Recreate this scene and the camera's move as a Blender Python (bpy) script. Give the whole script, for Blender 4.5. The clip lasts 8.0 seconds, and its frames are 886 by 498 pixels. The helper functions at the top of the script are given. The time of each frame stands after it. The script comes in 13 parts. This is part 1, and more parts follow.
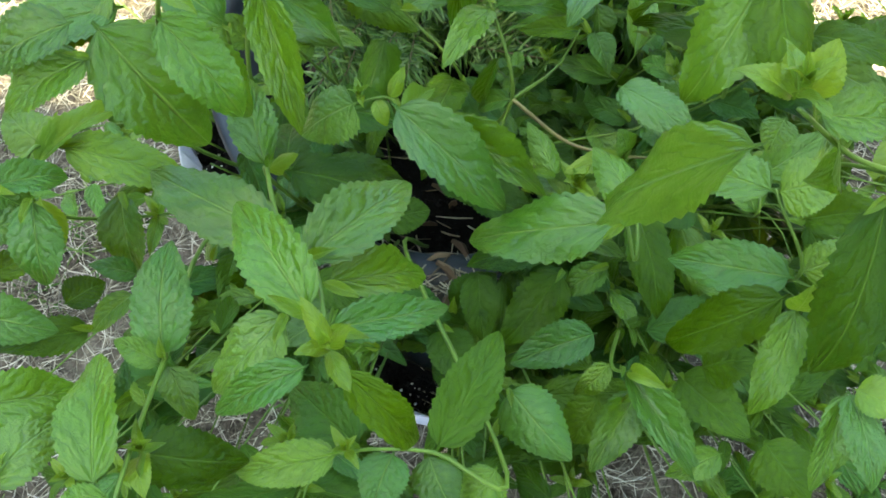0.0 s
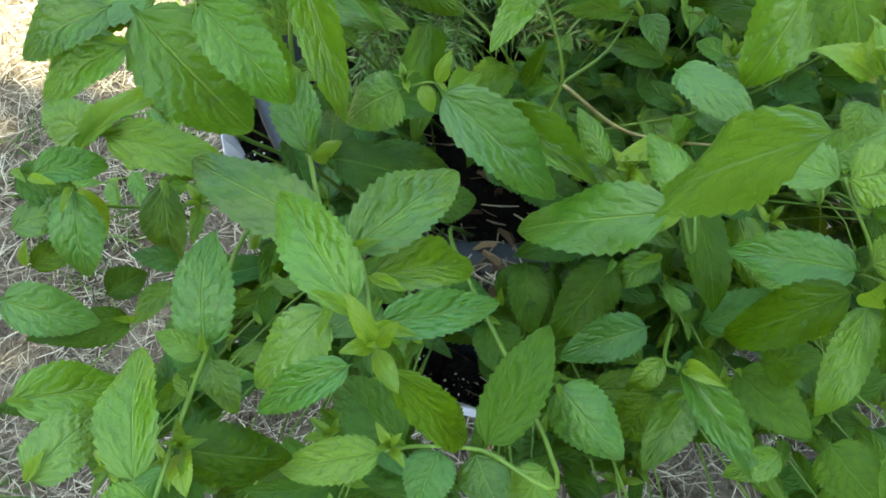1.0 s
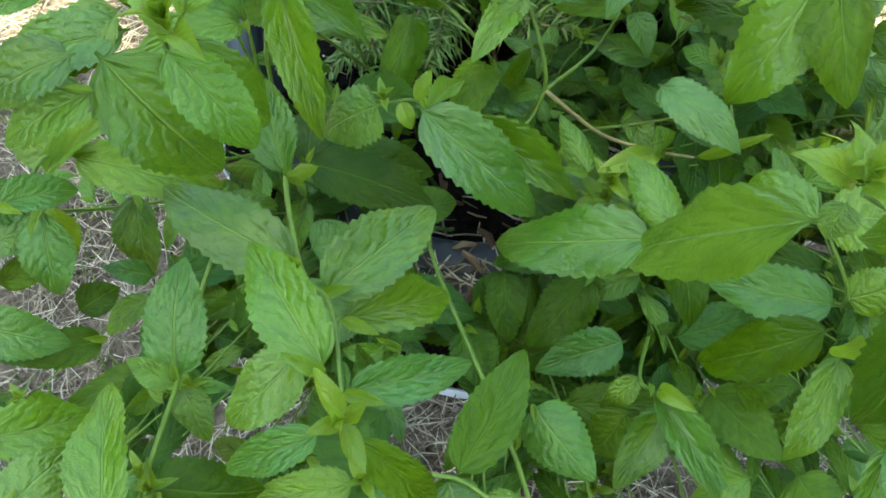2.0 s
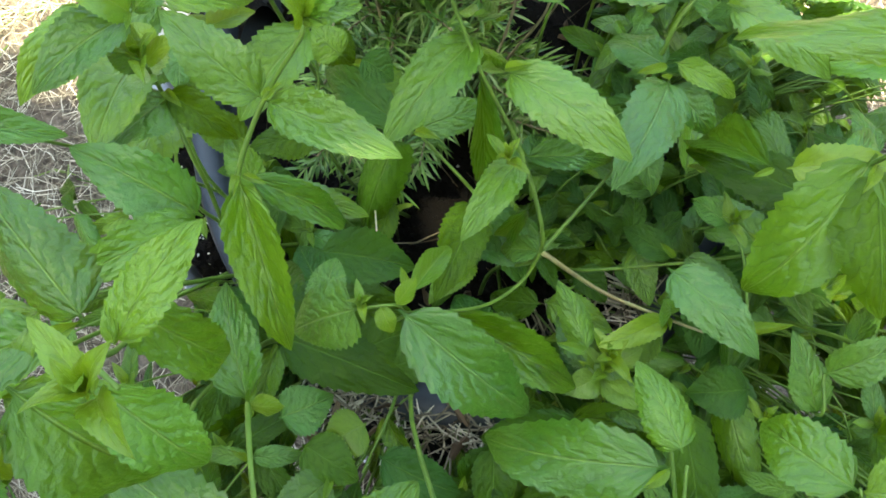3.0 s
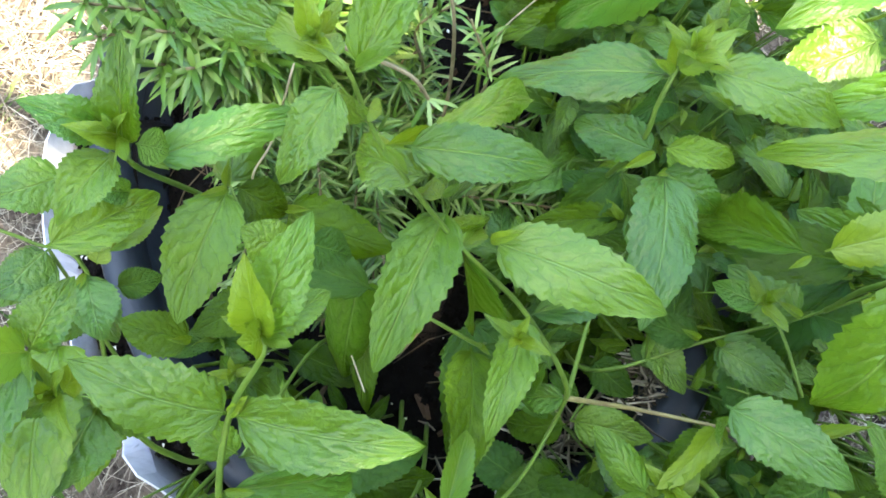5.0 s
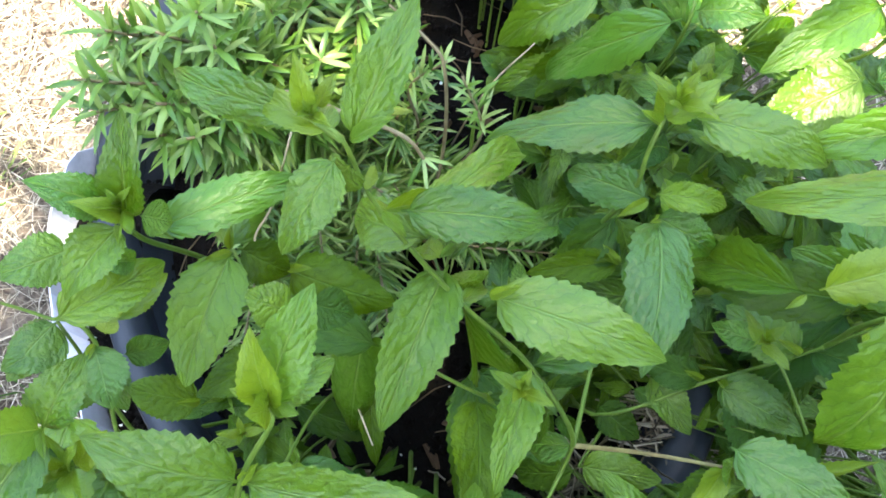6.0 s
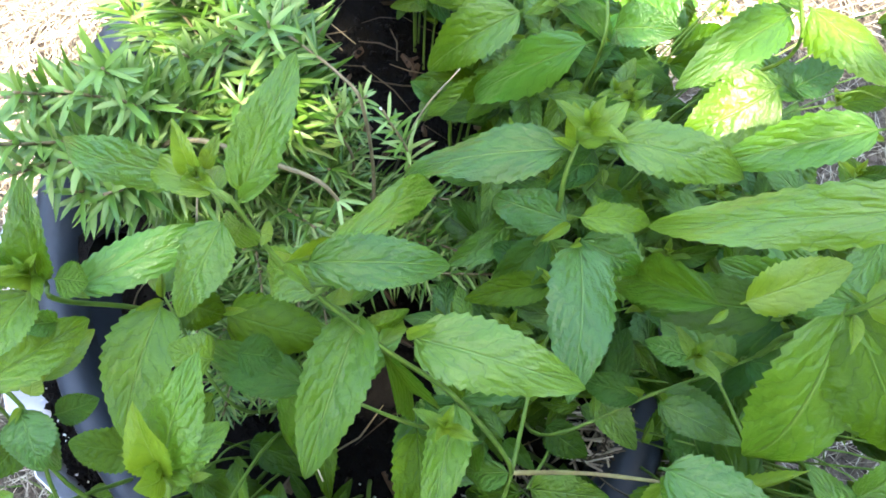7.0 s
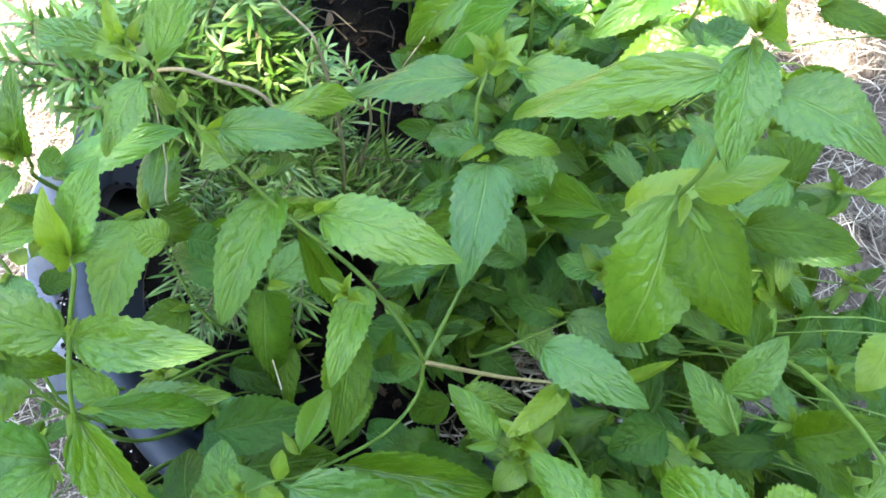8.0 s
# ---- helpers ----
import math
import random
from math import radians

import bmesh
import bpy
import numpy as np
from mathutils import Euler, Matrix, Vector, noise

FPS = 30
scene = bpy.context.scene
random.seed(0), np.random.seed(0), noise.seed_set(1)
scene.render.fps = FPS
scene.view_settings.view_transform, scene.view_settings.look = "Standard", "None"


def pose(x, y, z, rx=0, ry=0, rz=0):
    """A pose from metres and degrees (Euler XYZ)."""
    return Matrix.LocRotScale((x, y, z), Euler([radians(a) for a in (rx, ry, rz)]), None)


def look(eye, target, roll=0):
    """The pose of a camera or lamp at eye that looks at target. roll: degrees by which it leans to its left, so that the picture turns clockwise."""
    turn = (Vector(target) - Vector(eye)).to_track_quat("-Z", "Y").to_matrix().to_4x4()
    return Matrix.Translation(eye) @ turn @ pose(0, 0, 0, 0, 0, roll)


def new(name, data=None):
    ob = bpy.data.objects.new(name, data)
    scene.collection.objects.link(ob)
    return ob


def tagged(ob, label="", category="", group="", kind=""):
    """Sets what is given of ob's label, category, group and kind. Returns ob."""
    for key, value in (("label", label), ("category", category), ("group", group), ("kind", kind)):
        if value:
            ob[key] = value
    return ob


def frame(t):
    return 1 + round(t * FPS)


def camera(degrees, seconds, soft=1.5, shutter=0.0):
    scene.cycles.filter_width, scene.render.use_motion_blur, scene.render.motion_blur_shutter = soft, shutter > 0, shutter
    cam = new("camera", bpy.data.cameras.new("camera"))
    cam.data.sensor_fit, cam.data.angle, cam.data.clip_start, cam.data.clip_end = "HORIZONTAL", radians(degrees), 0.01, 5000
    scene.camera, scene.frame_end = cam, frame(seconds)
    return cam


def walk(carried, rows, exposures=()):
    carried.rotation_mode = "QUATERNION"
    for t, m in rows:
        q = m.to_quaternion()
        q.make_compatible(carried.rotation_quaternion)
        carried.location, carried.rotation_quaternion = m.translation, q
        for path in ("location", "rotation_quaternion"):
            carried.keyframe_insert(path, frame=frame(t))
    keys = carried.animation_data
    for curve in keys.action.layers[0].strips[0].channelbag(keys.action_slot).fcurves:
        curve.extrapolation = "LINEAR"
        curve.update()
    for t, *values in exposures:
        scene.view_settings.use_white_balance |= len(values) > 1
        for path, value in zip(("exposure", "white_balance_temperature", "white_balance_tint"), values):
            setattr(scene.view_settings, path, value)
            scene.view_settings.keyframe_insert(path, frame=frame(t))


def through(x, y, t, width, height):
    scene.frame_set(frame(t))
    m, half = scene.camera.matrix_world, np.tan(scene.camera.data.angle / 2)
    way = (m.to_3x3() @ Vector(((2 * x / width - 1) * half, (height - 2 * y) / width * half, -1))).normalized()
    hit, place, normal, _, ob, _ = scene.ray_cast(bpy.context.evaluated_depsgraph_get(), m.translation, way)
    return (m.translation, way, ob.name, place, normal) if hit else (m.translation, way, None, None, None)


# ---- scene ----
cam = camera(52.0, 8.0, soft=1.7)
EYE, TILT = 0.76, -57.0
ROWS = [
    (0, -0.0038, -0.0099, 0.0186, 87.37, 3.21, -0.28),
    (0.5, -0.0064, -0.0101, 0.0195, 86.93, 3.51, 1.02),
    (1, -0.0067, 0.0035, 0.0203, 86.61, 3.20, 2.31),
    (1.2, -0.0069, 0.0133, 0.0210, 86.26, 3.14, 2.31),
    (2.3, 0.0000, 0.0154, 0.0894, 81.52, 1.82, 0.97),
    (2.5, -0.0074, 0.0259, 0.1178, 81.03, 2.01, 0.50),
    (3, -0.0015, 0.0712, 0.1518, 80.08, 1.21, 0.43),
    (3.5, -0.0012, 0.0858, 0.1650, 80.02, 0.22, -0.18),
    (4, -0.0046, 0.1118, 0.1924, 76.54, 2.47, -1.60),
    (4.5, -0.0039, 0.1443, 0.2204, 74.72, 12.47, -5.56),
    (5, -0.0117, 0.1559, 0.2399, 74.66, 14.65, -7.18),
    (5.2, -0.0125, 0.1590, 0.2418, 74.95, 15.22, -7.34),
    (6.3, -0.0032, 0.1490, 0.2484, 77.30, 18.04, -7.71),
    (6.5, 0.0069, 0.1508, 0.2469, 77.26, 18.85, -7.90),
    (7, 0.0203, 0.1482, 0.2503, 76.72, 20.68, -9.20),
    (7.3, 0.0145, 0.1458, 0.2335, 79.41, 21.69, -10.03),
    (7.5, 0.0303, 0.1246, 0.2236, 80.76, 20.95, -6.49),
    (7.7, 0.0411, 0.1085, 0.2033, 82.61, 19.49, -4.91),
    (8, 0.0617, 0.0763, 0.1714, 82.95, 19.49, -2.99),
]
walk(cam, [(t, pose(0, 0, EYE, TILT) @ pose(x, y, z, rx, ry, rz)) for t, x, y, z, rx, ry, rz in ROWS],
     exposures=[(0.0, 3.44, 8600, -8), (3.5, 3.62, 8800, -1), (4.1, 3.82, 8500, 3), (4.8, 3.82, 8100, 4), (6.5, 3.70, 7500, 8), (8.0, 3.88, 7000, 8)])

# ---- light: open sky, and a high sun behind a tree whose shade lies over the pot ----
SUN_UP, SUN_FROM = 66.0, 190.0
world = bpy.data.worlds.new("sky")
scene.world = world
world.use_nodes = True
wn = world.node_tree
sky = wn.nodes.new("ShaderNodeTexSky")
sky.sky_type, sky.sun_disc = "NISHITA", False
sky.sun_elevation, sky.sun_rotation = radians(SUN_UP), radians(SUN_FROM)
wn.links.new(sky.outputs[0], wn.nodes["Background"].inputs[0])
wn.nodes["Background"].inputs[1].default_value = 0.15
lamp = bpy.data.lights.new("sun", "SUN")
lamp.energy, lamp.angle, lamp.color = 4.2, radians(0.5), (1.0, 0.95, 0.86)
sun = new("sun", lamp)
sun_way = Vector((math.sin(radians(SUN_FROM)) * math.cos(radians(SUN_UP)), math.cos(radians(SUN_FROM)) * math.cos(radians(SUN_UP)), math.sin(radians(SUN_UP))))
sun.matrix_world = look(sun_way * 8, (0, 0, 0))


# ---- materials ----
def node_material(name):
    m = bpy.data.materials.new(name)
    m.use_nodes = True
    t = m.node_tree
    return m, t, t.nodes["Principled BSDF"], t.nodes["Material Output"]


def add(t, kind, **sets):
    n = t.nodes.new(kind)
    for k, v in sets.items():
        n.inputs[k].default_value = v
    return n


def mathnode(t, op, a, b=None, c=None):
    n = t.nodes.new("ShaderNodeMath")
    n.operation = op
    for i, v in enumerate((a, b, c)):
        if v is None:
            continue
        if isinstance(v, (int, float)):
            n.inputs[i].default_value = v
        else:
            t.links.new(v, n.inputs[i])
    return n.outputs[0]


def ramp(t, fac, *stops):
    n = t.nodes.new("ShaderNodeValToRGB")
    els = n.color_ramp.elements
    els[0].position, els[0].color = stops[0][0], (*stops[0][1], 1)
    els[1].position, els[1].color = stops[-1][0], (*stops[-1][1], 1)
    for p, c in stops[1:-1]:
        e = els.new(p)
        e.color = (*c, 1)
    t.links.new(fac, n.inputs[0])
    return n.outputs[0]


def mixcol(t, fac, a, b, blend="MIX"):
    n = t.nodes.new("ShaderNodeMix")
    n.data_type, n.blend_type = "RGBA", blend
    for sock, v in ((n.inputs[0], fac), (n.inputs[6], a), (n.inputs[7], b)):
        if isinstance(v, (int, float)):
            sock.default_value = v
        elif isinstance(v, tuple):
            sock.default_value = (*v, 1)
        else:
            t.links.new(v, sock)
    return n.outputs[2]


def bump(t, height, strength, distance, bsdf):
    n = add(t, "ShaderNodeBump", Strength=strength, Distance=distance)
    t.links.new(height, n.inputs["Height"])
    t.links.new(n.outputs[0], bsdf.inputs["Normal"])
    return n


def leaf_material(name, dark, light, vein, through, glow=0.36, relief=0.0016, sheen=0.42):
    """A crinkled mint leaf: sunken side veins, puckered skin between them, light that shines through."""
    m, t, p, out = node_material(name)
    uv = t.nodes.new("ShaderNodeUVMap")
    sep = t.nodes.new("ShaderNodeSeparateXYZ")
    t.links.new(uv.outputs[0], sep.inputs[0])
    across = mathnode(t, "ABSOLUTE", mathnode(t, "MULTIPLY_ADD", sep.outputs[0], 2.0, -1.0))
    wob = add(t, "ShaderNodeTexNoise", Scale=6.0, Detail=2.0)
    t.links.new(uv.outputs[0], wob.inputs["Vector"])
    along = mathnode(t, "MULTIPLY_ADD", wob.outputs[0], 0.16, sep.outputs[1])
    phase = mathnode(t, "MULTIPLY", mathnode(t, "MULTIPLY_ADD", mathnode(t, "POWER", across, 0.85), -0.27, along), 7.5)
    wave = mathnode(t, "ABSOLUTE", mathnode(t, "SINE", mathnode(t, "MULTIPLY", phase, math.pi)))
    side = t.nodes.new("ShaderNodeMapRange")
    side.interpolation_type = "SMOOTHSTEP"
    t.links.new(wave, side.inputs[0])
    for k, v in zip((1, 2, 3, 4), (0.0, 0.17, 1.0, 0.0)):
        side.inputs[k].default_value = v
    rib = t.nodes.new("ShaderNodeMapRange")
    rib.interpolation_type = "SMOOTHSTEP"
    t.links.new(across, rib.inputs[0])
    for k, v in zip((1, 2, 3, 4), (0.012, 0.055, 1.0, 0.0)):
        rib.inputs[k].default_value = v
    net = add(t, "ShaderNodeTexVoronoi", Scale=1.0, Randomness=0.8)
    net.feature = "SMOOTH_F1"
    even = t.nodes.new("ShaderNodeMapping")
    even.inputs["Scale"].default_value = (0.50, 1.0, 1.0)
    t.links.new(uv.outputs[0], even.inputs[0])
    band = t.nodes.new("ShaderNodeCombineXYZ")
    t.links.new(mathnode(t, "MULTIPLY", mathnode(t, "MULTIPLY_ADD", sep.outputs[0], 2.0, -1.0), 4.6), band.inputs[0])
    t.links.new(mathnode(t, "MULTIPLY", phase, 1.75), band.inputs[1])
    t.links.new(band.outputs[0], net.inputs["Vector"])
    obj = t.nodes.new("ShaderNodeTexCoord")
    blot = add(t, "ShaderNodeTexNoise", Scale=3.0, Detail=4.0, Roughness=0.6)
    t.links.new(obj.outputs["Object"], blot.inputs["Vector"])
    info = t.nodes.new("ShaderNodeObjectInfo")
    tone = mathnode(t, "ADD", mathnode(t, "MULTIPLY_ADD", blot.outputs[0], 1.1, -0.25), mathnode(t, "MULTIPLY_ADD", info.outputs["Random"], 0.7, -0.18))
    base = ramp(t, tone, (0.1, dark), (0.9, light))
    other = mathnode(t, "FRACT", mathnode(t, "MULTIPLY", info.outputs["Random"], 17.31))
    cool = (dark[0] * 0.9, (dark[1] + light[1]) * 0.46, dark[2] + 0.018)
    base = mixcol(t, mathnode(t, "MULTIPLY", mathnode(t, "POWER", other, 1.6), 0.60), base, cool)
    stain = add(t, "ShaderNodeTexNoise", Scale=0.9, Detail=3.0)
    t.links.new(obj.outputs["Object"], stain.inputs["Vector"])
    worn = mathnode(t, "MULTIPLY", ramp(t, stain.outputs[0], (0.52, (0, 0, 0)), (0.72, (1, 1, 1))), 0.22)
    base = mixcol(t, worn, base, (light[0] * 1.15, light[1] * 0.95, light[2]))
    lines = mathnode(t, "MAXIMUM", mathnode(t, "MULTIPLY", side.outputs[0], 0.75), mathnode(t, "MULTIPLY", rib.outputs[0], 0.75))
    base = mixcol(t, mathnode(t, "MULTIPLY", ramp(t, net.outputs[0], (0.35, (0, 0, 0)), (0.8, (1, 1, 1))), 0.34), base, (dark[0] * 0.8, dark[1] * 0.85, dark[2] * 0.8))
    # groove shade along the sunken side veins, put into the leaf colour
    base = mixcol(t, mathnode(t, "MULTIPLY", side.outputs[0], 0.46), base, (dark[0] * 0.75, dark[1] * 0.75, dark[2] * 0.75))
    base = mixcol(t, mathnode(t, "MULTIPLY", rib.outputs[0], 0.5), base, vein)
    t.links.new(base, p.inputs["Base Color"])
    p.inputs["Roughness"].default_value = 0.35
    p.inputs["Specular IOR Level"].default_value = sheen
    crease = add(t, "ShaderNodeTexNoise", Scale=21.0, Detail=3.0, Roughness=0.55)
    t.links.new(even.outputs[0], crease.inputs["Vector"])
    pucker = mathnode(t, "MULTIPLY_ADD", wave, 0.24, mathnode(t, "MULTIPLY", crease.outputs[0], 0.75))
    pucker = mathnode(t, "ADD", pucker, mathnode(t, "MULTIPLY", net.outputs[0], -0.85))
    skin = mathnode(t, "SUBTRACT", pucker, mathnode(t, "MULTIPLY", rib.outputs[0], 0.8))
    b = bump(t, skin, 0.64, relief, p)
    tr = t.nodes.new("ShaderNodeBsdfTranslucent")
    t.links.new(mixcol(t, mathnode(t, "MULTIPLY", lines, 0.4), mixcol(t, 0.55, base, through), dark), tr.inputs[0])
    t.links.new(b.outputs[0], tr.inputs["Normal"])
    mix = t.nodes.new("ShaderNodeMixShader")
    mix.inputs[0].default_value = glow
    t.links.new(p.outputs[0], mix.inputs[1])
    t.links.new(tr.outputs[0], mix.inputs[2])
    t.links.new(mix.outputs[0], out.inputs[0])
    return m


MINT = leaf_material("mint_leaf", (0.026, 0.082, 0.003), (0.110, 0.210, 0.008), (0.17, 0.27, 0.06), (0.22, 0.32, 0.010), 0.25, sheen=0.46)
YOUNG = leaf_material("young_mint_leaf", (0.078, 0.156, 0.009), (0.155, 0.250, 0.018), (0.21, 0.31, 0.06), (0.29, 0.38, 0.016), 0.36, 0.0005)
# darker copy of MINT: the shade on low leaves is put into its colour
SHADED = leaf_material("shade_toned_mint_leaf", (0.013, 0.046, 0.001), (0.060, 0.124, 0.004), (0.10, 0.19, 0.03), (0.18, 0.26, 0.004), 0.25, sheen=0.16)
PALE = leaf_material("pale_mint_leaf", (0.030, 0.092, 0.005), (0.090, 0.180, 0.012), (0.16, 0.28, 0.08), (0.22, 0.32, 0.012), 0.24, 0.0018, 0.50)


def noisy(name, low, high, scale, rough=0.7, relief=0.3, depth=0.002, spec=0.3, stretch=None):
    m, t, p, out = node_material(name)
    co = t.nodes.new("ShaderNodeTexCoord")
    mp = t.nodes.new("ShaderNodeMapping")
    t.links.new(co.outputs["Object"], mp.inputs[0])
    if stretch:
        mp.inputs["Scale"].default_value = stretch
    n1 = add(t, "ShaderNodeTexNoise", Scale=scale, Detail=6.0, Roughness=0.65)
    n2 = add(t, "ShaderNodeTexNoise", Scale=scale * 0.13, Detail=3.0)
    for n in (n1, n2):
        t.links.new(mp.outputs[0], n.inputs["Vector"])
    f = mathnode(t, "MULTIPLY_ADD", n1.outputs[0], 0.6, mathnode(t, "MULTIPLY", n2.outputs[0], 0.4))
    t.links.new(ramp(t, f, (0.36, low), (0.64, high)), p.inputs["Base Color"])
    p.inputs["Roughness"].default_value = rough
    p.inputs["Specular IOR Level"].default_value = spec
    bump(t, n1.outputs[0], relief, depth, p)
    return m


def island_tones(name, *stops, rough=0.75, through=0.0, spec=0.3):
    """Tones that differ from blade to blade."""
    m, t, p, out = node_material(name)
    g = t.nodes.new("ShaderNodeNewGeometry")
    col = ramp(t, g.outputs["Random Per Island"], *stops)
    co = t.nodes.new("ShaderNodeTexCoord")
    n = add(t, "ShaderNodeTexNoise", Scale=60.0, Detail=3.0)
    t.links.new(co.outputs["Object"], n.inputs["Vector"])
    col = mixcol(t, 0.35, col, ramp(t, n.outputs[0], (0.3, (0.25, 0.25, 0.25)), (0.7, (1, 1, 1))), "MULTIPLY")
    t.links.new(col, p.inputs["Base Color"])
    p.inputs["Roughness"].default_value = rough
    p.inputs["Specular IOR Level"].default_value = spec
    if through:
        tr = t.nodes.new("ShaderNodeBsdfTranslucent")
        t.links.new(col, tr.inputs[0])
        mix = t.nodes.new("ShaderNodeMixShader")
        mix.inputs[0].default_value = through
        t.links.new(p.outputs[0], mix.inputs[1])
        t.links.new(tr.outputs[0], mix.inputs[2])
        t.links.new(mix.outputs[0], out.inputs[0])
    return m


STEM = noisy("mint_stem", (0.050, 0.105, 0.014), (0.11, 0.185, 0.026), 90, 0.5, 0.2, 0.001)
RED_STEM = noisy("reddish_stem", (0.14, 0.10, 0.05), (0.22, 0.22, 0.08), 120, 0.55, 0.2, 0.001)
WOOD = noisy("woody_stem", (0.10, 0.085, 0.04), (0.22, 0.18, 0.10), 140, 0.8, 0.5, 0.001)
# darker than real soil: the deep pot's shade is put into this colour
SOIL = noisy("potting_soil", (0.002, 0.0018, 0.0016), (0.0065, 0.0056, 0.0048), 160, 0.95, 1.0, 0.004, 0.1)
EARTH = noisy("earth", (0.022, 0.016, 0.013), (0.20, 0.165, 0.135), 150, 0.95, 1.0, 0.006, 0.1)
BLACK = noisy("black_plastic", (0.006, 0.009, 0.014), (0.014, 0.020, 0.031), 35, 0.38, 0.08, 0.001, 0.3)
DUSTY = noisy("dusty_black_plastic", (0.008, 0.012, 0.018), (0.020, 0.028, 0.040), 60, 0.45, 0.1, 0.001, 0.35)
SACK = noisy("white_plastic", (0.38, 0.40, 0.46), (0.66, 0.68, 0.76), 40, 0.45, 0.35, 0.002, 0.4)
PERLITE = noisy("perlite", (0.55, 0.55, 0.54), (0.8, 0.8, 0.78), 200, 0.9, 0.5, 0.001)
# for the added sky-blocking walls, dark so that they bounce little light
TIMBER = noisy("sky_block_timber", (0.075, 0.058, 0.042), (0.170, 0.135, 0.100), 14, 0.9, 0.6, 0.004, stretch=(1, 1, 0.08))
STRAW = island_tones("dry_straw", (0.0, (0.05, 0.040, 0.028)), (0.35, (0.18, 0.155, 0.115)), (0.75, (0.38, 0.34, 0.27)), (1.0, (0.62, 0.58, 0.49)))
GRASS = island_tones("grass_blade", (0.0, (0.045, 0.11, 0.02)), (0.6, (0.10, 0.20, 0.04)), (1.0, (0.22, 0.28, 0.10)), through=0.3)
NEEDLE = island_tones("herb_leaf", (0.0, (0.035, 0.110, 0.012)), (0.5, (0.11, 0.235, 0.028)), (1.0, (0.25, 0.36, 0.110)), rough=0.36, through=0.20, spec=0.5)


def mesh_of(name, verts, faces, material, uvs=None, smooth=True):
    me = bpy.data.meshes.new(name)
    me.from_pydata(verts, [], faces)
    if uvs is not None:
        layer = me.uv_layers.new(name="UVMap")
        idx = np.empty(len(me.loops), dtype=np.int32)
        me.loops.foreach_get("vertex_index", idx)
        layer.data.foreach_set("uv", np.asarray(uvs, dtype=np.float32)[idx].ravel())
    me.materials.append(material)
    if smooth:
        me.polygons.foreach_set("use_smooth", [True] * len(me.polygons))
    me.update()
    return me


def part(name, me, parent, label="", m=None):
    ob = new(name, me)
    ob.parent = parent
    if m is not None:
        ob.matrix_local = m
    return tagged(ob, label)


def spline(points, per=6):
    """A smooth line through the points."""
    pts = [Vector(p) for p in points]
    pts = [pts[0] * 2 - pts[1]] + pts + [pts[-1] * 2 - pts[-2]]
    out = []
    for i in range(1, len(pts) - 2):
        for k in range(per):
            s = k / per
            a, b, c, d = pts[i - 1:i + 3]
            out.append(0.5 * (2 * b + (c - a) * s + (2 * a - 5 * b + 4 * c - d) * s * s + (3 * b - 3 * c + d - a) * s ** 3))
    return out + [pts[-2]]


def tube_data(line, radius, tip_radius, sides=6):
    verts, faces = [], []
    n = len(line)
    for i, p in enumerate(line):
        t = (line[min(i + 1, n - 1)] - line[max(i - 1, 0)]).normalized()
        s = t.cross(Vector((0.3, 1, 0.2))).normalized()
        q = t.cross(s)
        r = radius + (tip_radius - radius) * i / (n - 1)
        for k in range(sides):
            a = 2 * math.pi * k / sides
            verts.append(p + (s * math.cos(a) + q * math.sin(a)) * r)
    for i in range(n - 1):
        for k in range(sides):
            l = (k + 1) % sides
            faces.append((i * sides + k, i * sides + l, (i + 1) * sides + l, (i + 1) * sides + k))
    faces.append(tuple(range(sides - 1, -1, -1)))
    faces.append(tuple(range((n - 1) * sides, n * sides)))
    return verts, faces


# ---- ground ----
def ground_height(x, y):
    return 0.012 * noise.noise((x * 3.1, y * 3.1, 0.3)) + 0.006 * noise.noise((x * 11, y * 11, 2.0))


def make_ground():
    near, far = 41, 2.0
    xs = [-4000, -60, -6] + [-far + 2 * far * i / (near - 1) for i in range(near)] + [6, 60, 4000]
    verts = [(x, y + 0.4, ground_height(x, y + 0.4) if max(abs(x), abs(y)) <= far else 0.0) for y in xs for x in xs]
    n = len(xs)
    faces = [(j * n + i, j * n + i + 1, (j + 1) * n + i + 1, (j + 1) * n + i) for j in range(n - 1) for i in range(n - 1)]
    return tagged(new("ground", mesh_of("ground", verts, faces, EARTH)), "bare grey-brown earth under matted dry straw", "ground", kind="structure")


make_ground()


def make_sky_block(name, x0, x1, y0, y1, high=2.3):
    """A plain timber wall, added out of view to block low sky light."""
    verts = [(x, y, z) for z in (-0.05, high) for x, y in ((x0, y0), (x1, y0), (x1, y1), (x0, y1))]
    faces = [(0, 1, 5, 4), (1, 2, 6, 5), (2, 3, 7, 6), (3, 0, 4, 7), (4, 5, 6, 7), (3, 2, 1, 0)]
    tagged(new(name, mesh_of(name, verts, faces, TIMBER, smooth=False)), "unseen dark timber wall added to block low sky light", "wall", kind="structure")


make_sky_block("wall_north", -3.4, 4.6, 3.60, 3.72, 1.1)
make_sky_block("wall_south", -3.4, 4.6, -6.62, -6.50)
make_sky_block("wall_west", -3.52, -3.40, -6.62, 3.72)
make_sky_block("wall_east", 4.60, 4.72, -6.62, 3.72)


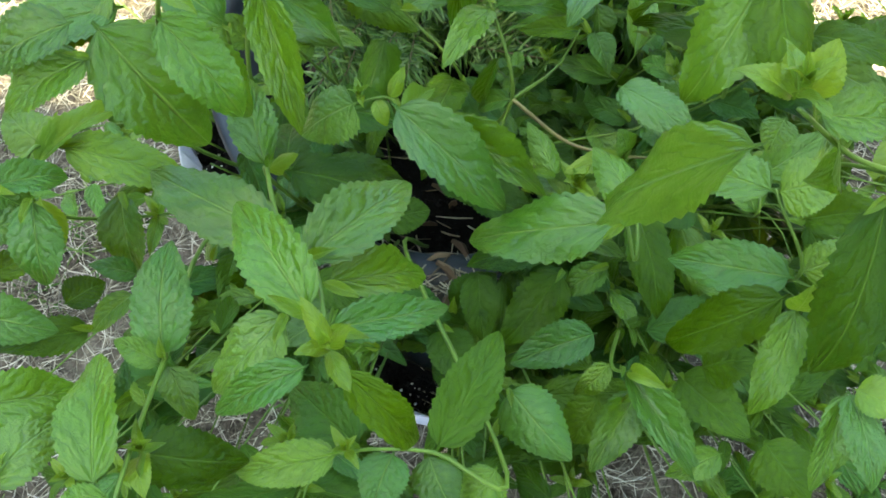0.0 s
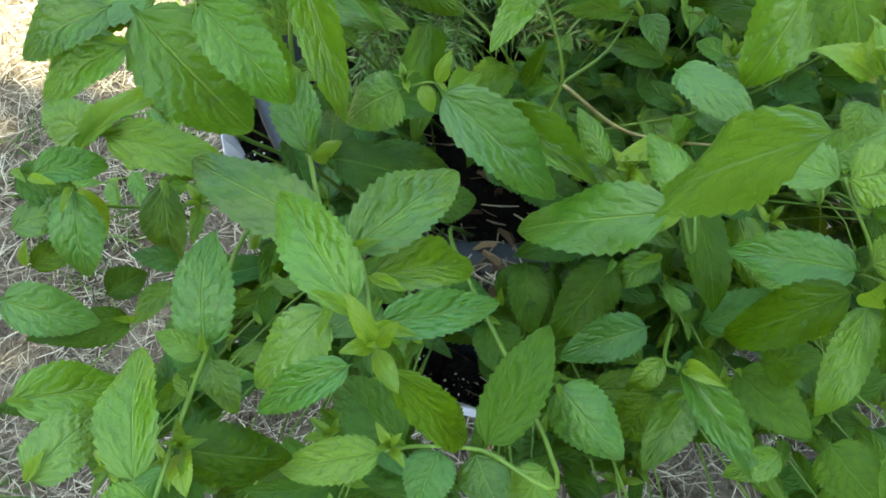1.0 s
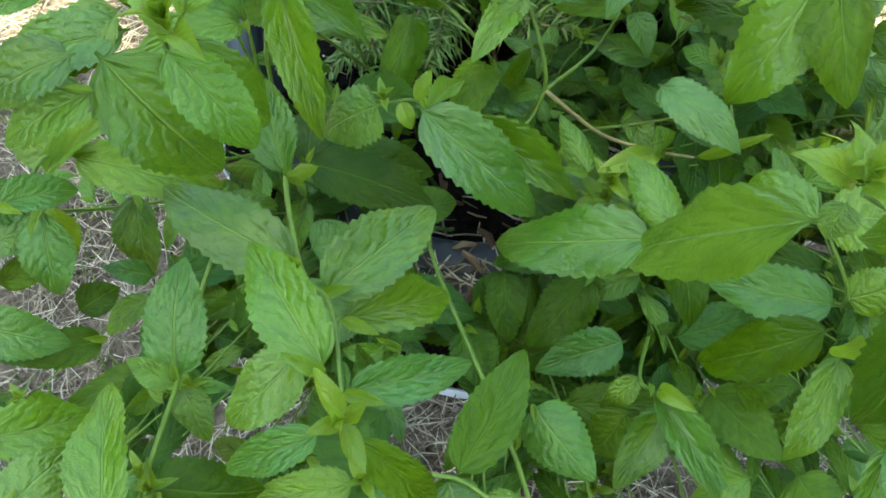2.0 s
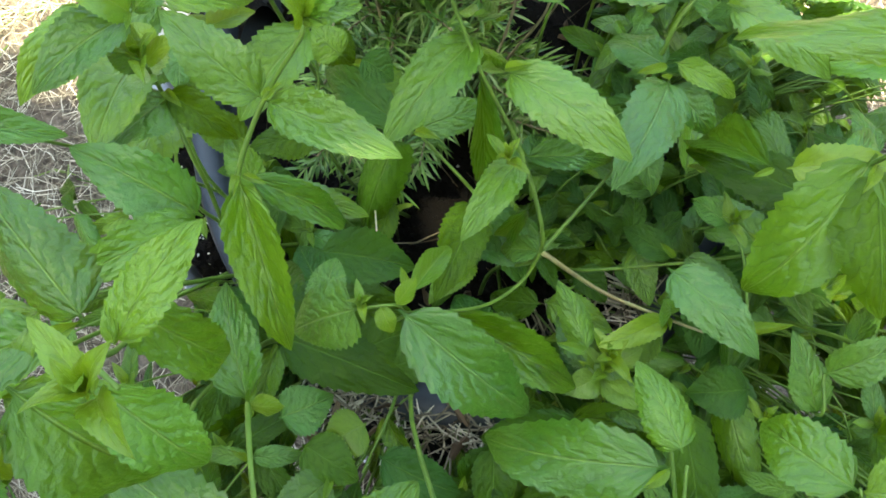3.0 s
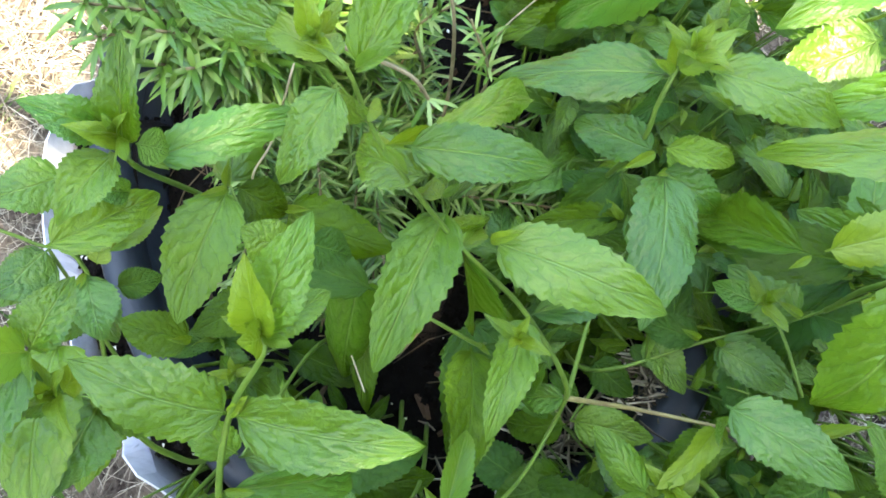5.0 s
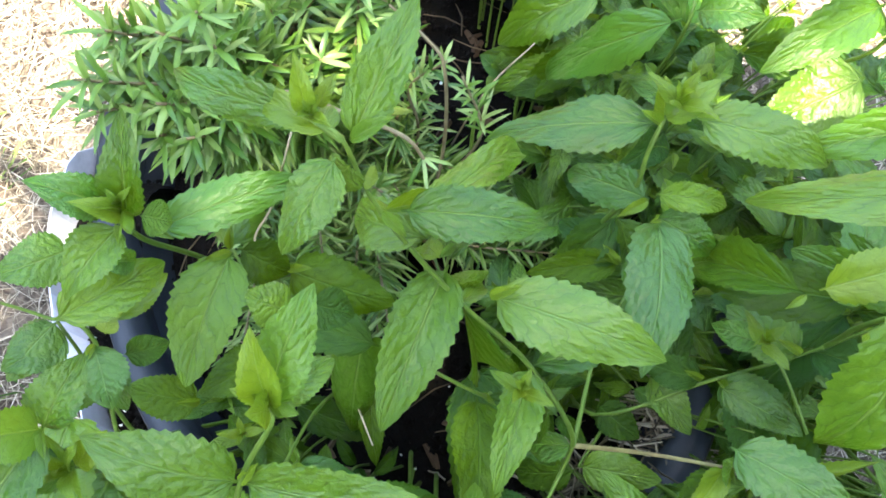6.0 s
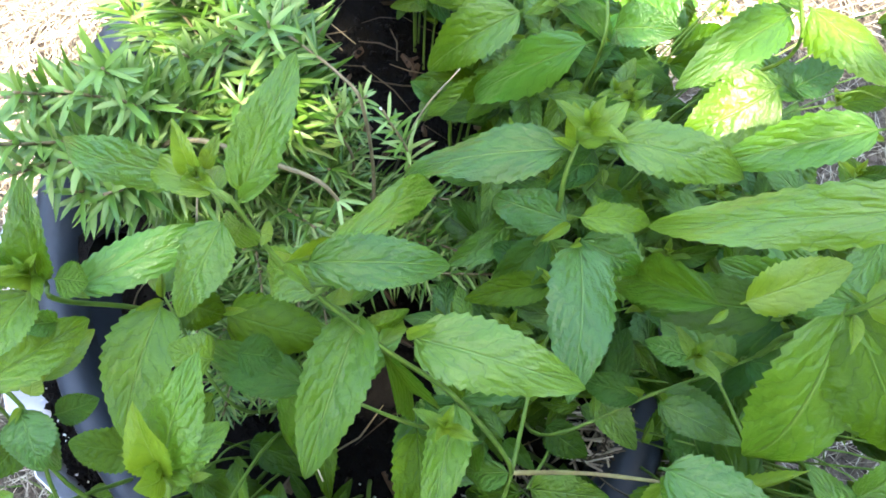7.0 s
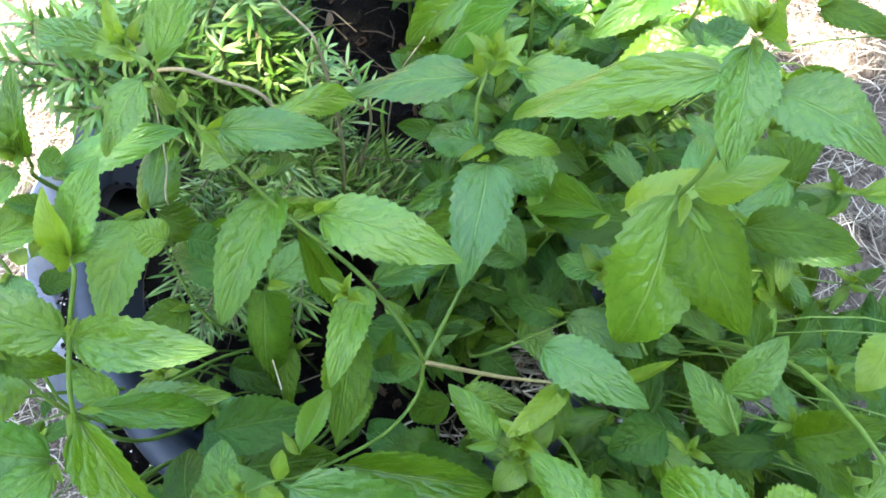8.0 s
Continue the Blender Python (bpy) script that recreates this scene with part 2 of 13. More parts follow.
def blades(name, spots, material):
    """Many thin bent blades, three-sided, as one mesh. Each spot: place, direction, length, half width, rise, sag."""
    verts, faces = [], []
    for (x, y, z), a, ln, hw, rise, sag in spots:
        d, s = Vector((math.cos(a), math.sin(a), 0)), Vector((-math.sin(a), math.cos(a), 0))
        k = len(verts)
        for i in range(3):
            u = i / 2
            w_ = hw * (1.0 if i == 1 else 0.6)
            c = Vector((x, y, z)) + d * ln * u + Vector((0, 0, rise * u - sag * u * u)) + s * 0.12 * ln * math.sin(u * 3.0 + a * 7)
            verts += [c - s * w_, c + Vector((0, 0, w_ * 1.3)), c + s * w_]
        for i in range(2):
            q = k + 3 * i
            faces += [(q, q + 1, q + 4, q + 3), (q + 1, q + 2, q + 5, q + 4)]
    return mesh_of(name, verts, faces, material, smooth=False)


rng = random.Random(4)
POT_X, POT_Y, POT_LONG, RIM_Z, SOIL_Z = 0.010, 0.505, 1.25, 0.29, 0.225


def off_pot(x, y, r):
    return math.hypot(x - POT_X, y - POT_Y) > r


spots = []
while len(spots) < 74000:
    x, y = rng.uniform(-1.6, 1.6), rng.uniform(-0.9, 2.2)
    if rng.random() > 1.45 - math.hypot(x, y - 0.6) / 0.95:
        continue
    if not off_pot(x, y, 0.15):
        continue
    if noise.noise((x * 6, y * 6, 5.0)) < -0.38 and rng.random() < 0.6:
        continue
    spots.append(((x, y, ground_height(x, y) + rng.uniform(0.001, 0.022)), rng.uniform(0, 6.283), rng.uniform(0.010, 0.050), rng.uniform(0.00028, 0.00075), rng.gauss(0, 0.008), rng.uniform(-0.004, 0.01)))
tagged(new("straw", blades("straw", spots, STRAW)), "matted dry straw and grass stalks on the ground", "straw", kind="stuff")
spots = []
while len(spots) < 900:
    cx, cy = rng.uniform(-0.8, 0.8), rng.uniform(-0.05, 1.3)
    if not off_pot(cx, cy, 0.24) or noise.noise((cx * 4, cy * 4, 9.0)) < 0.12:
        continue
    for _ in range(6):
        x, y = cx + rng.gauss(0, 0.012), cy + rng.gauss(0, 0.012)
        spots.append(((x, y, ground_height(x, y)), rng.uniform(0, 6.283), rng.uniform(0.015, 0.05), rng.uniform(0.0008, 0.0016), rng.uniform(0.015, 0.05), rng.uniform(0.0, 0.03)))
tagged(new("grass", blades("grass", spots, GRASS)), "sparse short green grass coming up through straw", "grass", kind="stuff")

# a garden tree behind the camera: its crown shades the pot and lets a few flecks of sun through
tree = tagged(new("tree"), "leafy garden tree whose crown shades the pot", "tree")
BARK = noisy("bark", (0.10, 0.08, 0.06), (0.22, 0.18, 0.14), 30, 0.9, 1.0, 0.01)
CROWN = island_tones("tree_leaf", (0.0, (0.04, 0.09, 0.02)), (1.0, (0.09, 0.17, 0.04)), through=0.25)


# gaps in the crown, by where their flecks of sun fall on the ground
GAPS = ((0.226, 0.614, 0.024), (0.176, 0.600, 0.012), (0.120, 0.640, 0.026), (0.100, 0.600, 0.014), (0.150, 0.560, 0.014), (0.290, 0.600, 0.024), (0.060, 0.690, 0.020), (0.032, 0.705, 0.030), (0.055, 0.738, 0.032), (0.000, 0.722, 0.022), (0.030, 0.762, 0.030), (0.078, 0.700, 0.022), (0.008, 0.670, 0.016))
# and foliage added to keep the flecks of sun off some leaves
SHADE_CLUMPS = ((0.235, 0.656, 0.026), (0.235, 0.576, 0.024), (0.160, 0.630, 0.016))


def make_tree():
    tr_ = random.Random(71)
    verts, faces = [], []
    lean = Vector((sun_way.x / sun_way.z, sun_way.y / sun_way.z, 1.0))

    def add_leaf(c, ln):
        a, tilt = tr_.uniform(0, 6.283), tr_.uniform(-0.6, 0.6)
        y = Vector((math.cos(a), math.sin(a), tilt)).normalized() * ln
        x = y.cross(Vector((tr_.uniform(-0.4, 0.4), tr_.uniform(-0.4, 0.4), 1))).normalized() * ln * 0.3
        k = len(verts)
        verts.extend((c, c + y * 0.35 - x, c + y * 0.4 + Vector((0, 0, -0.006)), c + y * 0.35 + x, c + y))
        faces.extend(((k, k + 2, k + 1), (k, k + 3, k + 2), (k + 1, k + 2, k + 4), (k + 2, k + 3, k + 4)))

    n = 0
    while n < 20000:
        gx, gy = tr_.uniform(-0.9, 2.3), tr_.uniform(-1.3, 0.95)
        far = 0.80 - 0.035 * max(0.0, min(1.0, (gx + 0.07) / 0.04)) + 0.155 * max(0.0, min(1.0, (gx - 0.03) / 0.05)) - 0.03 * max(0.0, min(1.0, (-0.14 - gx) / 0.12)) - 0.09 * max(0.0, min(1.0, (-0.3 - gx) / 0.2)) - 0.24 * max(0.0, min(1.0, (gx - 0.11) / 0.11)) - 0.08 * max(0.0, min(1.0, (gx - 0.27) / 0.08)) + 0.03 * noise.noise((gx * 9, gy * 3, 1.5))
        if gy > far or ((gx - 0.7) / 1.6) ** 2 + ((gy + 0.25) / 1.15) ** 4 > 1.0 + 0.2 * noise.noise((gx * 3, gy * 3, 7.0)):
            continue
        if any(math.hypot(gx - hx, gy - hy) < hr_ for hx, hy, hr_ in GAPS):
            continue
        fine = 24 if gx > 0.10 else 13
        closed = any(math.hypot(gx - hx, gy - hy) < hr_ for hx, hy, hr_ in SHADE_CLUMPS)
        if not closed and noise.noise((gx * fine, gy * fine, 3.0)) > ((0.10 if gx > 0.10 else 0.06) if gy > far - (0.17 if gx > 0.12 else 0.13) else 0.9):
            continue
        add_leaf(lean * tr_.uniform(3.1, 4.3) + Vector((gx, gy, 0)), tr_.uniform(0.06, 0.10))
        n += 1
    # a wider crown of larger sprays, added unseen behind and beside to block sky
    n = 0
    while n < 12000:
        gx, gy = tr_.uniform(-1.2, 4.2), tr_.uniform(-4.2, 0.3)
        if ((gx - 1.5) / 2.7) ** 2 + ((gy + 1.9) / 2.3) ** 2 > 1.0 + 0.2 * noise.noise((gx * 2, gy * 2, 7.0)):
            continue
        add_leaf(lean * tr_.uniform(3.2, 4.9) + Vector((gx, gy, 0)), tr_.uniform(0.12, 0.20))
        n += 1
    part("crown", mesh_of("crown", verts, faces, CROWN), tree, "dense crown of small green leaves")
    top = lean * 3.6 + Vector((1.0, -1.2, 0))
    foot = Vector((top.x - 0.3, top.y - 0.8, 0))
    v, f = tube_data(spline([foot, foot + Vector((0.05, 0.1, 1.3)), foot.lerp(top, 0.75) + Vector((0, 0, 0.3)), top]), 0.11, 0.04, 10)
    part("trunk", mesh_of("trunk", v, f, BARK), tree)
    for gx, gy in ((-0.6, -0.3), (0.1, 0.35), (1.0, 0.2), (2.2, -0.4), (3.4, -1.6), (0.0, -1.5), (2.4, -3.2), (0.6, -3.4)):
        end = lean * 3.9 + Vector((gx, gy, 0))
        v, f = tube_data(spline([foot.lerp(top, 0.8), (foot.lerp(top, 0.9) + end) / 2 + Vector((0, 0, 0.15)), end]), 0.035, 0.008, 7)
        part("limb", mesh_of("limb", v, f, BARK), tree)


make_tree()


# ---- pot, sack and soil ----
def lathe(name, profile, material, steps=96, wobble=None):
    verts, faces = [], []
    n = len(profile)
    for i in range(steps):
        a = 2 * math.pi * i / steps
        for k, (r, z) in enumerate(profile):
            dr, dz = wobble(a, k) if wobble else (0, 0)
            verts.append(((r + dr) * math.cos(a), (r + dr) * math.sin(a), z + dz))
    for i in range(steps):
        j = (i + 1) % steps
        for k in range(n - 1):
            faces.append((i * n + k, j * n + k, j * n + k + 1, i * n + k + 1))
    return mesh_of(name, verts, faces, material)


pot = tagged(new("flower_pot"), "large oval black plastic pot with a rolled rim", "pot")
pot.location = (POT_X, POT_Y, 0)
pot.scale = (0.96, POT_LONG, 1)
part("body", lathe("body", [(0.0, 0.012), (0.135, 0.012), (0.138, 0.006), (0.1395, 0.012), (0.168, RIM_Z - 0.03), (0.172, RIM_Z - 0.028), (0.1725, RIM_Z - 0.012), (0.1722, RIM_Z - 0.01), (0.1655, RIM_Z - 0.012), (0.136, 0.02), (0.0, 0.02)], BLACK), pot)
part("rim", lathe("rim", [(0.1725, RIM_Z - 0.026), (0.1855, RIM_Z - 0.022), (0.1875, RIM_Z - 0.006), (0.1855, RIM_Z - 0.001), (0.1765, RIM_Z), (0.170, RIM_Z - 0.003), (0.1655, RIM_Z - 0.011), (0.164, RIM_Z - 0.022)], DUSTY), pot, "rolled rim, dusty and bluish black")


SOIL_RISE = 2.0


def soil_top(x, y):
    return SOIL_Z + SOIL_RISE * max(0.0, (y - POT_Y) / POT_LONG) ** 2


def soil_disc(name, r, z, seed, rings=14, steps=64, r_in=0.0):
    verts, faces = [], []
    for k in range(rings + 1):
        rr = r_in + (r - r_in) * k / rings
        for i in range(steps):
            a = 2 * math.pi * i / steps
            x, y = rr * math.cos(a), rr * math.sin(a)
            verts.append((x, y, z + SOIL_RISE * max(0.0, y) ** 2 + 0.007 * noise.noise((x * 22, y * 22, seed)) + 0.004 * noise.noise((x * 90, y * 90, seed))))
    for k in range(rings):
        for i in range(steps):
            j = (i + 1) % steps
            faces.append((k * steps + i, k * steps + j, (k + 1) * steps + j, (k + 1) * steps + i))
    return mesh_of(name, verts, faces, SOIL)


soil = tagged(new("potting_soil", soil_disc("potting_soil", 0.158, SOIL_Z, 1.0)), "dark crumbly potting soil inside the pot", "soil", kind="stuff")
soil.location = (POT_X, POT_Y, 0)
soil.scale = (0.96, POT_LONG, 1)

# an old white sack round the pot, its edge standing up on one side and slumped at the front
SACK_X, SACK_Y = 0.006, 0.485


creases = random.Random(14)
CREASES = [(creases.uniform(-1, 1), creases.uniform(-1, 1)) for _ in range(34)]


def crumple(a, k, size):
    """Straight runs between creases, so that the sheet looks folded and stiff."""
    f = (a / (2 * math.pi) * 34) % 34
    i = int(f)
    return size * (CREASES[i][k] * (1 - f + i) + CREASES[(i + 1) % 34][k] * (f - i))


def sack_edge(a):
    """Height of the sack's edge round the pot: high on the left, slumped in front, trodden flat on the right."""
    s, c = math.sin(a), math.cos(a)
    left = max(0.0, min(1.0, 0.5 - 2.0 * (c + 0.55)))
    return 0.045 + 0.222 * left + crumple(a, 0, 0.032) + 0.004 * noise.noise((17 * c, 17 * s, 4.0))


def make_sack():
    steps = 136
    levels = [(0.0, 0.186), (0.35, 0.198), (0.75, 0.2010), (0.92, 0.2030), (1.0, 0.2045), (1.0, 0.2035), (0.92, 0.2010), (0.80, 0.1990), (0.6, 0.1975)]
    verts, faces = [], []
    n = len(levels)
    for i in range(steps):
        a = 2 * math.pi * i / steps
        h = sack_edge(a)
        kink = crumple(a, 1, 0.008) + 0.003 * noise.noise((5 * math.cos(a), 5 * math.sin(a), 1.0))
        flap = max(0.0, crumple(a + 1.3, 0, 0.026))
        for k, (f, r) in enumerate(levels):
            rr = r + kink * (0.3 + f) + (flap if k in (4, 5) else 0.0)
            f = f - flap * 1.5 if k in (4, 5) else f
            verts.append((rr * math.cos(a), 1.08 * rr * math.sin(a), h * f + 0.004 * noise.noise((14 * math.cos(a), 14 * math.sin(a), f * 4))))
    for i in range(steps):
        j = (i + 1) % steps
        for k in range(n - 1):
            faces.append((i * n + k, j * n + k, j * n + k + 1, i * n + k + 1))
    ob = tagged(new("plastic_sack", mesh_of("plastic_sack", verts, faces, SACK, smooth=False)), "crumpled greyish white plastic sack around the black pot", "sack")
    ob.location = (SACK_X, SACK_Y, 0)
    return ob


make_sack()


def make_sack_soil():
    steps, rings = 150, 4
    verts, faces = [], []
    for k in range(rings + 1):
        for i in range(steps):
            a = 2 * math.pi * i / steps
            rr = 0.160 + 0.038 * k / rings
            h = max(0.02, sack_edge(a) - 0.022)
            x, y = rr * math.cos(a), rr * math.sin(a)
            verts.append((x, y, h + 0.006 * noise.noise((x * 60, y * 60, 3.0))))
    for k in range(rings):
        for i in range(steps):
            j = (i + 1) % steps
            faces.append((k * steps + i, k * steps + j, (k + 1) * steps + j, (k + 1) * steps + i))
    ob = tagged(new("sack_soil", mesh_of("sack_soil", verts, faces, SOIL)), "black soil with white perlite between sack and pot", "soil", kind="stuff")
    ob.location = (SACK_X, SACK_Y, 0)


make_sack_soil()


def crumbs(name, places, size, material, label, cat):
    verts, faces = [], []
    r2 = random.Random(8)
    for c in places:
        k, s = len(verts), size * r2.uniform(0.5, 1.5)
        for sx, sy, sz in ((1, 0, 0), (-1, 0, 0), (0, 1, 0), (0, -1, 0), (0, 0, 1), (0, 0, -1)):
            verts.append((c[0] + sx * s * r2.uniform(0.6, 1.3), c[1] + sy * s * r2.uniform(0.6, 1.3), c[2] + sz * s * r2.uniform(0.5, 1.0)))
        for a, b in ((0, 2), (2, 1), (1, 3), (3, 0)):
            faces += [(k + a, k + b, k + 4), (k + b, k + a, k + 5)]
    tagged(new(name, mesh_of(name, verts, faces, material, smooth=False)), label, cat, kind="stuff")


r3 = random.Random(11)
bits = []
for _ in range(230):
    a, rr = r3.uniform(1.7, 4.6), 0.197 - 0.022 * r3.random() ** 1.5
    bits.append((SACK_X + rr * math.cos(a), SACK_Y + rr * math.sin(a), max(0.02, sack_edge(a) - 0.022) + 0.002))
for _ in range(45):
    a, rr = r3.uniform(0, 6.28), 0.155 * math.sqrt(r3.random())
    bits.append((POT_X + rr * math.cos(a), POT_Y + rr * math.sin(a), soil_top(0, POT_Y + rr * math.sin(a)) + 0.003))
crumbs("perlite", bits, 0.0012, PERLITE, "white perlite grains scattered on the soil", "perlite")
clods = []
for _ in range(2500):
    a, rr = r3.uniform(0, 6.28), 0.157 * math.sqrt(r3.random())
    y = POT_Y + POT_LONG * rr * math.sin(a)
    clods.append((POT_X + rr * math.cos(a), y, soil_top(0, y) + r3.uniform(-0.001, 0.005)))
for _ in range(1500):
    a, rr = r3.uniform(1.5, 4.7), r3.uniform(0.172, 0.198)
    clods.append((SACK_X + rr * math.cos(a), SACK_Y + rr * math.sin(a), max(0.02, sack_edge(a) - 0.022) + 0.002))
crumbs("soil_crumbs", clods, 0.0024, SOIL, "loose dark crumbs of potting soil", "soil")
spots = []
for _ in range(230):
    a, rr = r3.uniform(0, 6.28), 0.15 * math.sqrt(r3.random())
    x, y = POT_X + rr * math.cos(a), POT_Y + POT_LONG * rr * math.sin(a)
    if y < 0.52 and r3.random() < 0.75:
        continue
    spots.append(((x, y, soil_top(x, y) + r3.uniform(0.003, 0.012)), r3.uniform(0, 6.28), r3.uniform(0.02, 0.06), r3.uniform(0.0003, 0.0007), r3.gauss(0, 0.02), r3.uniform(-0.01, 0.012)))
SCRAP = island_tones("dead_leaf", (0.0, (0.03, 0.018, 0.010)), (0.5, (0.09, 0.055, 0.032)), (1.0, (0.22, 0.16, 0.10)))
STALK = island_tones("dry_stalk", (0.0, (0.03, 0.022, 0.014)), (0.7, (0.13, 0.10, 0.06)), (1.0, (0.26, 0.21, 0.13)))
scraps = []
for _ in range(90):
    a, rr = r3.uniform(0, 3.14) if r3.random() < 0.6 else r3.uniform(0, 6.28), 0.15 * math.sqrt(r3.random())
    x, y = POT_X + rr * math.cos(a), POT_Y + POT_LONG * rr * math.sin(a)
    scraps.append(((x, y, soil_top(x, y) + r3.uniform(0.003, 0.007)), r3.uniform(0, 6.28), r3.uniform(0.006, 0.018), r3.uniform(0.0015, 0.0035), r3.gauss(0, 0.004), r3.uniform(-0.002, 0.005)))
for _ in range(14):
    x = r3.uniform(-0.08, 0.03)
    scraps.append(((x, POT_Y - 0.226 + r3.gauss(0, 0.008), RIM_Z + r3.uniform(0.002, 0.008)), r3.uniform(0, 6.28), r3.uniform(0.010, 0.024), r3.uniform(0.0012, 0.003), r3.gauss(0.002, 0.004), r3.uniform(-0.004, 0.006)))
tagged(new("dead_leaves", blades("dead_leaves", scraps, SCRAP)), "small brown dead leaf scraps on the potting soil", "dead leaves", kind="stuff")
tagged(new("dry_stalks", blades("dry_stalks", spots, STALK)), "thin dry stalks lying on the potting soil", "stalks", kind="stuff")


# straw mulch over the soil on the near right side of the pot
spots = []
for cx, cy, n, lift in ((0.106, 0.337, 190, 0.045), (0.049, 0.328, 70, 0.0), (-0.016, 0.334, 14, 0.0)):
    for _ in range(n):
        x, y = r3.gauss(cx, 0.012), r3.gauss(cy, 0.010)
        spots.append(((x, y, SOIL_Z + lift + r3.uniform(0.004, 0.016)), r3.uniform(0, 6.28), r3.uniform(0.008, 0.03), r3.uniform(0.0005, 0.001), r3.gauss(0, 0.004), r3.uniform(-0.003, 0.005)))
for _ in range(190):
    x = r3.uniform(-0.085, 0.03)
    y = POT_Y - 0.215 * math.sqrt(max(0.0, 1 - ((x - POT_X) / 0.18) ** 2)) - 0.021 + r3.gauss(0, 0.005)
    spots.append(((x, y, RIM_Z - 0.006 + r3.uniform(0.000, 0.010)), r3.uniform(0, 6.28), r3.uniform(0.008, 0.032), r3.uniform(0.0004, 0.0009), r3.gauss(0, 0.005), r3.uniform(-0.003, 0.006)))
tagged(new("straw_mulch", blades("straw_mulch", spots, STRAW)), "dry straw mulch lying on the soil in the pot", "straw", kind="stuff")


# ---- mint ----
def leaf_mesh(name, arch, fold, twist, seed, material, teeth=14):
    """A toothed leaf one unit long and one wide, from its stalk at the origin to its tip on +y."""
    nu, nv = teeth * 3, 4
    r_ = random.Random(seed)
    rise, taper = r_.uniform(0.40, 0.50), r_.uniform(0.66, 0.92)
    peak = rise / (rise + taper)
    ph = [r_.uniform(0, 6.28) for _ in range(5)]
    verts, uvs, faces = [], [], []
    for i in range(nu + 1):
        u = i / nu
        if u < 0.05:
            half = 0.018 + 0.3 * u
        else:
            q = (u - 0.05) / 0.95
            half = 0.5 * (q / peak) ** rise * ((1 - q) / (1 - peak)) ** taper + 0.010 * (1 - q)
        saw = (u * teeth + ph[4]) % 1.0
        tooth = 1.0 + 0.17 * (saw - 0.6) * min(1.0, u * 6) * (1 - 0.3 * u)
        bend = 0.05 * math.sin(ph[0]) * u * (1 - u) * 4
        turn = twist * (u - 0.3)
        for j in range(-nv, nv + 1):
            v = j / nv
            x = half * v * (tooth if abs(j) == nv else 1.0)
            z = fold * abs(x) * (1 - 0.5 * u) - 0.55 * x * x * (1.2 if fold < 0.1 else 0.4)
            z += 0.040 * math.sin(u * 9 + ph[1 if v > 0 else 2]) * abs(v) ** 1.5 * min(1, half * 4)
            z -= 0.0022 * math.cos((u - 0.27 * abs(v) ** 0.85) * 7.5 * 2 * math.pi) * min(1.0, abs(v) * 3) * (1 - abs(v) * 0.4) * min(1, half * 3)
            x, z = x * math.cos(turn) - z * math.sin(turn), x * math.sin(turn) * 0.45 + z * math.cos(turn)
            verts.append((x + bend, u, z + arch * 4 * u * (1 - u) * (0.75 + 0.5 * u)))
            uvs.append((0.5 + 0.5 * v, u))
    m = 2 * nv + 1
    for i in range(nu):
        for j in range(m - 1):
            k = i * m + j
            faces.append((k, k + 1, k + m + 1, k + m))
    return mesh_of(name, verts, faces, material, uvs)


SHAPES = {}
FORMS = ((0.10, 0.34, 0.25), (0.13, 0.12, -0.3), (0.07, 0.50, 0.1), (0.15, 0.26, 0.5), (0.08, 0.04, -0.15), (0.17, 0.42, -0.55), (0.11, 0.18, 0.35))
for kind, mat in (("m", MINT), ("y", YOUNG), ("o", SHADED), ("p", PALE)):
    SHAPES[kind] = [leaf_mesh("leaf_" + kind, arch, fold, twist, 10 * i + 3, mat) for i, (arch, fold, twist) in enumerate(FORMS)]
leaf_rng = random.Random(21)


def leaf(stem, base, tip, width, roll=0.0, kind="m", shape=None, up=(0, -0.35, 1)):
    """One leaf from its foot on the stem to its tip; roll turns it about its length."""
    b, y = Vector(base), Vector(tip) - Vector(base)
    ln = y.length
    y.normalize()
    z = Vector(up)
    z = (z - y * z.dot(y)).normalized()
    z.rotate(Matrix.Rotation(radians(roll), 3, y))
    x = y.cross(z)
    m = Matrix((x, y, z)).transposed().to_4x4()
    m.translation = b
    i = leaf_rng.randrange(7) if shape is None else shape
    me = SHAPES[kind][i]
    ob = part("leaf", me, stem)
    ob.matrix_local = m @ Matrix.Diagonal((0.83 * width, ln * 1.05, ln, 1))
    # a tiny side leaf in the axil
    if ln > 0.028 and leaf_rng.random() < 0.45:
        small = leaf_rng.uniform(0.008, 0.015)
        way = (y * leaf_rng.uniform(0.3, 0.9) + z * leaf_rng.uniform(0.2, 0.8) + x * leaf_rng.uniform(-0.9, 0.9)).normalized()
        leaf(stem, b, b + way * small, small * 0.40, 0, "y", 2)
    return ob


mint = tagged(new("mint_plant"), "bushy mint plant with toothed green leaves growing in the pot", "plant")
mint.location = (0, 0, 0)


def mint_stem(*points, r=0.0021, material=None):
    v, f = tube_data(spline(points), r * 0.66, r * 0.34)
    return part("stem", mesh_of("stem", v, f, material or STEM), mint)


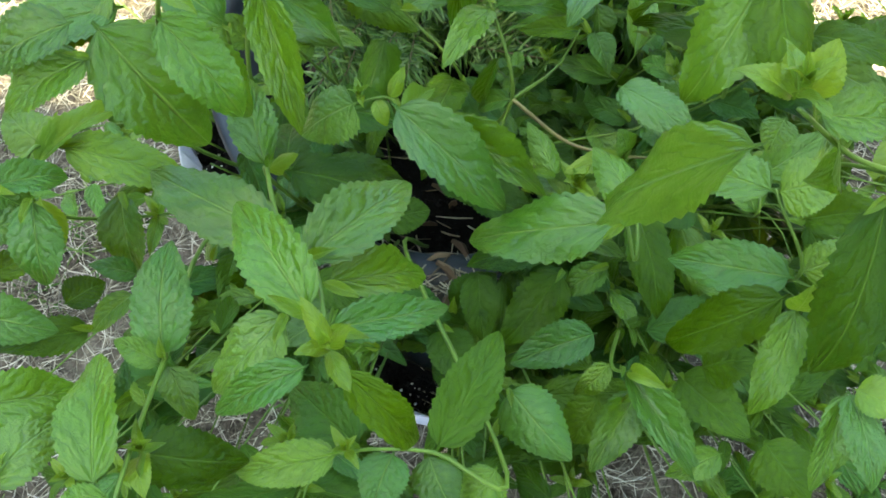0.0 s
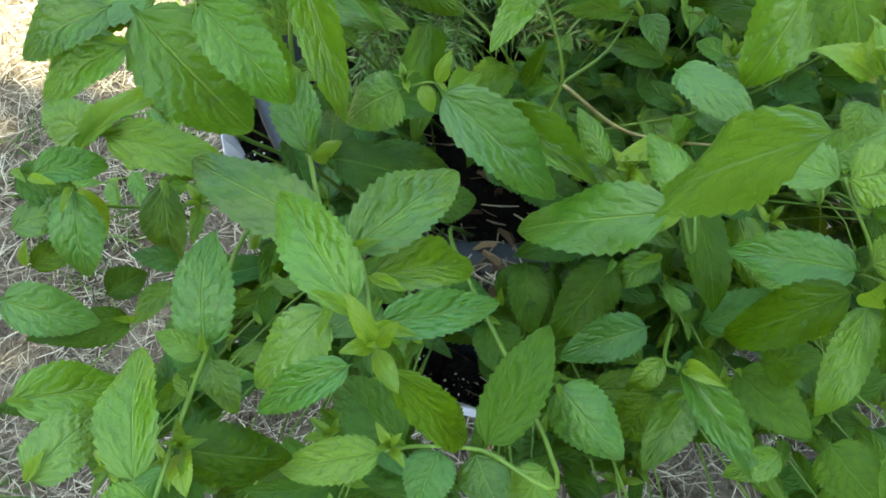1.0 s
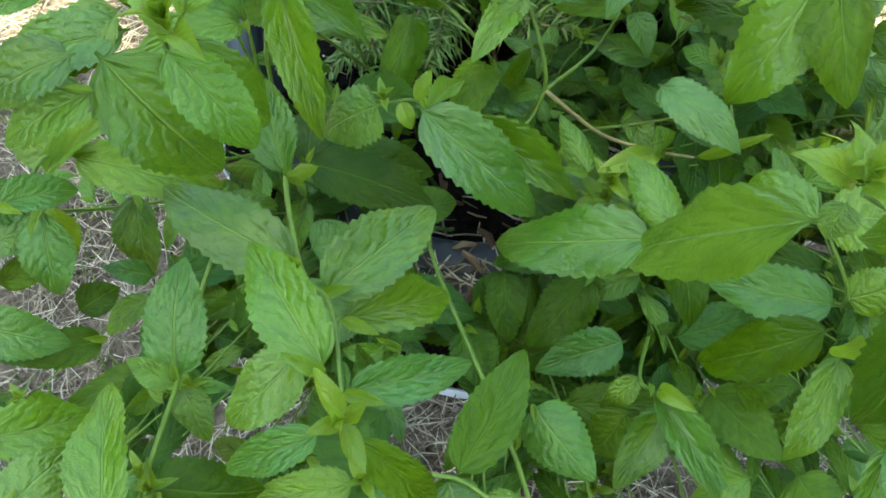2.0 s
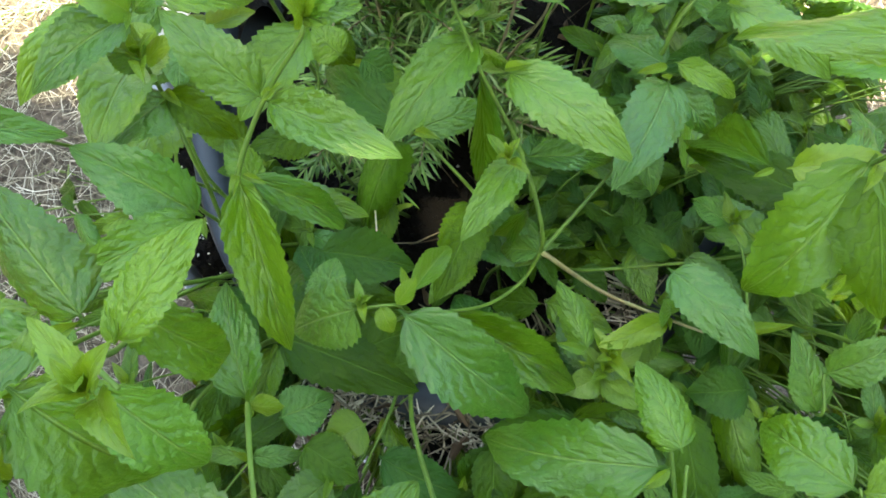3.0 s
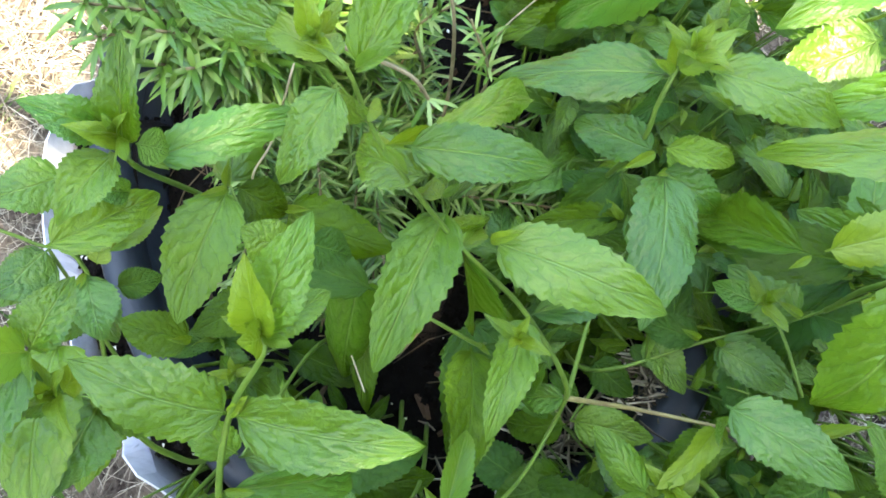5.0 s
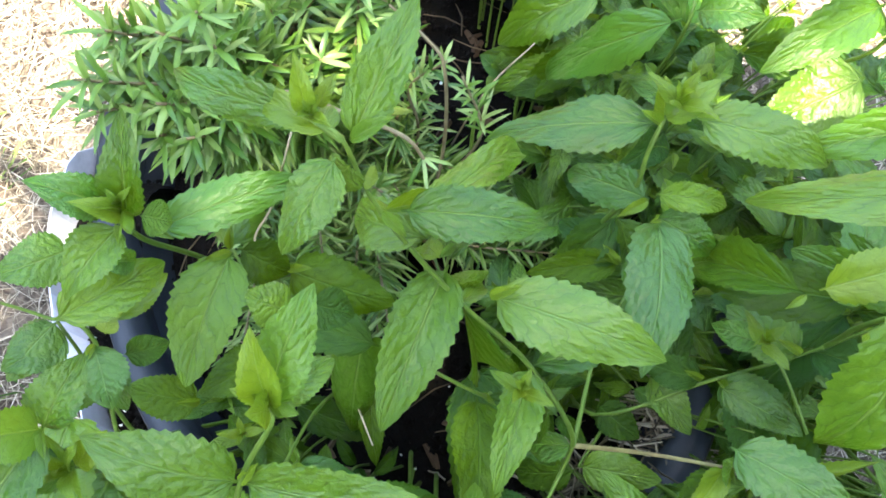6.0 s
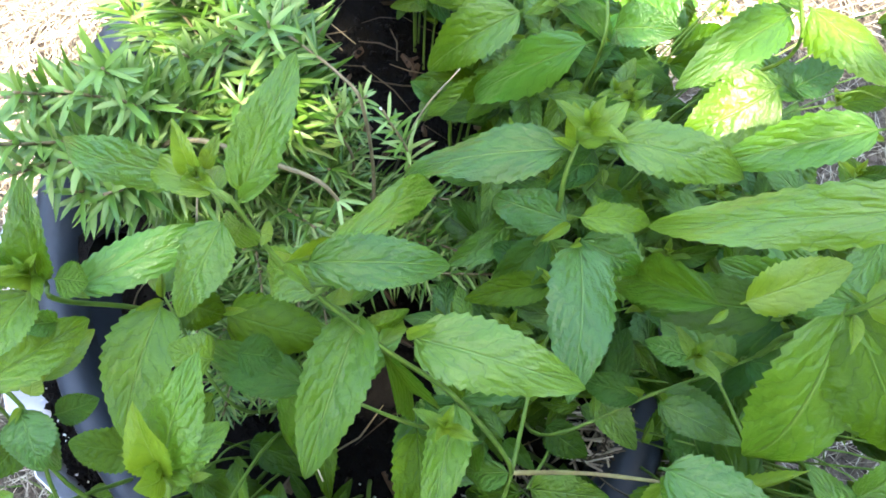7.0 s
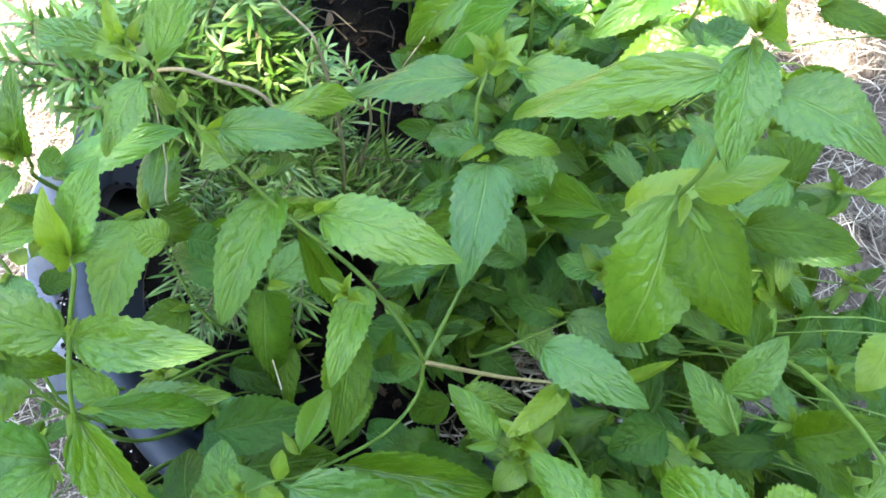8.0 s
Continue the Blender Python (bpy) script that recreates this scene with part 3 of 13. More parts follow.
def bud(stem, at, size=0.012, turn=0.0, lean=(0, 0, 1), kind="y", pairs=3):
    """Small crossed pairs of young leaves at a shoot's end."""
    a0 = Vector(lean).normalized()
    s = a0.cross(Vector((1, 0.2, 0))).normalized()
    q = a0.cross(s)
    for k in range(pairs):
        for h in (0, math.pi):
            a = radians(turn) + k * math.pi / 2 + h
            way = (s * math.cos(a) + q * math.sin(a)) * (1.0 - 0.22 * k) + a0 * (0.45 + 0.5 * k)
            ln = size * (1.25 - 0.25 * k)
            base = Vector(at) + a0 * size * 0.16 * k
            leaf(stem, base, base + way.normalized() * ln, ln * 0.46, 0, kind, up=tuple(a0 - way * 0.2))


def blemish(leafy, at, size):
    """A small brown bite mark on a leaf."""
    v = [(0, 0, 0.0004)] + [(size * (0.6 + 0.3 * math.sin(3 * k)) * math.cos(k * 0.785), size * (1.0 + 0.3 * math.cos(2 * k)) * math.sin(k * 0.785), 0) for k in range(8)]
    me = mesh_of("blemish", v, [(0, 1 + k, 1 + (k + 1) % 8) for k in range(8)], WOOD)
    part("blemish", me, leafy, "dark brown bite mark").matrix_local = pose(at[0], at[1], at[2])


# tall middle shoot
s = mint_stem((0.015, 0.375, 0.210), (0.020, 0.350, 0.320), (0.040, 0.332, 0.388), (0.030, 0.360, 0.430), (0.011, 0.381, 0.467), (-0.006, 0.403, 0.514), (-0.010, 0.413, 0.545), (-0.016, 0.420, 0.546), r=0.002)
leaf(s, (0.021, 0.380, 0.468), (0.069, 0.342, 0.460), 0.030, 0, "p", 1)
leaf(s, (0.011, 0.394, 0.473), (-0.027, 0.351, 0.462), 0.028, 0, "m", 0)
leaf(s, (0.000, 0.400, 0.516), (0.040, 0.385, 0.506), 0.021)
leaf(s, (0.004, 0.398, 0.508), (0.051, 0.430, 0.458), 0.017, -20)
leaf(s, (-0.013, 0.408, 0.546), (-0.035, 0.392, 0.533), 0.019, 10)
leaf(s, (-0.008, 0.412, 0.545), (0.021, 0.440, 0.558), 0.019, 0, "m", 0)
leaf(s, (-0.017, 0.424, 0.546), (-0.049, 0.453, 0.542), 0.017, -25, "m", 1)
leaf(s, (-0.017, 0.424, 0.547), (-0.015, 0.432, 0.563), 0.008, 0, "y")
leaf(s, (-0.014, 0.424, 0.547), (-0.006, 0.429, 0.553), 0.006, 0, "y")
leaf(s, (0.008, 0.392, 0.487), (0.006, 0.400, 0.482), 0.01, 0, "y")
leaf(s, (0.010, 0.390, 0.486), (0.018, 0.407, 0.463), 0.012)
leaf(s, (0.005, 0.395, 0.500), (-0.013, 0.419, 0.480), 0.022)
leaf(s, (0.011, 0.381, 0.467), (0.021, 0.392, 0.449), 0.009, 0, "y")
leaf(s, (0.011, 0.381, 0.467), (0.014, 0.384, 0.373), 0.018)
leaf(s, (0.030, 0.360, 0.430), (0.003, 0.322, 0.429), 0.021, 0, "m", 0)
leaf(s, (0.030, 0.360, 0.430), (0.070, 0.365, 0.416), 0.017)
bud(s, (0.022, 0.349, 0.447), 0.011, 30, (0.000, 0.000, 1.000), 'y', 3)
leaf(s, (0.034, 0.345, 0.410), (0.027, 0.357, 0.352), 0.012)
leaf(s, (0.040, 0.332, 0.388), (0.023, 0.342, 0.368), 0.016)
leaf(s, (-0.006, 0.403, 0.514), (-0.003, 0.408, 0.503), 0.012, 0, "y")
leaf(s, (-0.006, 0.403, 0.514), (0.011, 0.411, 0.488), 0.01, 0, "y")
leaf(s, (0.008, 0.392, 0.487), (0.014, 0.409, 0.455), 0.011)
leaf(s, (0.006, 0.394, 0.487), (0.005, 0.403, 0.473), 0.012)
leaf(s, (0.010, 0.386, 0.474), (0.025, 0.394, 0.450), 0.009)
leaf(s, (0.006, 0.396, 0.497), (0.000, 0.406, 0.496), 0.014)
leaf(s, (-0.007, 0.408, 0.530), (-0.004, 0.406, 0.529), 0.009, 0, "y")
leaf(s, (-0.010, 0.410, 0.535), (-0.016, 0.411, 0.521), 0.016)

# side branch from the reddish fork to the drooping leaf
s = mint_stem((0.040, 0.332, 0.388), (0.072, 0.322, 0.359), (0.100, 0.305, 0.367), (0.114, 0.294, 0.378), r=0.0019, material=RED_STEM)
leaf(s, (0.090, 0.309, 0.422), (0.121, 0.270, 0.422), 0.027, 0, "p", 1)
blemish(s, (0.1155, 0.2845, 0.4300), 0.0017)
leaf(s, (0.100, 0.305, 0.367), (0.066, 0.289, 0.377), 0.016, 0, "y")
leaf(s, (0.102, 0.306, 0.368), (0.095, 0.307, 0.388), 0.02)
leaf(s, (0.060, 0.287, 0.375), (0.048, 0.318, 0.383), 0.018)
bud(s, (0.071, 0.286, 0.366), 0.014, 20, (0.000, 0.000, 1.000), 'y', 3)
leaf(s, (0.114, 0.294, 0.378), (0.143, 0.287, 0.408), 0.008, 0, "y")

# second branch of the fork
s = mint_stem((0.040, 0.332, 0.388), (0.070, 0.373, 0.364), (0.085, 0.385, 0.384), r=0.0018)

# short branch with the broad pale leaf
s = mint_stem((0.040, 0.332, 0.388), (0.031, 0.323, 0.372), (0.011, 0.306, 0.386), (-0.019, 0.289, 0.428), (-0.024, 0.284, 0.452), (-0.039, 0.283, 0.451), r=0.0015)
leaf(s, (-0.023, 0.283, 0.450), (0.027, 0.255, 0.400), 0.038, 0, "p", 0)
leaf(s, (-0.039, 0.283, 0.451), (-0.066, 0.281, 0.432), 0.034, 0, "m", 4)
leaf(s, (-0.005, 0.288, 0.432), (0.049, 0.267, 0.390), 0.026)
leaf(s, (-0.024, 0.284, 0.452), (-0.016, 0.290, 0.465), 0.009, 0, "y")
leaf(s, (-0.030, 0.284, 0.452), (-0.026, 0.277, 0.441), 0.01, 0, "y")
bud(s, (-0.037, 0.284, 0.453), 0.008, 0, (0.000, 0.000, 1.000), 'y', 3)
leaf(s, (-0.020, 0.300, 0.420), (-0.004, 0.328, 0.404), 0.014, 0, "y")

# dark low leaves beside the broad one
s = mint_stem((-0.030, 0.360, 0.220), (-0.060, 0.330, 0.320), (-0.082, 0.294, 0.386))
leaf(s, (-0.083, 0.294, 0.386), (-0.021, 0.269, 0.381), 0.034, 0, "o", 1)
leaf(s, (-0.083, 0.294, 0.386), (-0.082, 0.335, 0.372), 0.03, 0, "o")

# stem leaning back with hanging leaves
s = mint_stem((0.030, 0.370, 0.220), (0.020, 0.375, 0.320), (0.011, 0.367, 0.377), (-0.018, 0.391, 0.401))
leaf(s, (-0.019, 0.391, 0.401), (0.019, 0.400, 0.406), 0.022)
leaf(s, (-0.023, 0.397, 0.393), (-0.064, 0.436, 0.386), 0.026, 0, "o")
leaf(s, (0.010, 0.368, 0.367), (-0.010, 0.314, 0.378), 0.03, 0, "o", 3)
leaf(s, (0.013, 0.369, 0.367), (0.034, 0.333, 0.344), 0.024, 0, "o")

# left shoot rising towards the camera
s = mint_stem((-0.050, 0.380, 0.210), (-0.090, 0.315, 0.350), (-0.090, 0.306, 0.450), (-0.079, 0.321, 0.492), (-0.066, 0.338, 0.515), (-0.050, 0.344, 0.540), (-0.048, 0.347, 0.545), r=0.0021)
leaf(s, (-0.066, 0.338, 0.515), (-0.096, 0.357, 0.538), 0.025, 0, "p", 1)
leaf(s, (-0.066, 0.338, 0.515), (-0.020, 0.316, 0.513), 0.023, 0, "p", 0)
leaf(s, (-0.079, 0.321, 0.492), (-0.065, 0.270, 0.450), 0.024, 0, "m", 2)
leaf(s, (-0.078, 0.322, 0.490), (-0.048, 0.326, 0.439), 0.017)
leaf(s, (-0.048, 0.348, 0.546), (-0.028, 0.368, 0.561), 0.018)
leaf(s, (-0.048, 0.348, 0.546), (-0.044, 0.361, 0.566), 0.012, 0, "y")
leaf(s, (-0.048, 0.348, 0.546), (-0.030, 0.354, 0.544), 0.012)
leaf(s, (-0.048, 0.348, 0.546), (-0.051, 0.344, 0.560), 0.012, 0, "y")
bud(s, (-0.048, 0.348, 0.546), 0.008, 40, (0.000, 0.000, 1.000), 'y', 3)

# left shoot with broad leaves spread outward
s = mint_stem((-0.070, 0.420, 0.210), (-0.110, 0.360, 0.340), (-0.107, 0.347, 0.440), (-0.114, 0.363, 0.474), (-0.112, 0.359, 0.507))
leaf(s, (-0.095, 0.312, 0.476), (-0.136, 0.328, 0.500), 0.03, 0, "m", 0)
leaf(s, (-0.095, 0.311, 0.476), (-0.134, 0.281, 0.491), 0.024)
leaf(s, (-0.110, 0.361, 0.483), (-0.128, 0.336, 0.489), 0.026, 0, "m", 1)
leaf(s, (-0.112, 0.362, 0.485), (-0.087, 0.350, 0.469), 0.018, 0, "o")
bud(s, (-0.112, 0.357, 0.512), 0.013, 10, (0.000, 0.000, 1.000), 'y', 3)
leaf(s, (-0.112, 0.359, 0.507), (-0.124, 0.361, 0.521), 0.016)
leaf(s, (-0.112, 0.359, 0.507), (-0.098, 0.363, 0.518), 0.01, 0, "y")
leaf(s, (-0.112, 0.367, 0.526), (-0.142, 0.339, 0.522), 0.025)
leaf(s, (-0.112, 0.367, 0.526), (-0.128, 0.365, 0.546), 0.018, 0, "y")
leaf(s, (-0.112, 0.367, 0.526), (-0.096, 0.382, 0.530), 0.018)

# near left shoot
s = mint_stem((-0.063, 0.348, 0.215), (-0.091, 0.296, 0.369), (-0.078, 0.246, 0.454), (-0.063, 0.190, 0.486), (-0.047, 0.163, 0.513), (-0.039, 0.127, 0.534), r=0.0022)
leaf(s, (-0.078, 0.246, 0.454), (-0.087, 0.288, 0.464), 0.025, 0, "m", 2)
leaf(s, (-0.078, 0.246, 0.454), (-0.062, 0.241, 0.470), 0.01, 0, "y")
leaf(s, (-0.063, 0.190, 0.486), (-0.115, 0.224, 0.485), 0.031, 0, "m", 1)
leaf(s, (-0.053, 0.172, 0.500), (-0.016, 0.210, 0.487), 0.031, 0, "m", 0)
leaf(s, (-0.047, 0.167, 0.492), (-0.013, 0.193, 0.447), 0.024)
leaf(s, (-0.045, 0.136, 0.527), (-0.070, 0.178, 0.527), 0.026, 0, "m", 0)
leaf(s, (-0.039, 0.128, 0.534), (-0.004, 0.140, 0.520), 0.017, 0, "m", 0)
leaf(s, (-0.036, 0.116, 0.533), (-0.016, 0.106, 0.495), 0.017, 0, "o")
leaf(s, (-0.044, 0.117, 0.534), (-0.074, 0.111, 0.516), 0.015)
leaf(s, (-0.060, 0.157, 0.489), (-0.089, 0.139, 0.466), 0.026, 0, "p", 1)
bud(s, (-0.037, 0.117, 0.544), 0.013, 15, (0.000, -0.200, 1.000), 'y', 3)

# shoot nearest the camera on the left
s = mint_stem((-0.100, 0.400, 0.210), (-0.140, 0.320, 0.380), (-0.110, 0.255, 0.500), (-0.089, 0.229, 0.572), (-0.080, 0.220, 0.577))
leaf(s, (-0.092, 0.238, 0.573), (-0.118, 0.270, 0.585), 0.024)
leaf(s, (-0.084, 0.232, 0.573), (-0.063, 0.259, 0.583), 0.018)
leaf(s, (-0.114, 0.220, 0.573), (-0.143, 0.211, 0.563), 0.024)
leaf(s, (-0.090, 0.224, 0.570), (-0.070, 0.211, 0.536), 0.025)
leaf(s, (-0.105, 0.239, 0.560), (-0.144, 0.234, 0.552), 0.026)
bud(s, (-0.083, 0.217, 0.582), 0.018, 30, (0.000, 0.000, 1.000), 'y', 3)
leaf(s, (-0.110, 0.223, 0.570), (-0.086, 0.213, 0.520), 0.038, 0, "m", 0)
leaf(s, (-0.103, 0.259, 0.532), (-0.082, 0.258, 0.479), 0.026)
leaf(s, (-0.111, 0.213, 0.564), (-0.139, 0.202, 0.554), 0.022)

# low left shoot
s = mint_stem((-0.110, 0.410, 0.224), (-0.161, 0.318, 0.350), (-0.164, 0.250, 0.474), (-0.169, 0.229, 0.488))
leaf(s, (-0.159, 0.244, 0.481), (-0.115, 0.244, 0.450), 0.026)
leaf(s, (-0.161, 0.242, 0.480), (-0.179, 0.257, 0.489), 0.024)
leaf(s, (-0.169, 0.234, 0.479), (-0.141, 0.272, 0.468), 0.014, 0, "y")
leaf(s, (-0.175, 0.214, 0.496), (-0.154, 0.228, 0.480), 0.018)
leaf(s, (-0.174, 0.230, 0.465), (-0.175, 0.205, 0.437), 0.028)
leaf(s, (-0.175, 0.236, 0.457), (-0.173, 0.223, 0.435), 0.02, 0, "y")
leaf(s, (-0.154, 0.260, 0.424), (-0.152, 0.233, 0.392), 0.026)
leaf(s, (-0.177, 0.267, 0.496), (-0.161, 0.279, 0.484), 0.02)
leaf(s, (-0.149, 0.227, 0.401), (-0.169, 0.228, 0.410), 0.014)
leaf(s, (-0.151, 0.219, 0.397), (-0.172, 0.205, 0.387), 0.016)
leaf(s, (-0.158, 0.189, 0.421), (-0.196, 0.177, 0.433), 0.02, 0, "o")

# near low left shoot
s = mint_stem((-0.093, 0.349, 0.226), (-0.122, 0.267, 0.371), (-0.117, 0.161, 0.445), (-0.114, 0.117, 0.476), (-0.113, 0.091, 0.490))
leaf(s, (-0.117, 0.162, 0.445), (-0.114, 0.205, 0.461), 0.031, 0, "m", 1)
leaf(s, (-0.118, 0.160, 0.445), (-0.136, 0.169, 0.449), 0.014)
leaf(s, (-0.116, 0.160, 0.444), (-0.108, 0.143, 0.428), 0.018)
leaf(s, (-0.122, 0.098, 0.485), (-0.131, 0.150, 0.474), 0.027, 0, "m", 0)
leaf(s, (-0.116, 0.117, 0.465), (-0.084, 0.121, 0.436), 0.028, 0, "o", 4)
leaf(s, (-0.171, 0.130, 0.485), (-0.146, 0.146, 0.455), 0.026)
leaf(s, (-0.160, 0.102, 0.481), (-0.143, 0.128, 0.470), 0.026, 0, "p")
leaf(s, (-0.113, 0.114, 0.470), (-0.107, 0.097, 0.478), 0.012, 0, "y")
leaf(s, (-0.110, 0.091, 0.499), (-0.125, 0.079, 0.503), 0.026)
bud(s, (-0.111, 0.114, 0.474), 0.009, 0, (0.000, 0.000, 1.000), 'y', 3)

# front shoot lying over the rim
s = mint_stem((-0.013, 0.326, 0.244), (-0.023, 0.262, 0.348), (0.019, 0.122, 0.396), (-0.011, 0.129, 0.408), (-0.035, 0.130, 0.414), (-0.048, 0.124, 0.430))
leaf(s, (-0.011, 0.129, 0.408), (0.019, 0.181, 0.407), 0.03, 0, "o", 0)
leaf(s, (0.024, 0.167, 0.380), (0.049, 0.135, 0.371), 0.034)
leaf(s, (-0.048, 0.124, 0.430), (-0.088, 0.120, 0.425), 0.022)
leaf(s, (-0.041, 0.128, 0.420), (-0.070, 0.159, 0.414), 0.03, 0, "o")
leaf(s, (-0.028, 0.130, 0.409), (-0.038, 0.108, 0.403), 0.026)
leaf(s, (-0.014, 0.129, 0.407), (-0.005, 0.107, 0.401), 0.026)
leaf(s, (0.015, 0.125, 0.396), (-0.000, 0.112, 0.382), 0.024)
leaf(s, (-0.041, 0.163, 0.390), (-0.066, 0.146, 0.376), 0.03, 0, "o")
bud(s, (-0.045, 0.123, 0.435), 0.009, 20, (0.000, 0.000, 1.000), 'y', 3)

# right front shoot
s = mint_stem((0.060, 0.360, 0.220), (0.090, 0.280, 0.360), (0.083, 0.209, 0.420), (0.084, 0.223, 0.439))
leaf(s, (0.080, 0.224, 0.429), (0.014, 0.246, 0.383), 0.038, 0, "m", 1)
leaf(s, (0.095, 0.257, 0.392), (0.105, 0.213, 0.354), 0.028, 0, "o")
leaf(s, (0.085, 0.229, 0.431), (0.072, 0.265, 0.429), 0.024)

# tall right front shoot bent over from the side
s = mint_stem((0.128, 0.378, 0.207), (0.189, 0.283, 0.380), (0.164, 0.184, 0.511), (0.122, 0.165, 0.554), (0.089, 0.153, 0.595))
leaf(s, (0.087, 0.155, 0.579), (0.062, 0.189, 0.490), 0.031, 0, "p", 1)
leaf(s, (0.093, 0.151, 0.595), (0.116, 0.148, 0.593), 0.018)
leaf(s, (0.086, 0.153, 0.600), (0.071, 0.158, 0.605), 0.01, 0, "y")
leaf(s, (0.087, 0.153, 0.601), (0.083, 0.159, 0.612), 0.01, 0, "y")
leaf(s, (0.088, 0.152, 0.601), (0.093, 0.157, 0.615), 0.014, 0, "y")
leaf(s, (0.086, 0.152, 0.593), (0.082, 0.146, 0.587), 0.012, 0, "p")
leaf(s, (0.104, 0.159, 0.580), (0.112, 0.169, 0.539), 0.024)
bud(s, (0.085, 0.150, 0.605), 0.011, 0, (0.000, 0.000, 1.000), 'y', 3)

# right shoot with hanging leaves
s = mint_stem((0.118, 0.359, 0.219), (0.146, 0.253, 0.333), (0.149, 0.190, 0.431), (0.132, 0.209, 0.472))
leaf(s, (0.148, 0.190, 0.430), (0.100, 0.207, 0.422), 0.03)
leaf(s, (0.150, 0.192, 0.432), (0.174, 0.195, 0.445), 0.024)
leaf(s, (0.139, 0.176, 0.443), (0.101, 0.183, 0.388), 0.029, 0, "o", 1)
leaf(s, (0.132, 0.208, 0.471), (0.113, 0.236, 0.445), 0.03)
leaf(s, (0.133, 0.208, 0.471), (0.153, 0.204, 0.479), 0.03)
leaf(s, (0.126, 0.155, 0.476), (0.110, 0.126, 0.447), 0.02, 0, "m", 1)
leaf(s, (0.126, 0.153, 0.475), (0.128, 0.156, 0.489), 0.014, 0, "y")
leaf(s, (0.142, 0.167, 0.528), (0.129, 0.134, 0.468), 0.035, 0, "o", 1)
leaf(s, (0.139, 0.124, 0.468), (0.127, 0.097, 0.443), 0.018, 0, "p")
leaf(s, (0.139, 0.124, 0.468), (0.141, 0.091, 0.459), 0.018, 0, "p")
leaf(s, (0.141, 0.124, 0.469), (0.155, 0.113, 0.472), 0.018, 0, "y")

# low right front shoot
s = mint_stem((0.066, 0.313, 0.242), (0.095, 0.244, 0.305), (0.077, 0.185, 0.361), (0.080, 0.172, 0.378))
leaf(s, (0.075, 0.207, 0.348), (0.031, 0.197, 0.338), 0.028, 0, "m", 0)
leaf(s, (0.078, 0.175, 0.379), (0.109, 0.124, 0.359), 0.022, 0, "p")
leaf(s, (0.081, 0.173, 0.378), (0.095, 0.159, 0.388), 0.01, 0, "y")
leaf(s, (0.077, 0.185, 0.361), (0.060, 0.175, 0.344), 0.016)
leaf(s, (0.070, 0.170, 0.354), (0.055, 0.155, 0.336), 0.03, 0, "o")
leaf(s, (0.087, 0.167, 0.367), (0.062, 0.135, 0.352), 0.026)
leaf(s, (0.121, 0.135, 0.365), (0.096, 0.129, 0.356), 0.018)
leaf(s, (0.129, 0.129, 0.399), (0.143, 0.105, 0.396), 0.03, 0, "o")
leaf(s, (0.116, 0.173, 0.376), (0.137, 0.168, 0.393), 0.03, 0, "o")
leaf(s, (0.110, 0.179, 0.355), (0.135, 0.144, 0.361), 0.034, 0, "o")
leaf(s, (0.059, 0.256, 0.359), (0.012, 0.254, 0.343), 0.028, 0, "o")
leaf(s, (0.061, 0.243, 0.352), (0.028, 0.216, 0.324), 0.034, 0, "o")
leaf(s, (0.016, 0.251, 0.342), (0.017, 0.218, 0.324), 0.026, 0, "o")
leaf(s, (0.085, 0.242, 0.356), (0.061, 0.236, 0.338), 0.02)

# right middle shoot
s = mint_stem((0.100, 0.450, 0.210), (0.095, 0.435, 0.330), (0.099, 0.420, 0.412), (0.104, 0.425, 0.437), (0.112, 0.432, 0.447), (0.122, 0.440, 0.461), r=0.0023)
leaf(s, (0.100, 0.401, 0.426), (0.069, 0.345, 0.430), 0.033, 0, "p", 1)
leaf(s, (0.102, 0.412, 0.420), (0.082, 0.444, 0.397), 0.024, 0, "m", 1)
leaf(s, (0.110, 0.431, 0.447), (0.048, 0.454, 0.432), 0.028, 20, "m", 1)
leaf(s, (0.126, 0.431, 0.442), (0.172, 0.401, 0.425), 0.028, 0, "p", 1)
leaf(s, (0.104, 0.412, 0.424), (0.135, 0.404, 0.406), 0.016)
leaf(s, (0.112, 0.432, 0.447), (0.115, 0.443, 0.460), 0.012, 0, "y")
leaf(s, (0.112, 0.432, 0.447), (0.133, 0.434, 0.461), 0.014, 0, "y")
bud(s, (0.117, 0.432, 0.455), 0.014, 20, (0.000, 0.000, 1.000), 'y', 3)
leaf(s, (0.104, 0.408, 0.410), (0.124, 0.388, 0.398), 0.022)
leaf(s, (0.103, 0.430, 0.360), (0.105, 0.413, 0.337), 0.024)
leaf(s, (0.103, 0.430, 0.360), (0.068, 0.419, 0.343), 0.024, 0, "o")

# far right shoot
s = mint_stem((0.130, 0.520, 0.210), (0.150, 0.500, 0.340), (0.154, 0.488, 0.415), (0.166, 0.509, 0.419))
leaf(s, (0.150, 0.488, 0.420), (0.107, 0.526, 0.340), 0.03, 0, "m", 1)
leaf(s, (0.145, 0.552, 0.364), (0.093, 0.564, 0.324), 0.036, 0, "m", 0)
leaf(s, (0.166, 0.500, 0.402), (0.188, 0.480, 0.412), 0.026)
leaf(s, (0.143, 0.525, 0.348), (0.092, 0.536, 0.308), 0.024, 0, "o")
leaf(s, (0.128, 0.535, 0.326), (0.082, 0.544, 0.311), 0.022)

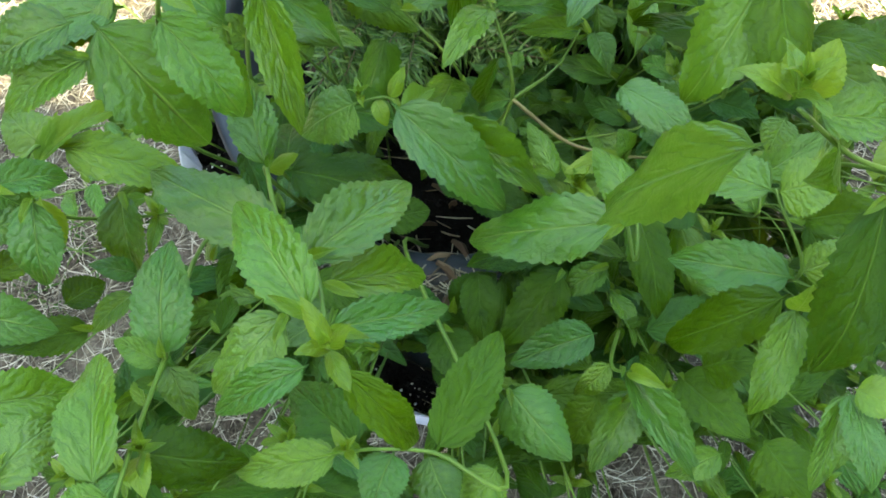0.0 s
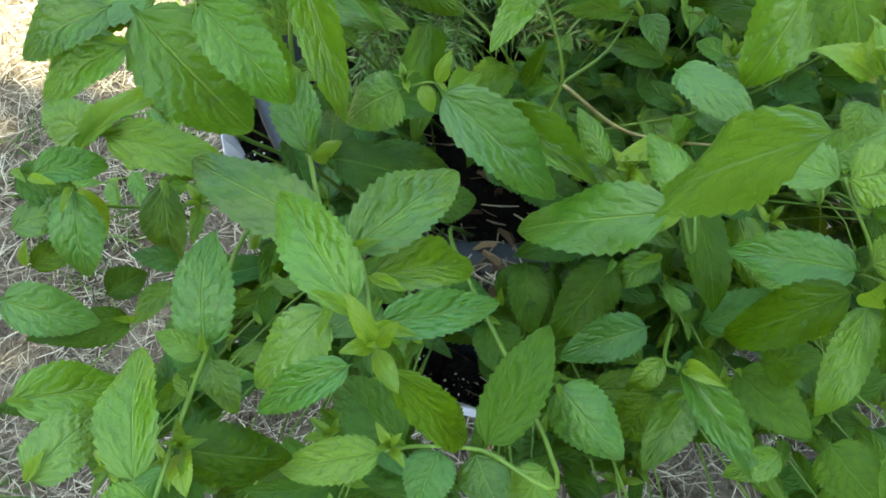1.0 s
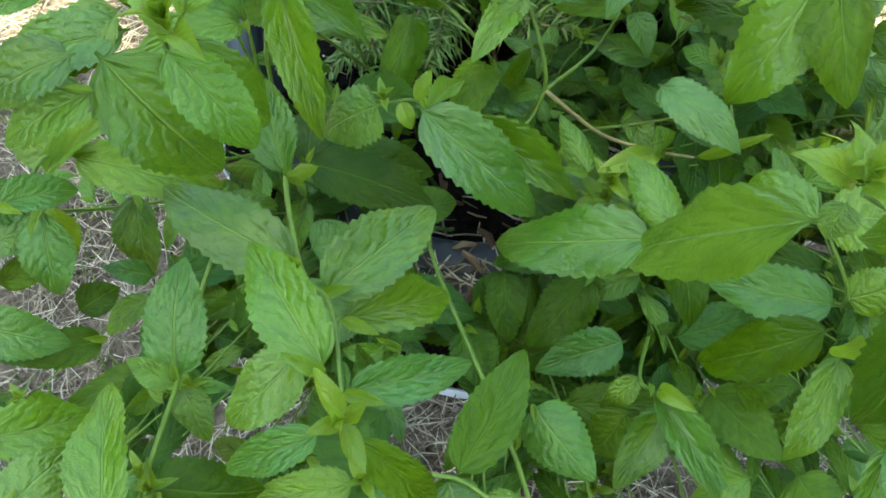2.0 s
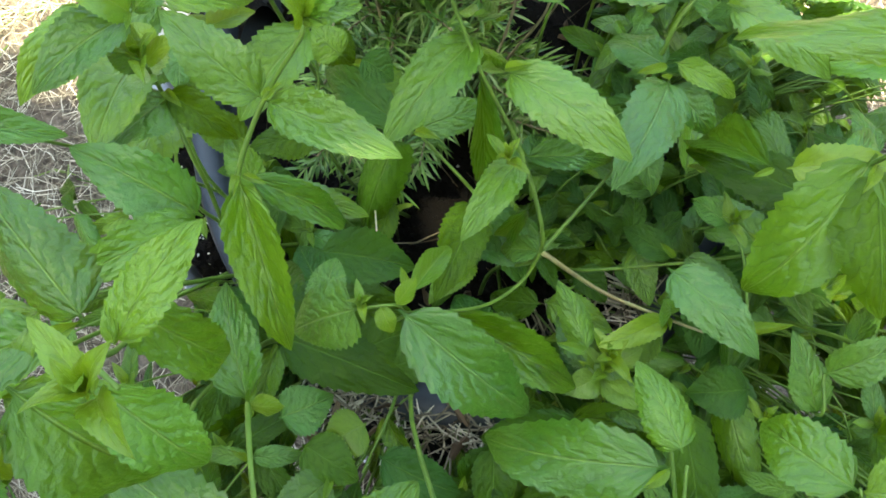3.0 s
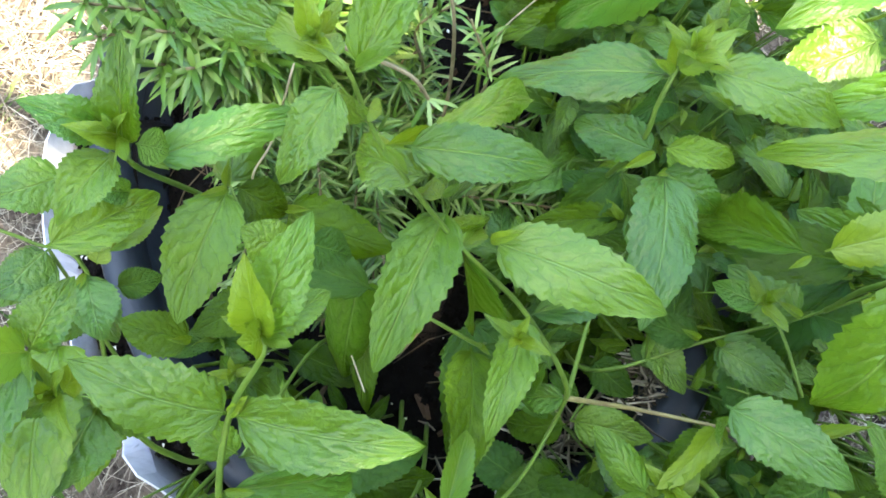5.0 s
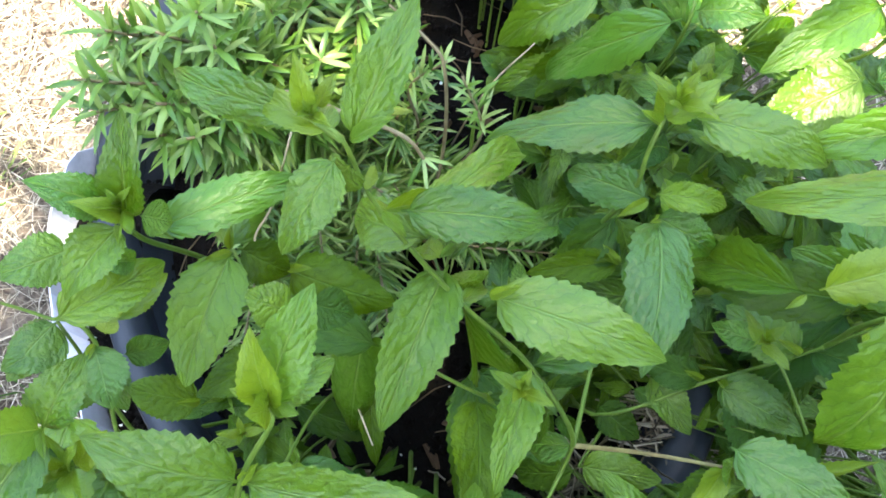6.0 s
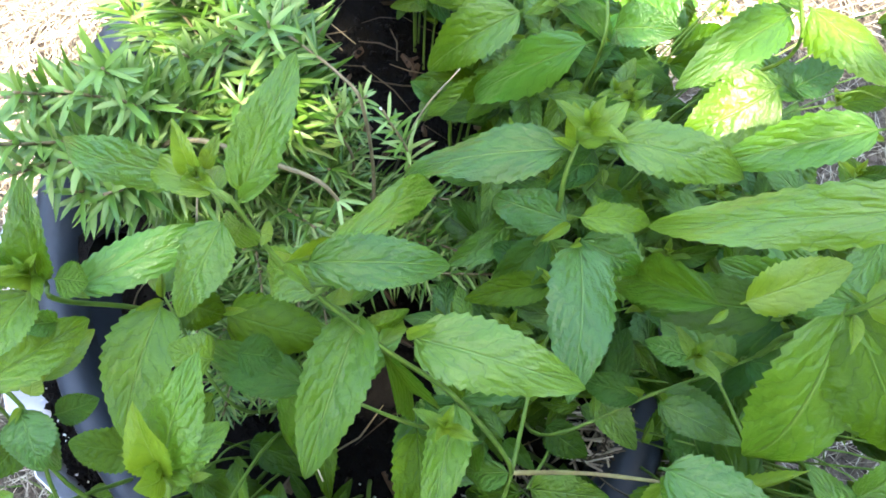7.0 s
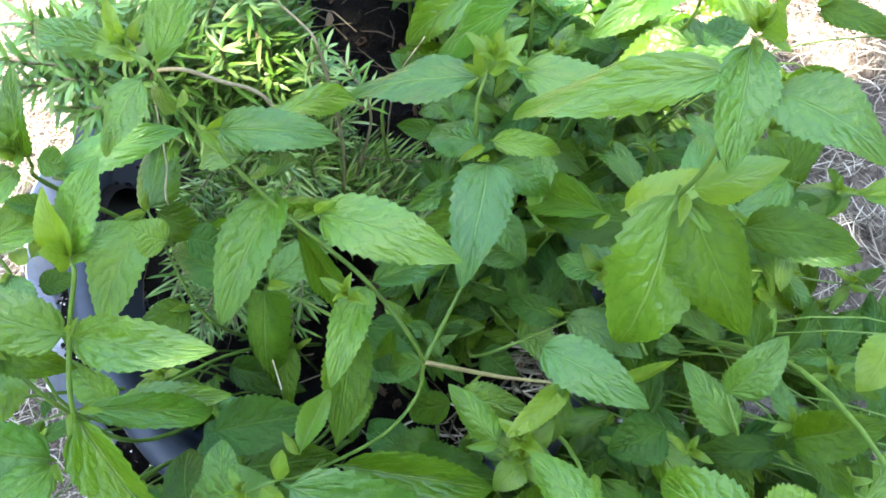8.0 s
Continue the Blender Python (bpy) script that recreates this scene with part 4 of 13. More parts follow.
# outer right shoot in the sun
s = mint_stem((0.150, 0.470, 0.220), (0.210, 0.480, 0.330), (0.225, 0.447, 0.415), (0.227, 0.459, 0.448))
leaf(s, (0.232, 0.461, 0.426), (0.174, 0.453, 0.417), 0.028, 0, "m", 0)
leaf(s, (0.223, 0.442, 0.400), (0.180, 0.445, 0.381), 0.04, 0, "m", 1)
leaf(s, (0.233, 0.454, 0.423), (0.245, 0.445, 0.427), 0.02, 0, "y")
leaf(s, (0.232, 0.456, 0.437), (0.245, 0.408, 0.437), 0.028)
leaf(s, (0.226, 0.438, 0.400), (0.251, 0.438, 0.402), 0.022)
leaf(s, (0.226, 0.390, 0.444), (0.169, 0.411, 0.421), 0.026)
leaf(s, (0.233, 0.434, 0.390), (0.224, 0.465, 0.386), 0.024)

# right shoot with the broad hanging leaf
s = mint_stem((0.130, 0.400, 0.210), (0.160, 0.345, 0.340), (0.157, 0.335, 0.420), (0.155, 0.327, 0.475), (0.165, 0.325, 0.505), (0.177, 0.335, 0.552), r=0.0023)
leaf(s, (0.157, 0.329, 0.483), (0.124, 0.302, 0.418), 0.045, 0, "m", 1)
leaf(s, (0.140, 0.352, 0.429), (0.122, 0.390, 0.377), 0.026, 0, "o")
leaf(s, (0.145, 0.352, 0.429), (0.187, 0.348, 0.435), 0.024, 0, "y")
leaf(s, (0.158, 0.326, 0.480), (0.165, 0.280, 0.443), 0.04, 0, "o")
leaf(s, (0.160, 0.326, 0.482), (0.188, 0.315, 0.501), 0.02, 0, "y")
leaf(s, (0.172, 0.330, 0.545), (0.111, 0.374, 0.493), 0.022, 0, "p", 1)
leaf(s, (0.177, 0.335, 0.552), (0.158, 0.306, 0.532), 0.024, 0, "p", 0)
leaf(s, (0.176, 0.320, 0.545), (0.196, 0.286, 0.541), 0.028, 0, "p")
leaf(s, (0.178, 0.335, 0.555), (0.172, 0.327, 0.588), 0.016, 0, "y")
bud(s, (0.178, 0.335, 0.553), 0.012, 0, (0.000, 0.000, 1.000), 'y', 3)

# left back shoot
s = mint_stem((-0.060, 0.480, 0.210), (-0.085, 0.470, 0.360), (-0.090, 0.443, 0.465), (-0.090, 0.446, 0.476), (-0.087, 0.449, 0.489))
leaf(s, (-0.086, 0.446, 0.464), (-0.028, 0.448, 0.461), 0.022, 0, "m", 1)
leaf(s, (-0.089, 0.442, 0.485), (-0.075, 0.464, 0.514), 0.019, 0, "m", 0)
leaf(s, (-0.092, 0.447, 0.489), (-0.112, 0.455, 0.507), 0.018)
leaf(s, (-0.093, 0.443, 0.481), (-0.116, 0.424, 0.479), 0.022)
leaf(s, (-0.089, 0.444, 0.486), (-0.101, 0.445, 0.503), 0.01, 0, "y")
leaf(s, (-0.086, 0.445, 0.480), (-0.078, 0.443, 0.471), 0.016)
bud(s, (-0.088, 0.443, 0.491), 0.011, 0, (0.000, 0.000, 1.000), 'y', 3)
leaf(s, (-0.119, 0.452, 0.459), (-0.144, 0.447, 0.466), 0.024)
leaf(s, (-0.100, 0.444, 0.448), (-0.111, 0.443, 0.463), 0.012)

# low left back shoot
s = mint_stem((-0.050, 0.440, 0.210), (-0.070, 0.420, 0.330), (-0.072, 0.461, 0.394))
leaf(s, (-0.073, 0.460, 0.394), (-0.108, 0.413, 0.382), 0.038, 0, "m", 0)
leaf(s, (-0.071, 0.465, 0.384), (-0.055, 0.454, 0.366), 0.026, 0, "o")
leaf(s, (-0.075, 0.465, 0.385), (-0.053, 0.517, 0.388), 0.028)
leaf(s, (-0.055, 0.455, 0.367), (-0.013, 0.430, 0.344), 0.034, 0, "o")
leaf(s, (-0.110, 0.409, 0.360), (-0.136, 0.422, 0.371), 0.026, 0, "o")
leaf(s, (-0.077, 0.428, 0.338), (-0.112, 0.418, 0.342), 0.028, 0, "o")
leaf(s, (-0.030, 0.416, 0.355), (-0.054, 0.390, 0.285), 0.032)
leaf(s, (-0.117, 0.428, 0.435), (-0.096, 0.445, 0.425), 0.016, 0, "y")

# left edge shoot over the sack
s = mint_stem((-0.100, 0.400, 0.220), (-0.140, 0.380, 0.360), (-0.122, 0.419, 0.444), (-0.135, 0.431, 0.454), (-0.148, 0.439, 0.464), r=0.0018)
leaf(s, (-0.122, 0.419, 0.444), (-0.122, 0.397, 0.425), 0.018, 0, "p")
leaf(s, (-0.118, 0.421, 0.444), (-0.113, 0.428, 0.445), 0.012, 0, "y")
leaf(s, (-0.130, 0.425, 0.449), (-0.152, 0.416, 0.455), 0.022)
leaf(s, (-0.119, 0.382, 0.486), (-0.129, 0.330, 0.498), 0.036, 0, "m", 0)
leaf(s, (-0.118, 0.384, 0.486), (-0.127, 0.389, 0.491), 0.012, 0, "y")
leaf(s, (-0.116, 0.381, 0.451), (-0.131, 0.341, 0.457), 0.03)

# low shoots in the middle of the pot
s = mint_stem((0.030, 0.400, 0.220), (0.020, 0.370, 0.300), (0.016, 0.387, 0.332))
leaf(s, (0.014, 0.387, 0.332), (-0.012, 0.330, 0.322), 0.03, 0, "o", 3)
leaf(s, (0.017, 0.386, 0.332), (0.036, 0.363, 0.319), 0.024, 0, "o")

# a shoot low behind the fork
s = mint_stem((0.060, 0.380, 0.220), (0.070, 0.350, 0.300), (0.047, 0.329, 0.326))
leaf(s, (0.047, 0.329, 0.326), (0.079, 0.311, 0.330), 0.024)
leaf(s, (0.045, 0.328, 0.326), (0.020, 0.340, 0.304), 0.022, 0, "o")
leaf(s, (0.052, 0.310, 0.345), (0.081, 0.275, 0.361), 0.024, 0, "p")
leaf(s, (0.035, 0.306, 0.343), (0.003, 0.305, 0.341), 0.03, 0, "o")
leaf(s, (0.069, 0.355, 0.312), (0.081, 0.334, 0.312), 0.022, 0, "o")

# long side stem towards the right edge
s = mint_stem((0.070, 0.400, 0.220), (0.064, 0.351, 0.316), (0.118, 0.345, 0.338), (0.153, 0.339, 0.366), (0.182, 0.335, 0.402), r=0.0018)
leaf(s, (0.120, 0.343, 0.344), (0.139, 0.308, 0.358), 0.026, 0, "p")
leaf(s, (0.096, 0.358, 0.329), (0.102, 0.327, 0.326), 0.022, 0, "p")
leaf(s, (0.114, 0.346, 0.343), (0.091, 0.365, 0.339), 0.02, 0, "o")
leaf(s, (0.153, 0.339, 0.366), (0.132, 0.370, 0.363), 0.028)
leaf(s, (0.156, 0.340, 0.367), (0.176, 0.320, 0.374), 0.024, 0, "o")
leaf(s, (0.168, 0.346, 0.407), (0.118, 0.386, 0.384), 0.03, 0, "o", 1)
leaf(s, (0.126, 0.336, 0.345), (0.123, 0.297, 0.331), 0.03, 0, "o")

# thin pale side stem
s = mint_stem((0.142, 0.307, 0.359), (0.140, 0.334, 0.371), (0.133, 0.347, 0.381), r=0.0014)
bud(s, (0.133, 0.347, 0.381), 0.013, 0, (0.000, 0.000, 1.000), 'y', 3)
leaf(s, (0.133, 0.347, 0.381), (0.118, 0.362, 0.379), 0.016)

# low shoot behind the middle leaf
s = mint_stem((0.050, 0.440, 0.220), (0.070, 0.430, 0.300), (0.098, 0.409, 0.352))
leaf(s, (0.098, 0.410, 0.352), (0.056, 0.421, 0.347), 0.02, 0, "o")
leaf(s, (0.097, 0.409, 0.352), (0.080, 0.441, 0.347), 0.024, 0, "o")
leaf(s, (0.100, 0.411, 0.353), (0.105, 0.382, 0.347), 0.02)

# dark leaves at the foot of the left shoots
s = mint_stem((-0.030, 0.380, 0.220), (-0.040, 0.340, 0.300), (-0.072, 0.335, 0.327))
leaf(s, (-0.074, 0.333, 0.327), (-0.024, 0.323, 0.322), 0.034, 0, "o", 1)
leaf(s, (-0.072, 0.335, 0.327), (-0.086, 0.364, 0.323), 0.028, 0, "o")
leaf(s, (-0.074, 0.337, 0.317), (-0.099, 0.335, 0.331), 0.026, 0, "o")

# small far shoot
s = mint_stem((0.050, 0.500, 0.220), (0.060, 0.520, 0.320), (0.088, 0.551, 0.312))
leaf(s, (0.088, 0.551, 0.312), (0.079, 0.561, 0.322), 0.014)
leaf(s, (0.088, 0.551, 0.312), (0.077, 0.542, 0.310), 0.014)
leaf(s, (0.088, 0.551, 0.312), (0.098, 0.548, 0.318), 0.014)
leaf(s, (0.088, 0.551, 0.312), (0.092, 0.537, 0.311), 0.014)
leaf(s, (0.088, 0.551, 0.312), (0.090, 0.558, 0.323), 0.014)

# small far shoot beside it
s = mint_stem((0.080, 0.510, 0.220), (0.090, 0.530, 0.320), (0.113, 0.544, 0.314))
leaf(s, (0.113, 0.544, 0.314), (0.106, 0.550, 0.322), 0.014)
leaf(s, (0.113, 0.544, 0.314), (0.122, 0.539, 0.320), 0.014)
leaf(s, (0.113, 0.544, 0.314), (0.109, 0.532, 0.312), 0.014)
leaf(s, (0.113, 0.544, 0.314), (0.121, 0.548, 0.324), 0.014)

# low left inner shoot
s = mint_stem((-0.030, 0.430, 0.220), (-0.060, 0.400, 0.320), (-0.080, 0.337, 0.447))
leaf(s, (-0.081, 0.337, 0.448), (-0.038, 0.328, 0.441), 0.018)
leaf(s, (-0.081, 0.338, 0.448), (-0.092, 0.357, 0.462), 0.018)
leaf(s, (-0.050, 0.409, 0.439), (-0.062, 0.417, 0.449), 0.022)
leaf(s, (-0.042, 0.409, 0.437), (-0.028, 0.402, 0.429), 0.02, 0, "o")
leaf(s, (-0.066, 0.336, 0.385), (-0.022, 0.332, 0.372), 0.032, 0, "o")
leaf(s, (-0.060, 0.297, 0.403), (-0.054, 0.321, 0.409), 0.022)
leaf(s, (0.006, 0.342, 0.361), (-0.013, 0.316, 0.365), 0.022)
leaf(s, (0.008, 0.356, 0.355), (0.035, 0.339, 0.356), 0.02)

# low right edge shoot
s = mint_stem((0.130, 0.360, 0.220), (0.170, 0.310, 0.300), (0.160, 0.255, 0.377), (0.161, 0.270, 0.390))
leaf(s, (0.160, 0.255, 0.377), (0.150, 0.288, 0.392), 0.022)
leaf(s, (0.161, 0.270, 0.390), (0.189, 0.279, 0.411), 0.024, 0, "p")
leaf(s, (0.177, 0.243, 0.390), (0.209, 0.232, 0.410), 0.026, 0, "o")
leaf(s, (0.221, 0.262, 0.430), (0.202, 0.248, 0.420), 0.022, 0, "y")
leaf(s, (0.186, 0.324, 0.435), (0.221, 0.297, 0.440), 0.026, 0, "o")
leaf(s, (0.112, 0.337, 0.369), (0.133, 0.313, 0.364), 0.02)
leaf(s, (0.099, 0.305, 0.357), (0.072, 0.288, 0.351), 0.026, 0, "o")
leaf(s, (0.136, 0.270, 0.364), (0.108, 0.270, 0.360), 0.03, 0, "o")

# low leaves over the front rim
s = mint_stem((0.030, 0.360, 0.230), (0.030, 0.310, 0.330), (0.016, 0.305, 0.342))
leaf(s, (0.016, 0.305, 0.342), (0.053, 0.279, 0.343), 0.03, 0, "o", 0)
leaf(s, (0.017, 0.308, 0.332), (0.000, 0.333, 0.325), 0.026, 0, "o")

# pale leaves at the foot of the front
s = mint_stem((-0.020, 0.360, 0.230), (-0.030, 0.320, 0.330), (-0.059, 0.298, 0.344))
leaf(s, (-0.058, 0.292, 0.344), (-0.067, 0.327, 0.349), 0.034, 0, "y", 1)
leaf(s, (-0.055, 0.296, 0.343), (-0.026, 0.311, 0.332), 0.03, 0, "o")
leaf(s, (-0.036, 0.293, 0.331), (-0.010, 0.299, 0.331), 0.028, 0, "o")

# young rosette at the front
s = mint_stem((0.070, 0.340, 0.230), (0.080, 0.290, 0.330), (0.069, 0.281, 0.356))
bud(s, (0.069, 0.281, 0.356), 0.016, 30, (0.000, 0.000, 1.000), 'y', 3)
leaf(s, (0.068, 0.282, 0.356), (0.053, 0.315, 0.346), 0.024, 0, "p", 1)
leaf(s, (0.069, 0.281, 0.356), (0.088, 0.292, 0.360), 0.014, 0, "y")
leaf(s, (0.068, 0.280, 0.356), (0.085, 0.264, 0.359), 0.018, 0, "y")
leaf(s, (0.068, 0.280, 0.356), (0.051, 0.273, 0.353), 0.018, 0, "y")

# outer left shoot
s = mint_stem((-0.110, 0.430, 0.220), (-0.170, 0.400, 0.360), (-0.185, 0.332, 0.519))
leaf(s, (-0.176, 0.322, 0.534), (-0.135, 0.326, 0.514), 0.017, 0, "p", 0)
leaf(s, (-0.144, 0.399, 0.491), (-0.166, 0.358, 0.486), 0.022, 0, "m", 3)
leaf(s, (-0.107, 0.245, 0.564), (-0.139, 0.229, 0.547), 0.024, 0, "m", 1)
leaf(s, (-0.144, 0.268, 0.545), (-0.164, 0.264, 0.541), 0.014)

# low outer left shoot
s = mint_stem((-0.111, 0.390, 0.225), (-0.182, 0.299, 0.341), (-0.207, 0.235, 0.454))
leaf(s, (-0.201, 0.241, 0.465), (-0.177, 0.232, 0.449), 0.022, 0, "o", 0)
leaf(s, (-0.201, 0.215, 0.458), (-0.178, 0.229, 0.449), 0.02)
leaf(s, (-0.199, 0.206, 0.442), (-0.172, 0.224, 0.434), 0.018, 0, "o")
leaf(s, (-0.203, 0.187, 0.452), (-0.169, 0.183, 0.434), 0.026, 0, "m", 0)
leaf(s, (-0.174, 0.203, 0.419), (-0.159, 0.215, 0.415), 0.02, 0, "o")

# low leaves in front of the rim
s = mint_stem((-0.033, 0.337, 0.235), (-0.033, 0.281, 0.317), (-0.048, 0.240, 0.332))
leaf(s, (-0.077, 0.253, 0.339), (-0.051, 0.237, 0.332), 0.03, 0, "o")
leaf(s, (-0.040, 0.248, 0.333), (-0.002, 0.231, 0.327), 0.03, 0, "o")
leaf(s, (-0.063, 0.238, 0.333), (-0.091, 0.218, 0.333), 0.03)
leaf(s, (0.001, 0.233, 0.328), (0.025, 0.252, 0.334), 0.03, 0, "o")
leaf(s, (-0.006, 0.225, 0.327), (0.004, 0.192, 0.321), 0.03, 0, "o")
leaf(s, (-0.088, 0.265, 0.344), (-0.063, 0.276, 0.343), 0.03)
leaf(s, (-0.046, 0.263, 0.337), (-0.065, 0.252, 0.337), 0.03, 0, "y")

# leafy end of the tall shoot
s = mint_stem((-0.010, 0.413, 0.545), (-0.016, 0.420, 0.548))
bud(s, (-0.016, 0.421, 0.548), 0.007, 20, (0.000, 0.000, 1.000), 'y', 3)
leaf(s, (-0.012, 0.416, 0.546), (-0.030, 0.436, 0.544), 0.012, 0, "y")
leaf(s, (-0.012, 0.416, 0.546), (-0.013, 0.427, 0.541), 0.01, 0, "y")

# leaves over the sack's edge
s = mint_stem((-0.100, 0.410, 0.220), (-0.130, 0.390, 0.360), (-0.131, 0.428, 0.453))
leaf(s, (-0.129, 0.425, 0.462), (-0.094, 0.445, 0.437), 0.026, 0, "m", 0)
leaf(s, (-0.123, 0.417, 0.444), (-0.124, 0.396, 0.435), 0.024, 0, "p", 1)
leaf(s, (-0.117, 0.416, 0.430), (-0.101, 0.417, 0.425), 0.015, 0, "o")
leaf(s, (-0.131, 0.428, 0.453), (-0.151, 0.412, 0.454), 0.022)
leaf(s, (-0.126, 0.414, 0.432), (-0.144, 0.401, 0.434), 0.02, 0, "o")

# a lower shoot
# most low leaves take the tone with shade put into its colour
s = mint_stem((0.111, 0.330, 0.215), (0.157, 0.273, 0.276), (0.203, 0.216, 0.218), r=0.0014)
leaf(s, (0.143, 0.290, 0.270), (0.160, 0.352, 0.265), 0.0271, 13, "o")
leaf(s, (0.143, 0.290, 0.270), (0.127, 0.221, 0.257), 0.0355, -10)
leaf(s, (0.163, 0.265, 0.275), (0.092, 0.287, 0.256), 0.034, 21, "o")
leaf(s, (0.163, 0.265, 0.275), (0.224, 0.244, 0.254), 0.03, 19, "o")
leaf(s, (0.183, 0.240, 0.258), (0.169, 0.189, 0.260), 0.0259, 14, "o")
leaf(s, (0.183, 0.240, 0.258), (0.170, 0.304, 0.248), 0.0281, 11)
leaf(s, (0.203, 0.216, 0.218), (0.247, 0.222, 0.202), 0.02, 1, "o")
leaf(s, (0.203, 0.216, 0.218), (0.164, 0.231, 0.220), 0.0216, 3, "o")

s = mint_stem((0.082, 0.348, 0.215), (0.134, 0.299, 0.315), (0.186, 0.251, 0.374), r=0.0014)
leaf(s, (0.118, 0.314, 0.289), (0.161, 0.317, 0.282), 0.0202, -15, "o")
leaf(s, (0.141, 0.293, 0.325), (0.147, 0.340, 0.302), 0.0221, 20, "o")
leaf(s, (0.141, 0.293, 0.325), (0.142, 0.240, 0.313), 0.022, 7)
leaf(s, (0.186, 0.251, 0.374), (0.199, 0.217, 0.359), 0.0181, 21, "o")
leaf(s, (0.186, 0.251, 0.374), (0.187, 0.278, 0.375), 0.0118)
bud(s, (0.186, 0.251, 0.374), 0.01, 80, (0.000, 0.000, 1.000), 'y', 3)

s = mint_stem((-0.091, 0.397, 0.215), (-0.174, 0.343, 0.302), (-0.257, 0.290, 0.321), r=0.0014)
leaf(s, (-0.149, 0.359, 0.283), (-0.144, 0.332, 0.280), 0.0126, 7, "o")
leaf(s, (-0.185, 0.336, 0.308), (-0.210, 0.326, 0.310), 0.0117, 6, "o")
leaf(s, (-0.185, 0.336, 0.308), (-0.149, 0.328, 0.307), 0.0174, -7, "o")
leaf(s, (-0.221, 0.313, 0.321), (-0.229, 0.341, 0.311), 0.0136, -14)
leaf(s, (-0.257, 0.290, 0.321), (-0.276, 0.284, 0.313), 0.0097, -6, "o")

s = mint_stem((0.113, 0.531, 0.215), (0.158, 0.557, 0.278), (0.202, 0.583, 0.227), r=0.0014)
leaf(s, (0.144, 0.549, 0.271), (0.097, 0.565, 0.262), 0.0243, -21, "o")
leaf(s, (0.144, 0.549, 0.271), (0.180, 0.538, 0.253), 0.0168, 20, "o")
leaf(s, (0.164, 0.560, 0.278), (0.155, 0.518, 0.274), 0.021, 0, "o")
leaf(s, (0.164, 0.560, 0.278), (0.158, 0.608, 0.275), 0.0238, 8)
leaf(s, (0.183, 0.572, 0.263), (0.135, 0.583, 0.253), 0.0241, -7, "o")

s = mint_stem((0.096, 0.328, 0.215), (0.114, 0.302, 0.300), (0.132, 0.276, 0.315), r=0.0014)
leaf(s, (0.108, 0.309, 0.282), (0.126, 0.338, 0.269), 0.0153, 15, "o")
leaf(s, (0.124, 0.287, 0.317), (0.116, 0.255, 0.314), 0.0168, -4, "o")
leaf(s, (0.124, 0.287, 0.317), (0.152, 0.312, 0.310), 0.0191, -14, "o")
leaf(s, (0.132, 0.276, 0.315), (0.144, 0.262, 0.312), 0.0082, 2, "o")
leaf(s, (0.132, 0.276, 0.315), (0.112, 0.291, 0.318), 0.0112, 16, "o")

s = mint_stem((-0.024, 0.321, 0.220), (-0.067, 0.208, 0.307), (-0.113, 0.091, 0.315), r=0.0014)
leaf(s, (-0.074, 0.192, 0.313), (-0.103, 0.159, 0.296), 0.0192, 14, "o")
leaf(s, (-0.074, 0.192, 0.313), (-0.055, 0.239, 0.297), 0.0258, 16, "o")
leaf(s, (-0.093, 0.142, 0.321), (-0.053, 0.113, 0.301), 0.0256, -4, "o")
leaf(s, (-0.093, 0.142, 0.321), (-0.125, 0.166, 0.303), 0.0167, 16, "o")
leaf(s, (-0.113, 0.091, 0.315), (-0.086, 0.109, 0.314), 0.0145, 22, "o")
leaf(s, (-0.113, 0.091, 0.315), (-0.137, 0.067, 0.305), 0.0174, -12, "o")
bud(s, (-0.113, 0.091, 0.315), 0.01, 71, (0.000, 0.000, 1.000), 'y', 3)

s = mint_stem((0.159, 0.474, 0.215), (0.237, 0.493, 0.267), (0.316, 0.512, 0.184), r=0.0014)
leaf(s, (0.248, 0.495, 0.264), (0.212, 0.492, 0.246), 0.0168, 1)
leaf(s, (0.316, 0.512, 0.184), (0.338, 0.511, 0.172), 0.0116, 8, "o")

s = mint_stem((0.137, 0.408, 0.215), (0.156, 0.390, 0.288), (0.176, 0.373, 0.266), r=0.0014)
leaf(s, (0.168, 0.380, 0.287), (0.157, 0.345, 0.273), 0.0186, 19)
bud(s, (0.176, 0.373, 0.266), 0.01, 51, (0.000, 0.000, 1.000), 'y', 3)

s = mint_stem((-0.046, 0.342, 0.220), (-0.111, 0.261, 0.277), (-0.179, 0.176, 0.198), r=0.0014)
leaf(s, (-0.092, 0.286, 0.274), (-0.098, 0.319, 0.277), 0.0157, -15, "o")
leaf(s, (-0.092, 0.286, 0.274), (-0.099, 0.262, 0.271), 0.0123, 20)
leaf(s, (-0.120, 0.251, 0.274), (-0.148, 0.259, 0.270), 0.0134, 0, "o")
leaf(s, (-0.120, 0.251, 0.274), (-0.089, 0.238, 0.276), 0.0174, 3, "o")
leaf(s, (-0.179, 0.176, 0.198), (-0.157, 0.168, 0.190), 0.0109, 16, "o")
leaf(s, (-0.179, 0.176, 0.198), (-0.196, 0.179, 0.199), 0.0084, -14)
bud(s, (-0.179, 0.176, 0.198), 0.01, 38, (0.000, 0.000, 1.000), 'y', 3)

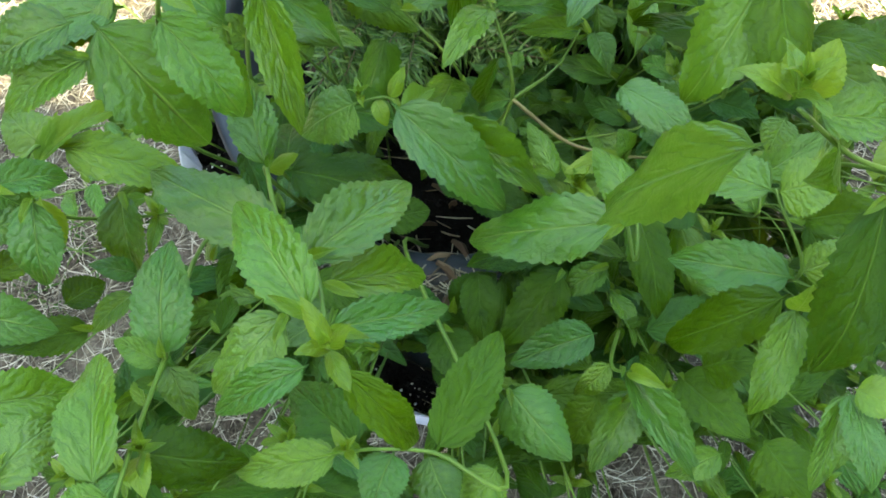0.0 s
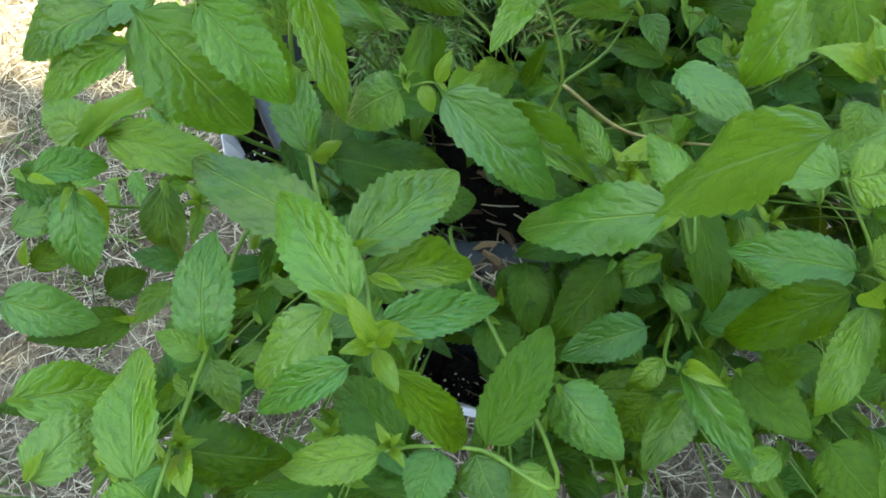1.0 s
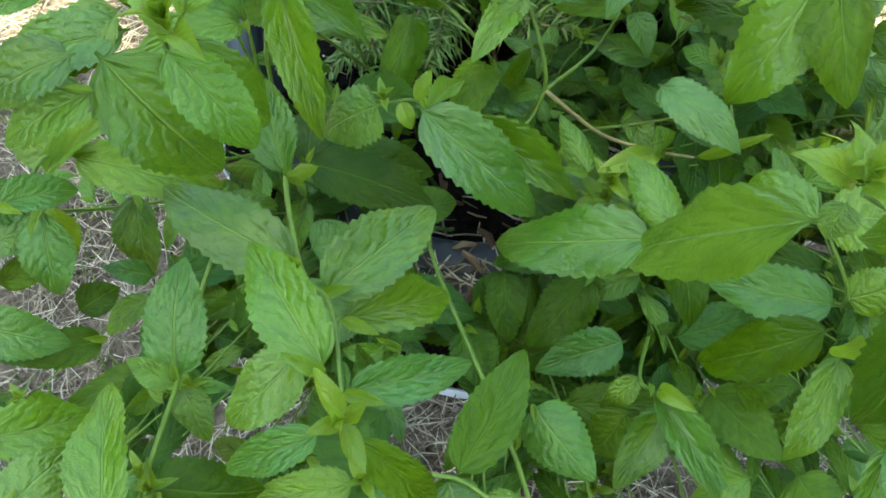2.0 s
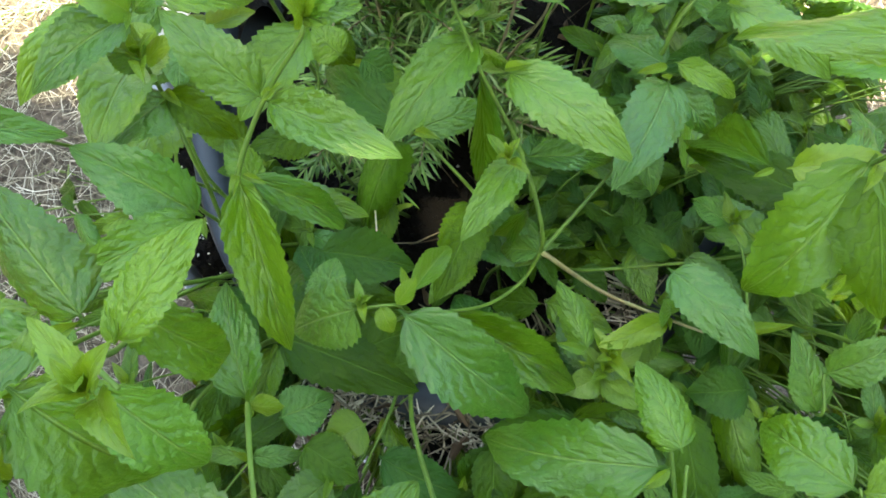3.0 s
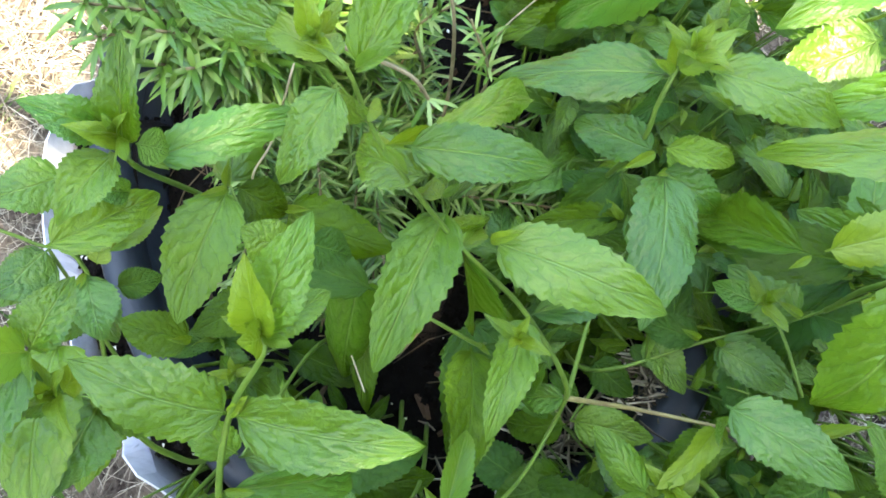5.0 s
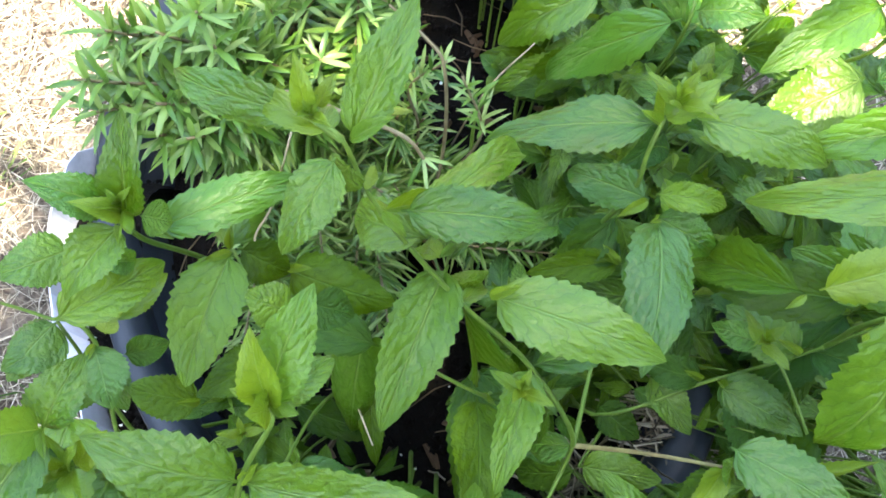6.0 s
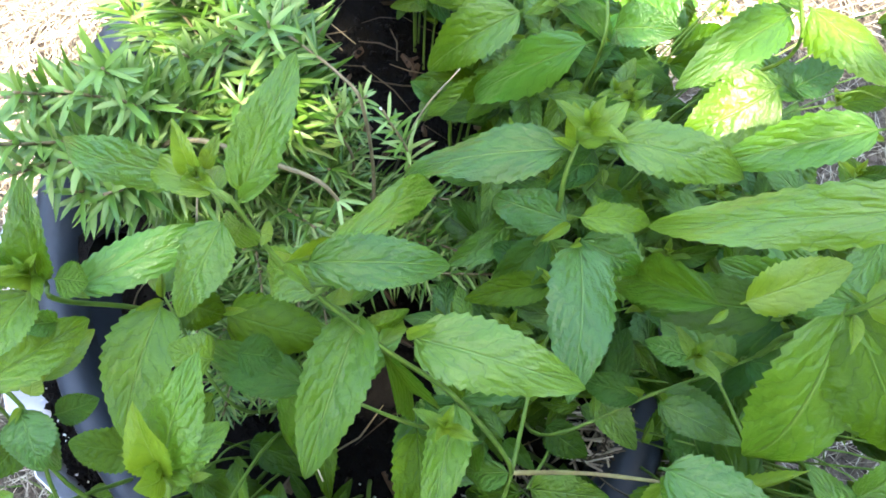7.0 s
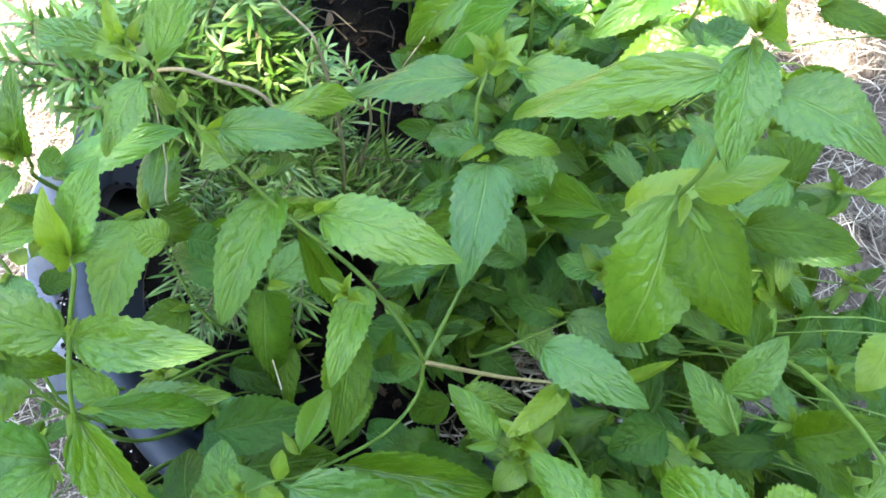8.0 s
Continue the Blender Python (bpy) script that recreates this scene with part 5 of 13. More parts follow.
s = mint_stem((0.030, 0.302, 0.219), (0.041, 0.199, 0.274), (0.049, 0.090, 0.191), r=0.0014)
leaf(s, (0.039, 0.230, 0.272), (0.014, 0.257, 0.275), 0.0186, 6, "o")
leaf(s, (0.039, 0.230, 0.272), (0.054, 0.199, 0.269), 0.0161, -18, "o")
leaf(s, (0.043, 0.185, 0.271), (0.017, 0.159, 0.271), 0.0184, -21, "o")
leaf(s, (0.043, 0.185, 0.271), (0.080, 0.203, 0.260), 0.0204, -21, "o")
leaf(s, (0.046, 0.138, 0.244), (0.072, 0.109, 0.239), 0.0176, -12, "o")
leaf(s, (0.046, 0.138, 0.244), (0.035, 0.172, 0.237), 0.0171, 19, "o")
leaf(s, (0.049, 0.090, 0.191), (0.067, 0.107, 0.178), 0.0126, -5, "o")
leaf(s, (0.049, 0.090, 0.191), (0.029, 0.080, 0.185), 0.01, 5)

s = mint_stem((0.120, 0.520, 0.215), (0.219, 0.553, 0.274), (0.317, 0.587, 0.211), r=0.0014)
leaf(s, (0.189, 0.543, 0.269), (0.166, 0.568, 0.270), 0.0153, 22, "o")
leaf(s, (0.232, 0.558, 0.273), (0.212, 0.542, 0.264), 0.012, 19)
bud(s, (0.317, 0.587, 0.211), 0.01, 18, (0.000, 0.000, 1.000), 'y', 3)

s = mint_stem((0.059, 0.342, 0.215), (0.089, 0.277, 0.288), (0.119, 0.212, 0.269), r=0.0014)
leaf(s, (0.080, 0.297, 0.276), (0.125, 0.297, 0.272), 0.0233, 7, "o")
leaf(s, (0.080, 0.297, 0.276), (0.044, 0.302, 0.272), 0.0159, -20)
leaf(s, (0.093, 0.268, 0.291), (0.108, 0.229, 0.275), 0.019, 5, "o")
leaf(s, (0.106, 0.240, 0.289), (0.067, 0.225, 0.271), 0.0203, 16, "o")
leaf(s, (0.106, 0.240, 0.289), (0.149, 0.238, 0.269), 0.0218, 11, "o")
leaf(s, (0.119, 0.212, 0.269), (0.117, 0.182, 0.272), 0.0135, 12, "o")
leaf(s, (0.119, 0.212, 0.269), (0.112, 0.235, 0.272), 0.0114, -1, "o")
bud(s, (0.119, 0.212, 0.269), 0.01, 19, (0.000, 0.000, 1.000), 'y', 3)

s = mint_stem((0.022, 0.297, 0.220), (0.039, 0.193, 0.323), (0.054, 0.088, 0.385), r=0.0014)
leaf(s, (0.034, 0.225, 0.296), (0.031, 0.183, 0.292), 0.0208, 9, "o")
leaf(s, (0.041, 0.180, 0.333), (-0.001, 0.162, 0.321), 0.0231, 5, "o")
leaf(s, (0.041, 0.180, 0.333), (0.097, 0.177, 0.333), 0.0245, -1, "o")
leaf(s, (0.048, 0.135, 0.363), (0.021, 0.173, 0.362), 0.0201, -15, "o")
leaf(s, (0.054, 0.088, 0.385), (0.079, 0.096, 0.373), 0.013, -10, "o")
leaf(s, (0.054, 0.088, 0.385), (0.025, 0.078, 0.371), 0.0156, -4, "o")
bud(s, (0.054, 0.088, 0.385), 0.01, 37, (0.000, 0.000, 1.000), 'y', 3)

s = mint_stem((-0.032, 0.309, 0.221), (-0.087, 0.218, 0.290), (-0.146, 0.120, 0.245), r=0.0014)
leaf(s, (-0.095, 0.205, 0.291), (-0.076, 0.244, 0.270), 0.0188, 11, "o")
leaf(s, (-0.120, 0.163, 0.278), (-0.079, 0.162, 0.264), 0.0211, 8, "o")
leaf(s, (-0.120, 0.163, 0.278), (-0.154, 0.183, 0.261), 0.0188, 18)
leaf(s, (-0.146, 0.120, 0.245), (-0.134, 0.143, 0.248), 0.0128, -11, "o")
leaf(s, (-0.146, 0.120, 0.245), (-0.156, 0.090, 0.235), 0.0149, 0, "o")
bud(s, (-0.146, 0.120, 0.245), 0.01, 35, (0.000, 0.000, 1.000), 'y', 3)

s = mint_stem((0.120, 0.380, 0.215), (0.216, 0.308, 0.267), (0.312, 0.235, 0.183), r=0.0014)
leaf(s, (0.188, 0.329, 0.266), (0.143, 0.345, 0.264), 0.0221, 16, "o")
leaf(s, (0.188, 0.329, 0.266), (0.222, 0.325, 0.260), 0.0167, -21, "o")
leaf(s, (0.229, 0.298, 0.264), (0.220, 0.344, 0.242), 0.0238, 21, "o")
leaf(s, (0.271, 0.267, 0.236), (0.310, 0.257, 0.237), 0.0187, 20, "o")
leaf(s, (0.271, 0.267, 0.236), (0.227, 0.263, 0.223), 0.0195, 4, "o")
leaf(s, (0.312, 0.235, 0.183), (0.305, 0.262, 0.174), 0.0119, 17, "o")
leaf(s, (0.312, 0.235, 0.183), (0.309, 0.208, 0.184), 0.0117, 3, "o")
bud(s, (0.312, 0.235, 0.183), 0.01, 19, (0.000, 0.000, 1.000), 'y', 3)

s = mint_stem((0.114, 0.560, 0.215), (0.136, 0.578, 0.277), (0.158, 0.597, 0.223), r=0.0014)
leaf(s, (0.129, 0.573, 0.271), (0.181, 0.606, 0.270), 0.026, -17)
leaf(s, (0.139, 0.581, 0.276), (0.136, 0.627, 0.274), 0.0217, 8, "o")
leaf(s, (0.139, 0.581, 0.276), (0.171, 0.537, 0.264), 0.024, -7, "o")
leaf(s, (0.148, 0.589, 0.260), (0.196, 0.628, 0.243), 0.0261, -9, "o")

s = mint_stem((0.119, 0.376, 0.215), (0.201, 0.336, 0.278), (0.283, 0.296, 0.228), r=0.0014)
leaf(s, (0.176, 0.348, 0.271), (0.172, 0.297, 0.260), 0.0253, -14, "o")
leaf(s, (0.211, 0.331, 0.278), (0.259, 0.356, 0.271), 0.0229, 2, "o")
leaf(s, (0.247, 0.313, 0.264), (0.276, 0.267, 0.267), 0.0276, -3, "o")
leaf(s, (0.247, 0.313, 0.264), (0.231, 0.363, 0.239), 0.0235, 19, "o")
leaf(s, (0.283, 0.296, 0.228), (0.312, 0.306, 0.231), 0.016, -12, "o")
leaf(s, (0.283, 0.296, 0.228), (0.246, 0.297, 0.221), 0.0168, 10, "o")
bud(s, (0.283, 0.296, 0.228), 0.01, 28, (0.000, 0.000, 1.000), 'y', 3)

s = mint_stem((-0.046, 0.361, 0.215), (-0.074, 0.337, 0.281), (-0.103, 0.313, 0.238), r=0.0014)
leaf(s, (-0.066, 0.344, 0.272), (-0.094, 0.346, 0.275), 0.0135, -18, "o")
leaf(s, (-0.066, 0.344, 0.272), (-0.037, 0.343, 0.274), 0.0126, -10, "o")
leaf(s, (-0.078, 0.334, 0.281), (-0.086, 0.310, 0.269), 0.0125, 16)
leaf(s, (-0.078, 0.334, 0.281), (-0.077, 0.364, 0.273), 0.0147, 11, "o")
leaf(s, (-0.090, 0.323, 0.270), (-0.058, 0.322, 0.265), 0.0149, -15, "o")
leaf(s, (-0.090, 0.323, 0.270), (-0.114, 0.332, 0.269), 0.0109, 17, "o")
bud(s, (-0.103, 0.313, 0.238), 0.01, 70, (0.000, 0.000, 1.000), 'y', 3)

s = mint_stem((-0.005, 0.306, 0.220), (0.004, 0.248, 0.278), (0.008, 0.186, 0.211), r=0.0014)
leaf(s, (0.002, 0.266, 0.275), (0.000, 0.207, 0.257), 0.0261, 18, "o")
leaf(s, (0.004, 0.240, 0.277), (-0.050, 0.261, 0.255), 0.0268, -6, "o")
leaf(s, (0.004, 0.240, 0.277), (0.053, 0.212, 0.268), 0.0256, -5, "o")
leaf(s, (0.007, 0.213, 0.256), (0.001, 0.145, 0.259), 0.0352, -12, "o")
leaf(s, (0.007, 0.213, 0.256), (0.017, 0.265, 0.245), 0.0223, -20)
leaf(s, (0.008, 0.186, 0.211), (0.040, 0.169, 0.207), 0.0166, 20, "o")
bud(s, (0.008, 0.186, 0.211), 0.01, 8, (0.000, 0.000, 1.000), 'y', 3)

s = mint_stem((0.143, 0.391, 0.215), (0.185, 0.371, 0.265), (0.227, 0.350, 0.175), r=0.0014)
leaf(s, (0.173, 0.377, 0.265), (0.151, 0.328, 0.261), 0.0264, 16, "o")
leaf(s, (0.191, 0.368, 0.261), (0.237, 0.350, 0.255), 0.0236, 19, "o")
leaf(s, (0.209, 0.359, 0.231), (0.213, 0.302, 0.207), 0.0288, 2)
leaf(s, (0.209, 0.359, 0.231), (0.229, 0.415, 0.221), 0.0297, 8, "o")
leaf(s, (0.227, 0.350, 0.175), (0.258, 0.344, 0.175), 0.0163, -5, "o")
leaf(s, (0.227, 0.350, 0.175), (0.195, 0.367, 0.171), 0.0178, -14, "o")

s = mint_stem((0.112, 0.366, 0.215), (0.173, 0.329, 0.269), (0.234, 0.291, 0.190), r=0.0014)
leaf(s, (0.154, 0.340, 0.267), (0.188, 0.323, 0.265), 0.0173, -8, "o")
leaf(s, (0.181, 0.324, 0.266), (0.176, 0.294, 0.263), 0.0152, 0, "o")
leaf(s, (0.208, 0.308, 0.240), (0.237, 0.293, 0.230), 0.0156, -17, "o")
leaf(s, (0.208, 0.308, 0.240), (0.175, 0.314, 0.228), 0.0149, 19, "o")

s = mint_stem((0.059, 0.288, 0.219), (0.095, 0.204, 0.281), (0.126, 0.115, 0.224), r=0.0014)
leaf(s, (0.084, 0.230, 0.276), (0.124, 0.246, 0.272), 0.0204, -18, "o")
leaf(s, (0.084, 0.230, 0.276), (0.045, 0.214, 0.263), 0.0177, -9, "o")
leaf(s, (0.099, 0.192, 0.281), (0.087, 0.232, 0.263), 0.0193, 15, "o")
leaf(s, (0.099, 0.192, 0.281), (0.127, 0.163, 0.273), 0.0196, -9, "o")
leaf(s, (0.126, 0.115, 0.224), (0.131, 0.096, 0.222), 0.0099, -10, "o")
leaf(s, (0.126, 0.115, 0.224), (0.113, 0.132, 0.220), 0.0099, 16, "o")
bud(s, (0.126, 0.115, 0.224), 0.01, 14, (0.000, 0.000, 1.000), 'y', 3)

s = mint_stem((0.114, 0.402, 0.215), (0.154, 0.379, 0.292), (0.194, 0.356, 0.281), r=0.0014)
leaf(s, (0.142, 0.386, 0.278), (0.160, 0.346, 0.281), 0.0208, -10, "o")
leaf(s, (0.159, 0.376, 0.295), (0.210, 0.385, 0.297), 0.0228, -5, "o")
leaf(s, (0.176, 0.366, 0.296), (0.211, 0.313, 0.290), 0.0293, 6, "o")
leaf(s, (0.176, 0.366, 0.296), (0.150, 0.401, 0.301), 0.0226, -1, "o")
leaf(s, (0.194, 0.356, 0.281), (0.222, 0.358, 0.274), 0.0129, -3, "o")
leaf(s, (0.194, 0.356, 0.281), (0.167, 0.340, 0.270), 0.0161, -8)
bud(s, (0.194, 0.356, 0.281), 0.01, 76, (0.000, 0.000, 1.000), 'y', 3)

s = mint_stem((0.062, 0.316, 0.217), (0.098, 0.197, 0.279), (0.129, 0.074, 0.215), r=0.0014)
leaf(s, (0.088, 0.234, 0.273), (0.041, 0.237, 0.261), 0.0209, 13, "o")
leaf(s, (0.088, 0.234, 0.273), (0.122, 0.209, 0.275), 0.018, 4, "o")
leaf(s, (0.102, 0.181, 0.277), (0.115, 0.225, 0.262), 0.0209, 13, "o")
leaf(s, (0.116, 0.128, 0.258), (0.162, 0.100, 0.233), 0.0271, 18, "o")
leaf(s, (0.129, 0.074, 0.215), (0.145, 0.094, 0.212), 0.011, 4, "o")
leaf(s, (0.129, 0.074, 0.215), (0.125, 0.048, 0.216), 0.0131, 12)

s = mint_stem((0.122, 0.531, 0.215), (0.176, 0.571, 0.290), (0.229, 0.610, 0.275), r=0.0014)
leaf(s, (0.160, 0.559, 0.277), (0.143, 0.622, 0.281), 0.0288, -19, "o")
leaf(s, (0.160, 0.559, 0.277), (0.153, 0.493, 0.268), 0.0334, -16, "o")
leaf(s, (0.183, 0.576, 0.293), (0.120, 0.578, 0.268), 0.03, -3, "o")
leaf(s, (0.183, 0.576, 0.293), (0.234, 0.587, 0.279), 0.025, -4)
leaf(s, (0.206, 0.593, 0.293), (0.211, 0.542, 0.283), 0.0229, 9)
leaf(s, (0.229, 0.610, 0.275), (0.266, 0.614, 0.277), 0.0155, 13)
leaf(s, (0.229, 0.610, 0.275), (0.194, 0.612, 0.260), 0.0162, 8, "o")
bud(s, (0.229, 0.610, 0.275), 0.01, 10, (0.000, 0.000, 1.000), 'y', 3)

s = mint_stem((0.145, 0.498, 0.215), (0.194, 0.522, 0.292), (0.243, 0.545, 0.281), r=0.0014)
leaf(s, (0.180, 0.515, 0.278), (0.178, 0.546, 0.266), 0.0149, -5, "o")
leaf(s, (0.180, 0.515, 0.278), (0.193, 0.485, 0.277), 0.016, 17)
leaf(s, (0.201, 0.525, 0.295), (0.168, 0.519, 0.289), 0.0168, 4)
bud(s, (0.243, 0.545, 0.281), 0.01, 15, (0.000, 0.000, 1.000), 'y', 3)

s = mint_stem((0.120, 0.366, 0.215), (0.136, 0.334, 0.284), (0.152, 0.302, 0.250), r=0.0014)
leaf(s, (0.152, 0.302, 0.250), (0.164, 0.315, 0.243), 0.0082, 6)

s = mint_stem((-0.003, 0.305, 0.220), (0.001, 0.236, 0.300), (0.002, 0.164, 0.296), r=0.0014)
leaf(s, (0.001, 0.258, 0.285), (0.032, 0.228, 0.291), 0.0222, 2, "o")
leaf(s, (0.002, 0.227, 0.304), (0.042, 0.257, 0.298), 0.0229, -5, "o")
leaf(s, (0.002, 0.195, 0.309), (0.028, 0.165, 0.309), 0.0196, -14, "o")
leaf(s, (0.002, 0.164, 0.296), (0.020, 0.186, 0.281), 0.0128, 12, "o")
leaf(s, (0.002, 0.164, 0.296), (-0.017, 0.137, 0.287), 0.0168, -12, "o")
bud(s, (0.002, 0.164, 0.296), 0.01, 44, (0.000, 0.000, 1.000), 'y', 3)

s = mint_stem((0.155, 0.438, 0.215), (0.179, 0.432, 0.276), (0.202, 0.426, 0.219), r=0.0014)
leaf(s, (0.172, 0.434, 0.270), (0.212, 0.443, 0.276), 0.0206, -14)
leaf(s, (0.182, 0.432, 0.275), (0.199, 0.388, 0.267), 0.0229, 13, "o")

s = mint_stem((-0.022, 0.306, 0.221), (-0.055, 0.247, 0.300), (-0.091, 0.183, 0.293), r=0.0014)
leaf(s, (-0.044, 0.265, 0.286), (-0.018, 0.250, 0.282), 0.016, 10, "o")
leaf(s, (-0.060, 0.238, 0.305), (-0.073, 0.208, 0.300), 0.0153, 2)
leaf(s, (-0.075, 0.211, 0.308), (-0.109, 0.225, 0.303), 0.0156, -15, "o")
leaf(s, (-0.091, 0.183, 0.293), (-0.080, 0.207, 0.294), 0.0115, 14, "o")
leaf(s, (-0.091, 0.183, 0.293), (-0.096, 0.164, 0.295), 0.01, 15, "o")

s = mint_stem((0.037, 0.295, 0.219), (0.061, 0.232, 0.305), (0.083, 0.166, 0.321), r=0.0014)
leaf(s, (0.054, 0.251, 0.288), (0.066, 0.200, 0.265), 0.0254, 18, "o")
leaf(s, (0.065, 0.224, 0.312), (0.002, 0.208, 0.285), 0.0291, 20, "o")
leaf(s, (0.065, 0.224, 0.312), (0.097, 0.251, 0.294), 0.0209, -15, "o")
leaf(s, (0.074, 0.195, 0.324), (0.041, 0.232, 0.303), 0.0228, 16, "o")
leaf(s, (0.083, 0.166, 0.321), (0.120, 0.178, 0.322), 0.0175, -5, "o")
leaf(s, (0.083, 0.166, 0.321), (0.050, 0.158, 0.308), 0.0154, 2, "o")
bud(s, (0.083, 0.166, 0.321), 0.01, 3, (0.000, 0.000, 1.000), 'y', 3)

s = mint_stem((0.096, 0.309, 0.217), (0.161, 0.224, 0.285), (0.224, 0.133, 0.248), r=0.0014)
leaf(s, (0.142, 0.249, 0.276), (0.095, 0.269, 0.276), 0.0217, 22)
leaf(s, (0.142, 0.249, 0.276), (0.172, 0.214, 0.253), 0.0233, -14, "o")
leaf(s, (0.170, 0.211, 0.287), (0.128, 0.169, 0.282), 0.0294, 13, "o")
leaf(s, (0.198, 0.173, 0.277), (0.237, 0.137, 0.253), 0.0246, 6)
leaf(s, (0.198, 0.173, 0.277), (0.144, 0.197, 0.260), 0.0267, 7, "o")
leaf(s, (0.224, 0.133, 0.248), (0.245, 0.161, 0.241), 0.0151, -13, "o")
leaf(s, (0.224, 0.133, 0.248), (0.197, 0.111, 0.253), 0.0163, -10, "o")

s = mint_stem((0.121, 0.372, 0.215), (0.182, 0.333, 0.269), (0.244, 0.295, 0.191), r=0.0014)
leaf(s, (0.191, 0.328, 0.266), (0.200, 0.292, 0.248), 0.0168, -11, "o")
leaf(s, (0.217, 0.312, 0.241), (0.191, 0.305, 0.240), 0.0116, 1, "o")
leaf(s, (0.217, 0.312, 0.241), (0.247, 0.312, 0.231), 0.0147, -18, "o")
leaf(s, (0.244, 0.295, 0.191), (0.247, 0.319, 0.180), 0.0108, -13)
bud(s, (0.244, 0.295, 0.191), 0.01, 55, (0.000, 0.000, 1.000), 'y', 3)

s = mint_stem((0.131, 0.375, 0.215), (0.207, 0.317, 0.264), (0.284, 0.258, 0.170), r=0.0014)
leaf(s, (0.184, 0.334, 0.264), (0.202, 0.299, 0.249), 0.0195, -21, "o")
leaf(s, (0.217, 0.309, 0.260), (0.249, 0.319, 0.245), 0.0152, -4, "o")
leaf(s, (0.251, 0.284, 0.228), (0.267, 0.247, 0.234), 0.0181, -4)
leaf(s, (0.251, 0.284, 0.228), (0.231, 0.315, 0.215), 0.0182, 8, "o")
leaf(s, (0.284, 0.258, 0.170), (0.308, 0.264, 0.159), 0.0128, -1)
leaf(s, (0.284, 0.258, 0.170), (0.260, 0.254, 0.173), 0.0106, 11, "o")

s = mint_stem((-0.065, 0.328, 0.215), (-0.092, 0.291, 0.301), (-0.119, 0.254, 0.317), r=0.0014)
leaf(s, (-0.084, 0.302, 0.282), (-0.089, 0.348, 0.272), 0.024, 8)
leaf(s, (-0.096, 0.286, 0.307), (-0.147, 0.252, 0.297), 0.0273, -15, "o")
leaf(s, (-0.108, 0.270, 0.318), (-0.082, 0.229, 0.303), 0.0221, 22, "o")
leaf(s, (-0.108, 0.270, 0.318), (-0.125, 0.319, 0.305), 0.0259, -18, "o")
leaf(s, (-0.119, 0.254, 0.317), (-0.083, 0.273, 0.322), 0.0203, -10, "o")
leaf(s, (-0.119, 0.254, 0.317), (-0.152, 0.239, 0.318), 0.0169, -6, "o")
bud(s, (-0.119, 0.254, 0.317), 0.01, 26, (0.000, 0.000, 1.000), 'y', 3)

s = mint_stem((0.082, 0.329, 0.215), (0.100, 0.255, 0.289), (0.117, 0.181, 0.272), r=0.0014)
leaf(s, (0.094, 0.277, 0.277), (0.060, 0.314, 0.257), 0.0241, -20, "o")
leaf(s, (0.094, 0.277, 0.277), (0.121, 0.231, 0.274), 0.0253, 1)
leaf(s, (0.102, 0.245, 0.292), (0.069, 0.210, 0.279), 0.025, -6, "o")
leaf(s, (0.102, 0.245, 0.292), (0.149, 0.261, 0.288), 0.0224, 8, "o")
leaf(s, (0.110, 0.213, 0.291), (0.094, 0.258, 0.294), 0.021, 21, "o")

s = mint_stem((0.131, 0.527, 0.215), (0.192, 0.552, 0.284), (0.253, 0.578, 0.249), r=0.0014)
leaf(s, (0.173, 0.544, 0.274), (0.175, 0.606, 0.250), 0.0295, -16, "o")
leaf(s, (0.173, 0.544, 0.274), (0.185, 0.497, 0.251), 0.0217, 11)
leaf(s, (0.200, 0.555, 0.285), (0.135, 0.559, 0.288), 0.0289, -17, "o")
leaf(s, (0.226, 0.566, 0.277), (0.207, 0.629, 0.248), 0.0279, 13, "o")
leaf(s, (0.253, 0.578, 0.249), (0.289, 0.585, 0.243), 0.018, -11)
leaf(s, (0.253, 0.578, 0.249), (0.222, 0.563, 0.246), 0.0162, 15)
bud(s, (0.253, 0.578, 0.249), 0.01, 73, (0.000, 0.000, 1.000), 'y', 3)

s = mint_stem((-0.031, 0.309, 0.221), (-0.097, 0.230, 0.314), (-0.165, 0.149, 0.341), r=0.0014)
leaf(s, (-0.136, 0.184, 0.337), (-0.173, 0.233, 0.331), 0.0269, -6, "o")
leaf(s, (-0.165, 0.149, 0.341), (-0.145, 0.181, 0.327), 0.017, -13, "o")
leaf(s, (-0.165, 0.149, 0.341), (-0.186, 0.128, 0.339), 0.0147, -9)
bud(s, (-0.165, 0.149, 0.341), 0.01, 19, (0.000, 0.000, 1.000), 'y', 3)

s = mint_stem((-0.061, 0.422, 0.215), (-0.090, 0.414, 0.283), (-0.120, 0.405, 0.246), r=0.0014)
leaf(s, (-0.082, 0.416, 0.273), (-0.041, 0.384, 0.272), 0.0255, -5, "o")
leaf(s, (-0.107, 0.409, 0.275), (-0.078, 0.356, 0.249), 0.0273, -16, "o")
bud(s, (-0.120, 0.405, 0.246), 0.01, 78, (0.000, 0.000, 1.000), 'y', 3)

s = mint_stem((0.094, 0.410, 0.215), (0.119, 0.400, 0.281), (0.143, 0.390, 0.241), r=0.0014)
leaf(s, (0.111, 0.403, 0.273), (0.117, 0.443, 0.269), 0.0173, 0, "o")
leaf(s, (0.122, 0.398, 0.282), (0.159, 0.392, 0.277), 0.0176, 13, "o")
leaf(s, (0.132, 0.394, 0.271), (0.137, 0.439, 0.265), 0.0201, -9, "o")

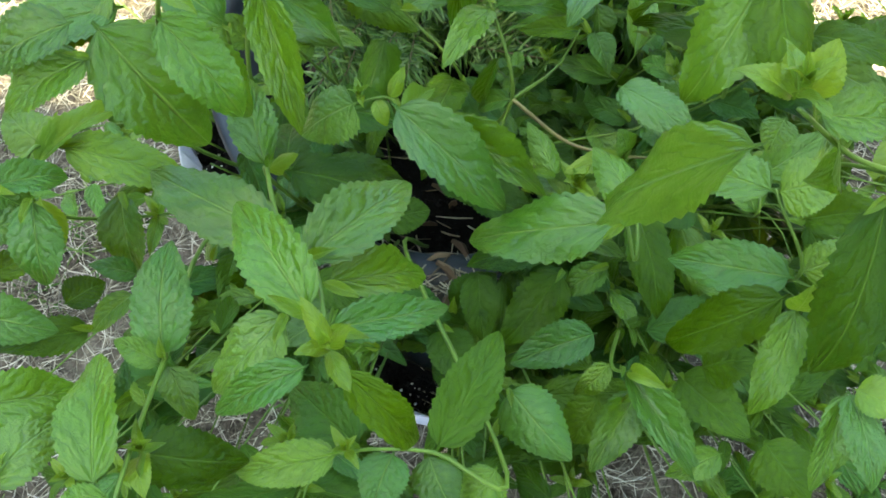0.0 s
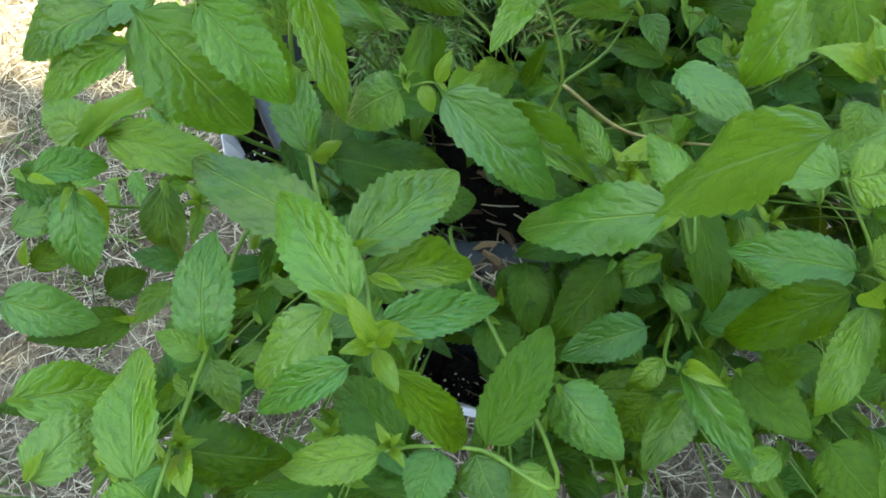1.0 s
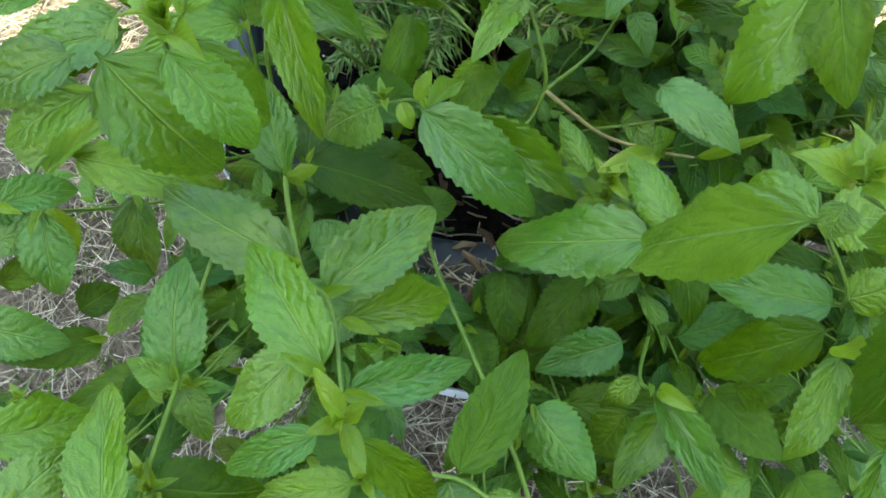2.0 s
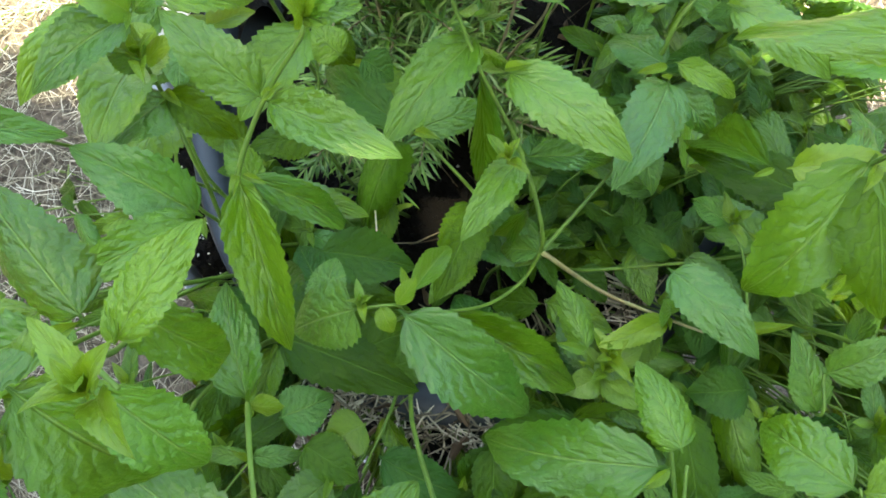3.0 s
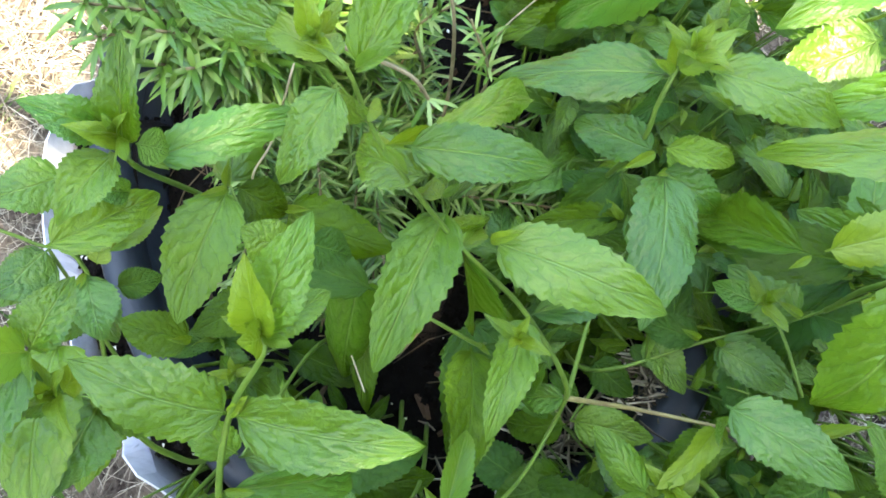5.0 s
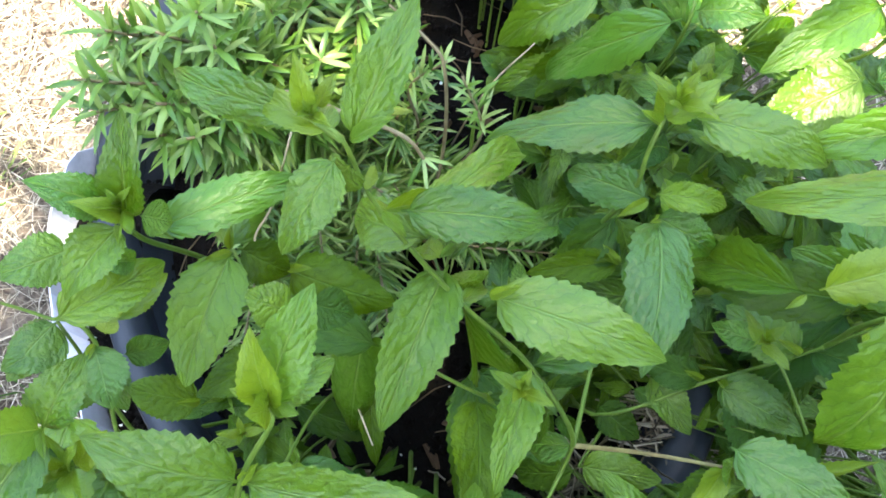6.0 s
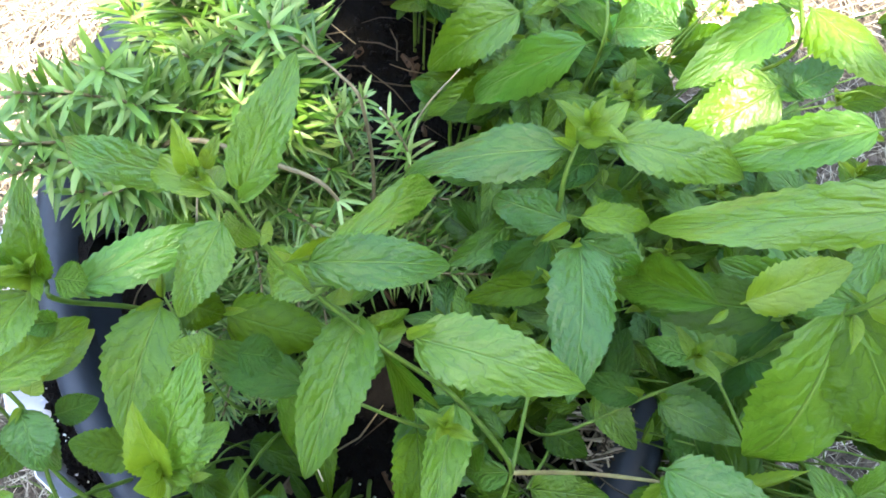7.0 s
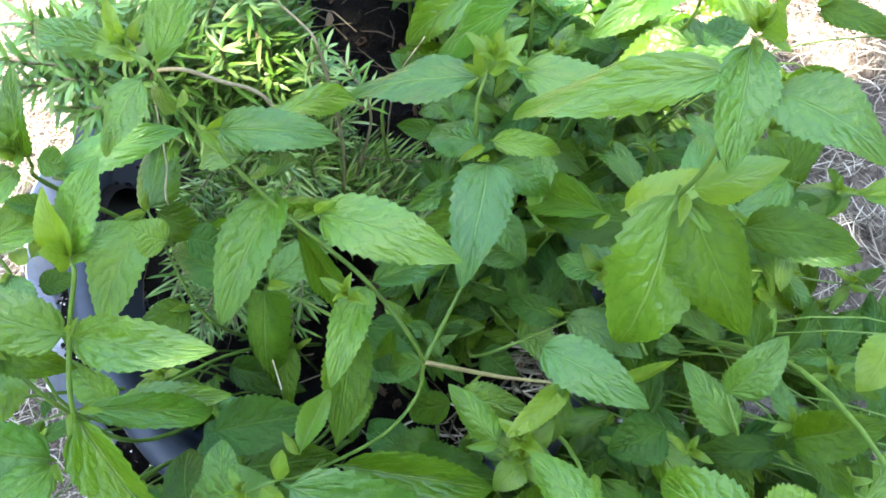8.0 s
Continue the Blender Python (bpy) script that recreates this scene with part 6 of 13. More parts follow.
s = mint_stem((0.104, 0.513, 0.215), (0.133, 0.529, 0.295), (0.161, 0.545, 0.296), r=0.0014)
leaf(s, (0.124, 0.525, 0.280), (0.164, 0.548, 0.268), 0.0209, -3)
leaf(s, (0.137, 0.531, 0.300), (0.112, 0.584, 0.273), 0.0246, 2, "o")
leaf(s, (0.137, 0.531, 0.300), (0.170, 0.502, 0.291), 0.02, 11)
leaf(s, (0.149, 0.538, 0.305), (0.126, 0.497, 0.298), 0.0241, -10, "o")
leaf(s, (0.149, 0.538, 0.305), (0.196, 0.570, 0.311), 0.0285, -18)
leaf(s, (0.161, 0.545, 0.296), (0.189, 0.521, 0.278), 0.0184, 0, "o")
leaf(s, (0.161, 0.545, 0.296), (0.147, 0.574, 0.292), 0.0144, -19, "o")

s = mint_stem((0.155, 0.408, 0.215), (0.188, 0.391, 0.294), (0.222, 0.375, 0.292), r=0.0014)
leaf(s, (0.193, 0.389, 0.299), (0.227, 0.347, 0.281), 0.0257, 10, "o")
leaf(s, (0.208, 0.382, 0.303), (0.173, 0.351, 0.304), 0.0202, 13, "o")
leaf(s, (0.208, 0.382, 0.303), (0.250, 0.412, 0.291), 0.0267, 7, "o")
leaf(s, (0.222, 0.375, 0.292), (0.250, 0.365, 0.295), 0.0135, 12, "o")
leaf(s, (0.222, 0.375, 0.292), (0.194, 0.396, 0.285), 0.0159, -21, "o")
bud(s, (0.222, 0.375, 0.292), 0.01, 18, (0.000, 0.000, 1.000), 'y', 3)

s = mint_stem((0.102, 0.333, 0.215), (0.169, 0.270, 0.274), (0.236, 0.207, 0.213), r=0.0014)
leaf(s, (0.149, 0.289, 0.269), (0.128, 0.240, 0.251), 0.0238, -6, "o")
leaf(s, (0.178, 0.262, 0.273), (0.137, 0.285, 0.260), 0.0199, 1)
leaf(s, (0.178, 0.262, 0.273), (0.210, 0.224, 0.253), 0.025, -18)
leaf(s, (0.207, 0.234, 0.254), (0.175, 0.197, 0.244), 0.0252, 14, "o")
leaf(s, (0.236, 0.207, 0.213), (0.258, 0.189, 0.205), 0.0127, 6, "o")
leaf(s, (0.236, 0.207, 0.213), (0.212, 0.238, 0.216), 0.0182, 5, "o")

s = mint_stem((0.135, 0.378, 0.215), (0.168, 0.371, 0.282), (0.201, 0.363, 0.245), r=0.0014)
leaf(s, (0.158, 0.373, 0.273), (0.187, 0.409, 0.273), 0.0222, 14, "o")
leaf(s, (0.158, 0.373, 0.273), (0.126, 0.332, 0.271), 0.0244, 21, "o")
leaf(s, (0.186, 0.366, 0.274), (0.217, 0.398, 0.263), 0.0226, -10, "o")
leaf(s, (0.201, 0.363, 0.245), (0.221, 0.333, 0.246), 0.0162, -6, "o")
leaf(s, (0.201, 0.363, 0.245), (0.179, 0.388, 0.247), 0.0152, -6)
bud(s, (0.201, 0.363, 0.245), 0.01, 15, (0.000, 0.000, 1.000), 'y', 3)

s = mint_stem((-0.064, 0.321, 0.221), (-0.138, 0.257, 0.293), (-0.216, 0.190, 0.256), r=0.0014)
leaf(s, (-0.116, 0.277, 0.283), (-0.173, 0.255, 0.270), 0.0295, -13, "o")
leaf(s, (-0.149, 0.249, 0.294), (-0.169, 0.306, 0.298), 0.0278, -13, "o")
leaf(s, (-0.182, 0.220, 0.285), (-0.237, 0.203, 0.278), 0.0276, 9, "o")
leaf(s, (-0.182, 0.220, 0.285), (-0.139, 0.252, 0.282), 0.0268, -21, "o")
leaf(s, (-0.216, 0.190, 0.256), (-0.183, 0.155, 0.242), 0.0244, -22, "o")
leaf(s, (-0.216, 0.190, 0.256), (-0.238, 0.217, 0.253), 0.0157, 16, "o")

s = mint_stem((0.139, 0.430, 0.215), (0.186, 0.420, 0.289), (0.233, 0.411, 0.272), r=0.0014)
leaf(s, (0.172, 0.423, 0.277), (0.146, 0.411, 0.276), 0.0133, -6, "o")
leaf(s, (0.192, 0.419, 0.292), (0.184, 0.444, 0.291), 0.0127, 10, "o")
leaf(s, (0.192, 0.419, 0.292), (0.199, 0.386, 0.293), 0.0169, 14, "o")
leaf(s, (0.212, 0.415, 0.291), (0.192, 0.400, 0.282), 0.0127, -7, "o")
leaf(s, (0.212, 0.415, 0.291), (0.231, 0.430, 0.292), 0.0113, 6, "o")
leaf(s, (0.233, 0.411, 0.272), (0.244, 0.391, 0.269), 0.0114, -16, "o")
leaf(s, (0.233, 0.411, 0.272), (0.219, 0.423, 0.264), 0.0081, 3, "o")

s = mint_stem((0.139, 0.536, 0.215), (0.186, 0.568, 0.268), (0.232, 0.601, 0.189), r=0.0014)
leaf(s, (0.172, 0.558, 0.266), (0.138, 0.603, 0.240), 0.0265, 3)
leaf(s, (0.172, 0.558, 0.266), (0.178, 0.497, 0.260), 0.0265, 6, "o")
leaf(s, (0.192, 0.573, 0.265), (0.135, 0.542, 0.246), 0.0313, -8)
leaf(s, (0.212, 0.587, 0.239), (0.237, 0.533, 0.234), 0.0299, -5, "o")
leaf(s, (0.232, 0.601, 0.189), (0.264, 0.605, 0.179), 0.0164, -7)
leaf(s, (0.232, 0.601, 0.189), (0.196, 0.582, 0.193), 0.0174, 21)

s = mint_stem((0.118, 0.379, 0.215), (0.150, 0.362, 0.307), (0.183, 0.344, 0.344), r=0.0014)
leaf(s, (0.141, 0.367, 0.285), (0.133, 0.320, 0.284), 0.0202, 2, "o")
leaf(s, (0.169, 0.352, 0.335), (0.150, 0.319, 0.319), 0.0191, 1, "o")
leaf(s, (0.169, 0.352, 0.335), (0.171, 0.391, 0.317), 0.0169, -20, "o")
leaf(s, (0.183, 0.344, 0.344), (0.154, 0.352, 0.341), 0.0126, 18)

s = mint_stem((0.119, 0.398, 0.215), (0.198, 0.350, 0.286), (0.277, 0.301, 0.257), r=0.0014)
leaf(s, (0.208, 0.343, 0.287), (0.235, 0.371, 0.282), 0.0184, -9, "o")
leaf(s, (0.243, 0.322, 0.282), (0.276, 0.291, 0.268), 0.0217, 0, "o")
leaf(s, (0.243, 0.322, 0.282), (0.231, 0.356, 0.281), 0.0176, -10)
leaf(s, (0.277, 0.301, 0.257), (0.299, 0.307, 0.253), 0.0112, -12, "o")
leaf(s, (0.277, 0.301, 0.257), (0.255, 0.287, 0.259), 0.011, -3, "o")
bud(s, (0.277, 0.301, 0.257), 0.01, 71, (0.000, 0.000, 1.000), 'y', 3)

s = mint_stem((0.105, 0.374, 0.215), (0.160, 0.321, 0.312), (0.215, 0.268, 0.363), r=0.0014)
leaf(s, (0.191, 0.291, 0.346), (0.212, 0.319, 0.335), 0.0153, -17, "o")
leaf(s, (0.215, 0.268, 0.363), (0.229, 0.250, 0.364), 0.0115, -17, "o")
leaf(s, (0.215, 0.268, 0.363), (0.200, 0.278, 0.363), 0.0077, -5, "o")
bud(s, (0.215, 0.268, 0.363), 0.01, 76, (0.000, 0.000, 1.000), 'y', 3)

s = mint_stem((0.152, 0.467, 0.215), (0.221, 0.486, 0.267), (0.289, 0.505, 0.182), r=0.0014)
leaf(s, (0.200, 0.480, 0.266), (0.146, 0.477, 0.268), 0.0243, 19, "o")
leaf(s, (0.259, 0.497, 0.236), (0.196, 0.486, 0.225), 0.0299, -4)
leaf(s, (0.289, 0.505, 0.182), (0.292, 0.472, 0.177), 0.0144, 15)
bud(s, (0.289, 0.505, 0.182), 0.01, 37, (0.000, 0.000, 1.000), 'y', 3)

s = mint_stem((0.168, 0.447, 0.215), (0.238, 0.456, 0.293), (0.307, 0.464, 0.286), r=0.0014)
leaf(s, (0.307, 0.464, 0.286), (0.344, 0.457, 0.281), 0.0187, 5, "o")
bud(s, (0.307, 0.464, 0.286), 0.01, 81, (0.000, 0.000, 1.000), 'y', 3)

s = mint_stem((0.155, 0.477, 0.215), (0.198, 0.487, 0.288), (0.242, 0.497, 0.267), r=0.0014)
leaf(s, (0.185, 0.484, 0.276), (0.164, 0.502, 0.273), 0.0141, 7)
leaf(s, (0.204, 0.488, 0.291), (0.223, 0.520, 0.293), 0.0165, -12, "o")
leaf(s, (0.223, 0.493, 0.288), (0.198, 0.512, 0.274), 0.0134, 5, "o")
leaf(s, (0.242, 0.497, 0.267), (0.253, 0.515, 0.266), 0.0089, -8)
leaf(s, (0.242, 0.497, 0.267), (0.233, 0.476, 0.256), 0.0118, 18)
bud(s, (0.242, 0.497, 0.267), 0.01, 29, (0.000, 0.000, 1.000), 'y', 3)

s = mint_stem((0.122, 0.413, 0.215), (0.148, 0.415, 0.287), (0.174, 0.417, 0.262), r=0.0014)
leaf(s, (0.140, 0.414, 0.275), (0.161, 0.455, 0.268), 0.0227, -11, "o")
leaf(s, (0.163, 0.416, 0.284), (0.146, 0.373, 0.261), 0.0234, 0, "o")
leaf(s, (0.163, 0.416, 0.284), (0.168, 0.456, 0.274), 0.0199, -18, "o")
bud(s, (0.174, 0.417, 0.262), 0.01, 15, (0.000, 0.000, 1.000), 'y', 3)

s = mint_stem((-0.073, 0.318, 0.222), (-0.140, 0.245, 0.299), (-0.210, 0.167, 0.282), r=0.0014)
leaf(s, (-0.119, 0.267, 0.287), (-0.106, 0.315, 0.260), 0.0238, -3, "o")
leaf(s, (-0.119, 0.267, 0.287), (-0.140, 0.233, 0.276), 0.0186, -6, "o")
leaf(s, (-0.149, 0.234, 0.303), (-0.188, 0.250, 0.284), 0.0211, 21, "o")
leaf(s, (-0.149, 0.234, 0.303), (-0.110, 0.222, 0.303), 0.0206, -6, "o")
leaf(s, (-0.179, 0.201, 0.302), (-0.201, 0.164, 0.302), 0.0192, 13, "o")
leaf(s, (-0.179, 0.201, 0.302), (-0.176, 0.245, 0.283), 0.022, 3, "o")
leaf(s, (-0.210, 0.167, 0.282), (-0.184, 0.150, 0.271), 0.0137, -13, "o")
leaf(s, (-0.210, 0.167, 0.282), (-0.242, 0.179, 0.270), 0.0153, -20, "o")
bud(s, (-0.210, 0.167, 0.282), 0.01, 49, (0.000, 0.000, 1.000), 'y', 3)

s = mint_stem((-0.001, 0.311, 0.220), (0.011, 0.212, 0.312), (0.020, 0.111, 0.341), r=0.0014)
leaf(s, (0.013, 0.198, 0.319), (0.052, 0.169, 0.302), 0.0241)
leaf(s, (0.016, 0.155, 0.336), (-0.008, 0.121, 0.323), 0.0174, -20, "o")
leaf(s, (0.016, 0.155, 0.336), (0.044, 0.180, 0.337), 0.0154, 9, "o")
leaf(s, (0.020, 0.111, 0.341), (0.040, 0.093, 0.339), 0.0136, -8, "o")
leaf(s, (0.020, 0.111, 0.341), (-0.003, 0.121, 0.345), 0.0131, -6, "o")
bud(s, (0.020, 0.111, 0.341), 0.01, 31, (0.000, 0.000, 1.000), 'y', 3)

s = mint_stem((-0.027, 0.296, 0.221), (-0.055, 0.253, 0.289), (-0.085, 0.206, 0.246), r=0.0014)
leaf(s, (-0.045, 0.266, 0.280), (-0.007, 0.237, 0.277), 0.0228, 19, "o")
leaf(s, (-0.071, 0.227, 0.279), (-0.113, 0.257, 0.282), 0.0226, -4, "o")
leaf(s, (-0.085, 0.206, 0.246), (-0.076, 0.232, 0.246), 0.0141, -2, "o")
leaf(s, (-0.085, 0.206, 0.246), (-0.111, 0.184, 0.237), 0.0161, -11, "o")

s = mint_stem((0.109, 0.551, 0.215), (0.149, 0.575, 0.303), (0.189, 0.600, 0.327), r=0.0014)
leaf(s, (0.137, 0.568, 0.283), (0.118, 0.605, 0.272), 0.0198, -9)
leaf(s, (0.137, 0.568, 0.283), (0.156, 0.523, 0.280), 0.0238, -6)
leaf(s, (0.155, 0.578, 0.310), (0.116, 0.567, 0.291), 0.0197, -10, "o")
leaf(s, (0.155, 0.578, 0.310), (0.189, 0.601, 0.309), 0.0201, 20, "o")
leaf(s, (0.172, 0.589, 0.324), (0.187, 0.542, 0.319), 0.0246, -16)
leaf(s, (0.172, 0.589, 0.324), (0.143, 0.631, 0.307), 0.0236, -20)
leaf(s, (0.189, 0.600, 0.327), (0.169, 0.574, 0.313), 0.0164, 16)
bud(s, (0.189, 0.600, 0.327), 0.01, 67, (0.000, 0.000, 1.000), 'y', 3)

s = mint_stem((0.104, 0.413, 0.215), (0.114, 0.395, 0.317), (0.124, 0.376, 0.384), r=0.0014)
leaf(s, (0.115, 0.392, 0.328), (0.079, 0.415, 0.322), 0.0214, -17)
leaf(s, (0.120, 0.384, 0.360), (0.132, 0.439, 0.359), 0.0262, 11)
bud(s, (0.124, 0.376, 0.384), 0.01, 84, (0.000, 0.000, 1.000), 'y', 3)

s = mint_stem((-0.064, 0.344, 0.220), (-0.123, 0.254, 0.311), (-0.184, 0.160, 0.334), r=0.0014)
leaf(s, (-0.105, 0.281, 0.292), (-0.093, 0.307, 0.280), 0.0131, -12, "o")
leaf(s, (-0.105, 0.281, 0.292), (-0.121, 0.253, 0.286), 0.0151, -20, "o")
leaf(s, (-0.130, 0.241, 0.318), (-0.156, 0.264, 0.307), 0.0154, -3, "o")
leaf(s, (-0.130, 0.241, 0.318), (-0.115, 0.222, 0.309), 0.0108, -12, "o")
leaf(s, (-0.157, 0.201, 0.333), (-0.185, 0.181, 0.324), 0.0147, -15, "o")
leaf(s, (-0.157, 0.201, 0.333), (-0.147, 0.231, 0.322), 0.014, -3, "o")
leaf(s, (-0.184, 0.160, 0.334), (-0.168, 0.146, 0.332), 0.0104, 2, "o")
leaf(s, (-0.184, 0.160, 0.334), (-0.198, 0.175, 0.335), 0.0101, 0, "o")
bud(s, (-0.184, 0.160, 0.334), 0.01, 7, (0.000, 0.000, 1.000), 'y', 3)

s = mint_stem((0.045, 0.291, 0.219), (0.069, 0.186, 0.295), (0.090, 0.075, 0.274), r=0.0014)
leaf(s, (0.062, 0.217, 0.282), (0.055, 0.273, 0.284), 0.0232, 16, "o")
leaf(s, (0.062, 0.217, 0.282), (0.088, 0.176, 0.280), 0.0247, -22, "o")
leaf(s, (0.072, 0.172, 0.298), (0.015, 0.167, 0.296), 0.027, 5, "o")
leaf(s, (0.072, 0.172, 0.298), (0.117, 0.188, 0.282), 0.0224, -6, "o")
leaf(s, (0.081, 0.124, 0.294), (0.088, 0.060, 0.294), 0.0293, -14, "o")
leaf(s, (0.090, 0.075, 0.274), (0.119, 0.091, 0.266), 0.0164, -2, "o")
leaf(s, (0.090, 0.075, 0.274), (0.066, 0.057, 0.272), 0.0144, -9, "o")
bud(s, (0.090, 0.075, 0.274), 0.01, 62, (0.000, 0.000, 1.000), 'y', 3)

s = mint_stem((0.043, 0.296, 0.219), (0.051, 0.185, 0.307), (0.056, 0.072, 0.322), r=0.0014)
leaf(s, (0.049, 0.218, 0.288), (0.066, 0.253, 0.272), 0.0186, 14, "o")
leaf(s, (0.049, 0.218, 0.288), (0.010, 0.182, 0.286), 0.0272, 1, "o")
leaf(s, (0.051, 0.170, 0.313), (0.005, 0.194, 0.299), 0.0228, 16, "o")
leaf(s, (0.053, 0.122, 0.324), (0.026, 0.092, 0.313), 0.0201, -15, "o")
leaf(s, (0.056, 0.072, 0.322), (0.075, 0.058, 0.313), 0.0124, 0, "o")
leaf(s, (0.056, 0.072, 0.322), (0.043, 0.093, 0.324), 0.0103, 5, "o")

s = mint_stem((0.117, 0.383, 0.215), (0.147, 0.354, 0.288), (0.176, 0.324, 0.269), r=0.0014)
leaf(s, (0.138, 0.363, 0.276), (0.156, 0.398, 0.272), 0.0182, -14, "o")
leaf(s, (0.151, 0.350, 0.291), (0.113, 0.368, 0.287), 0.0184, 11, "o")
leaf(s, (0.151, 0.350, 0.291), (0.184, 0.341, 0.279), 0.0152, -16, "o")
leaf(s, (0.163, 0.337, 0.289), (0.159, 0.300, 0.281), 0.0164, -8)
leaf(s, (0.163, 0.337, 0.289), (0.183, 0.371, 0.292), 0.019, -10, "o")

s = mint_stem((0.143, 0.535, 0.215), (0.188, 0.570, 0.276), (0.234, 0.605, 0.220), r=0.0014)
leaf(s, (0.175, 0.560, 0.270), (0.128, 0.577, 0.268), 0.0234, 19)
leaf(s, (0.175, 0.560, 0.270), (0.232, 0.546, 0.261), 0.0304, -16)
leaf(s, (0.194, 0.575, 0.276), (0.177, 0.512, 0.263), 0.0336, 8)
leaf(s, (0.214, 0.590, 0.259), (0.268, 0.593, 0.239), 0.0244, -2, "o")
leaf(s, (0.214, 0.590, 0.259), (0.152, 0.601, 0.241), 0.0302, -15, "o")

s = mint_stem((0.092, 0.364, 0.215), (0.142, 0.320, 0.276), (0.192, 0.276, 0.219), r=0.0014)
leaf(s, (0.127, 0.333, 0.270), (0.124, 0.299, 0.270), 0.0164, -9, "o")
leaf(s, (0.170, 0.295, 0.258), (0.160, 0.340, 0.247), 0.0212, 5)
leaf(s, (0.192, 0.276, 0.219), (0.163, 0.273, 0.212), 0.0149, -5, "o")

s = mint_stem((0.042, 0.290, 0.219), (0.081, 0.193, 0.315), (0.117, 0.094, 0.356), r=0.0014)
leaf(s, (0.069, 0.223, 0.292), (0.049, 0.240, 0.280), 0.0138, -22, "o")
leaf(s, (0.069, 0.223, 0.292), (0.094, 0.206, 0.289), 0.0145, -18, "o")
leaf(s, (0.086, 0.180, 0.324), (0.067, 0.155, 0.316), 0.0144, 7, "o")
leaf(s, (0.086, 0.180, 0.324), (0.101, 0.202, 0.326), 0.0121, -21, "o")
leaf(s, (0.117, 0.094, 0.356), (0.126, 0.116, 0.352), 0.0126, 12, "o")
leaf(s, (0.117, 0.094, 0.356), (0.106, 0.081, 0.356), 0.0074, -15, "o")
bud(s, (0.117, 0.094, 0.356), 0.01, 23, (0.000, 0.000, 1.000), 'y', 3)

s = mint_stem((0.076, 0.323, 0.215), (0.084, 0.270, 0.304), (0.092, 0.217, 0.333), r=0.0014)
leaf(s, (0.082, 0.286, 0.284), (0.071, 0.311, 0.272), 0.0129, 15, "o")
leaf(s, (0.085, 0.263, 0.312), (0.064, 0.245, 0.312), 0.0138, 10, "o")
leaf(s, (0.085, 0.263, 0.312), (0.109, 0.275, 0.315), 0.0121, -18, "o")
leaf(s, (0.089, 0.240, 0.328), (0.097, 0.208, 0.327), 0.0146, -18)
leaf(s, (0.089, 0.240, 0.328), (0.075, 0.262, 0.322), 0.0114, -3, "o")
leaf(s, (0.092, 0.217, 0.333), (0.107, 0.220, 0.332), 0.0077, -1, "o")
leaf(s, (0.092, 0.217, 0.333), (0.081, 0.205, 0.325), 0.0071, -1, "o")

s = mint_stem((0.145, 0.522, 0.215), (0.176, 0.524, 0.271), (0.207, 0.525, 0.199), r=0.0014)
leaf(s, (0.167, 0.523, 0.268), (0.184, 0.554, 0.268), 0.0151, -15)
leaf(s, (0.167, 0.523, 0.268), (0.143, 0.492, 0.262), 0.0184, 5, "o")
leaf(s, (0.180, 0.524, 0.269), (0.147, 0.537, 0.266), 0.018, -15, "o")

s = mint_stem((0.018, 0.291, 0.220), (0.006, 0.198, 0.310), (-0.008, 0.102, 0.330), r=0.0014)
leaf(s, (0.010, 0.226, 0.290), (0.034, 0.245, 0.274), 0.0148, -3, "o")
leaf(s, (0.005, 0.186, 0.316), (-0.011, 0.215, 0.303), 0.0164, 6, "o")
leaf(s, (0.005, 0.186, 0.316), (0.015, 0.148, 0.323), 0.0174, -18, "o")
leaf(s, (-0.001, 0.144, 0.330), (-0.032, 0.137, 0.333), 0.0167, -6, "o")
leaf(s, (-0.001, 0.144, 0.330), (0.017, 0.164, 0.323), 0.0125, -2, "o")
leaf(s, (-0.008, 0.102, 0.330), (-0.002, 0.078, 0.333), 0.0113, -4, "o")
leaf(s, (-0.008, 0.102, 0.330), (-0.014, 0.121, 0.328), 0.0095, 2)
bud(s, (-0.008, 0.102, 0.330), 0.01, 81, (0.000, 0.000, 1.000), 'y', 3)

s = mint_stem((0.098, 0.452, 0.215), (0.129, 0.455, 0.313), (0.160, 0.457, 0.368), r=0.0014)
leaf(s, (0.133, 0.455, 0.323), (0.130, 0.427, 0.311), 0.0142, -10, "o")
leaf(s, (0.146, 0.456, 0.350), (0.115, 0.459, 0.348), 0.0136, -3)
leaf(s, (0.160, 0.457, 0.368), (0.171, 0.438, 0.368), 0.0097, 19)
leaf(s, (0.160, 0.457, 0.368), (0.158, 0.475, 0.368), 0.0087, 15)
bud(s, (0.160, 0.457, 0.368), 0.01, 11, (0.000, 0.000, 1.000), 'y', 3)

s = mint_stem((0.158, 0.488, 0.215), (0.183, 0.496, 0.290), (0.207, 0.503, 0.276), r=0.0014)
leaf(s, (0.175, 0.493, 0.277), (0.135, 0.514, 0.269), 0.0201, -8, "o")
leaf(s, (0.186, 0.497, 0.293), (0.189, 0.533, 0.295), 0.0158, 16, "o")
leaf(s, (0.196, 0.500, 0.293), (0.230, 0.492, 0.280), 0.0151, -1, "o")
leaf(s, (0.207, 0.503, 0.276), (0.204, 0.478, 0.277), 0.0115, -13, "o")
bud(s, (0.207, 0.503, 0.276), 0.01, 54, (0.000, 0.000, 1.000), 'y', 3)

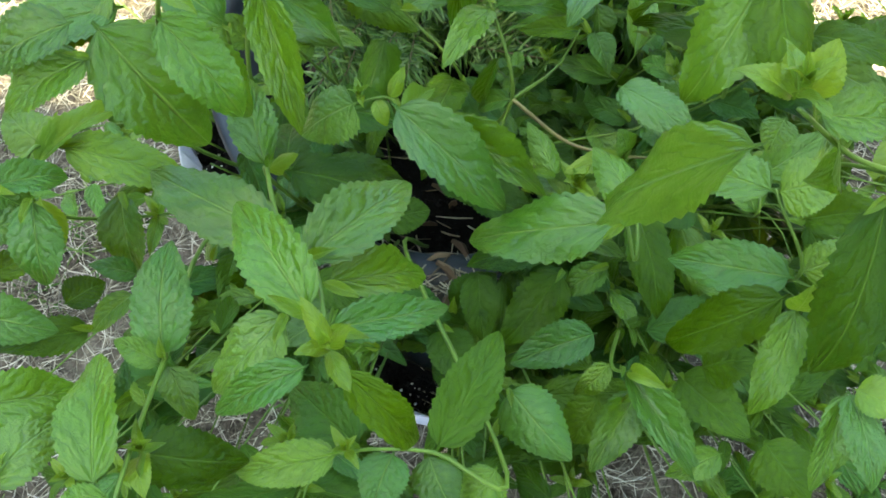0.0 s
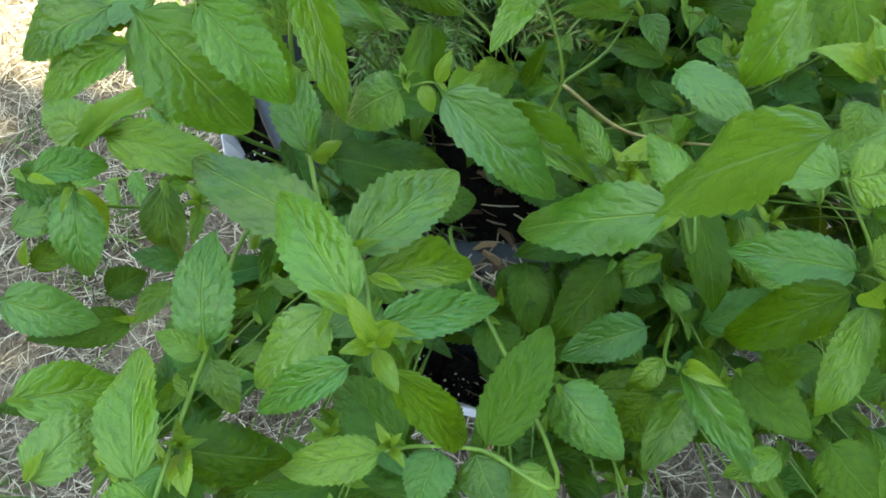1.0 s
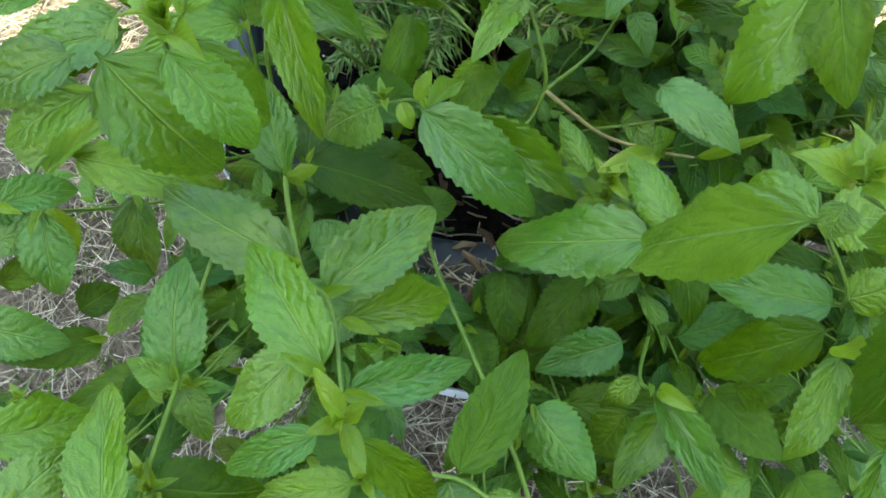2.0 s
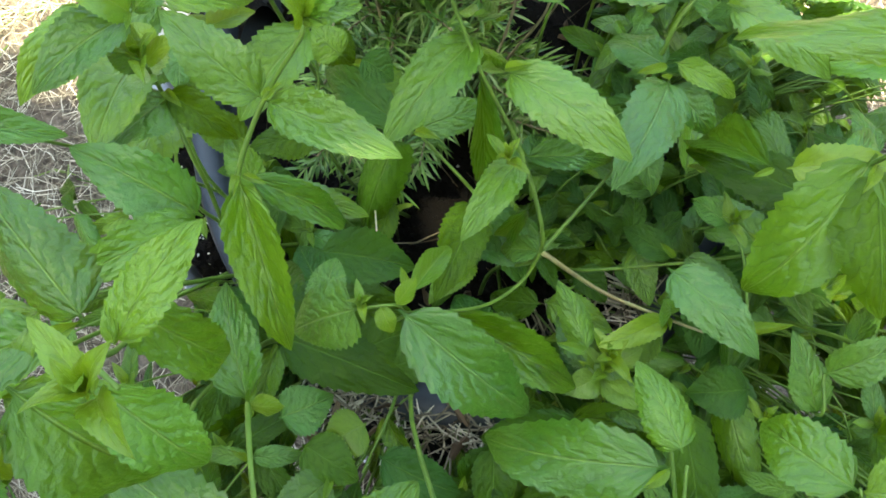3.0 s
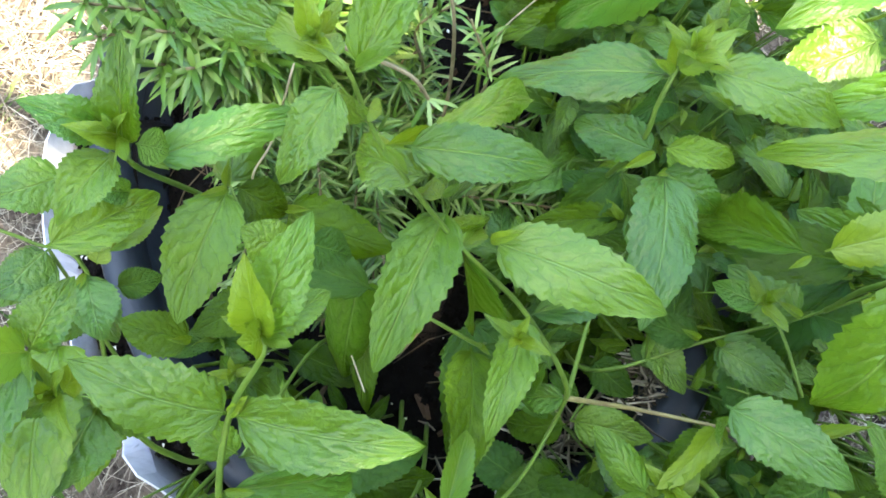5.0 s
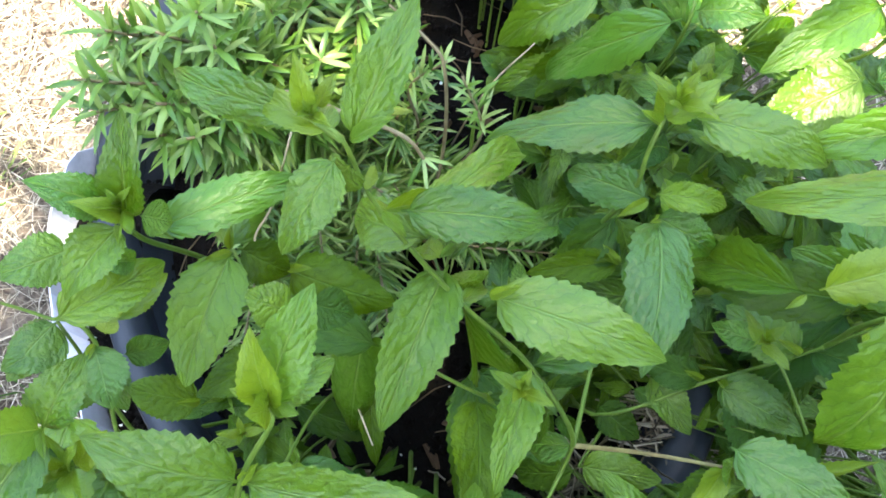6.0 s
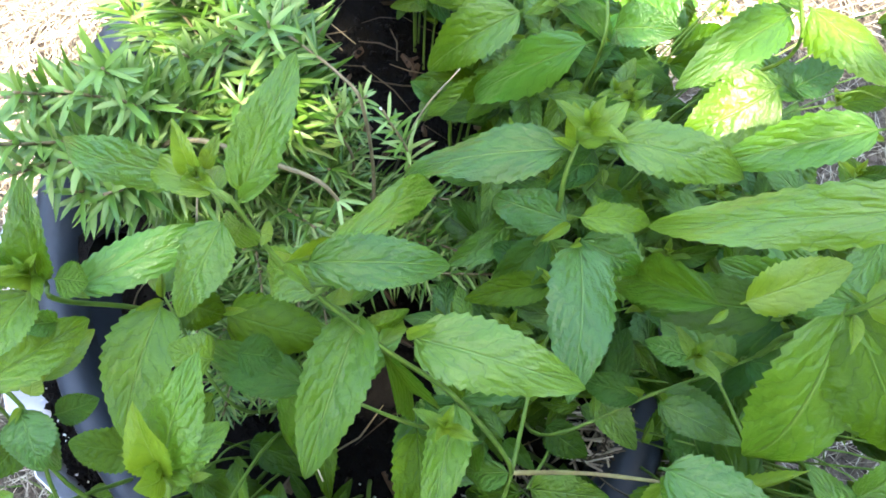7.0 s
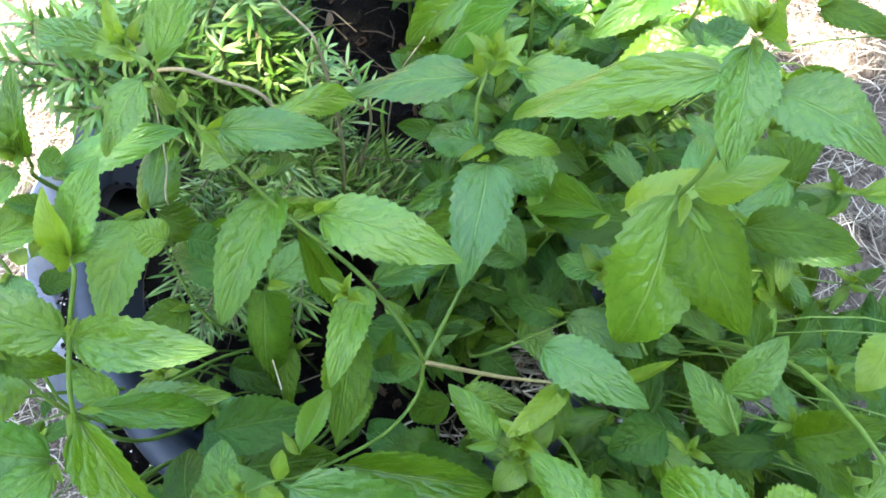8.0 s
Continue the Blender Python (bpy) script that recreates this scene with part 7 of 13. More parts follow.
s = mint_stem((-0.038, 0.412, 0.215), (-0.038, 0.409, 0.292), (-0.037, 0.406, 0.281), r=0.0014)
leaf(s, (-0.038, 0.407, 0.296), (-0.047, 0.368, 0.289), 0.0183, 8, "o")
bud(s, (-0.037, 0.406, 0.281), 0.01, 85, (0.000, 0.000, 1.000), 'y', 3)

s = mint_stem((0.136, 0.465, 0.215), (0.207, 0.450, 0.283), (0.277, 0.436, 0.246), r=0.0014)
leaf(s, (0.185, 0.455, 0.273), (0.133, 0.437, 0.255), 0.0266, -19, "o")
leaf(s, (0.216, 0.448, 0.284), (0.242, 0.403, 0.261), 0.0226, -10, "o")
leaf(s, (0.247, 0.442, 0.275), (0.289, 0.476, 0.279), 0.0237, -11)
leaf(s, (0.277, 0.436, 0.246), (0.289, 0.406, 0.237), 0.0149, 10, "o")
leaf(s, (0.277, 0.436, 0.246), (0.272, 0.469, 0.243), 0.0145, 6)
bud(s, (0.277, 0.436, 0.246), 0.01, 76, (0.000, 0.000, 1.000), 'y', 3)

s = mint_stem((0.056, 0.306, 0.218), (0.095, 0.226, 0.292), (0.132, 0.142, 0.272), r=0.0014)
leaf(s, (0.083, 0.250, 0.281), (0.044, 0.296, 0.288), 0.0308, -6, "o")
leaf(s, (0.083, 0.250, 0.281), (0.115, 0.207, 0.268), 0.0226, 18, "o")
leaf(s, (0.100, 0.215, 0.296), (0.056, 0.207, 0.283), 0.0203, -2, "o")
leaf(s, (0.100, 0.215, 0.296), (0.137, 0.250, 0.283), 0.0257, -16, "o")
leaf(s, (0.116, 0.179, 0.293), (0.148, 0.134, 0.269), 0.0236, 2)
leaf(s, (0.116, 0.179, 0.293), (0.105, 0.223, 0.290), 0.0215, 20, "o")
leaf(s, (0.132, 0.142, 0.272), (0.165, 0.157, 0.270), 0.0169, 6, "o")

s = mint_stem((0.118, 0.337, 0.215), (0.162, 0.281, 0.305), (0.206, 0.224, 0.337), r=0.0014)
leaf(s, (0.168, 0.273, 0.313), (0.165, 0.229, 0.299), 0.0204, -2, "o")
leaf(s, (0.187, 0.249, 0.330), (0.219, 0.238, 0.324), 0.0168, -18, "o")
leaf(s, (0.187, 0.249, 0.330), (0.148, 0.262, 0.330), 0.0209, 9, "o")
leaf(s, (0.206, 0.224, 0.337), (0.207, 0.248, 0.326), 0.0105, -8, "o")
leaf(s, (0.206, 0.224, 0.337), (0.198, 0.200, 0.340), 0.0125, 2)
bud(s, (0.206, 0.224, 0.337), 0.01, 60, (0.000, 0.000, 1.000), 'y', 3)

s = mint_stem((0.036, 0.288, 0.219), (0.051, 0.243, 0.286), (0.062, 0.193, 0.242), r=0.0014)
leaf(s, (0.046, 0.257, 0.278), (0.087, 0.277, 0.263), 0.023, 21, "o")
leaf(s, (0.046, 0.257, 0.278), (0.011, 0.255, 0.284), 0.0168, 20, "o")
leaf(s, (0.053, 0.237, 0.286), (0.035, 0.268, 0.278), 0.0155, 13, "o")
leaf(s, (0.053, 0.237, 0.286), (0.065, 0.201, 0.286), 0.0163, 19, "o")
leaf(s, (0.057, 0.215, 0.274), (0.021, 0.216, 0.270), 0.0152, 12, "o")
leaf(s, (0.057, 0.215, 0.274), (0.101, 0.231, 0.258), 0.0207, -19, "o")
leaf(s, (0.062, 0.193, 0.242), (0.074, 0.171, 0.239), 0.0126, -21, "o")
leaf(s, (0.062, 0.193, 0.242), (0.054, 0.219, 0.235), 0.0136, -10)

s = mint_stem((0.106, 0.324, 0.216), (0.166, 0.218, 0.267), (0.221, 0.106, 0.178), r=0.0014)
leaf(s, (0.148, 0.251, 0.266), (0.201, 0.274, 0.257), 0.0277, -8, "o")
leaf(s, (0.148, 0.251, 0.266), (0.093, 0.240, 0.249), 0.0238, 3, "o")
leaf(s, (0.174, 0.203, 0.264), (0.143, 0.248, 0.270), 0.0245, -11)
leaf(s, (0.174, 0.203, 0.264), (0.198, 0.161, 0.261), 0.0222, -20, "o")
leaf(s, (0.198, 0.155, 0.235), (0.149, 0.149, 0.227), 0.0252, 13, "o")
leaf(s, (0.198, 0.155, 0.235), (0.234, 0.177, 0.212), 0.0189, -14, "o")
leaf(s, (0.221, 0.106, 0.178), (0.245, 0.076, 0.183), 0.0186, 10, "o")
leaf(s, (0.221, 0.106, 0.178), (0.202, 0.133, 0.174), 0.0153, -10, "o")

s = mint_stem((-0.080, 0.336, 0.215), (-0.115, 0.304, 0.317), (-0.150, 0.273, 0.381), r=0.0014)
leaf(s, (-0.104, 0.314, 0.290), (-0.132, 0.307, 0.292), 0.0148, -8)
leaf(s, (-0.104, 0.314, 0.290), (-0.074, 0.321, 0.282), 0.0159, 9)
leaf(s, (-0.120, 0.300, 0.327), (-0.119, 0.266, 0.315), 0.0161, -10, "o")
leaf(s, (-0.120, 0.300, 0.327), (-0.120, 0.328, 0.331), 0.0134, 8)
leaf(s, (-0.135, 0.287, 0.358), (-0.108, 0.292, 0.346), 0.0134, -21)
leaf(s, (-0.150, 0.273, 0.381), (-0.149, 0.295, 0.381), 0.0105, -7)
leaf(s, (-0.150, 0.273, 0.381), (-0.154, 0.253, 0.376), 0.0096, -13)
bud(s, (-0.150, 0.273, 0.381), 0.01, 26, (0.000, 0.000, 1.000), 'y', 3)

s = mint_stem((-0.057, 0.378, 0.215), (-0.127, 0.317, 0.272), (-0.197, 0.256, 0.203), r=0.0014)
leaf(s, (-0.136, 0.309, 0.270), (-0.163, 0.262, 0.256), 0.0265, 11, "o")
leaf(s, (-0.136, 0.309, 0.270), (-0.101, 0.349, 0.269), 0.0252, 2)
leaf(s, (-0.166, 0.283, 0.248), (-0.122, 0.245, 0.233), 0.0249, 18)
leaf(s, (-0.166, 0.283, 0.248), (-0.205, 0.317, 0.232), 0.0251, -9, "o")
leaf(s, (-0.197, 0.256, 0.203), (-0.163, 0.269, 0.206), 0.0159, 14, "o")
leaf(s, (-0.197, 0.256, 0.203), (-0.224, 0.237, 0.205), 0.0165, -3, "o")

s = mint_stem((-0.078, 0.340, 0.215), (-0.104, 0.327, 0.314), (-0.129, 0.313, 0.370), r=0.0014)
leaf(s, (-0.096, 0.331, 0.289), (-0.071, 0.384, 0.283), 0.0268, 11)
leaf(s, (-0.096, 0.331, 0.289), (-0.136, 0.295, 0.291), 0.025, 9)
leaf(s, (-0.107, 0.325, 0.324), (-0.152, 0.347, 0.299), 0.0241, 3, "o")

s = mint_stem((-0.052, 0.317, 0.221), (-0.134, 0.248, 0.285), (-0.220, 0.173, 0.224), r=0.0014)
leaf(s, (-0.109, 0.269, 0.279), (-0.140, 0.295, 0.271), 0.0201, 8, "o")
leaf(s, (-0.145, 0.238, 0.284), (-0.182, 0.198, 0.279), 0.0244, -16, "o")
leaf(s, (-0.145, 0.238, 0.284), (-0.134, 0.290, 0.258), 0.0272, 20, "o")
leaf(s, (-0.182, 0.206, 0.265), (-0.225, 0.209, 0.248), 0.0208, 20, "o")
leaf(s, (-0.220, 0.173, 0.224), (-0.212, 0.198, 0.214), 0.0126, 6, "o")
leaf(s, (-0.220, 0.173, 0.224), (-0.226, 0.143, 0.215), 0.0132, 9, "o")
bud(s, (-0.220, 0.173, 0.224), 0.01, 40, (0.000, 0.000, 1.000), 'y', 3)

s = mint_stem((0.123, 0.398, 0.215), (0.214, 0.332, 0.276), (0.304, 0.266, 0.218), r=0.0014)
leaf(s, (0.186, 0.352, 0.270), (0.221, 0.382, 0.274), 0.023, 19, "o")
leaf(s, (0.226, 0.323, 0.275), (0.202, 0.365, 0.263), 0.0209, -1, "o")
leaf(s, (0.226, 0.323, 0.275), (0.255, 0.273, 0.249), 0.0293, -6, "o")
leaf(s, (0.265, 0.295, 0.258), (0.323, 0.323, 0.249), 0.031, 21, "o")
leaf(s, (0.304, 0.266, 0.218), (0.330, 0.239, 0.212), 0.0188, 18)
leaf(s, (0.304, 0.266, 0.218), (0.289, 0.295, 0.211), 0.0168, -3)
bud(s, (0.304, 0.266, 0.218), 0.01, 71, (0.000, 0.000, 1.000), 'y', 3)

s = mint_stem((-0.026, 0.318, 0.215), (-0.056, 0.203, 0.281), (-0.086, 0.088, 0.240), r=0.0014)
leaf(s, (-0.073, 0.138, 0.271), (-0.091, 0.079, 0.266), 0.0274, 9)
leaf(s, (-0.073, 0.138, 0.271), (-0.081, 0.180, 0.255), 0.0187, 21, "o")
leaf(s, (-0.086, 0.088, 0.240), (-0.059, 0.096, 0.229), 0.0122, 20, "o")
leaf(s, (-0.086, 0.088, 0.240), (-0.123, 0.095, 0.226), 0.0174, 5, "o")
bud(s, (-0.086, 0.088, 0.240), 0.01, 24, (0.000, 0.000, 1.000), 'y', 3)

s = mint_stem((0.094, 0.343, 0.215), (0.118, 0.301, 0.310), (0.142, 0.258, 0.357), r=0.0014)
leaf(s, (0.111, 0.314, 0.287), (0.101, 0.269, 0.277), 0.0228, -13)
leaf(s, (0.121, 0.295, 0.319), (0.079, 0.303, 0.312), 0.0194, 22)
leaf(s, (0.131, 0.277, 0.343), (0.144, 0.225, 0.322), 0.0254, 16)
leaf(s, (0.131, 0.277, 0.343), (0.138, 0.334, 0.323), 0.0241, 9, "o")
bud(s, (0.142, 0.258, 0.357), 0.01, 24, (0.000, 0.000, 1.000), 'y', 3)

s = mint_stem((0.121, 0.396, 0.215), (0.194, 0.364, 0.282), (0.268, 0.332, 0.243), r=0.0014)
leaf(s, (0.172, 0.374, 0.273), (0.179, 0.406, 0.259), 0.0152, 1, "o")
leaf(s, (0.172, 0.374, 0.273), (0.166, 0.339, 0.264), 0.0172, -8, "o")
leaf(s, (0.204, 0.360, 0.283), (0.172, 0.362, 0.277), 0.0154, 4, "o")
leaf(s, (0.204, 0.360, 0.283), (0.236, 0.358, 0.274), 0.0133, 1)
leaf(s, (0.236, 0.346, 0.273), (0.231, 0.315, 0.262), 0.0165, -14, "o")
leaf(s, (0.236, 0.346, 0.273), (0.230, 0.378, 0.269), 0.016, -2, "o")
leaf(s, (0.268, 0.332, 0.243), (0.288, 0.334, 0.243), 0.009, -5, "o")
leaf(s, (0.268, 0.332, 0.243), (0.243, 0.330, 0.234), 0.0129, 14)
bud(s, (0.268, 0.332, 0.243), 0.01, 84, (0.000, 0.000, 1.000), 'y', 3)

s = mint_stem((-0.036, 0.311, 0.221), (-0.118, 0.221, 0.307), (-0.202, 0.127, 0.313), r=0.0014)
leaf(s, (-0.093, 0.249, 0.290), (-0.115, 0.298, 0.290), 0.0276, -11, "o")
leaf(s, (-0.093, 0.249, 0.290), (-0.061, 0.184, 0.296), 0.0333, -13, "o")
leaf(s, (-0.128, 0.209, 0.313), (-0.187, 0.187, 0.316), 0.0291, -14, "o")
leaf(s, (-0.128, 0.209, 0.313), (-0.075, 0.232, 0.298), 0.0284, 18)
leaf(s, (-0.165, 0.169, 0.320), (-0.170, 0.096, 0.289), 0.0363, 0, "o")
leaf(s, (-0.165, 0.169, 0.320), (-0.183, 0.224, 0.309), 0.0292, 10, "o")
leaf(s, (-0.202, 0.127, 0.313), (-0.167, 0.144, 0.312), 0.0167, -9, "o")
leaf(s, (-0.202, 0.127, 0.313), (-0.239, 0.120, 0.298), 0.0164, 10, "o")

s = mint_stem((0.143, 0.474, 0.215), (0.222, 0.480, 0.299), (0.302, 0.486, 0.312), r=0.0014)
leaf(s, (0.198, 0.478, 0.281), (0.158, 0.475, 0.266), 0.0176, -5, "o")
leaf(s, (0.267, 0.483, 0.315), (0.222, 0.483, 0.319), 0.0202, -5)
leaf(s, (0.302, 0.486, 0.312), (0.303, 0.512, 0.312), 0.0117, -11, "o")

s = mint_stem((-0.085, 0.419, 0.215), (-0.098, 0.421, 0.298), (-0.111, 0.422, 0.306), r=0.0014)
leaf(s, (-0.100, 0.421, 0.303), (-0.135, 0.424, 0.304), 0.0176, 17, "o")
leaf(s, (-0.111, 0.422, 0.306), (-0.092, 0.414, 0.306), 0.0106, -15, "o")
leaf(s, (-0.111, 0.422, 0.306), (-0.140, 0.423, 0.305), 0.0136, 5, "o")
bud(s, (-0.111, 0.422, 0.306), 0.01, 10, (0.000, 0.000, 1.000), 'y', 3)

s = mint_stem((0.151, 0.522, 0.215), (0.194, 0.527, 0.270), (0.238, 0.531, 0.196), r=0.0014)
leaf(s, (0.181, 0.526, 0.267), (0.173, 0.559, 0.258), 0.0167, 18)
leaf(s, (0.200, 0.528, 0.268), (0.175, 0.513, 0.263), 0.0149, 20, "o")
leaf(s, (0.200, 0.528, 0.268), (0.226, 0.533, 0.260), 0.012, 12)

s = mint_stem((0.112, 0.555, 0.215), (0.165, 0.579, 0.294), (0.218, 0.602, 0.293), r=0.0014)
leaf(s, (0.149, 0.572, 0.279), (0.175, 0.584, 0.273), 0.0123, -22, "o")
leaf(s, (0.149, 0.572, 0.279), (0.134, 0.549, 0.282), 0.0136, 12, "o")
leaf(s, (0.172, 0.582, 0.299), (0.154, 0.609, 0.296), 0.0146, -3)
leaf(s, (0.172, 0.582, 0.299), (0.185, 0.554, 0.289), 0.0138, -13, "o")
leaf(s, (0.195, 0.592, 0.304), (0.173, 0.578, 0.299), 0.0114, -12)
bud(s, (0.218, 0.602, 0.293), 0.01, 38, (0.000, 0.000, 1.000), 'y', 3)

s = mint_stem((0.111, 0.444, 0.215), (0.134, 0.442, 0.316), (0.157, 0.439, 0.377), r=0.0014)
leaf(s, (0.127, 0.442, 0.289), (0.103, 0.421, 0.277), 0.0145, -1)
leaf(s, (0.147, 0.440, 0.355), (0.124, 0.431, 0.354), 0.0123, 11, "o")
leaf(s, (0.147, 0.440, 0.355), (0.166, 0.456, 0.357), 0.0105, -7, "o")
leaf(s, (0.157, 0.439, 0.377), (0.169, 0.424, 0.370), 0.0088, 9, "o")
leaf(s, (0.157, 0.439, 0.377), (0.147, 0.453, 0.379), 0.009, 2)
bud(s, (0.157, 0.439, 0.377), 0.01, 37, (0.000, 0.000, 1.000), 'y', 3)

s = mint_stem((0.122, 0.370, 0.215), (0.163, 0.358, 0.317), (0.203, 0.346, 0.382), r=0.0014)
leaf(s, (0.168, 0.356, 0.328), (0.184, 0.411, 0.315), 0.0254, 20)
leaf(s, (0.168, 0.356, 0.328), (0.186, 0.312, 0.321), 0.0214, 7)
leaf(s, (0.186, 0.351, 0.358), (0.127, 0.331, 0.330), 0.028, 13, "o")
leaf(s, (0.186, 0.351, 0.358), (0.233, 0.339, 0.366), 0.0237, 14, "o")
leaf(s, (0.203, 0.346, 0.382), (0.204, 0.309, 0.376), 0.0161, -14, "o")
leaf(s, (0.203, 0.346, 0.382), (0.191, 0.385, 0.368), 0.0182, -16)

s = mint_stem((0.164, 0.448, 0.215), (0.231, 0.451, 0.265), (0.298, 0.454, 0.175), r=0.0014)
leaf(s, (0.240, 0.451, 0.261), (0.210, 0.408, 0.247), 0.0237, -16, "o")
leaf(s, (0.240, 0.451, 0.261), (0.245, 0.512, 0.231), 0.0281, -19)
leaf(s, (0.298, 0.454, 0.175), (0.310, 0.491, 0.169), 0.0195, -5, "o")

s = mint_stem((-0.038, 0.299, 0.222), (-0.081, 0.218, 0.285), (-0.129, 0.133, 0.224), r=0.0014)
leaf(s, (-0.068, 0.242, 0.279), (-0.101, 0.212, 0.270), 0.0227, 20, "o")
leaf(s, (-0.087, 0.207, 0.284), (-0.112, 0.237, 0.277), 0.0169, -19, "o")
leaf(s, (-0.087, 0.207, 0.284), (-0.054, 0.181, 0.265), 0.0218, -6, "o")
leaf(s, (-0.107, 0.171, 0.266), (-0.141, 0.137, 0.258), 0.0232, 2, "o")
leaf(s, (-0.107, 0.171, 0.266), (-0.079, 0.205, 0.270), 0.0227, -18, "o")
leaf(s, (-0.129, 0.133, 0.224), (-0.108, 0.112, 0.217), 0.0142, -7, "o")
leaf(s, (-0.129, 0.133, 0.224), (-0.151, 0.143, 0.227), 0.0107, 3, "o")

s = mint_stem((0.044, 0.317, 0.218), (0.058, 0.238, 0.297), (0.069, 0.154, 0.289), r=0.0014)
leaf(s, (0.055, 0.262, 0.283), (0.086, 0.272, 0.275), 0.0143, 9, "o")
leaf(s, (0.055, 0.262, 0.283), (0.026, 0.252, 0.273), 0.0145, -5, "o")
leaf(s, (0.060, 0.227, 0.301), (0.054, 0.262, 0.287), 0.0184, 16, "o")
leaf(s, (0.060, 0.227, 0.301), (0.060, 0.190, 0.297), 0.0162, -7, "o")
leaf(s, (0.065, 0.191, 0.304), (0.025, 0.200, 0.294), 0.0167, 19, "o")
leaf(s, (0.065, 0.191, 0.304), (0.105, 0.198, 0.302), 0.021, 10, "o")
leaf(s, (0.069, 0.154, 0.289), (0.062, 0.132, 0.282), 0.0101, -14, "o")
leaf(s, (0.069, 0.154, 0.289), (0.064, 0.174, 0.285), 0.0102, -2, "o")
bud(s, (0.069, 0.154, 0.289), 0.01, 3, (0.000, 0.000, 1.000), 'y', 3)

s = mint_stem((-0.056, 0.321, 0.221), (-0.108, 0.225, 0.281), (-0.165, 0.125, 0.211), r=0.0014)
leaf(s, (-0.092, 0.255, 0.277), (-0.115, 0.301, 0.260), 0.0233, -8, "o")
leaf(s, (-0.141, 0.169, 0.258), (-0.103, 0.135, 0.259), 0.0227, -4)
leaf(s, (-0.165, 0.125, 0.211), (-0.135, 0.130, 0.206), 0.0144, 17, "o")
leaf(s, (-0.165, 0.125, 0.211), (-0.197, 0.115, 0.197), 0.0158, -5, "o")
bud(s, (-0.165, 0.125, 0.211), 0.01, 70, (0.000, 0.000, 1.000), 'y', 3)

s = mint_stem((0.137, 0.475, 0.215), (0.193, 0.466, 0.288), (0.249, 0.456, 0.266), r=0.0014)
leaf(s, (0.176, 0.468, 0.276), (0.226, 0.482, 0.258), 0.0248, -11, "o")
leaf(s, (0.249, 0.456, 0.266), (0.266, 0.423, 0.263), 0.0179, -1)

s = mint_stem((0.099, 0.415, 0.215), (0.129, 0.411, 0.304), (0.158, 0.406, 0.333), r=0.0014)
leaf(s, (0.133, 0.410, 0.312), (0.091, 0.416, 0.305), 0.0199, -11, "o")
leaf(s, (0.146, 0.408, 0.328), (0.162, 0.369, 0.319), 0.0209, 14, "o")
leaf(s, (0.146, 0.408, 0.328), (0.143, 0.451, 0.309), 0.021, -21)
leaf(s, (0.158, 0.406, 0.333), (0.187, 0.399, 0.332), 0.0123, 13, "o")
bud(s, (0.158, 0.406, 0.333), 0.01, 42, (0.000, 0.000, 1.000), 'y', 3)

s = mint_stem((0.044, 0.398, 0.215), (0.057, 0.400, 0.306), (0.071, 0.402, 0.338), r=0.0014)
bud(s, (0.071, 0.402, 0.338), 0.01, 29, (0.000, 0.000, 1.000), 'y', 3)

s = mint_stem((0.130, 0.528, 0.215), (0.194, 0.568, 0.288), (0.257, 0.607, 0.265), r=0.0014)
leaf(s, (0.175, 0.556, 0.276), (0.187, 0.592, 0.257), 0.0168, -12)
leaf(s, (0.175, 0.556, 0.276), (0.167, 0.516, 0.258), 0.019, 16)
leaf(s, (0.202, 0.573, 0.290), (0.157, 0.576, 0.268), 0.0195, -6, "o")
leaf(s, (0.230, 0.590, 0.287), (0.211, 0.557, 0.282), 0.0193, 2)
leaf(s, (0.230, 0.590, 0.287), (0.231, 0.635, 0.277), 0.0233, -9)
bud(s, (0.257, 0.607, 0.265), 0.01, 20, (0.000, 0.000, 1.000), 'y', 3)

s = mint_stem((0.098, 0.333, 0.215), (0.168, 0.265, 0.290), (0.238, 0.197, 0.274), r=0.0014)
leaf(s, (0.147, 0.285, 0.277), (0.172, 0.320, 0.280), 0.0184, -12, "o")
leaf(s, (0.147, 0.285, 0.277), (0.132, 0.247, 0.273), 0.0203, -21, "o")
leaf(s, (0.177, 0.256, 0.293), (0.122, 0.265, 0.293), 0.0261, 7, "o")
leaf(s, (0.177, 0.256, 0.293), (0.218, 0.250, 0.290), 0.0211, -11, "o")
leaf(s, (0.208, 0.227, 0.292), (0.184, 0.186, 0.291), 0.022, -13, "o")
leaf(s, (0.208, 0.227, 0.292), (0.230, 0.272, 0.281), 0.0224, 9, "o")
leaf(s, (0.238, 0.197, 0.274), (0.271, 0.195, 0.273), 0.0165, 4, "o")
leaf(s, (0.238, 0.197, 0.274), (0.211, 0.219, 0.264), 0.0146, 11, "o")
bud(s, (0.238, 0.197, 0.274), 0.01, 53, (0.000, 0.000, 1.000), 'y', 3)

s = mint_stem((0.119, 0.365, 0.215), (0.214, 0.321, 0.283), (0.309, 0.276, 0.248), r=0.0014)
leaf(s, (0.186, 0.334, 0.274), (0.215, 0.355, 0.266), 0.0181, -8, "o")
leaf(s, (0.186, 0.334, 0.274), (0.163, 0.310, 0.258), 0.0168, 2, "o")
leaf(s, (0.227, 0.315, 0.285), (0.218, 0.347, 0.279), 0.0163, -17, "o")
leaf(s, (0.227, 0.315, 0.285), (0.247, 0.283, 0.268), 0.0161, -18)
leaf(s, (0.268, 0.295, 0.276), (0.242, 0.280, 0.273), 0.0136, -2)
leaf(s, (0.268, 0.295, 0.276), (0.293, 0.319, 0.266), 0.017, -9, "o")
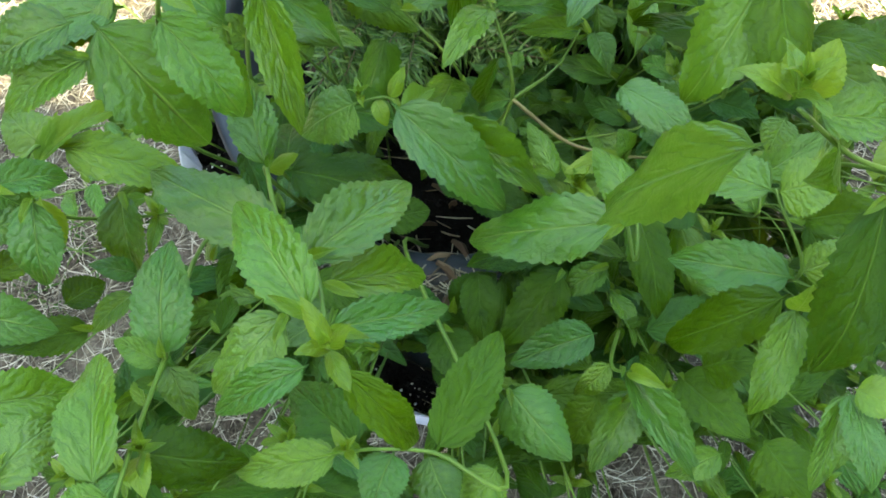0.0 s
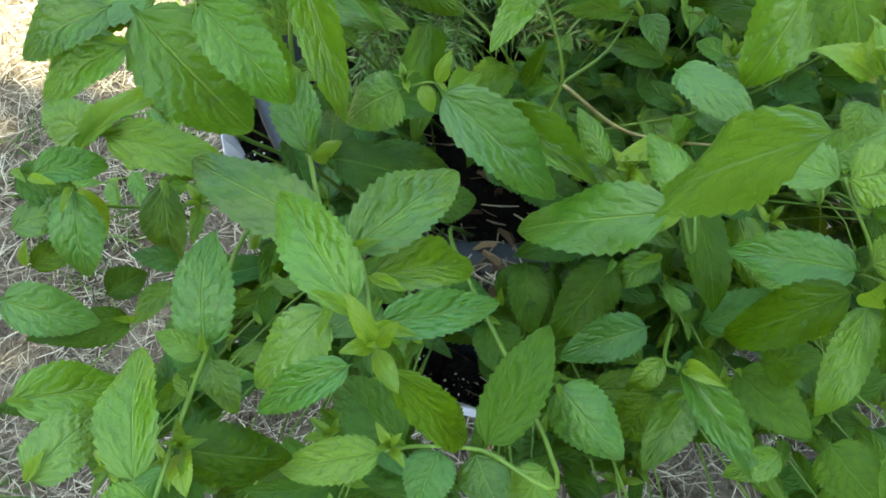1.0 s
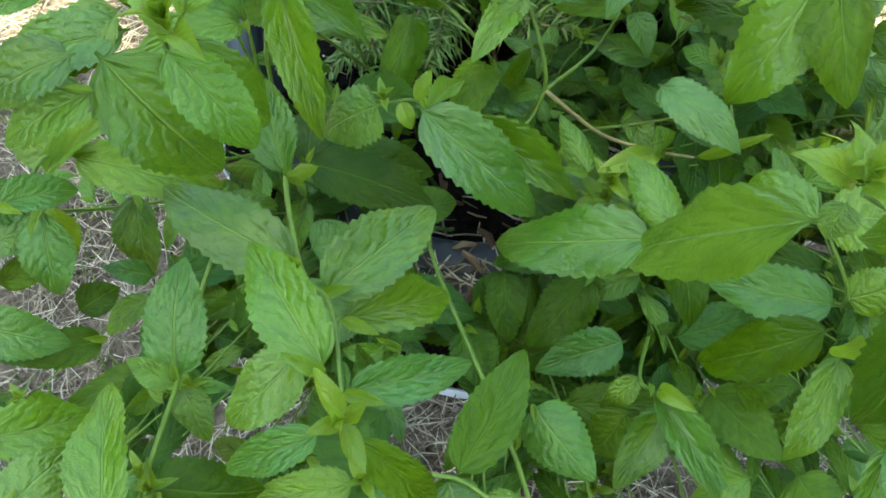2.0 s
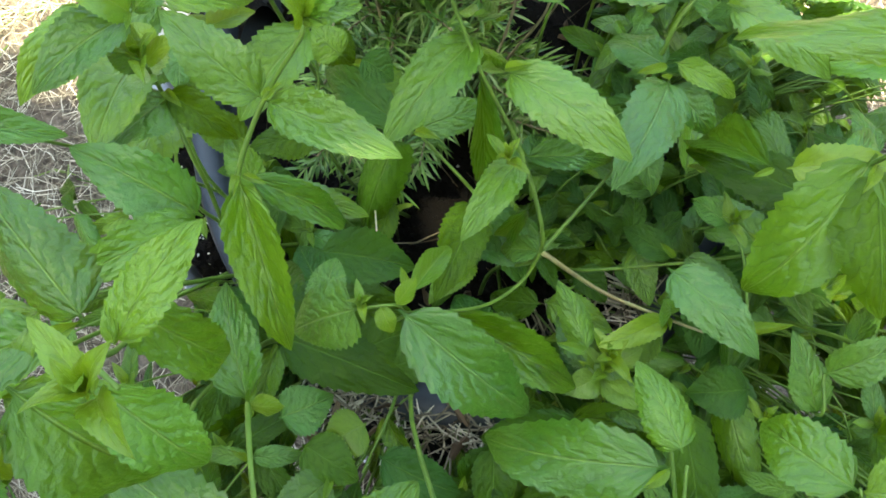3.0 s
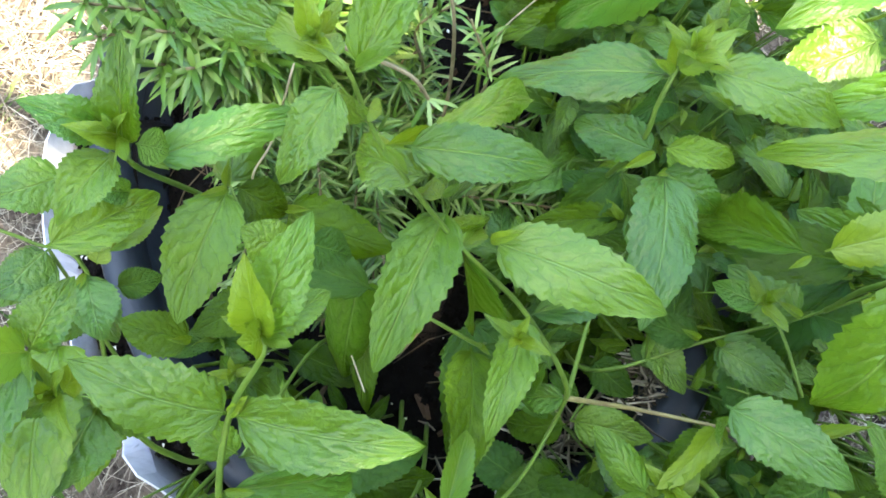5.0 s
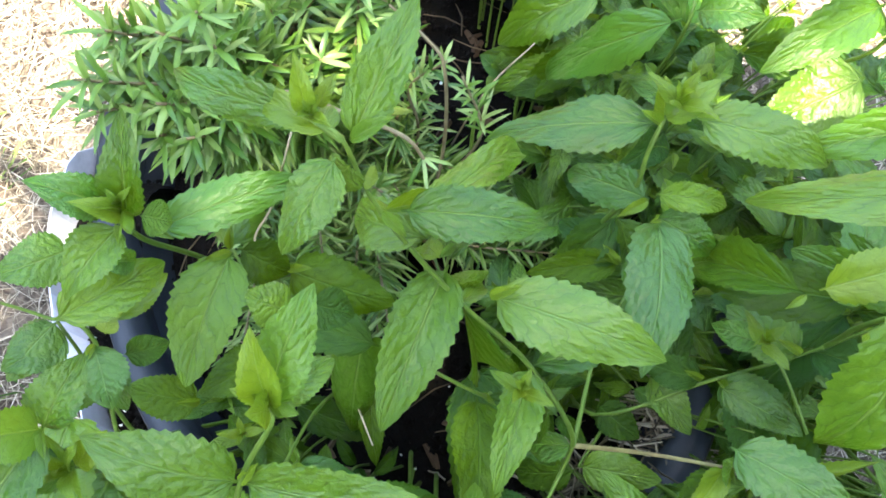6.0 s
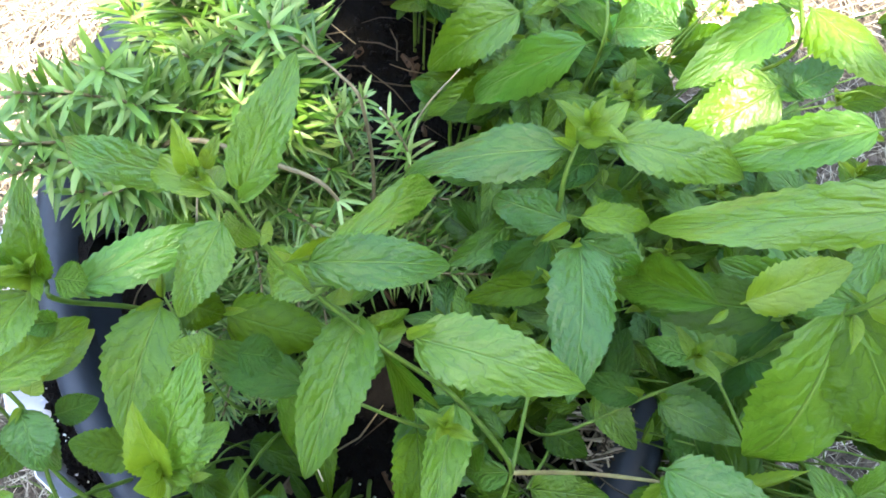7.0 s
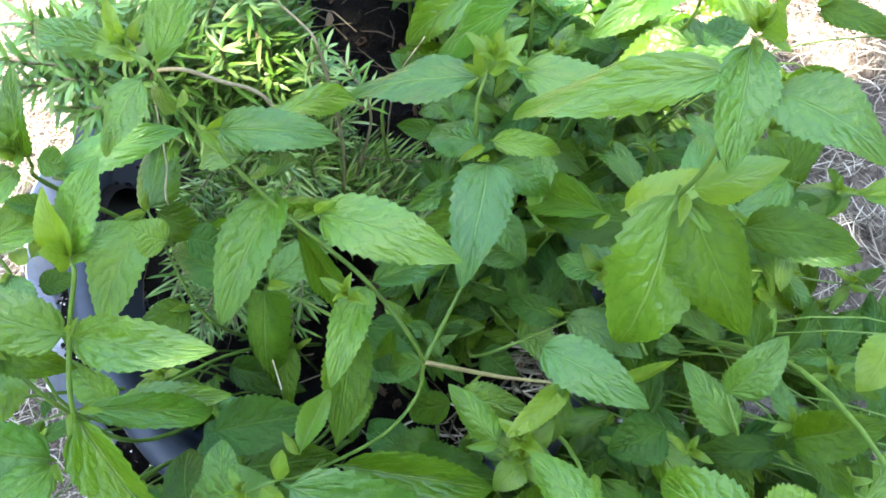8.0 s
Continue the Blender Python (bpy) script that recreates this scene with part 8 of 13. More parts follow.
leaf(s, (0.309, 0.276, 0.248), (0.316, 0.258, 0.244), 0.0095, 20, "o")
leaf(s, (0.309, 0.276, 0.248), (0.305, 0.298, 0.244), 0.0109, -10, "o")

s = mint_stem((-0.003, 0.312, 0.220), (-0.043, 0.211, 0.303), (-0.086, 0.107, 0.301), r=0.0014)
leaf(s, (-0.049, 0.197, 0.307), (-0.086, 0.232, 0.314), 0.0264, -15, "o")
leaf(s, (-0.068, 0.153, 0.312), (-0.092, 0.110, 0.321), 0.0212, 6, "o")
leaf(s, (-0.068, 0.153, 0.312), (-0.047, 0.200, 0.298), 0.0225, 6, "o")
leaf(s, (-0.086, 0.107, 0.301), (-0.060, 0.091, 0.288), 0.0133, -14, "o")
leaf(s, (-0.086, 0.107, 0.301), (-0.110, 0.123, 0.304), 0.0139, 6, "o")
bud(s, (-0.086, 0.107, 0.301), 0.01, 17, (0.000, 0.000, 1.000), 'y', 3)

s = mint_stem((0.073, 0.316, 0.217), (0.132, 0.227, 0.300), (0.188, 0.134, 0.307), r=0.0014)
leaf(s, (0.115, 0.254, 0.283), (0.145, 0.279, 0.261), 0.0178, 7, "o")
leaf(s, (0.115, 0.254, 0.283), (0.084, 0.242, 0.290), 0.0167, -17, "o")
leaf(s, (0.139, 0.215, 0.306), (0.117, 0.250, 0.291), 0.0188, -5, "o")
leaf(s, (0.139, 0.215, 0.306), (0.168, 0.180, 0.308), 0.0225, -19, "o")
leaf(s, (0.164, 0.175, 0.313), (0.129, 0.164, 0.307), 0.0172, -3, "o")
leaf(s, (0.164, 0.175, 0.313), (0.200, 0.190, 0.317), 0.0177, -9, "o")
leaf(s, (0.188, 0.134, 0.307), (0.196, 0.108, 0.301), 0.0146, -12, "o")
leaf(s, (0.188, 0.134, 0.307), (0.178, 0.164, 0.308), 0.0127, 7, "o")
bud(s, (0.188, 0.134, 0.307), 0.01, 7, (0.000, 0.000, 1.000), 'y', 3)

s = mint_stem((0.133, 0.487, 0.215), (0.200, 0.491, 0.295), (0.266, 0.494, 0.297), r=0.0014)
leaf(s, (0.180, 0.490, 0.280), (0.160, 0.531, 0.281), 0.021, 3, "o")
leaf(s, (0.180, 0.490, 0.280), (0.178, 0.452, 0.265), 0.0163, -1)
bud(s, (0.266, 0.494, 0.297), 0.01, 67, (0.000, 0.000, 1.000), 'y', 3)

s = mint_stem((-0.021, 0.322, 0.220), (-0.056, 0.203, 0.319), (-0.093, 0.082, 0.365), r=0.0014)
leaf(s, (-0.046, 0.238, 0.296), (-0.009, 0.240, 0.298), 0.0164, -9)
leaf(s, (-0.061, 0.187, 0.328), (-0.053, 0.149, 0.314), 0.0167, 16, "o")
leaf(s, (-0.061, 0.187, 0.328), (-0.044, 0.222, 0.331), 0.0171, 0, "o")
leaf(s, (-0.076, 0.135, 0.352), (-0.029, 0.127, 0.341), 0.0232, 17, "o")
leaf(s, (-0.076, 0.135, 0.352), (-0.121, 0.132, 0.355), 0.0209, -12, "o")
leaf(s, (-0.093, 0.082, 0.365), (-0.087, 0.108, 0.368), 0.0114, 21, "o")
leaf(s, (-0.093, 0.082, 0.365), (-0.090, 0.051, 0.357), 0.015, -10)

s = mint_stem((0.057, 0.313, 0.218), (0.103, 0.221, 0.305), (0.146, 0.125, 0.323), r=0.0014)
leaf(s, (0.089, 0.248, 0.287), (0.050, 0.259, 0.281), 0.021, -13, "o")
leaf(s, (0.089, 0.248, 0.287), (0.129, 0.259, 0.287), 0.019, 22, "o")
leaf(s, (0.108, 0.208, 0.312), (0.092, 0.170, 0.320), 0.0216, -1, "o")
leaf(s, (0.108, 0.208, 0.312), (0.107, 0.246, 0.305), 0.0171, -3, "o")
leaf(s, (0.128, 0.167, 0.324), (0.157, 0.158, 0.309), 0.0137, 6, "o")
leaf(s, (0.128, 0.167, 0.324), (0.091, 0.162, 0.307), 0.0176, 4, "o")
leaf(s, (0.146, 0.125, 0.323), (0.144, 0.151, 0.310), 0.0114, -21, "o")
leaf(s, (0.146, 0.125, 0.323), (0.143, 0.106, 0.322), 0.0089, 11, "o")

s = mint_stem((0.131, 0.377, 0.215), (0.183, 0.353, 0.291), (0.235, 0.329, 0.278), r=0.0014)
leaf(s, (0.167, 0.360, 0.277), (0.201, 0.392, 0.260), 0.0216, 9, "o")
leaf(s, (0.167, 0.360, 0.277), (0.123, 0.334, 0.279), 0.0253, 13, "o")
leaf(s, (0.190, 0.349, 0.294), (0.174, 0.393, 0.286), 0.0215, -14)
leaf(s, (0.190, 0.349, 0.294), (0.220, 0.322, 0.274), 0.021, -7, "o")
leaf(s, (0.212, 0.339, 0.294), (0.167, 0.322, 0.288), 0.0212, 2, "o")
leaf(s, (0.212, 0.339, 0.294), (0.246, 0.379, 0.270), 0.0258, -21)
leaf(s, (0.235, 0.329, 0.278), (0.244, 0.303, 0.271), 0.0114, -6)
leaf(s, (0.235, 0.329, 0.278), (0.209, 0.353, 0.267), 0.015, -5, "o")

s = mint_stem((0.125, 0.363, 0.215), (0.136, 0.352, 0.283), (0.147, 0.340, 0.246), r=0.0014)
leaf(s, (0.133, 0.355, 0.273), (0.181, 0.375, 0.270), 0.0261, 0, "o")

s = mint_stem((-0.072, 0.315, 0.222), (-0.142, 0.222, 0.307), (-0.214, 0.127, 0.312), r=0.0014)
leaf(s, (-0.121, 0.250, 0.290), (-0.120, 0.280, 0.275), 0.0142, 15, "o")
leaf(s, (-0.121, 0.250, 0.290), (-0.123, 0.223, 0.292), 0.0131, -5, "o")
leaf(s, (-0.151, 0.210, 0.313), (-0.186, 0.216, 0.305), 0.0171, -21, "o")
leaf(s, (-0.183, 0.169, 0.320), (-0.203, 0.142, 0.313), 0.016, 1, "o")
leaf(s, (-0.183, 0.169, 0.320), (-0.170, 0.194, 0.313), 0.0131, 16, "o")
leaf(s, (-0.214, 0.127, 0.312), (-0.197, 0.125, 0.307), 0.008, -15, "o")
leaf(s, (-0.214, 0.127, 0.312), (-0.234, 0.128, 0.312), 0.0102, -21, "o")
bud(s, (-0.214, 0.127, 0.312), 0.01, 41, (0.000, 0.000, 1.000), 'y', 3)

s = mint_stem((0.134, 0.472, 0.215), (0.196, 0.489, 0.278), (0.258, 0.506, 0.225), r=0.0014)
leaf(s, (0.231, 0.499, 0.262), (0.291, 0.514, 0.264), 0.0288, -12, "o")
leaf(s, (0.258, 0.506, 0.225), (0.271, 0.471, 0.219), 0.0179, 5, "o")

s = mint_stem((-0.052, 0.359, 0.215), (-0.099, 0.316, 0.298), (-0.146, 0.273, 0.305), r=0.0014)
leaf(s, (-0.085, 0.329, 0.281), (-0.105, 0.363, 0.266), 0.0204, -19, "o")
leaf(s, (-0.105, 0.310, 0.303), (-0.140, 0.296, 0.298), 0.0175, 4, "o")
leaf(s, (-0.105, 0.310, 0.303), (-0.062, 0.329, 0.292), 0.0205, -7, "o")
leaf(s, (-0.126, 0.291, 0.311), (-0.131, 0.253, 0.314), 0.018, -5, "o")
leaf(s, (-0.126, 0.291, 0.311), (-0.147, 0.329, 0.312), 0.0207, -9, "o")
leaf(s, (-0.146, 0.273, 0.305), (-0.115, 0.269, 0.296), 0.0152, -17, "o")
leaf(s, (-0.146, 0.273, 0.305), (-0.171, 0.270, 0.302), 0.0124, -12, "o")
bud(s, (-0.146, 0.273, 0.305), 0.01, 53, (0.000, 0.000, 1.000), 'y', 3)

s = mint_stem((0.131, 0.384, 0.215), (0.188, 0.373, 0.273), (0.244, 0.363, 0.207), r=0.0014)
leaf(s, (0.171, 0.377, 0.269), (0.158, 0.410, 0.254), 0.0153, 3, "o")
leaf(s, (0.171, 0.377, 0.269), (0.180, 0.346, 0.264), 0.0163, -14, "o")
leaf(s, (0.195, 0.372, 0.271), (0.234, 0.370, 0.273), 0.019, -20, "o")
leaf(s, (0.220, 0.367, 0.251), (0.223, 0.331, 0.234), 0.0168, 21, "o")
leaf(s, (0.220, 0.367, 0.251), (0.210, 0.402, 0.237), 0.0169, 0, "o")
leaf(s, (0.244, 0.363, 0.207), (0.265, 0.370, 0.203), 0.0104, 3)
leaf(s, (0.244, 0.363, 0.207), (0.220, 0.364, 0.201), 0.0123, -2, "o")
bud(s, (0.244, 0.363, 0.207), 0.01, 42, (0.000, 0.000, 1.000), 'y', 3)

s = mint_stem((0.110, 0.510, 0.215), (0.118, 0.529, 0.284), (0.127, 0.548, 0.249), r=0.0014)
leaf(s, (0.120, 0.531, 0.285), (0.172, 0.558, 0.288), 0.0264, -3)
leaf(s, (0.123, 0.540, 0.277), (0.139, 0.468, 0.283), 0.0331, 17)
leaf(s, (0.123, 0.540, 0.277), (0.115, 0.594, 0.253), 0.0273, 18)
bud(s, (0.127, 0.548, 0.249), 0.01, 45, (0.000, 0.000, 1.000), 'y', 3)

s = mint_stem((0.120, 0.526, 0.215), (0.179, 0.544, 0.283), (0.238, 0.561, 0.248), r=0.0014)
leaf(s, (0.161, 0.538, 0.274), (0.160, 0.586, 0.268), 0.0212, -5, "o")
leaf(s, (0.161, 0.538, 0.274), (0.174, 0.483, 0.257), 0.0265, -11)
leaf(s, (0.187, 0.546, 0.285), (0.135, 0.515, 0.255), 0.0297, -2, "o")
leaf(s, (0.187, 0.546, 0.285), (0.240, 0.584, 0.288), 0.0296, -17, "o")
leaf(s, (0.213, 0.553, 0.276), (0.201, 0.603, 0.261), 0.0254, -8)
leaf(s, (0.238, 0.561, 0.248), (0.206, 0.554, 0.253), 0.0154, 19, "o")
bud(s, (0.238, 0.561, 0.248), 0.01, 88, (0.000, 0.000, 1.000), 'y', 3)

s = mint_stem((0.054, 0.290, 0.219), (0.072, 0.175, 0.282), (0.084, 0.054, 0.225), r=0.0014)
leaf(s, (0.066, 0.210, 0.276), (0.064, 0.249, 0.261), 0.0211, -17, "o")
leaf(s, (0.066, 0.210, 0.276), (0.045, 0.176, 0.266), 0.0191, -17, "o")
leaf(s, (0.073, 0.159, 0.282), (0.026, 0.163, 0.284), 0.0228, 7, "o")
leaf(s, (0.079, 0.107, 0.265), (0.071, 0.058, 0.262), 0.021, 1)
leaf(s, (0.079, 0.107, 0.265), (0.101, 0.141, 0.249), 0.0181, 20, "o")
leaf(s, (0.084, 0.054, 0.225), (0.121, 0.055, 0.213), 0.0179, 7, "o")
leaf(s, (0.084, 0.054, 0.225), (0.059, 0.069, 0.215), 0.0133, -12, "o")
bud(s, (0.084, 0.054, 0.225), 0.01, 35, (0.000, 0.000, 1.000), 'y', 3)

s = mint_stem((0.127, 0.442, 0.215), (0.138, 0.431, 0.290), (0.150, 0.420, 0.276), r=0.0014)
leaf(s, (0.135, 0.434, 0.277), (0.181, 0.434, 0.269), 0.0225, 6, "o")
leaf(s, (0.135, 0.434, 0.277), (0.082, 0.436, 0.265), 0.0234, -11, "o")
leaf(s, (0.140, 0.429, 0.294), (0.158, 0.392, 0.294), 0.0193, 10, "o")
leaf(s, (0.145, 0.425, 0.293), (0.182, 0.437, 0.277), 0.0173, 1, "o")
leaf(s, (0.150, 0.420, 0.276), (0.162, 0.392, 0.271), 0.0135, -2, "o")
leaf(s, (0.150, 0.420, 0.276), (0.135, 0.450, 0.271), 0.0167, 20, "o")
bud(s, (0.150, 0.420, 0.276), 0.01, 41, (0.000, 0.000, 1.000), 'y', 3)

s = mint_stem((-0.023, 0.293, 0.221), (-0.041, 0.208, 0.312), (-0.063, 0.119, 0.332), r=0.0014)
leaf(s, (-0.044, 0.196, 0.318), (-0.060, 0.157, 0.317), 0.0191, 10, "o")
leaf(s, (-0.053, 0.158, 0.332), (-0.023, 0.121, 0.338), 0.0214, -5, "o")
leaf(s, (-0.053, 0.158, 0.332), (-0.084, 0.189, 0.327), 0.0223, 14, "o")
leaf(s, (-0.063, 0.119, 0.332), (-0.035, 0.135, 0.334), 0.0166, -2, "o")
leaf(s, (-0.063, 0.119, 0.332), (-0.073, 0.093, 0.334), 0.0125, 16, "o")
bud(s, (-0.063, 0.119, 0.332), 0.01, 6, (0.000, 0.000, 1.000), 'y', 3)

s = mint_stem((0.112, 0.387, 0.215), (0.121, 0.381, 0.301), (0.130, 0.375, 0.317), r=0.0014)
leaf(s, (0.118, 0.383, 0.282), (0.135, 0.355, 0.269), 0.0154, 16, "o")
leaf(s, (0.122, 0.380, 0.307), (0.093, 0.370, 0.302), 0.0138, -17, "o")
leaf(s, (0.122, 0.380, 0.307), (0.147, 0.381, 0.306), 0.0105, -18, "o")
leaf(s, (0.126, 0.377, 0.318), (0.131, 0.355, 0.313), 0.0101, 12)

s = mint_stem((0.078, 0.299, 0.218), (0.115, 0.233, 0.300), (0.150, 0.164, 0.305), r=0.0014)
leaf(s, (0.105, 0.254, 0.284), (0.148, 0.275, 0.270), 0.0244, 1, "o")
leaf(s, (0.105, 0.254, 0.284), (0.059, 0.233, 0.286), 0.0242, -14, "o")
leaf(s, (0.120, 0.224, 0.306), (0.084, 0.264, 0.296), 0.0242, 7)
leaf(s, (0.120, 0.224, 0.306), (0.157, 0.180, 0.313), 0.0244, -20)
leaf(s, (0.135, 0.194, 0.312), (0.107, 0.154, 0.317), 0.0231, 22, "o")
leaf(s, (0.135, 0.194, 0.312), (0.162, 0.230, 0.300), 0.0191, -6, "o")
leaf(s, (0.150, 0.164, 0.305), (0.163, 0.138, 0.310), 0.0136, -20, "o")
leaf(s, (0.150, 0.164, 0.305), (0.133, 0.186, 0.304), 0.0122, 6, "o")
bud(s, (0.150, 0.164, 0.305), 0.01, 53, (0.000, 0.000, 1.000), 'y', 3)

s = mint_stem((0.077, 0.342, 0.215), (0.092, 0.260, 0.306), (0.107, 0.177, 0.340), r=0.0014)
leaf(s, (0.088, 0.284, 0.285), (0.139, 0.292, 0.264), 0.0228, 11)
leaf(s, (0.094, 0.249, 0.314), (0.087, 0.286, 0.304), 0.0184, 0, "o")
leaf(s, (0.094, 0.249, 0.314), (0.101, 0.204, 0.292), 0.0193, -14, "o")
leaf(s, (0.101, 0.213, 0.333), (0.153, 0.230, 0.323), 0.0277, 9, "o")
leaf(s, (0.107, 0.177, 0.340), (0.100, 0.203, 0.327), 0.0129, -2, "o")
bud(s, (0.107, 0.177, 0.340), 0.01, 79, (0.000, 0.000, 1.000), 'y', 3)

s = mint_stem((0.114, 0.449, 0.215), (0.148, 0.437, 0.278), (0.181, 0.426, 0.226), r=0.0014)
leaf(s, (0.138, 0.441, 0.271), (0.166, 0.475, 0.265), 0.0219, -3, "o")
leaf(s, (0.138, 0.441, 0.271), (0.102, 0.413, 0.273), 0.021, 10, "o")
bud(s, (0.181, 0.426, 0.226), 0.01, 38, (0.000, 0.000, 1.000), 'y', 3)

s = mint_stem((0.027, 0.303, 0.219), (0.017, 0.240, 0.301), (0.004, 0.174, 0.301), r=0.0014)
leaf(s, (0.021, 0.260, 0.285), (0.021, 0.221, 0.287), 0.0189, -1, "o")
leaf(s, (0.016, 0.232, 0.306), (-0.016, 0.240, 0.308), 0.0161, -5, "o")
leaf(s, (0.016, 0.232, 0.306), (0.048, 0.230, 0.291), 0.0167, -10, "o")
leaf(s, (0.011, 0.203, 0.311), (0.001, 0.174, 0.309), 0.0138, 2, "o")
leaf(s, (0.011, 0.203, 0.311), (0.009, 0.234, 0.311), 0.0149, 0, "o")
leaf(s, (0.004, 0.174, 0.301), (0.026, 0.166, 0.301), 0.0109, 20, "o")
bud(s, (0.004, 0.174, 0.301), 0.01, 9, (0.000, 0.000, 1.000), 'y', 3)

s = mint_stem((0.116, 0.352, 0.215), (0.184, 0.280, 0.284), (0.251, 0.209, 0.249), r=0.0014)
leaf(s, (0.193, 0.271, 0.285), (0.206, 0.228, 0.291), 0.021, -1, "o")
leaf(s, (0.222, 0.240, 0.277), (0.176, 0.218, 0.259), 0.0262, -5, "o")
leaf(s, (0.222, 0.240, 0.277), (0.256, 0.250, 0.269), 0.0153, 18)
leaf(s, (0.251, 0.209, 0.249), (0.271, 0.187, 0.247), 0.0128, -18)
leaf(s, (0.251, 0.209, 0.249), (0.229, 0.227, 0.237), 0.0146, -16, "o")

s = mint_stem((0.146, 0.407, 0.215), (0.176, 0.386, 0.305), (0.205, 0.366, 0.335), r=0.0014)
leaf(s, (0.179, 0.384, 0.312), (0.237, 0.365, 0.288), 0.0312, -3, "o")
leaf(s, (0.192, 0.375, 0.329), (0.214, 0.429, 0.316), 0.0294, 11, "o")
leaf(s, (0.205, 0.366, 0.335), (0.230, 0.348, 0.330), 0.0159, -4, "o")
leaf(s, (0.205, 0.366, 0.335), (0.178, 0.386, 0.322), 0.0139, 0, "o")
bud(s, (0.205, 0.366, 0.335), 0.01, 10, (0.000, 0.000, 1.000), 'y', 3)

s = mint_stem((-0.093, 0.347, 0.221), (-0.168, 0.274, 0.307), (-0.245, 0.195, 0.314), r=0.0014)
leaf(s, (-0.146, 0.296, 0.290), (-0.141, 0.349, 0.273), 0.0246)
leaf(s, (-0.146, 0.296, 0.290), (-0.162, 0.254, 0.273), 0.0207, -21, "o")
leaf(s, (-0.178, 0.263, 0.313), (-0.123, 0.275, 0.312), 0.0239, -2, "o")
leaf(s, (-0.245, 0.195, 0.314), (-0.217, 0.190, 0.316), 0.0131, -14, "o")
leaf(s, (-0.245, 0.195, 0.314), (-0.282, 0.198, 0.301), 0.0166, 16, "o")
bud(s, (-0.245, 0.195, 0.314), 0.01, 28, (0.000, 0.000, 1.000), 'y', 3)

s = mint_stem((0.152, 0.491, 0.215), (0.202, 0.495, 0.304), (0.251, 0.498, 0.332), r=0.0014)
leaf(s, (0.187, 0.493, 0.284), (0.200, 0.544, 0.260), 0.0233, 2)
leaf(s, (0.208, 0.495, 0.312), (0.161, 0.487, 0.306), 0.0206, 3)
leaf(s, (0.230, 0.497, 0.328), (0.248, 0.453, 0.327), 0.0205, 19)
bud(s, (0.251, 0.498, 0.332), 0.01, 39, (0.000, 0.000, 1.000), 'y', 3)

s = mint_stem((-0.046, 0.315, 0.221), (-0.083, 0.214, 0.306), (-0.123, 0.110, 0.309), r=0.0014)
leaf(s, (-0.088, 0.201, 0.311), (-0.088, 0.245, 0.298), 0.0199, 3, "o")
leaf(s, (-0.088, 0.201, 0.311), (-0.065, 0.154, 0.319), 0.0221, -9)
leaf(s, (-0.106, 0.156, 0.318), (-0.151, 0.142, 0.303), 0.02, -15, "o")
leaf(s, (-0.106, 0.156, 0.318), (-0.053, 0.158, 0.295), 0.0236, -5, "o")
leaf(s, (-0.123, 0.110, 0.309), (-0.109, 0.083, 0.295), 0.0144, 0, "o")
leaf(s, (-0.123, 0.110, 0.309), (-0.124, 0.140, 0.294), 0.0146, 6, "o")
bud(s, (-0.123, 0.110, 0.309), 0.01, 4, (0.000, 0.000, 1.000), 'y', 3)

s = mint_stem((0.071, 0.337, 0.215), (0.076, 0.280, 0.279), (0.081, 0.223, 0.232), r=0.0014)
leaf(s, (0.077, 0.272, 0.279), (0.046, 0.240, 0.266), 0.0221, -11, "o")
leaf(s, (0.077, 0.272, 0.279), (0.115, 0.320, 0.267), 0.0308, -16, "o")
leaf(s, (0.079, 0.248, 0.266), (0.105, 0.212, 0.254), 0.0207, 13, "o")
leaf(s, (0.079, 0.248, 0.266), (0.059, 0.292, 0.269), 0.0241, -1, "o")
leaf(s, (0.081, 0.223, 0.232), (0.108, 0.244, 0.231), 0.0177, -16)
leaf(s, (0.081, 0.223, 0.232), (0.049, 0.213, 0.232), 0.0151, -18, "o")
bud(s, (0.081, 0.223, 0.232), 0.01, 19, (0.000, 0.000, 1.000), 'y', 3)

s = mint_stem((0.119, 0.365, 0.215), (0.195, 0.314, 0.295), (0.272, 0.262, 0.296), r=0.0014)
leaf(s, (0.205, 0.307, 0.300), (0.242, 0.285, 0.298), 0.0203, -19, "o")
leaf(s, (0.238, 0.285, 0.306), (0.216, 0.247, 0.299), 0.0222, -6, "o")
leaf(s, (0.238, 0.285, 0.306), (0.267, 0.306, 0.301), 0.0184, -10, "o")
leaf(s, (0.272, 0.262, 0.296), (0.289, 0.241, 0.285), 0.0125, 12, "o")
leaf(s, (0.272, 0.262, 0.296), (0.247, 0.276, 0.292), 0.0137, 19, "o")
bud(s, (0.272, 0.262, 0.296), 0.01, 62, (0.000, 0.000, 1.000), 'y', 3)

s = mint_stem((0.154, 0.470, 0.215), (0.203, 0.481, 0.293), (0.251, 0.492, 0.289), r=0.0014)
bud(s, (0.251, 0.492, 0.289), 0.01, 85, (0.000, 0.000, 1.000), 'y', 3)

s = mint_stem((0.118, 0.367, 0.215), (0.141, 0.358, 0.282), (0.163, 0.349, 0.242), r=0.0014)
leaf(s, (0.134, 0.361, 0.273), (0.108, 0.402, 0.267), 0.0234, 16, "o")
leaf(s, (0.143, 0.357, 0.282), (0.167, 0.383, 0.282), 0.0177, 0, "o")
bud(s, (0.163, 0.349, 0.242), 0.01, 64, (0.000, 0.000, 1.000), 'y', 3)

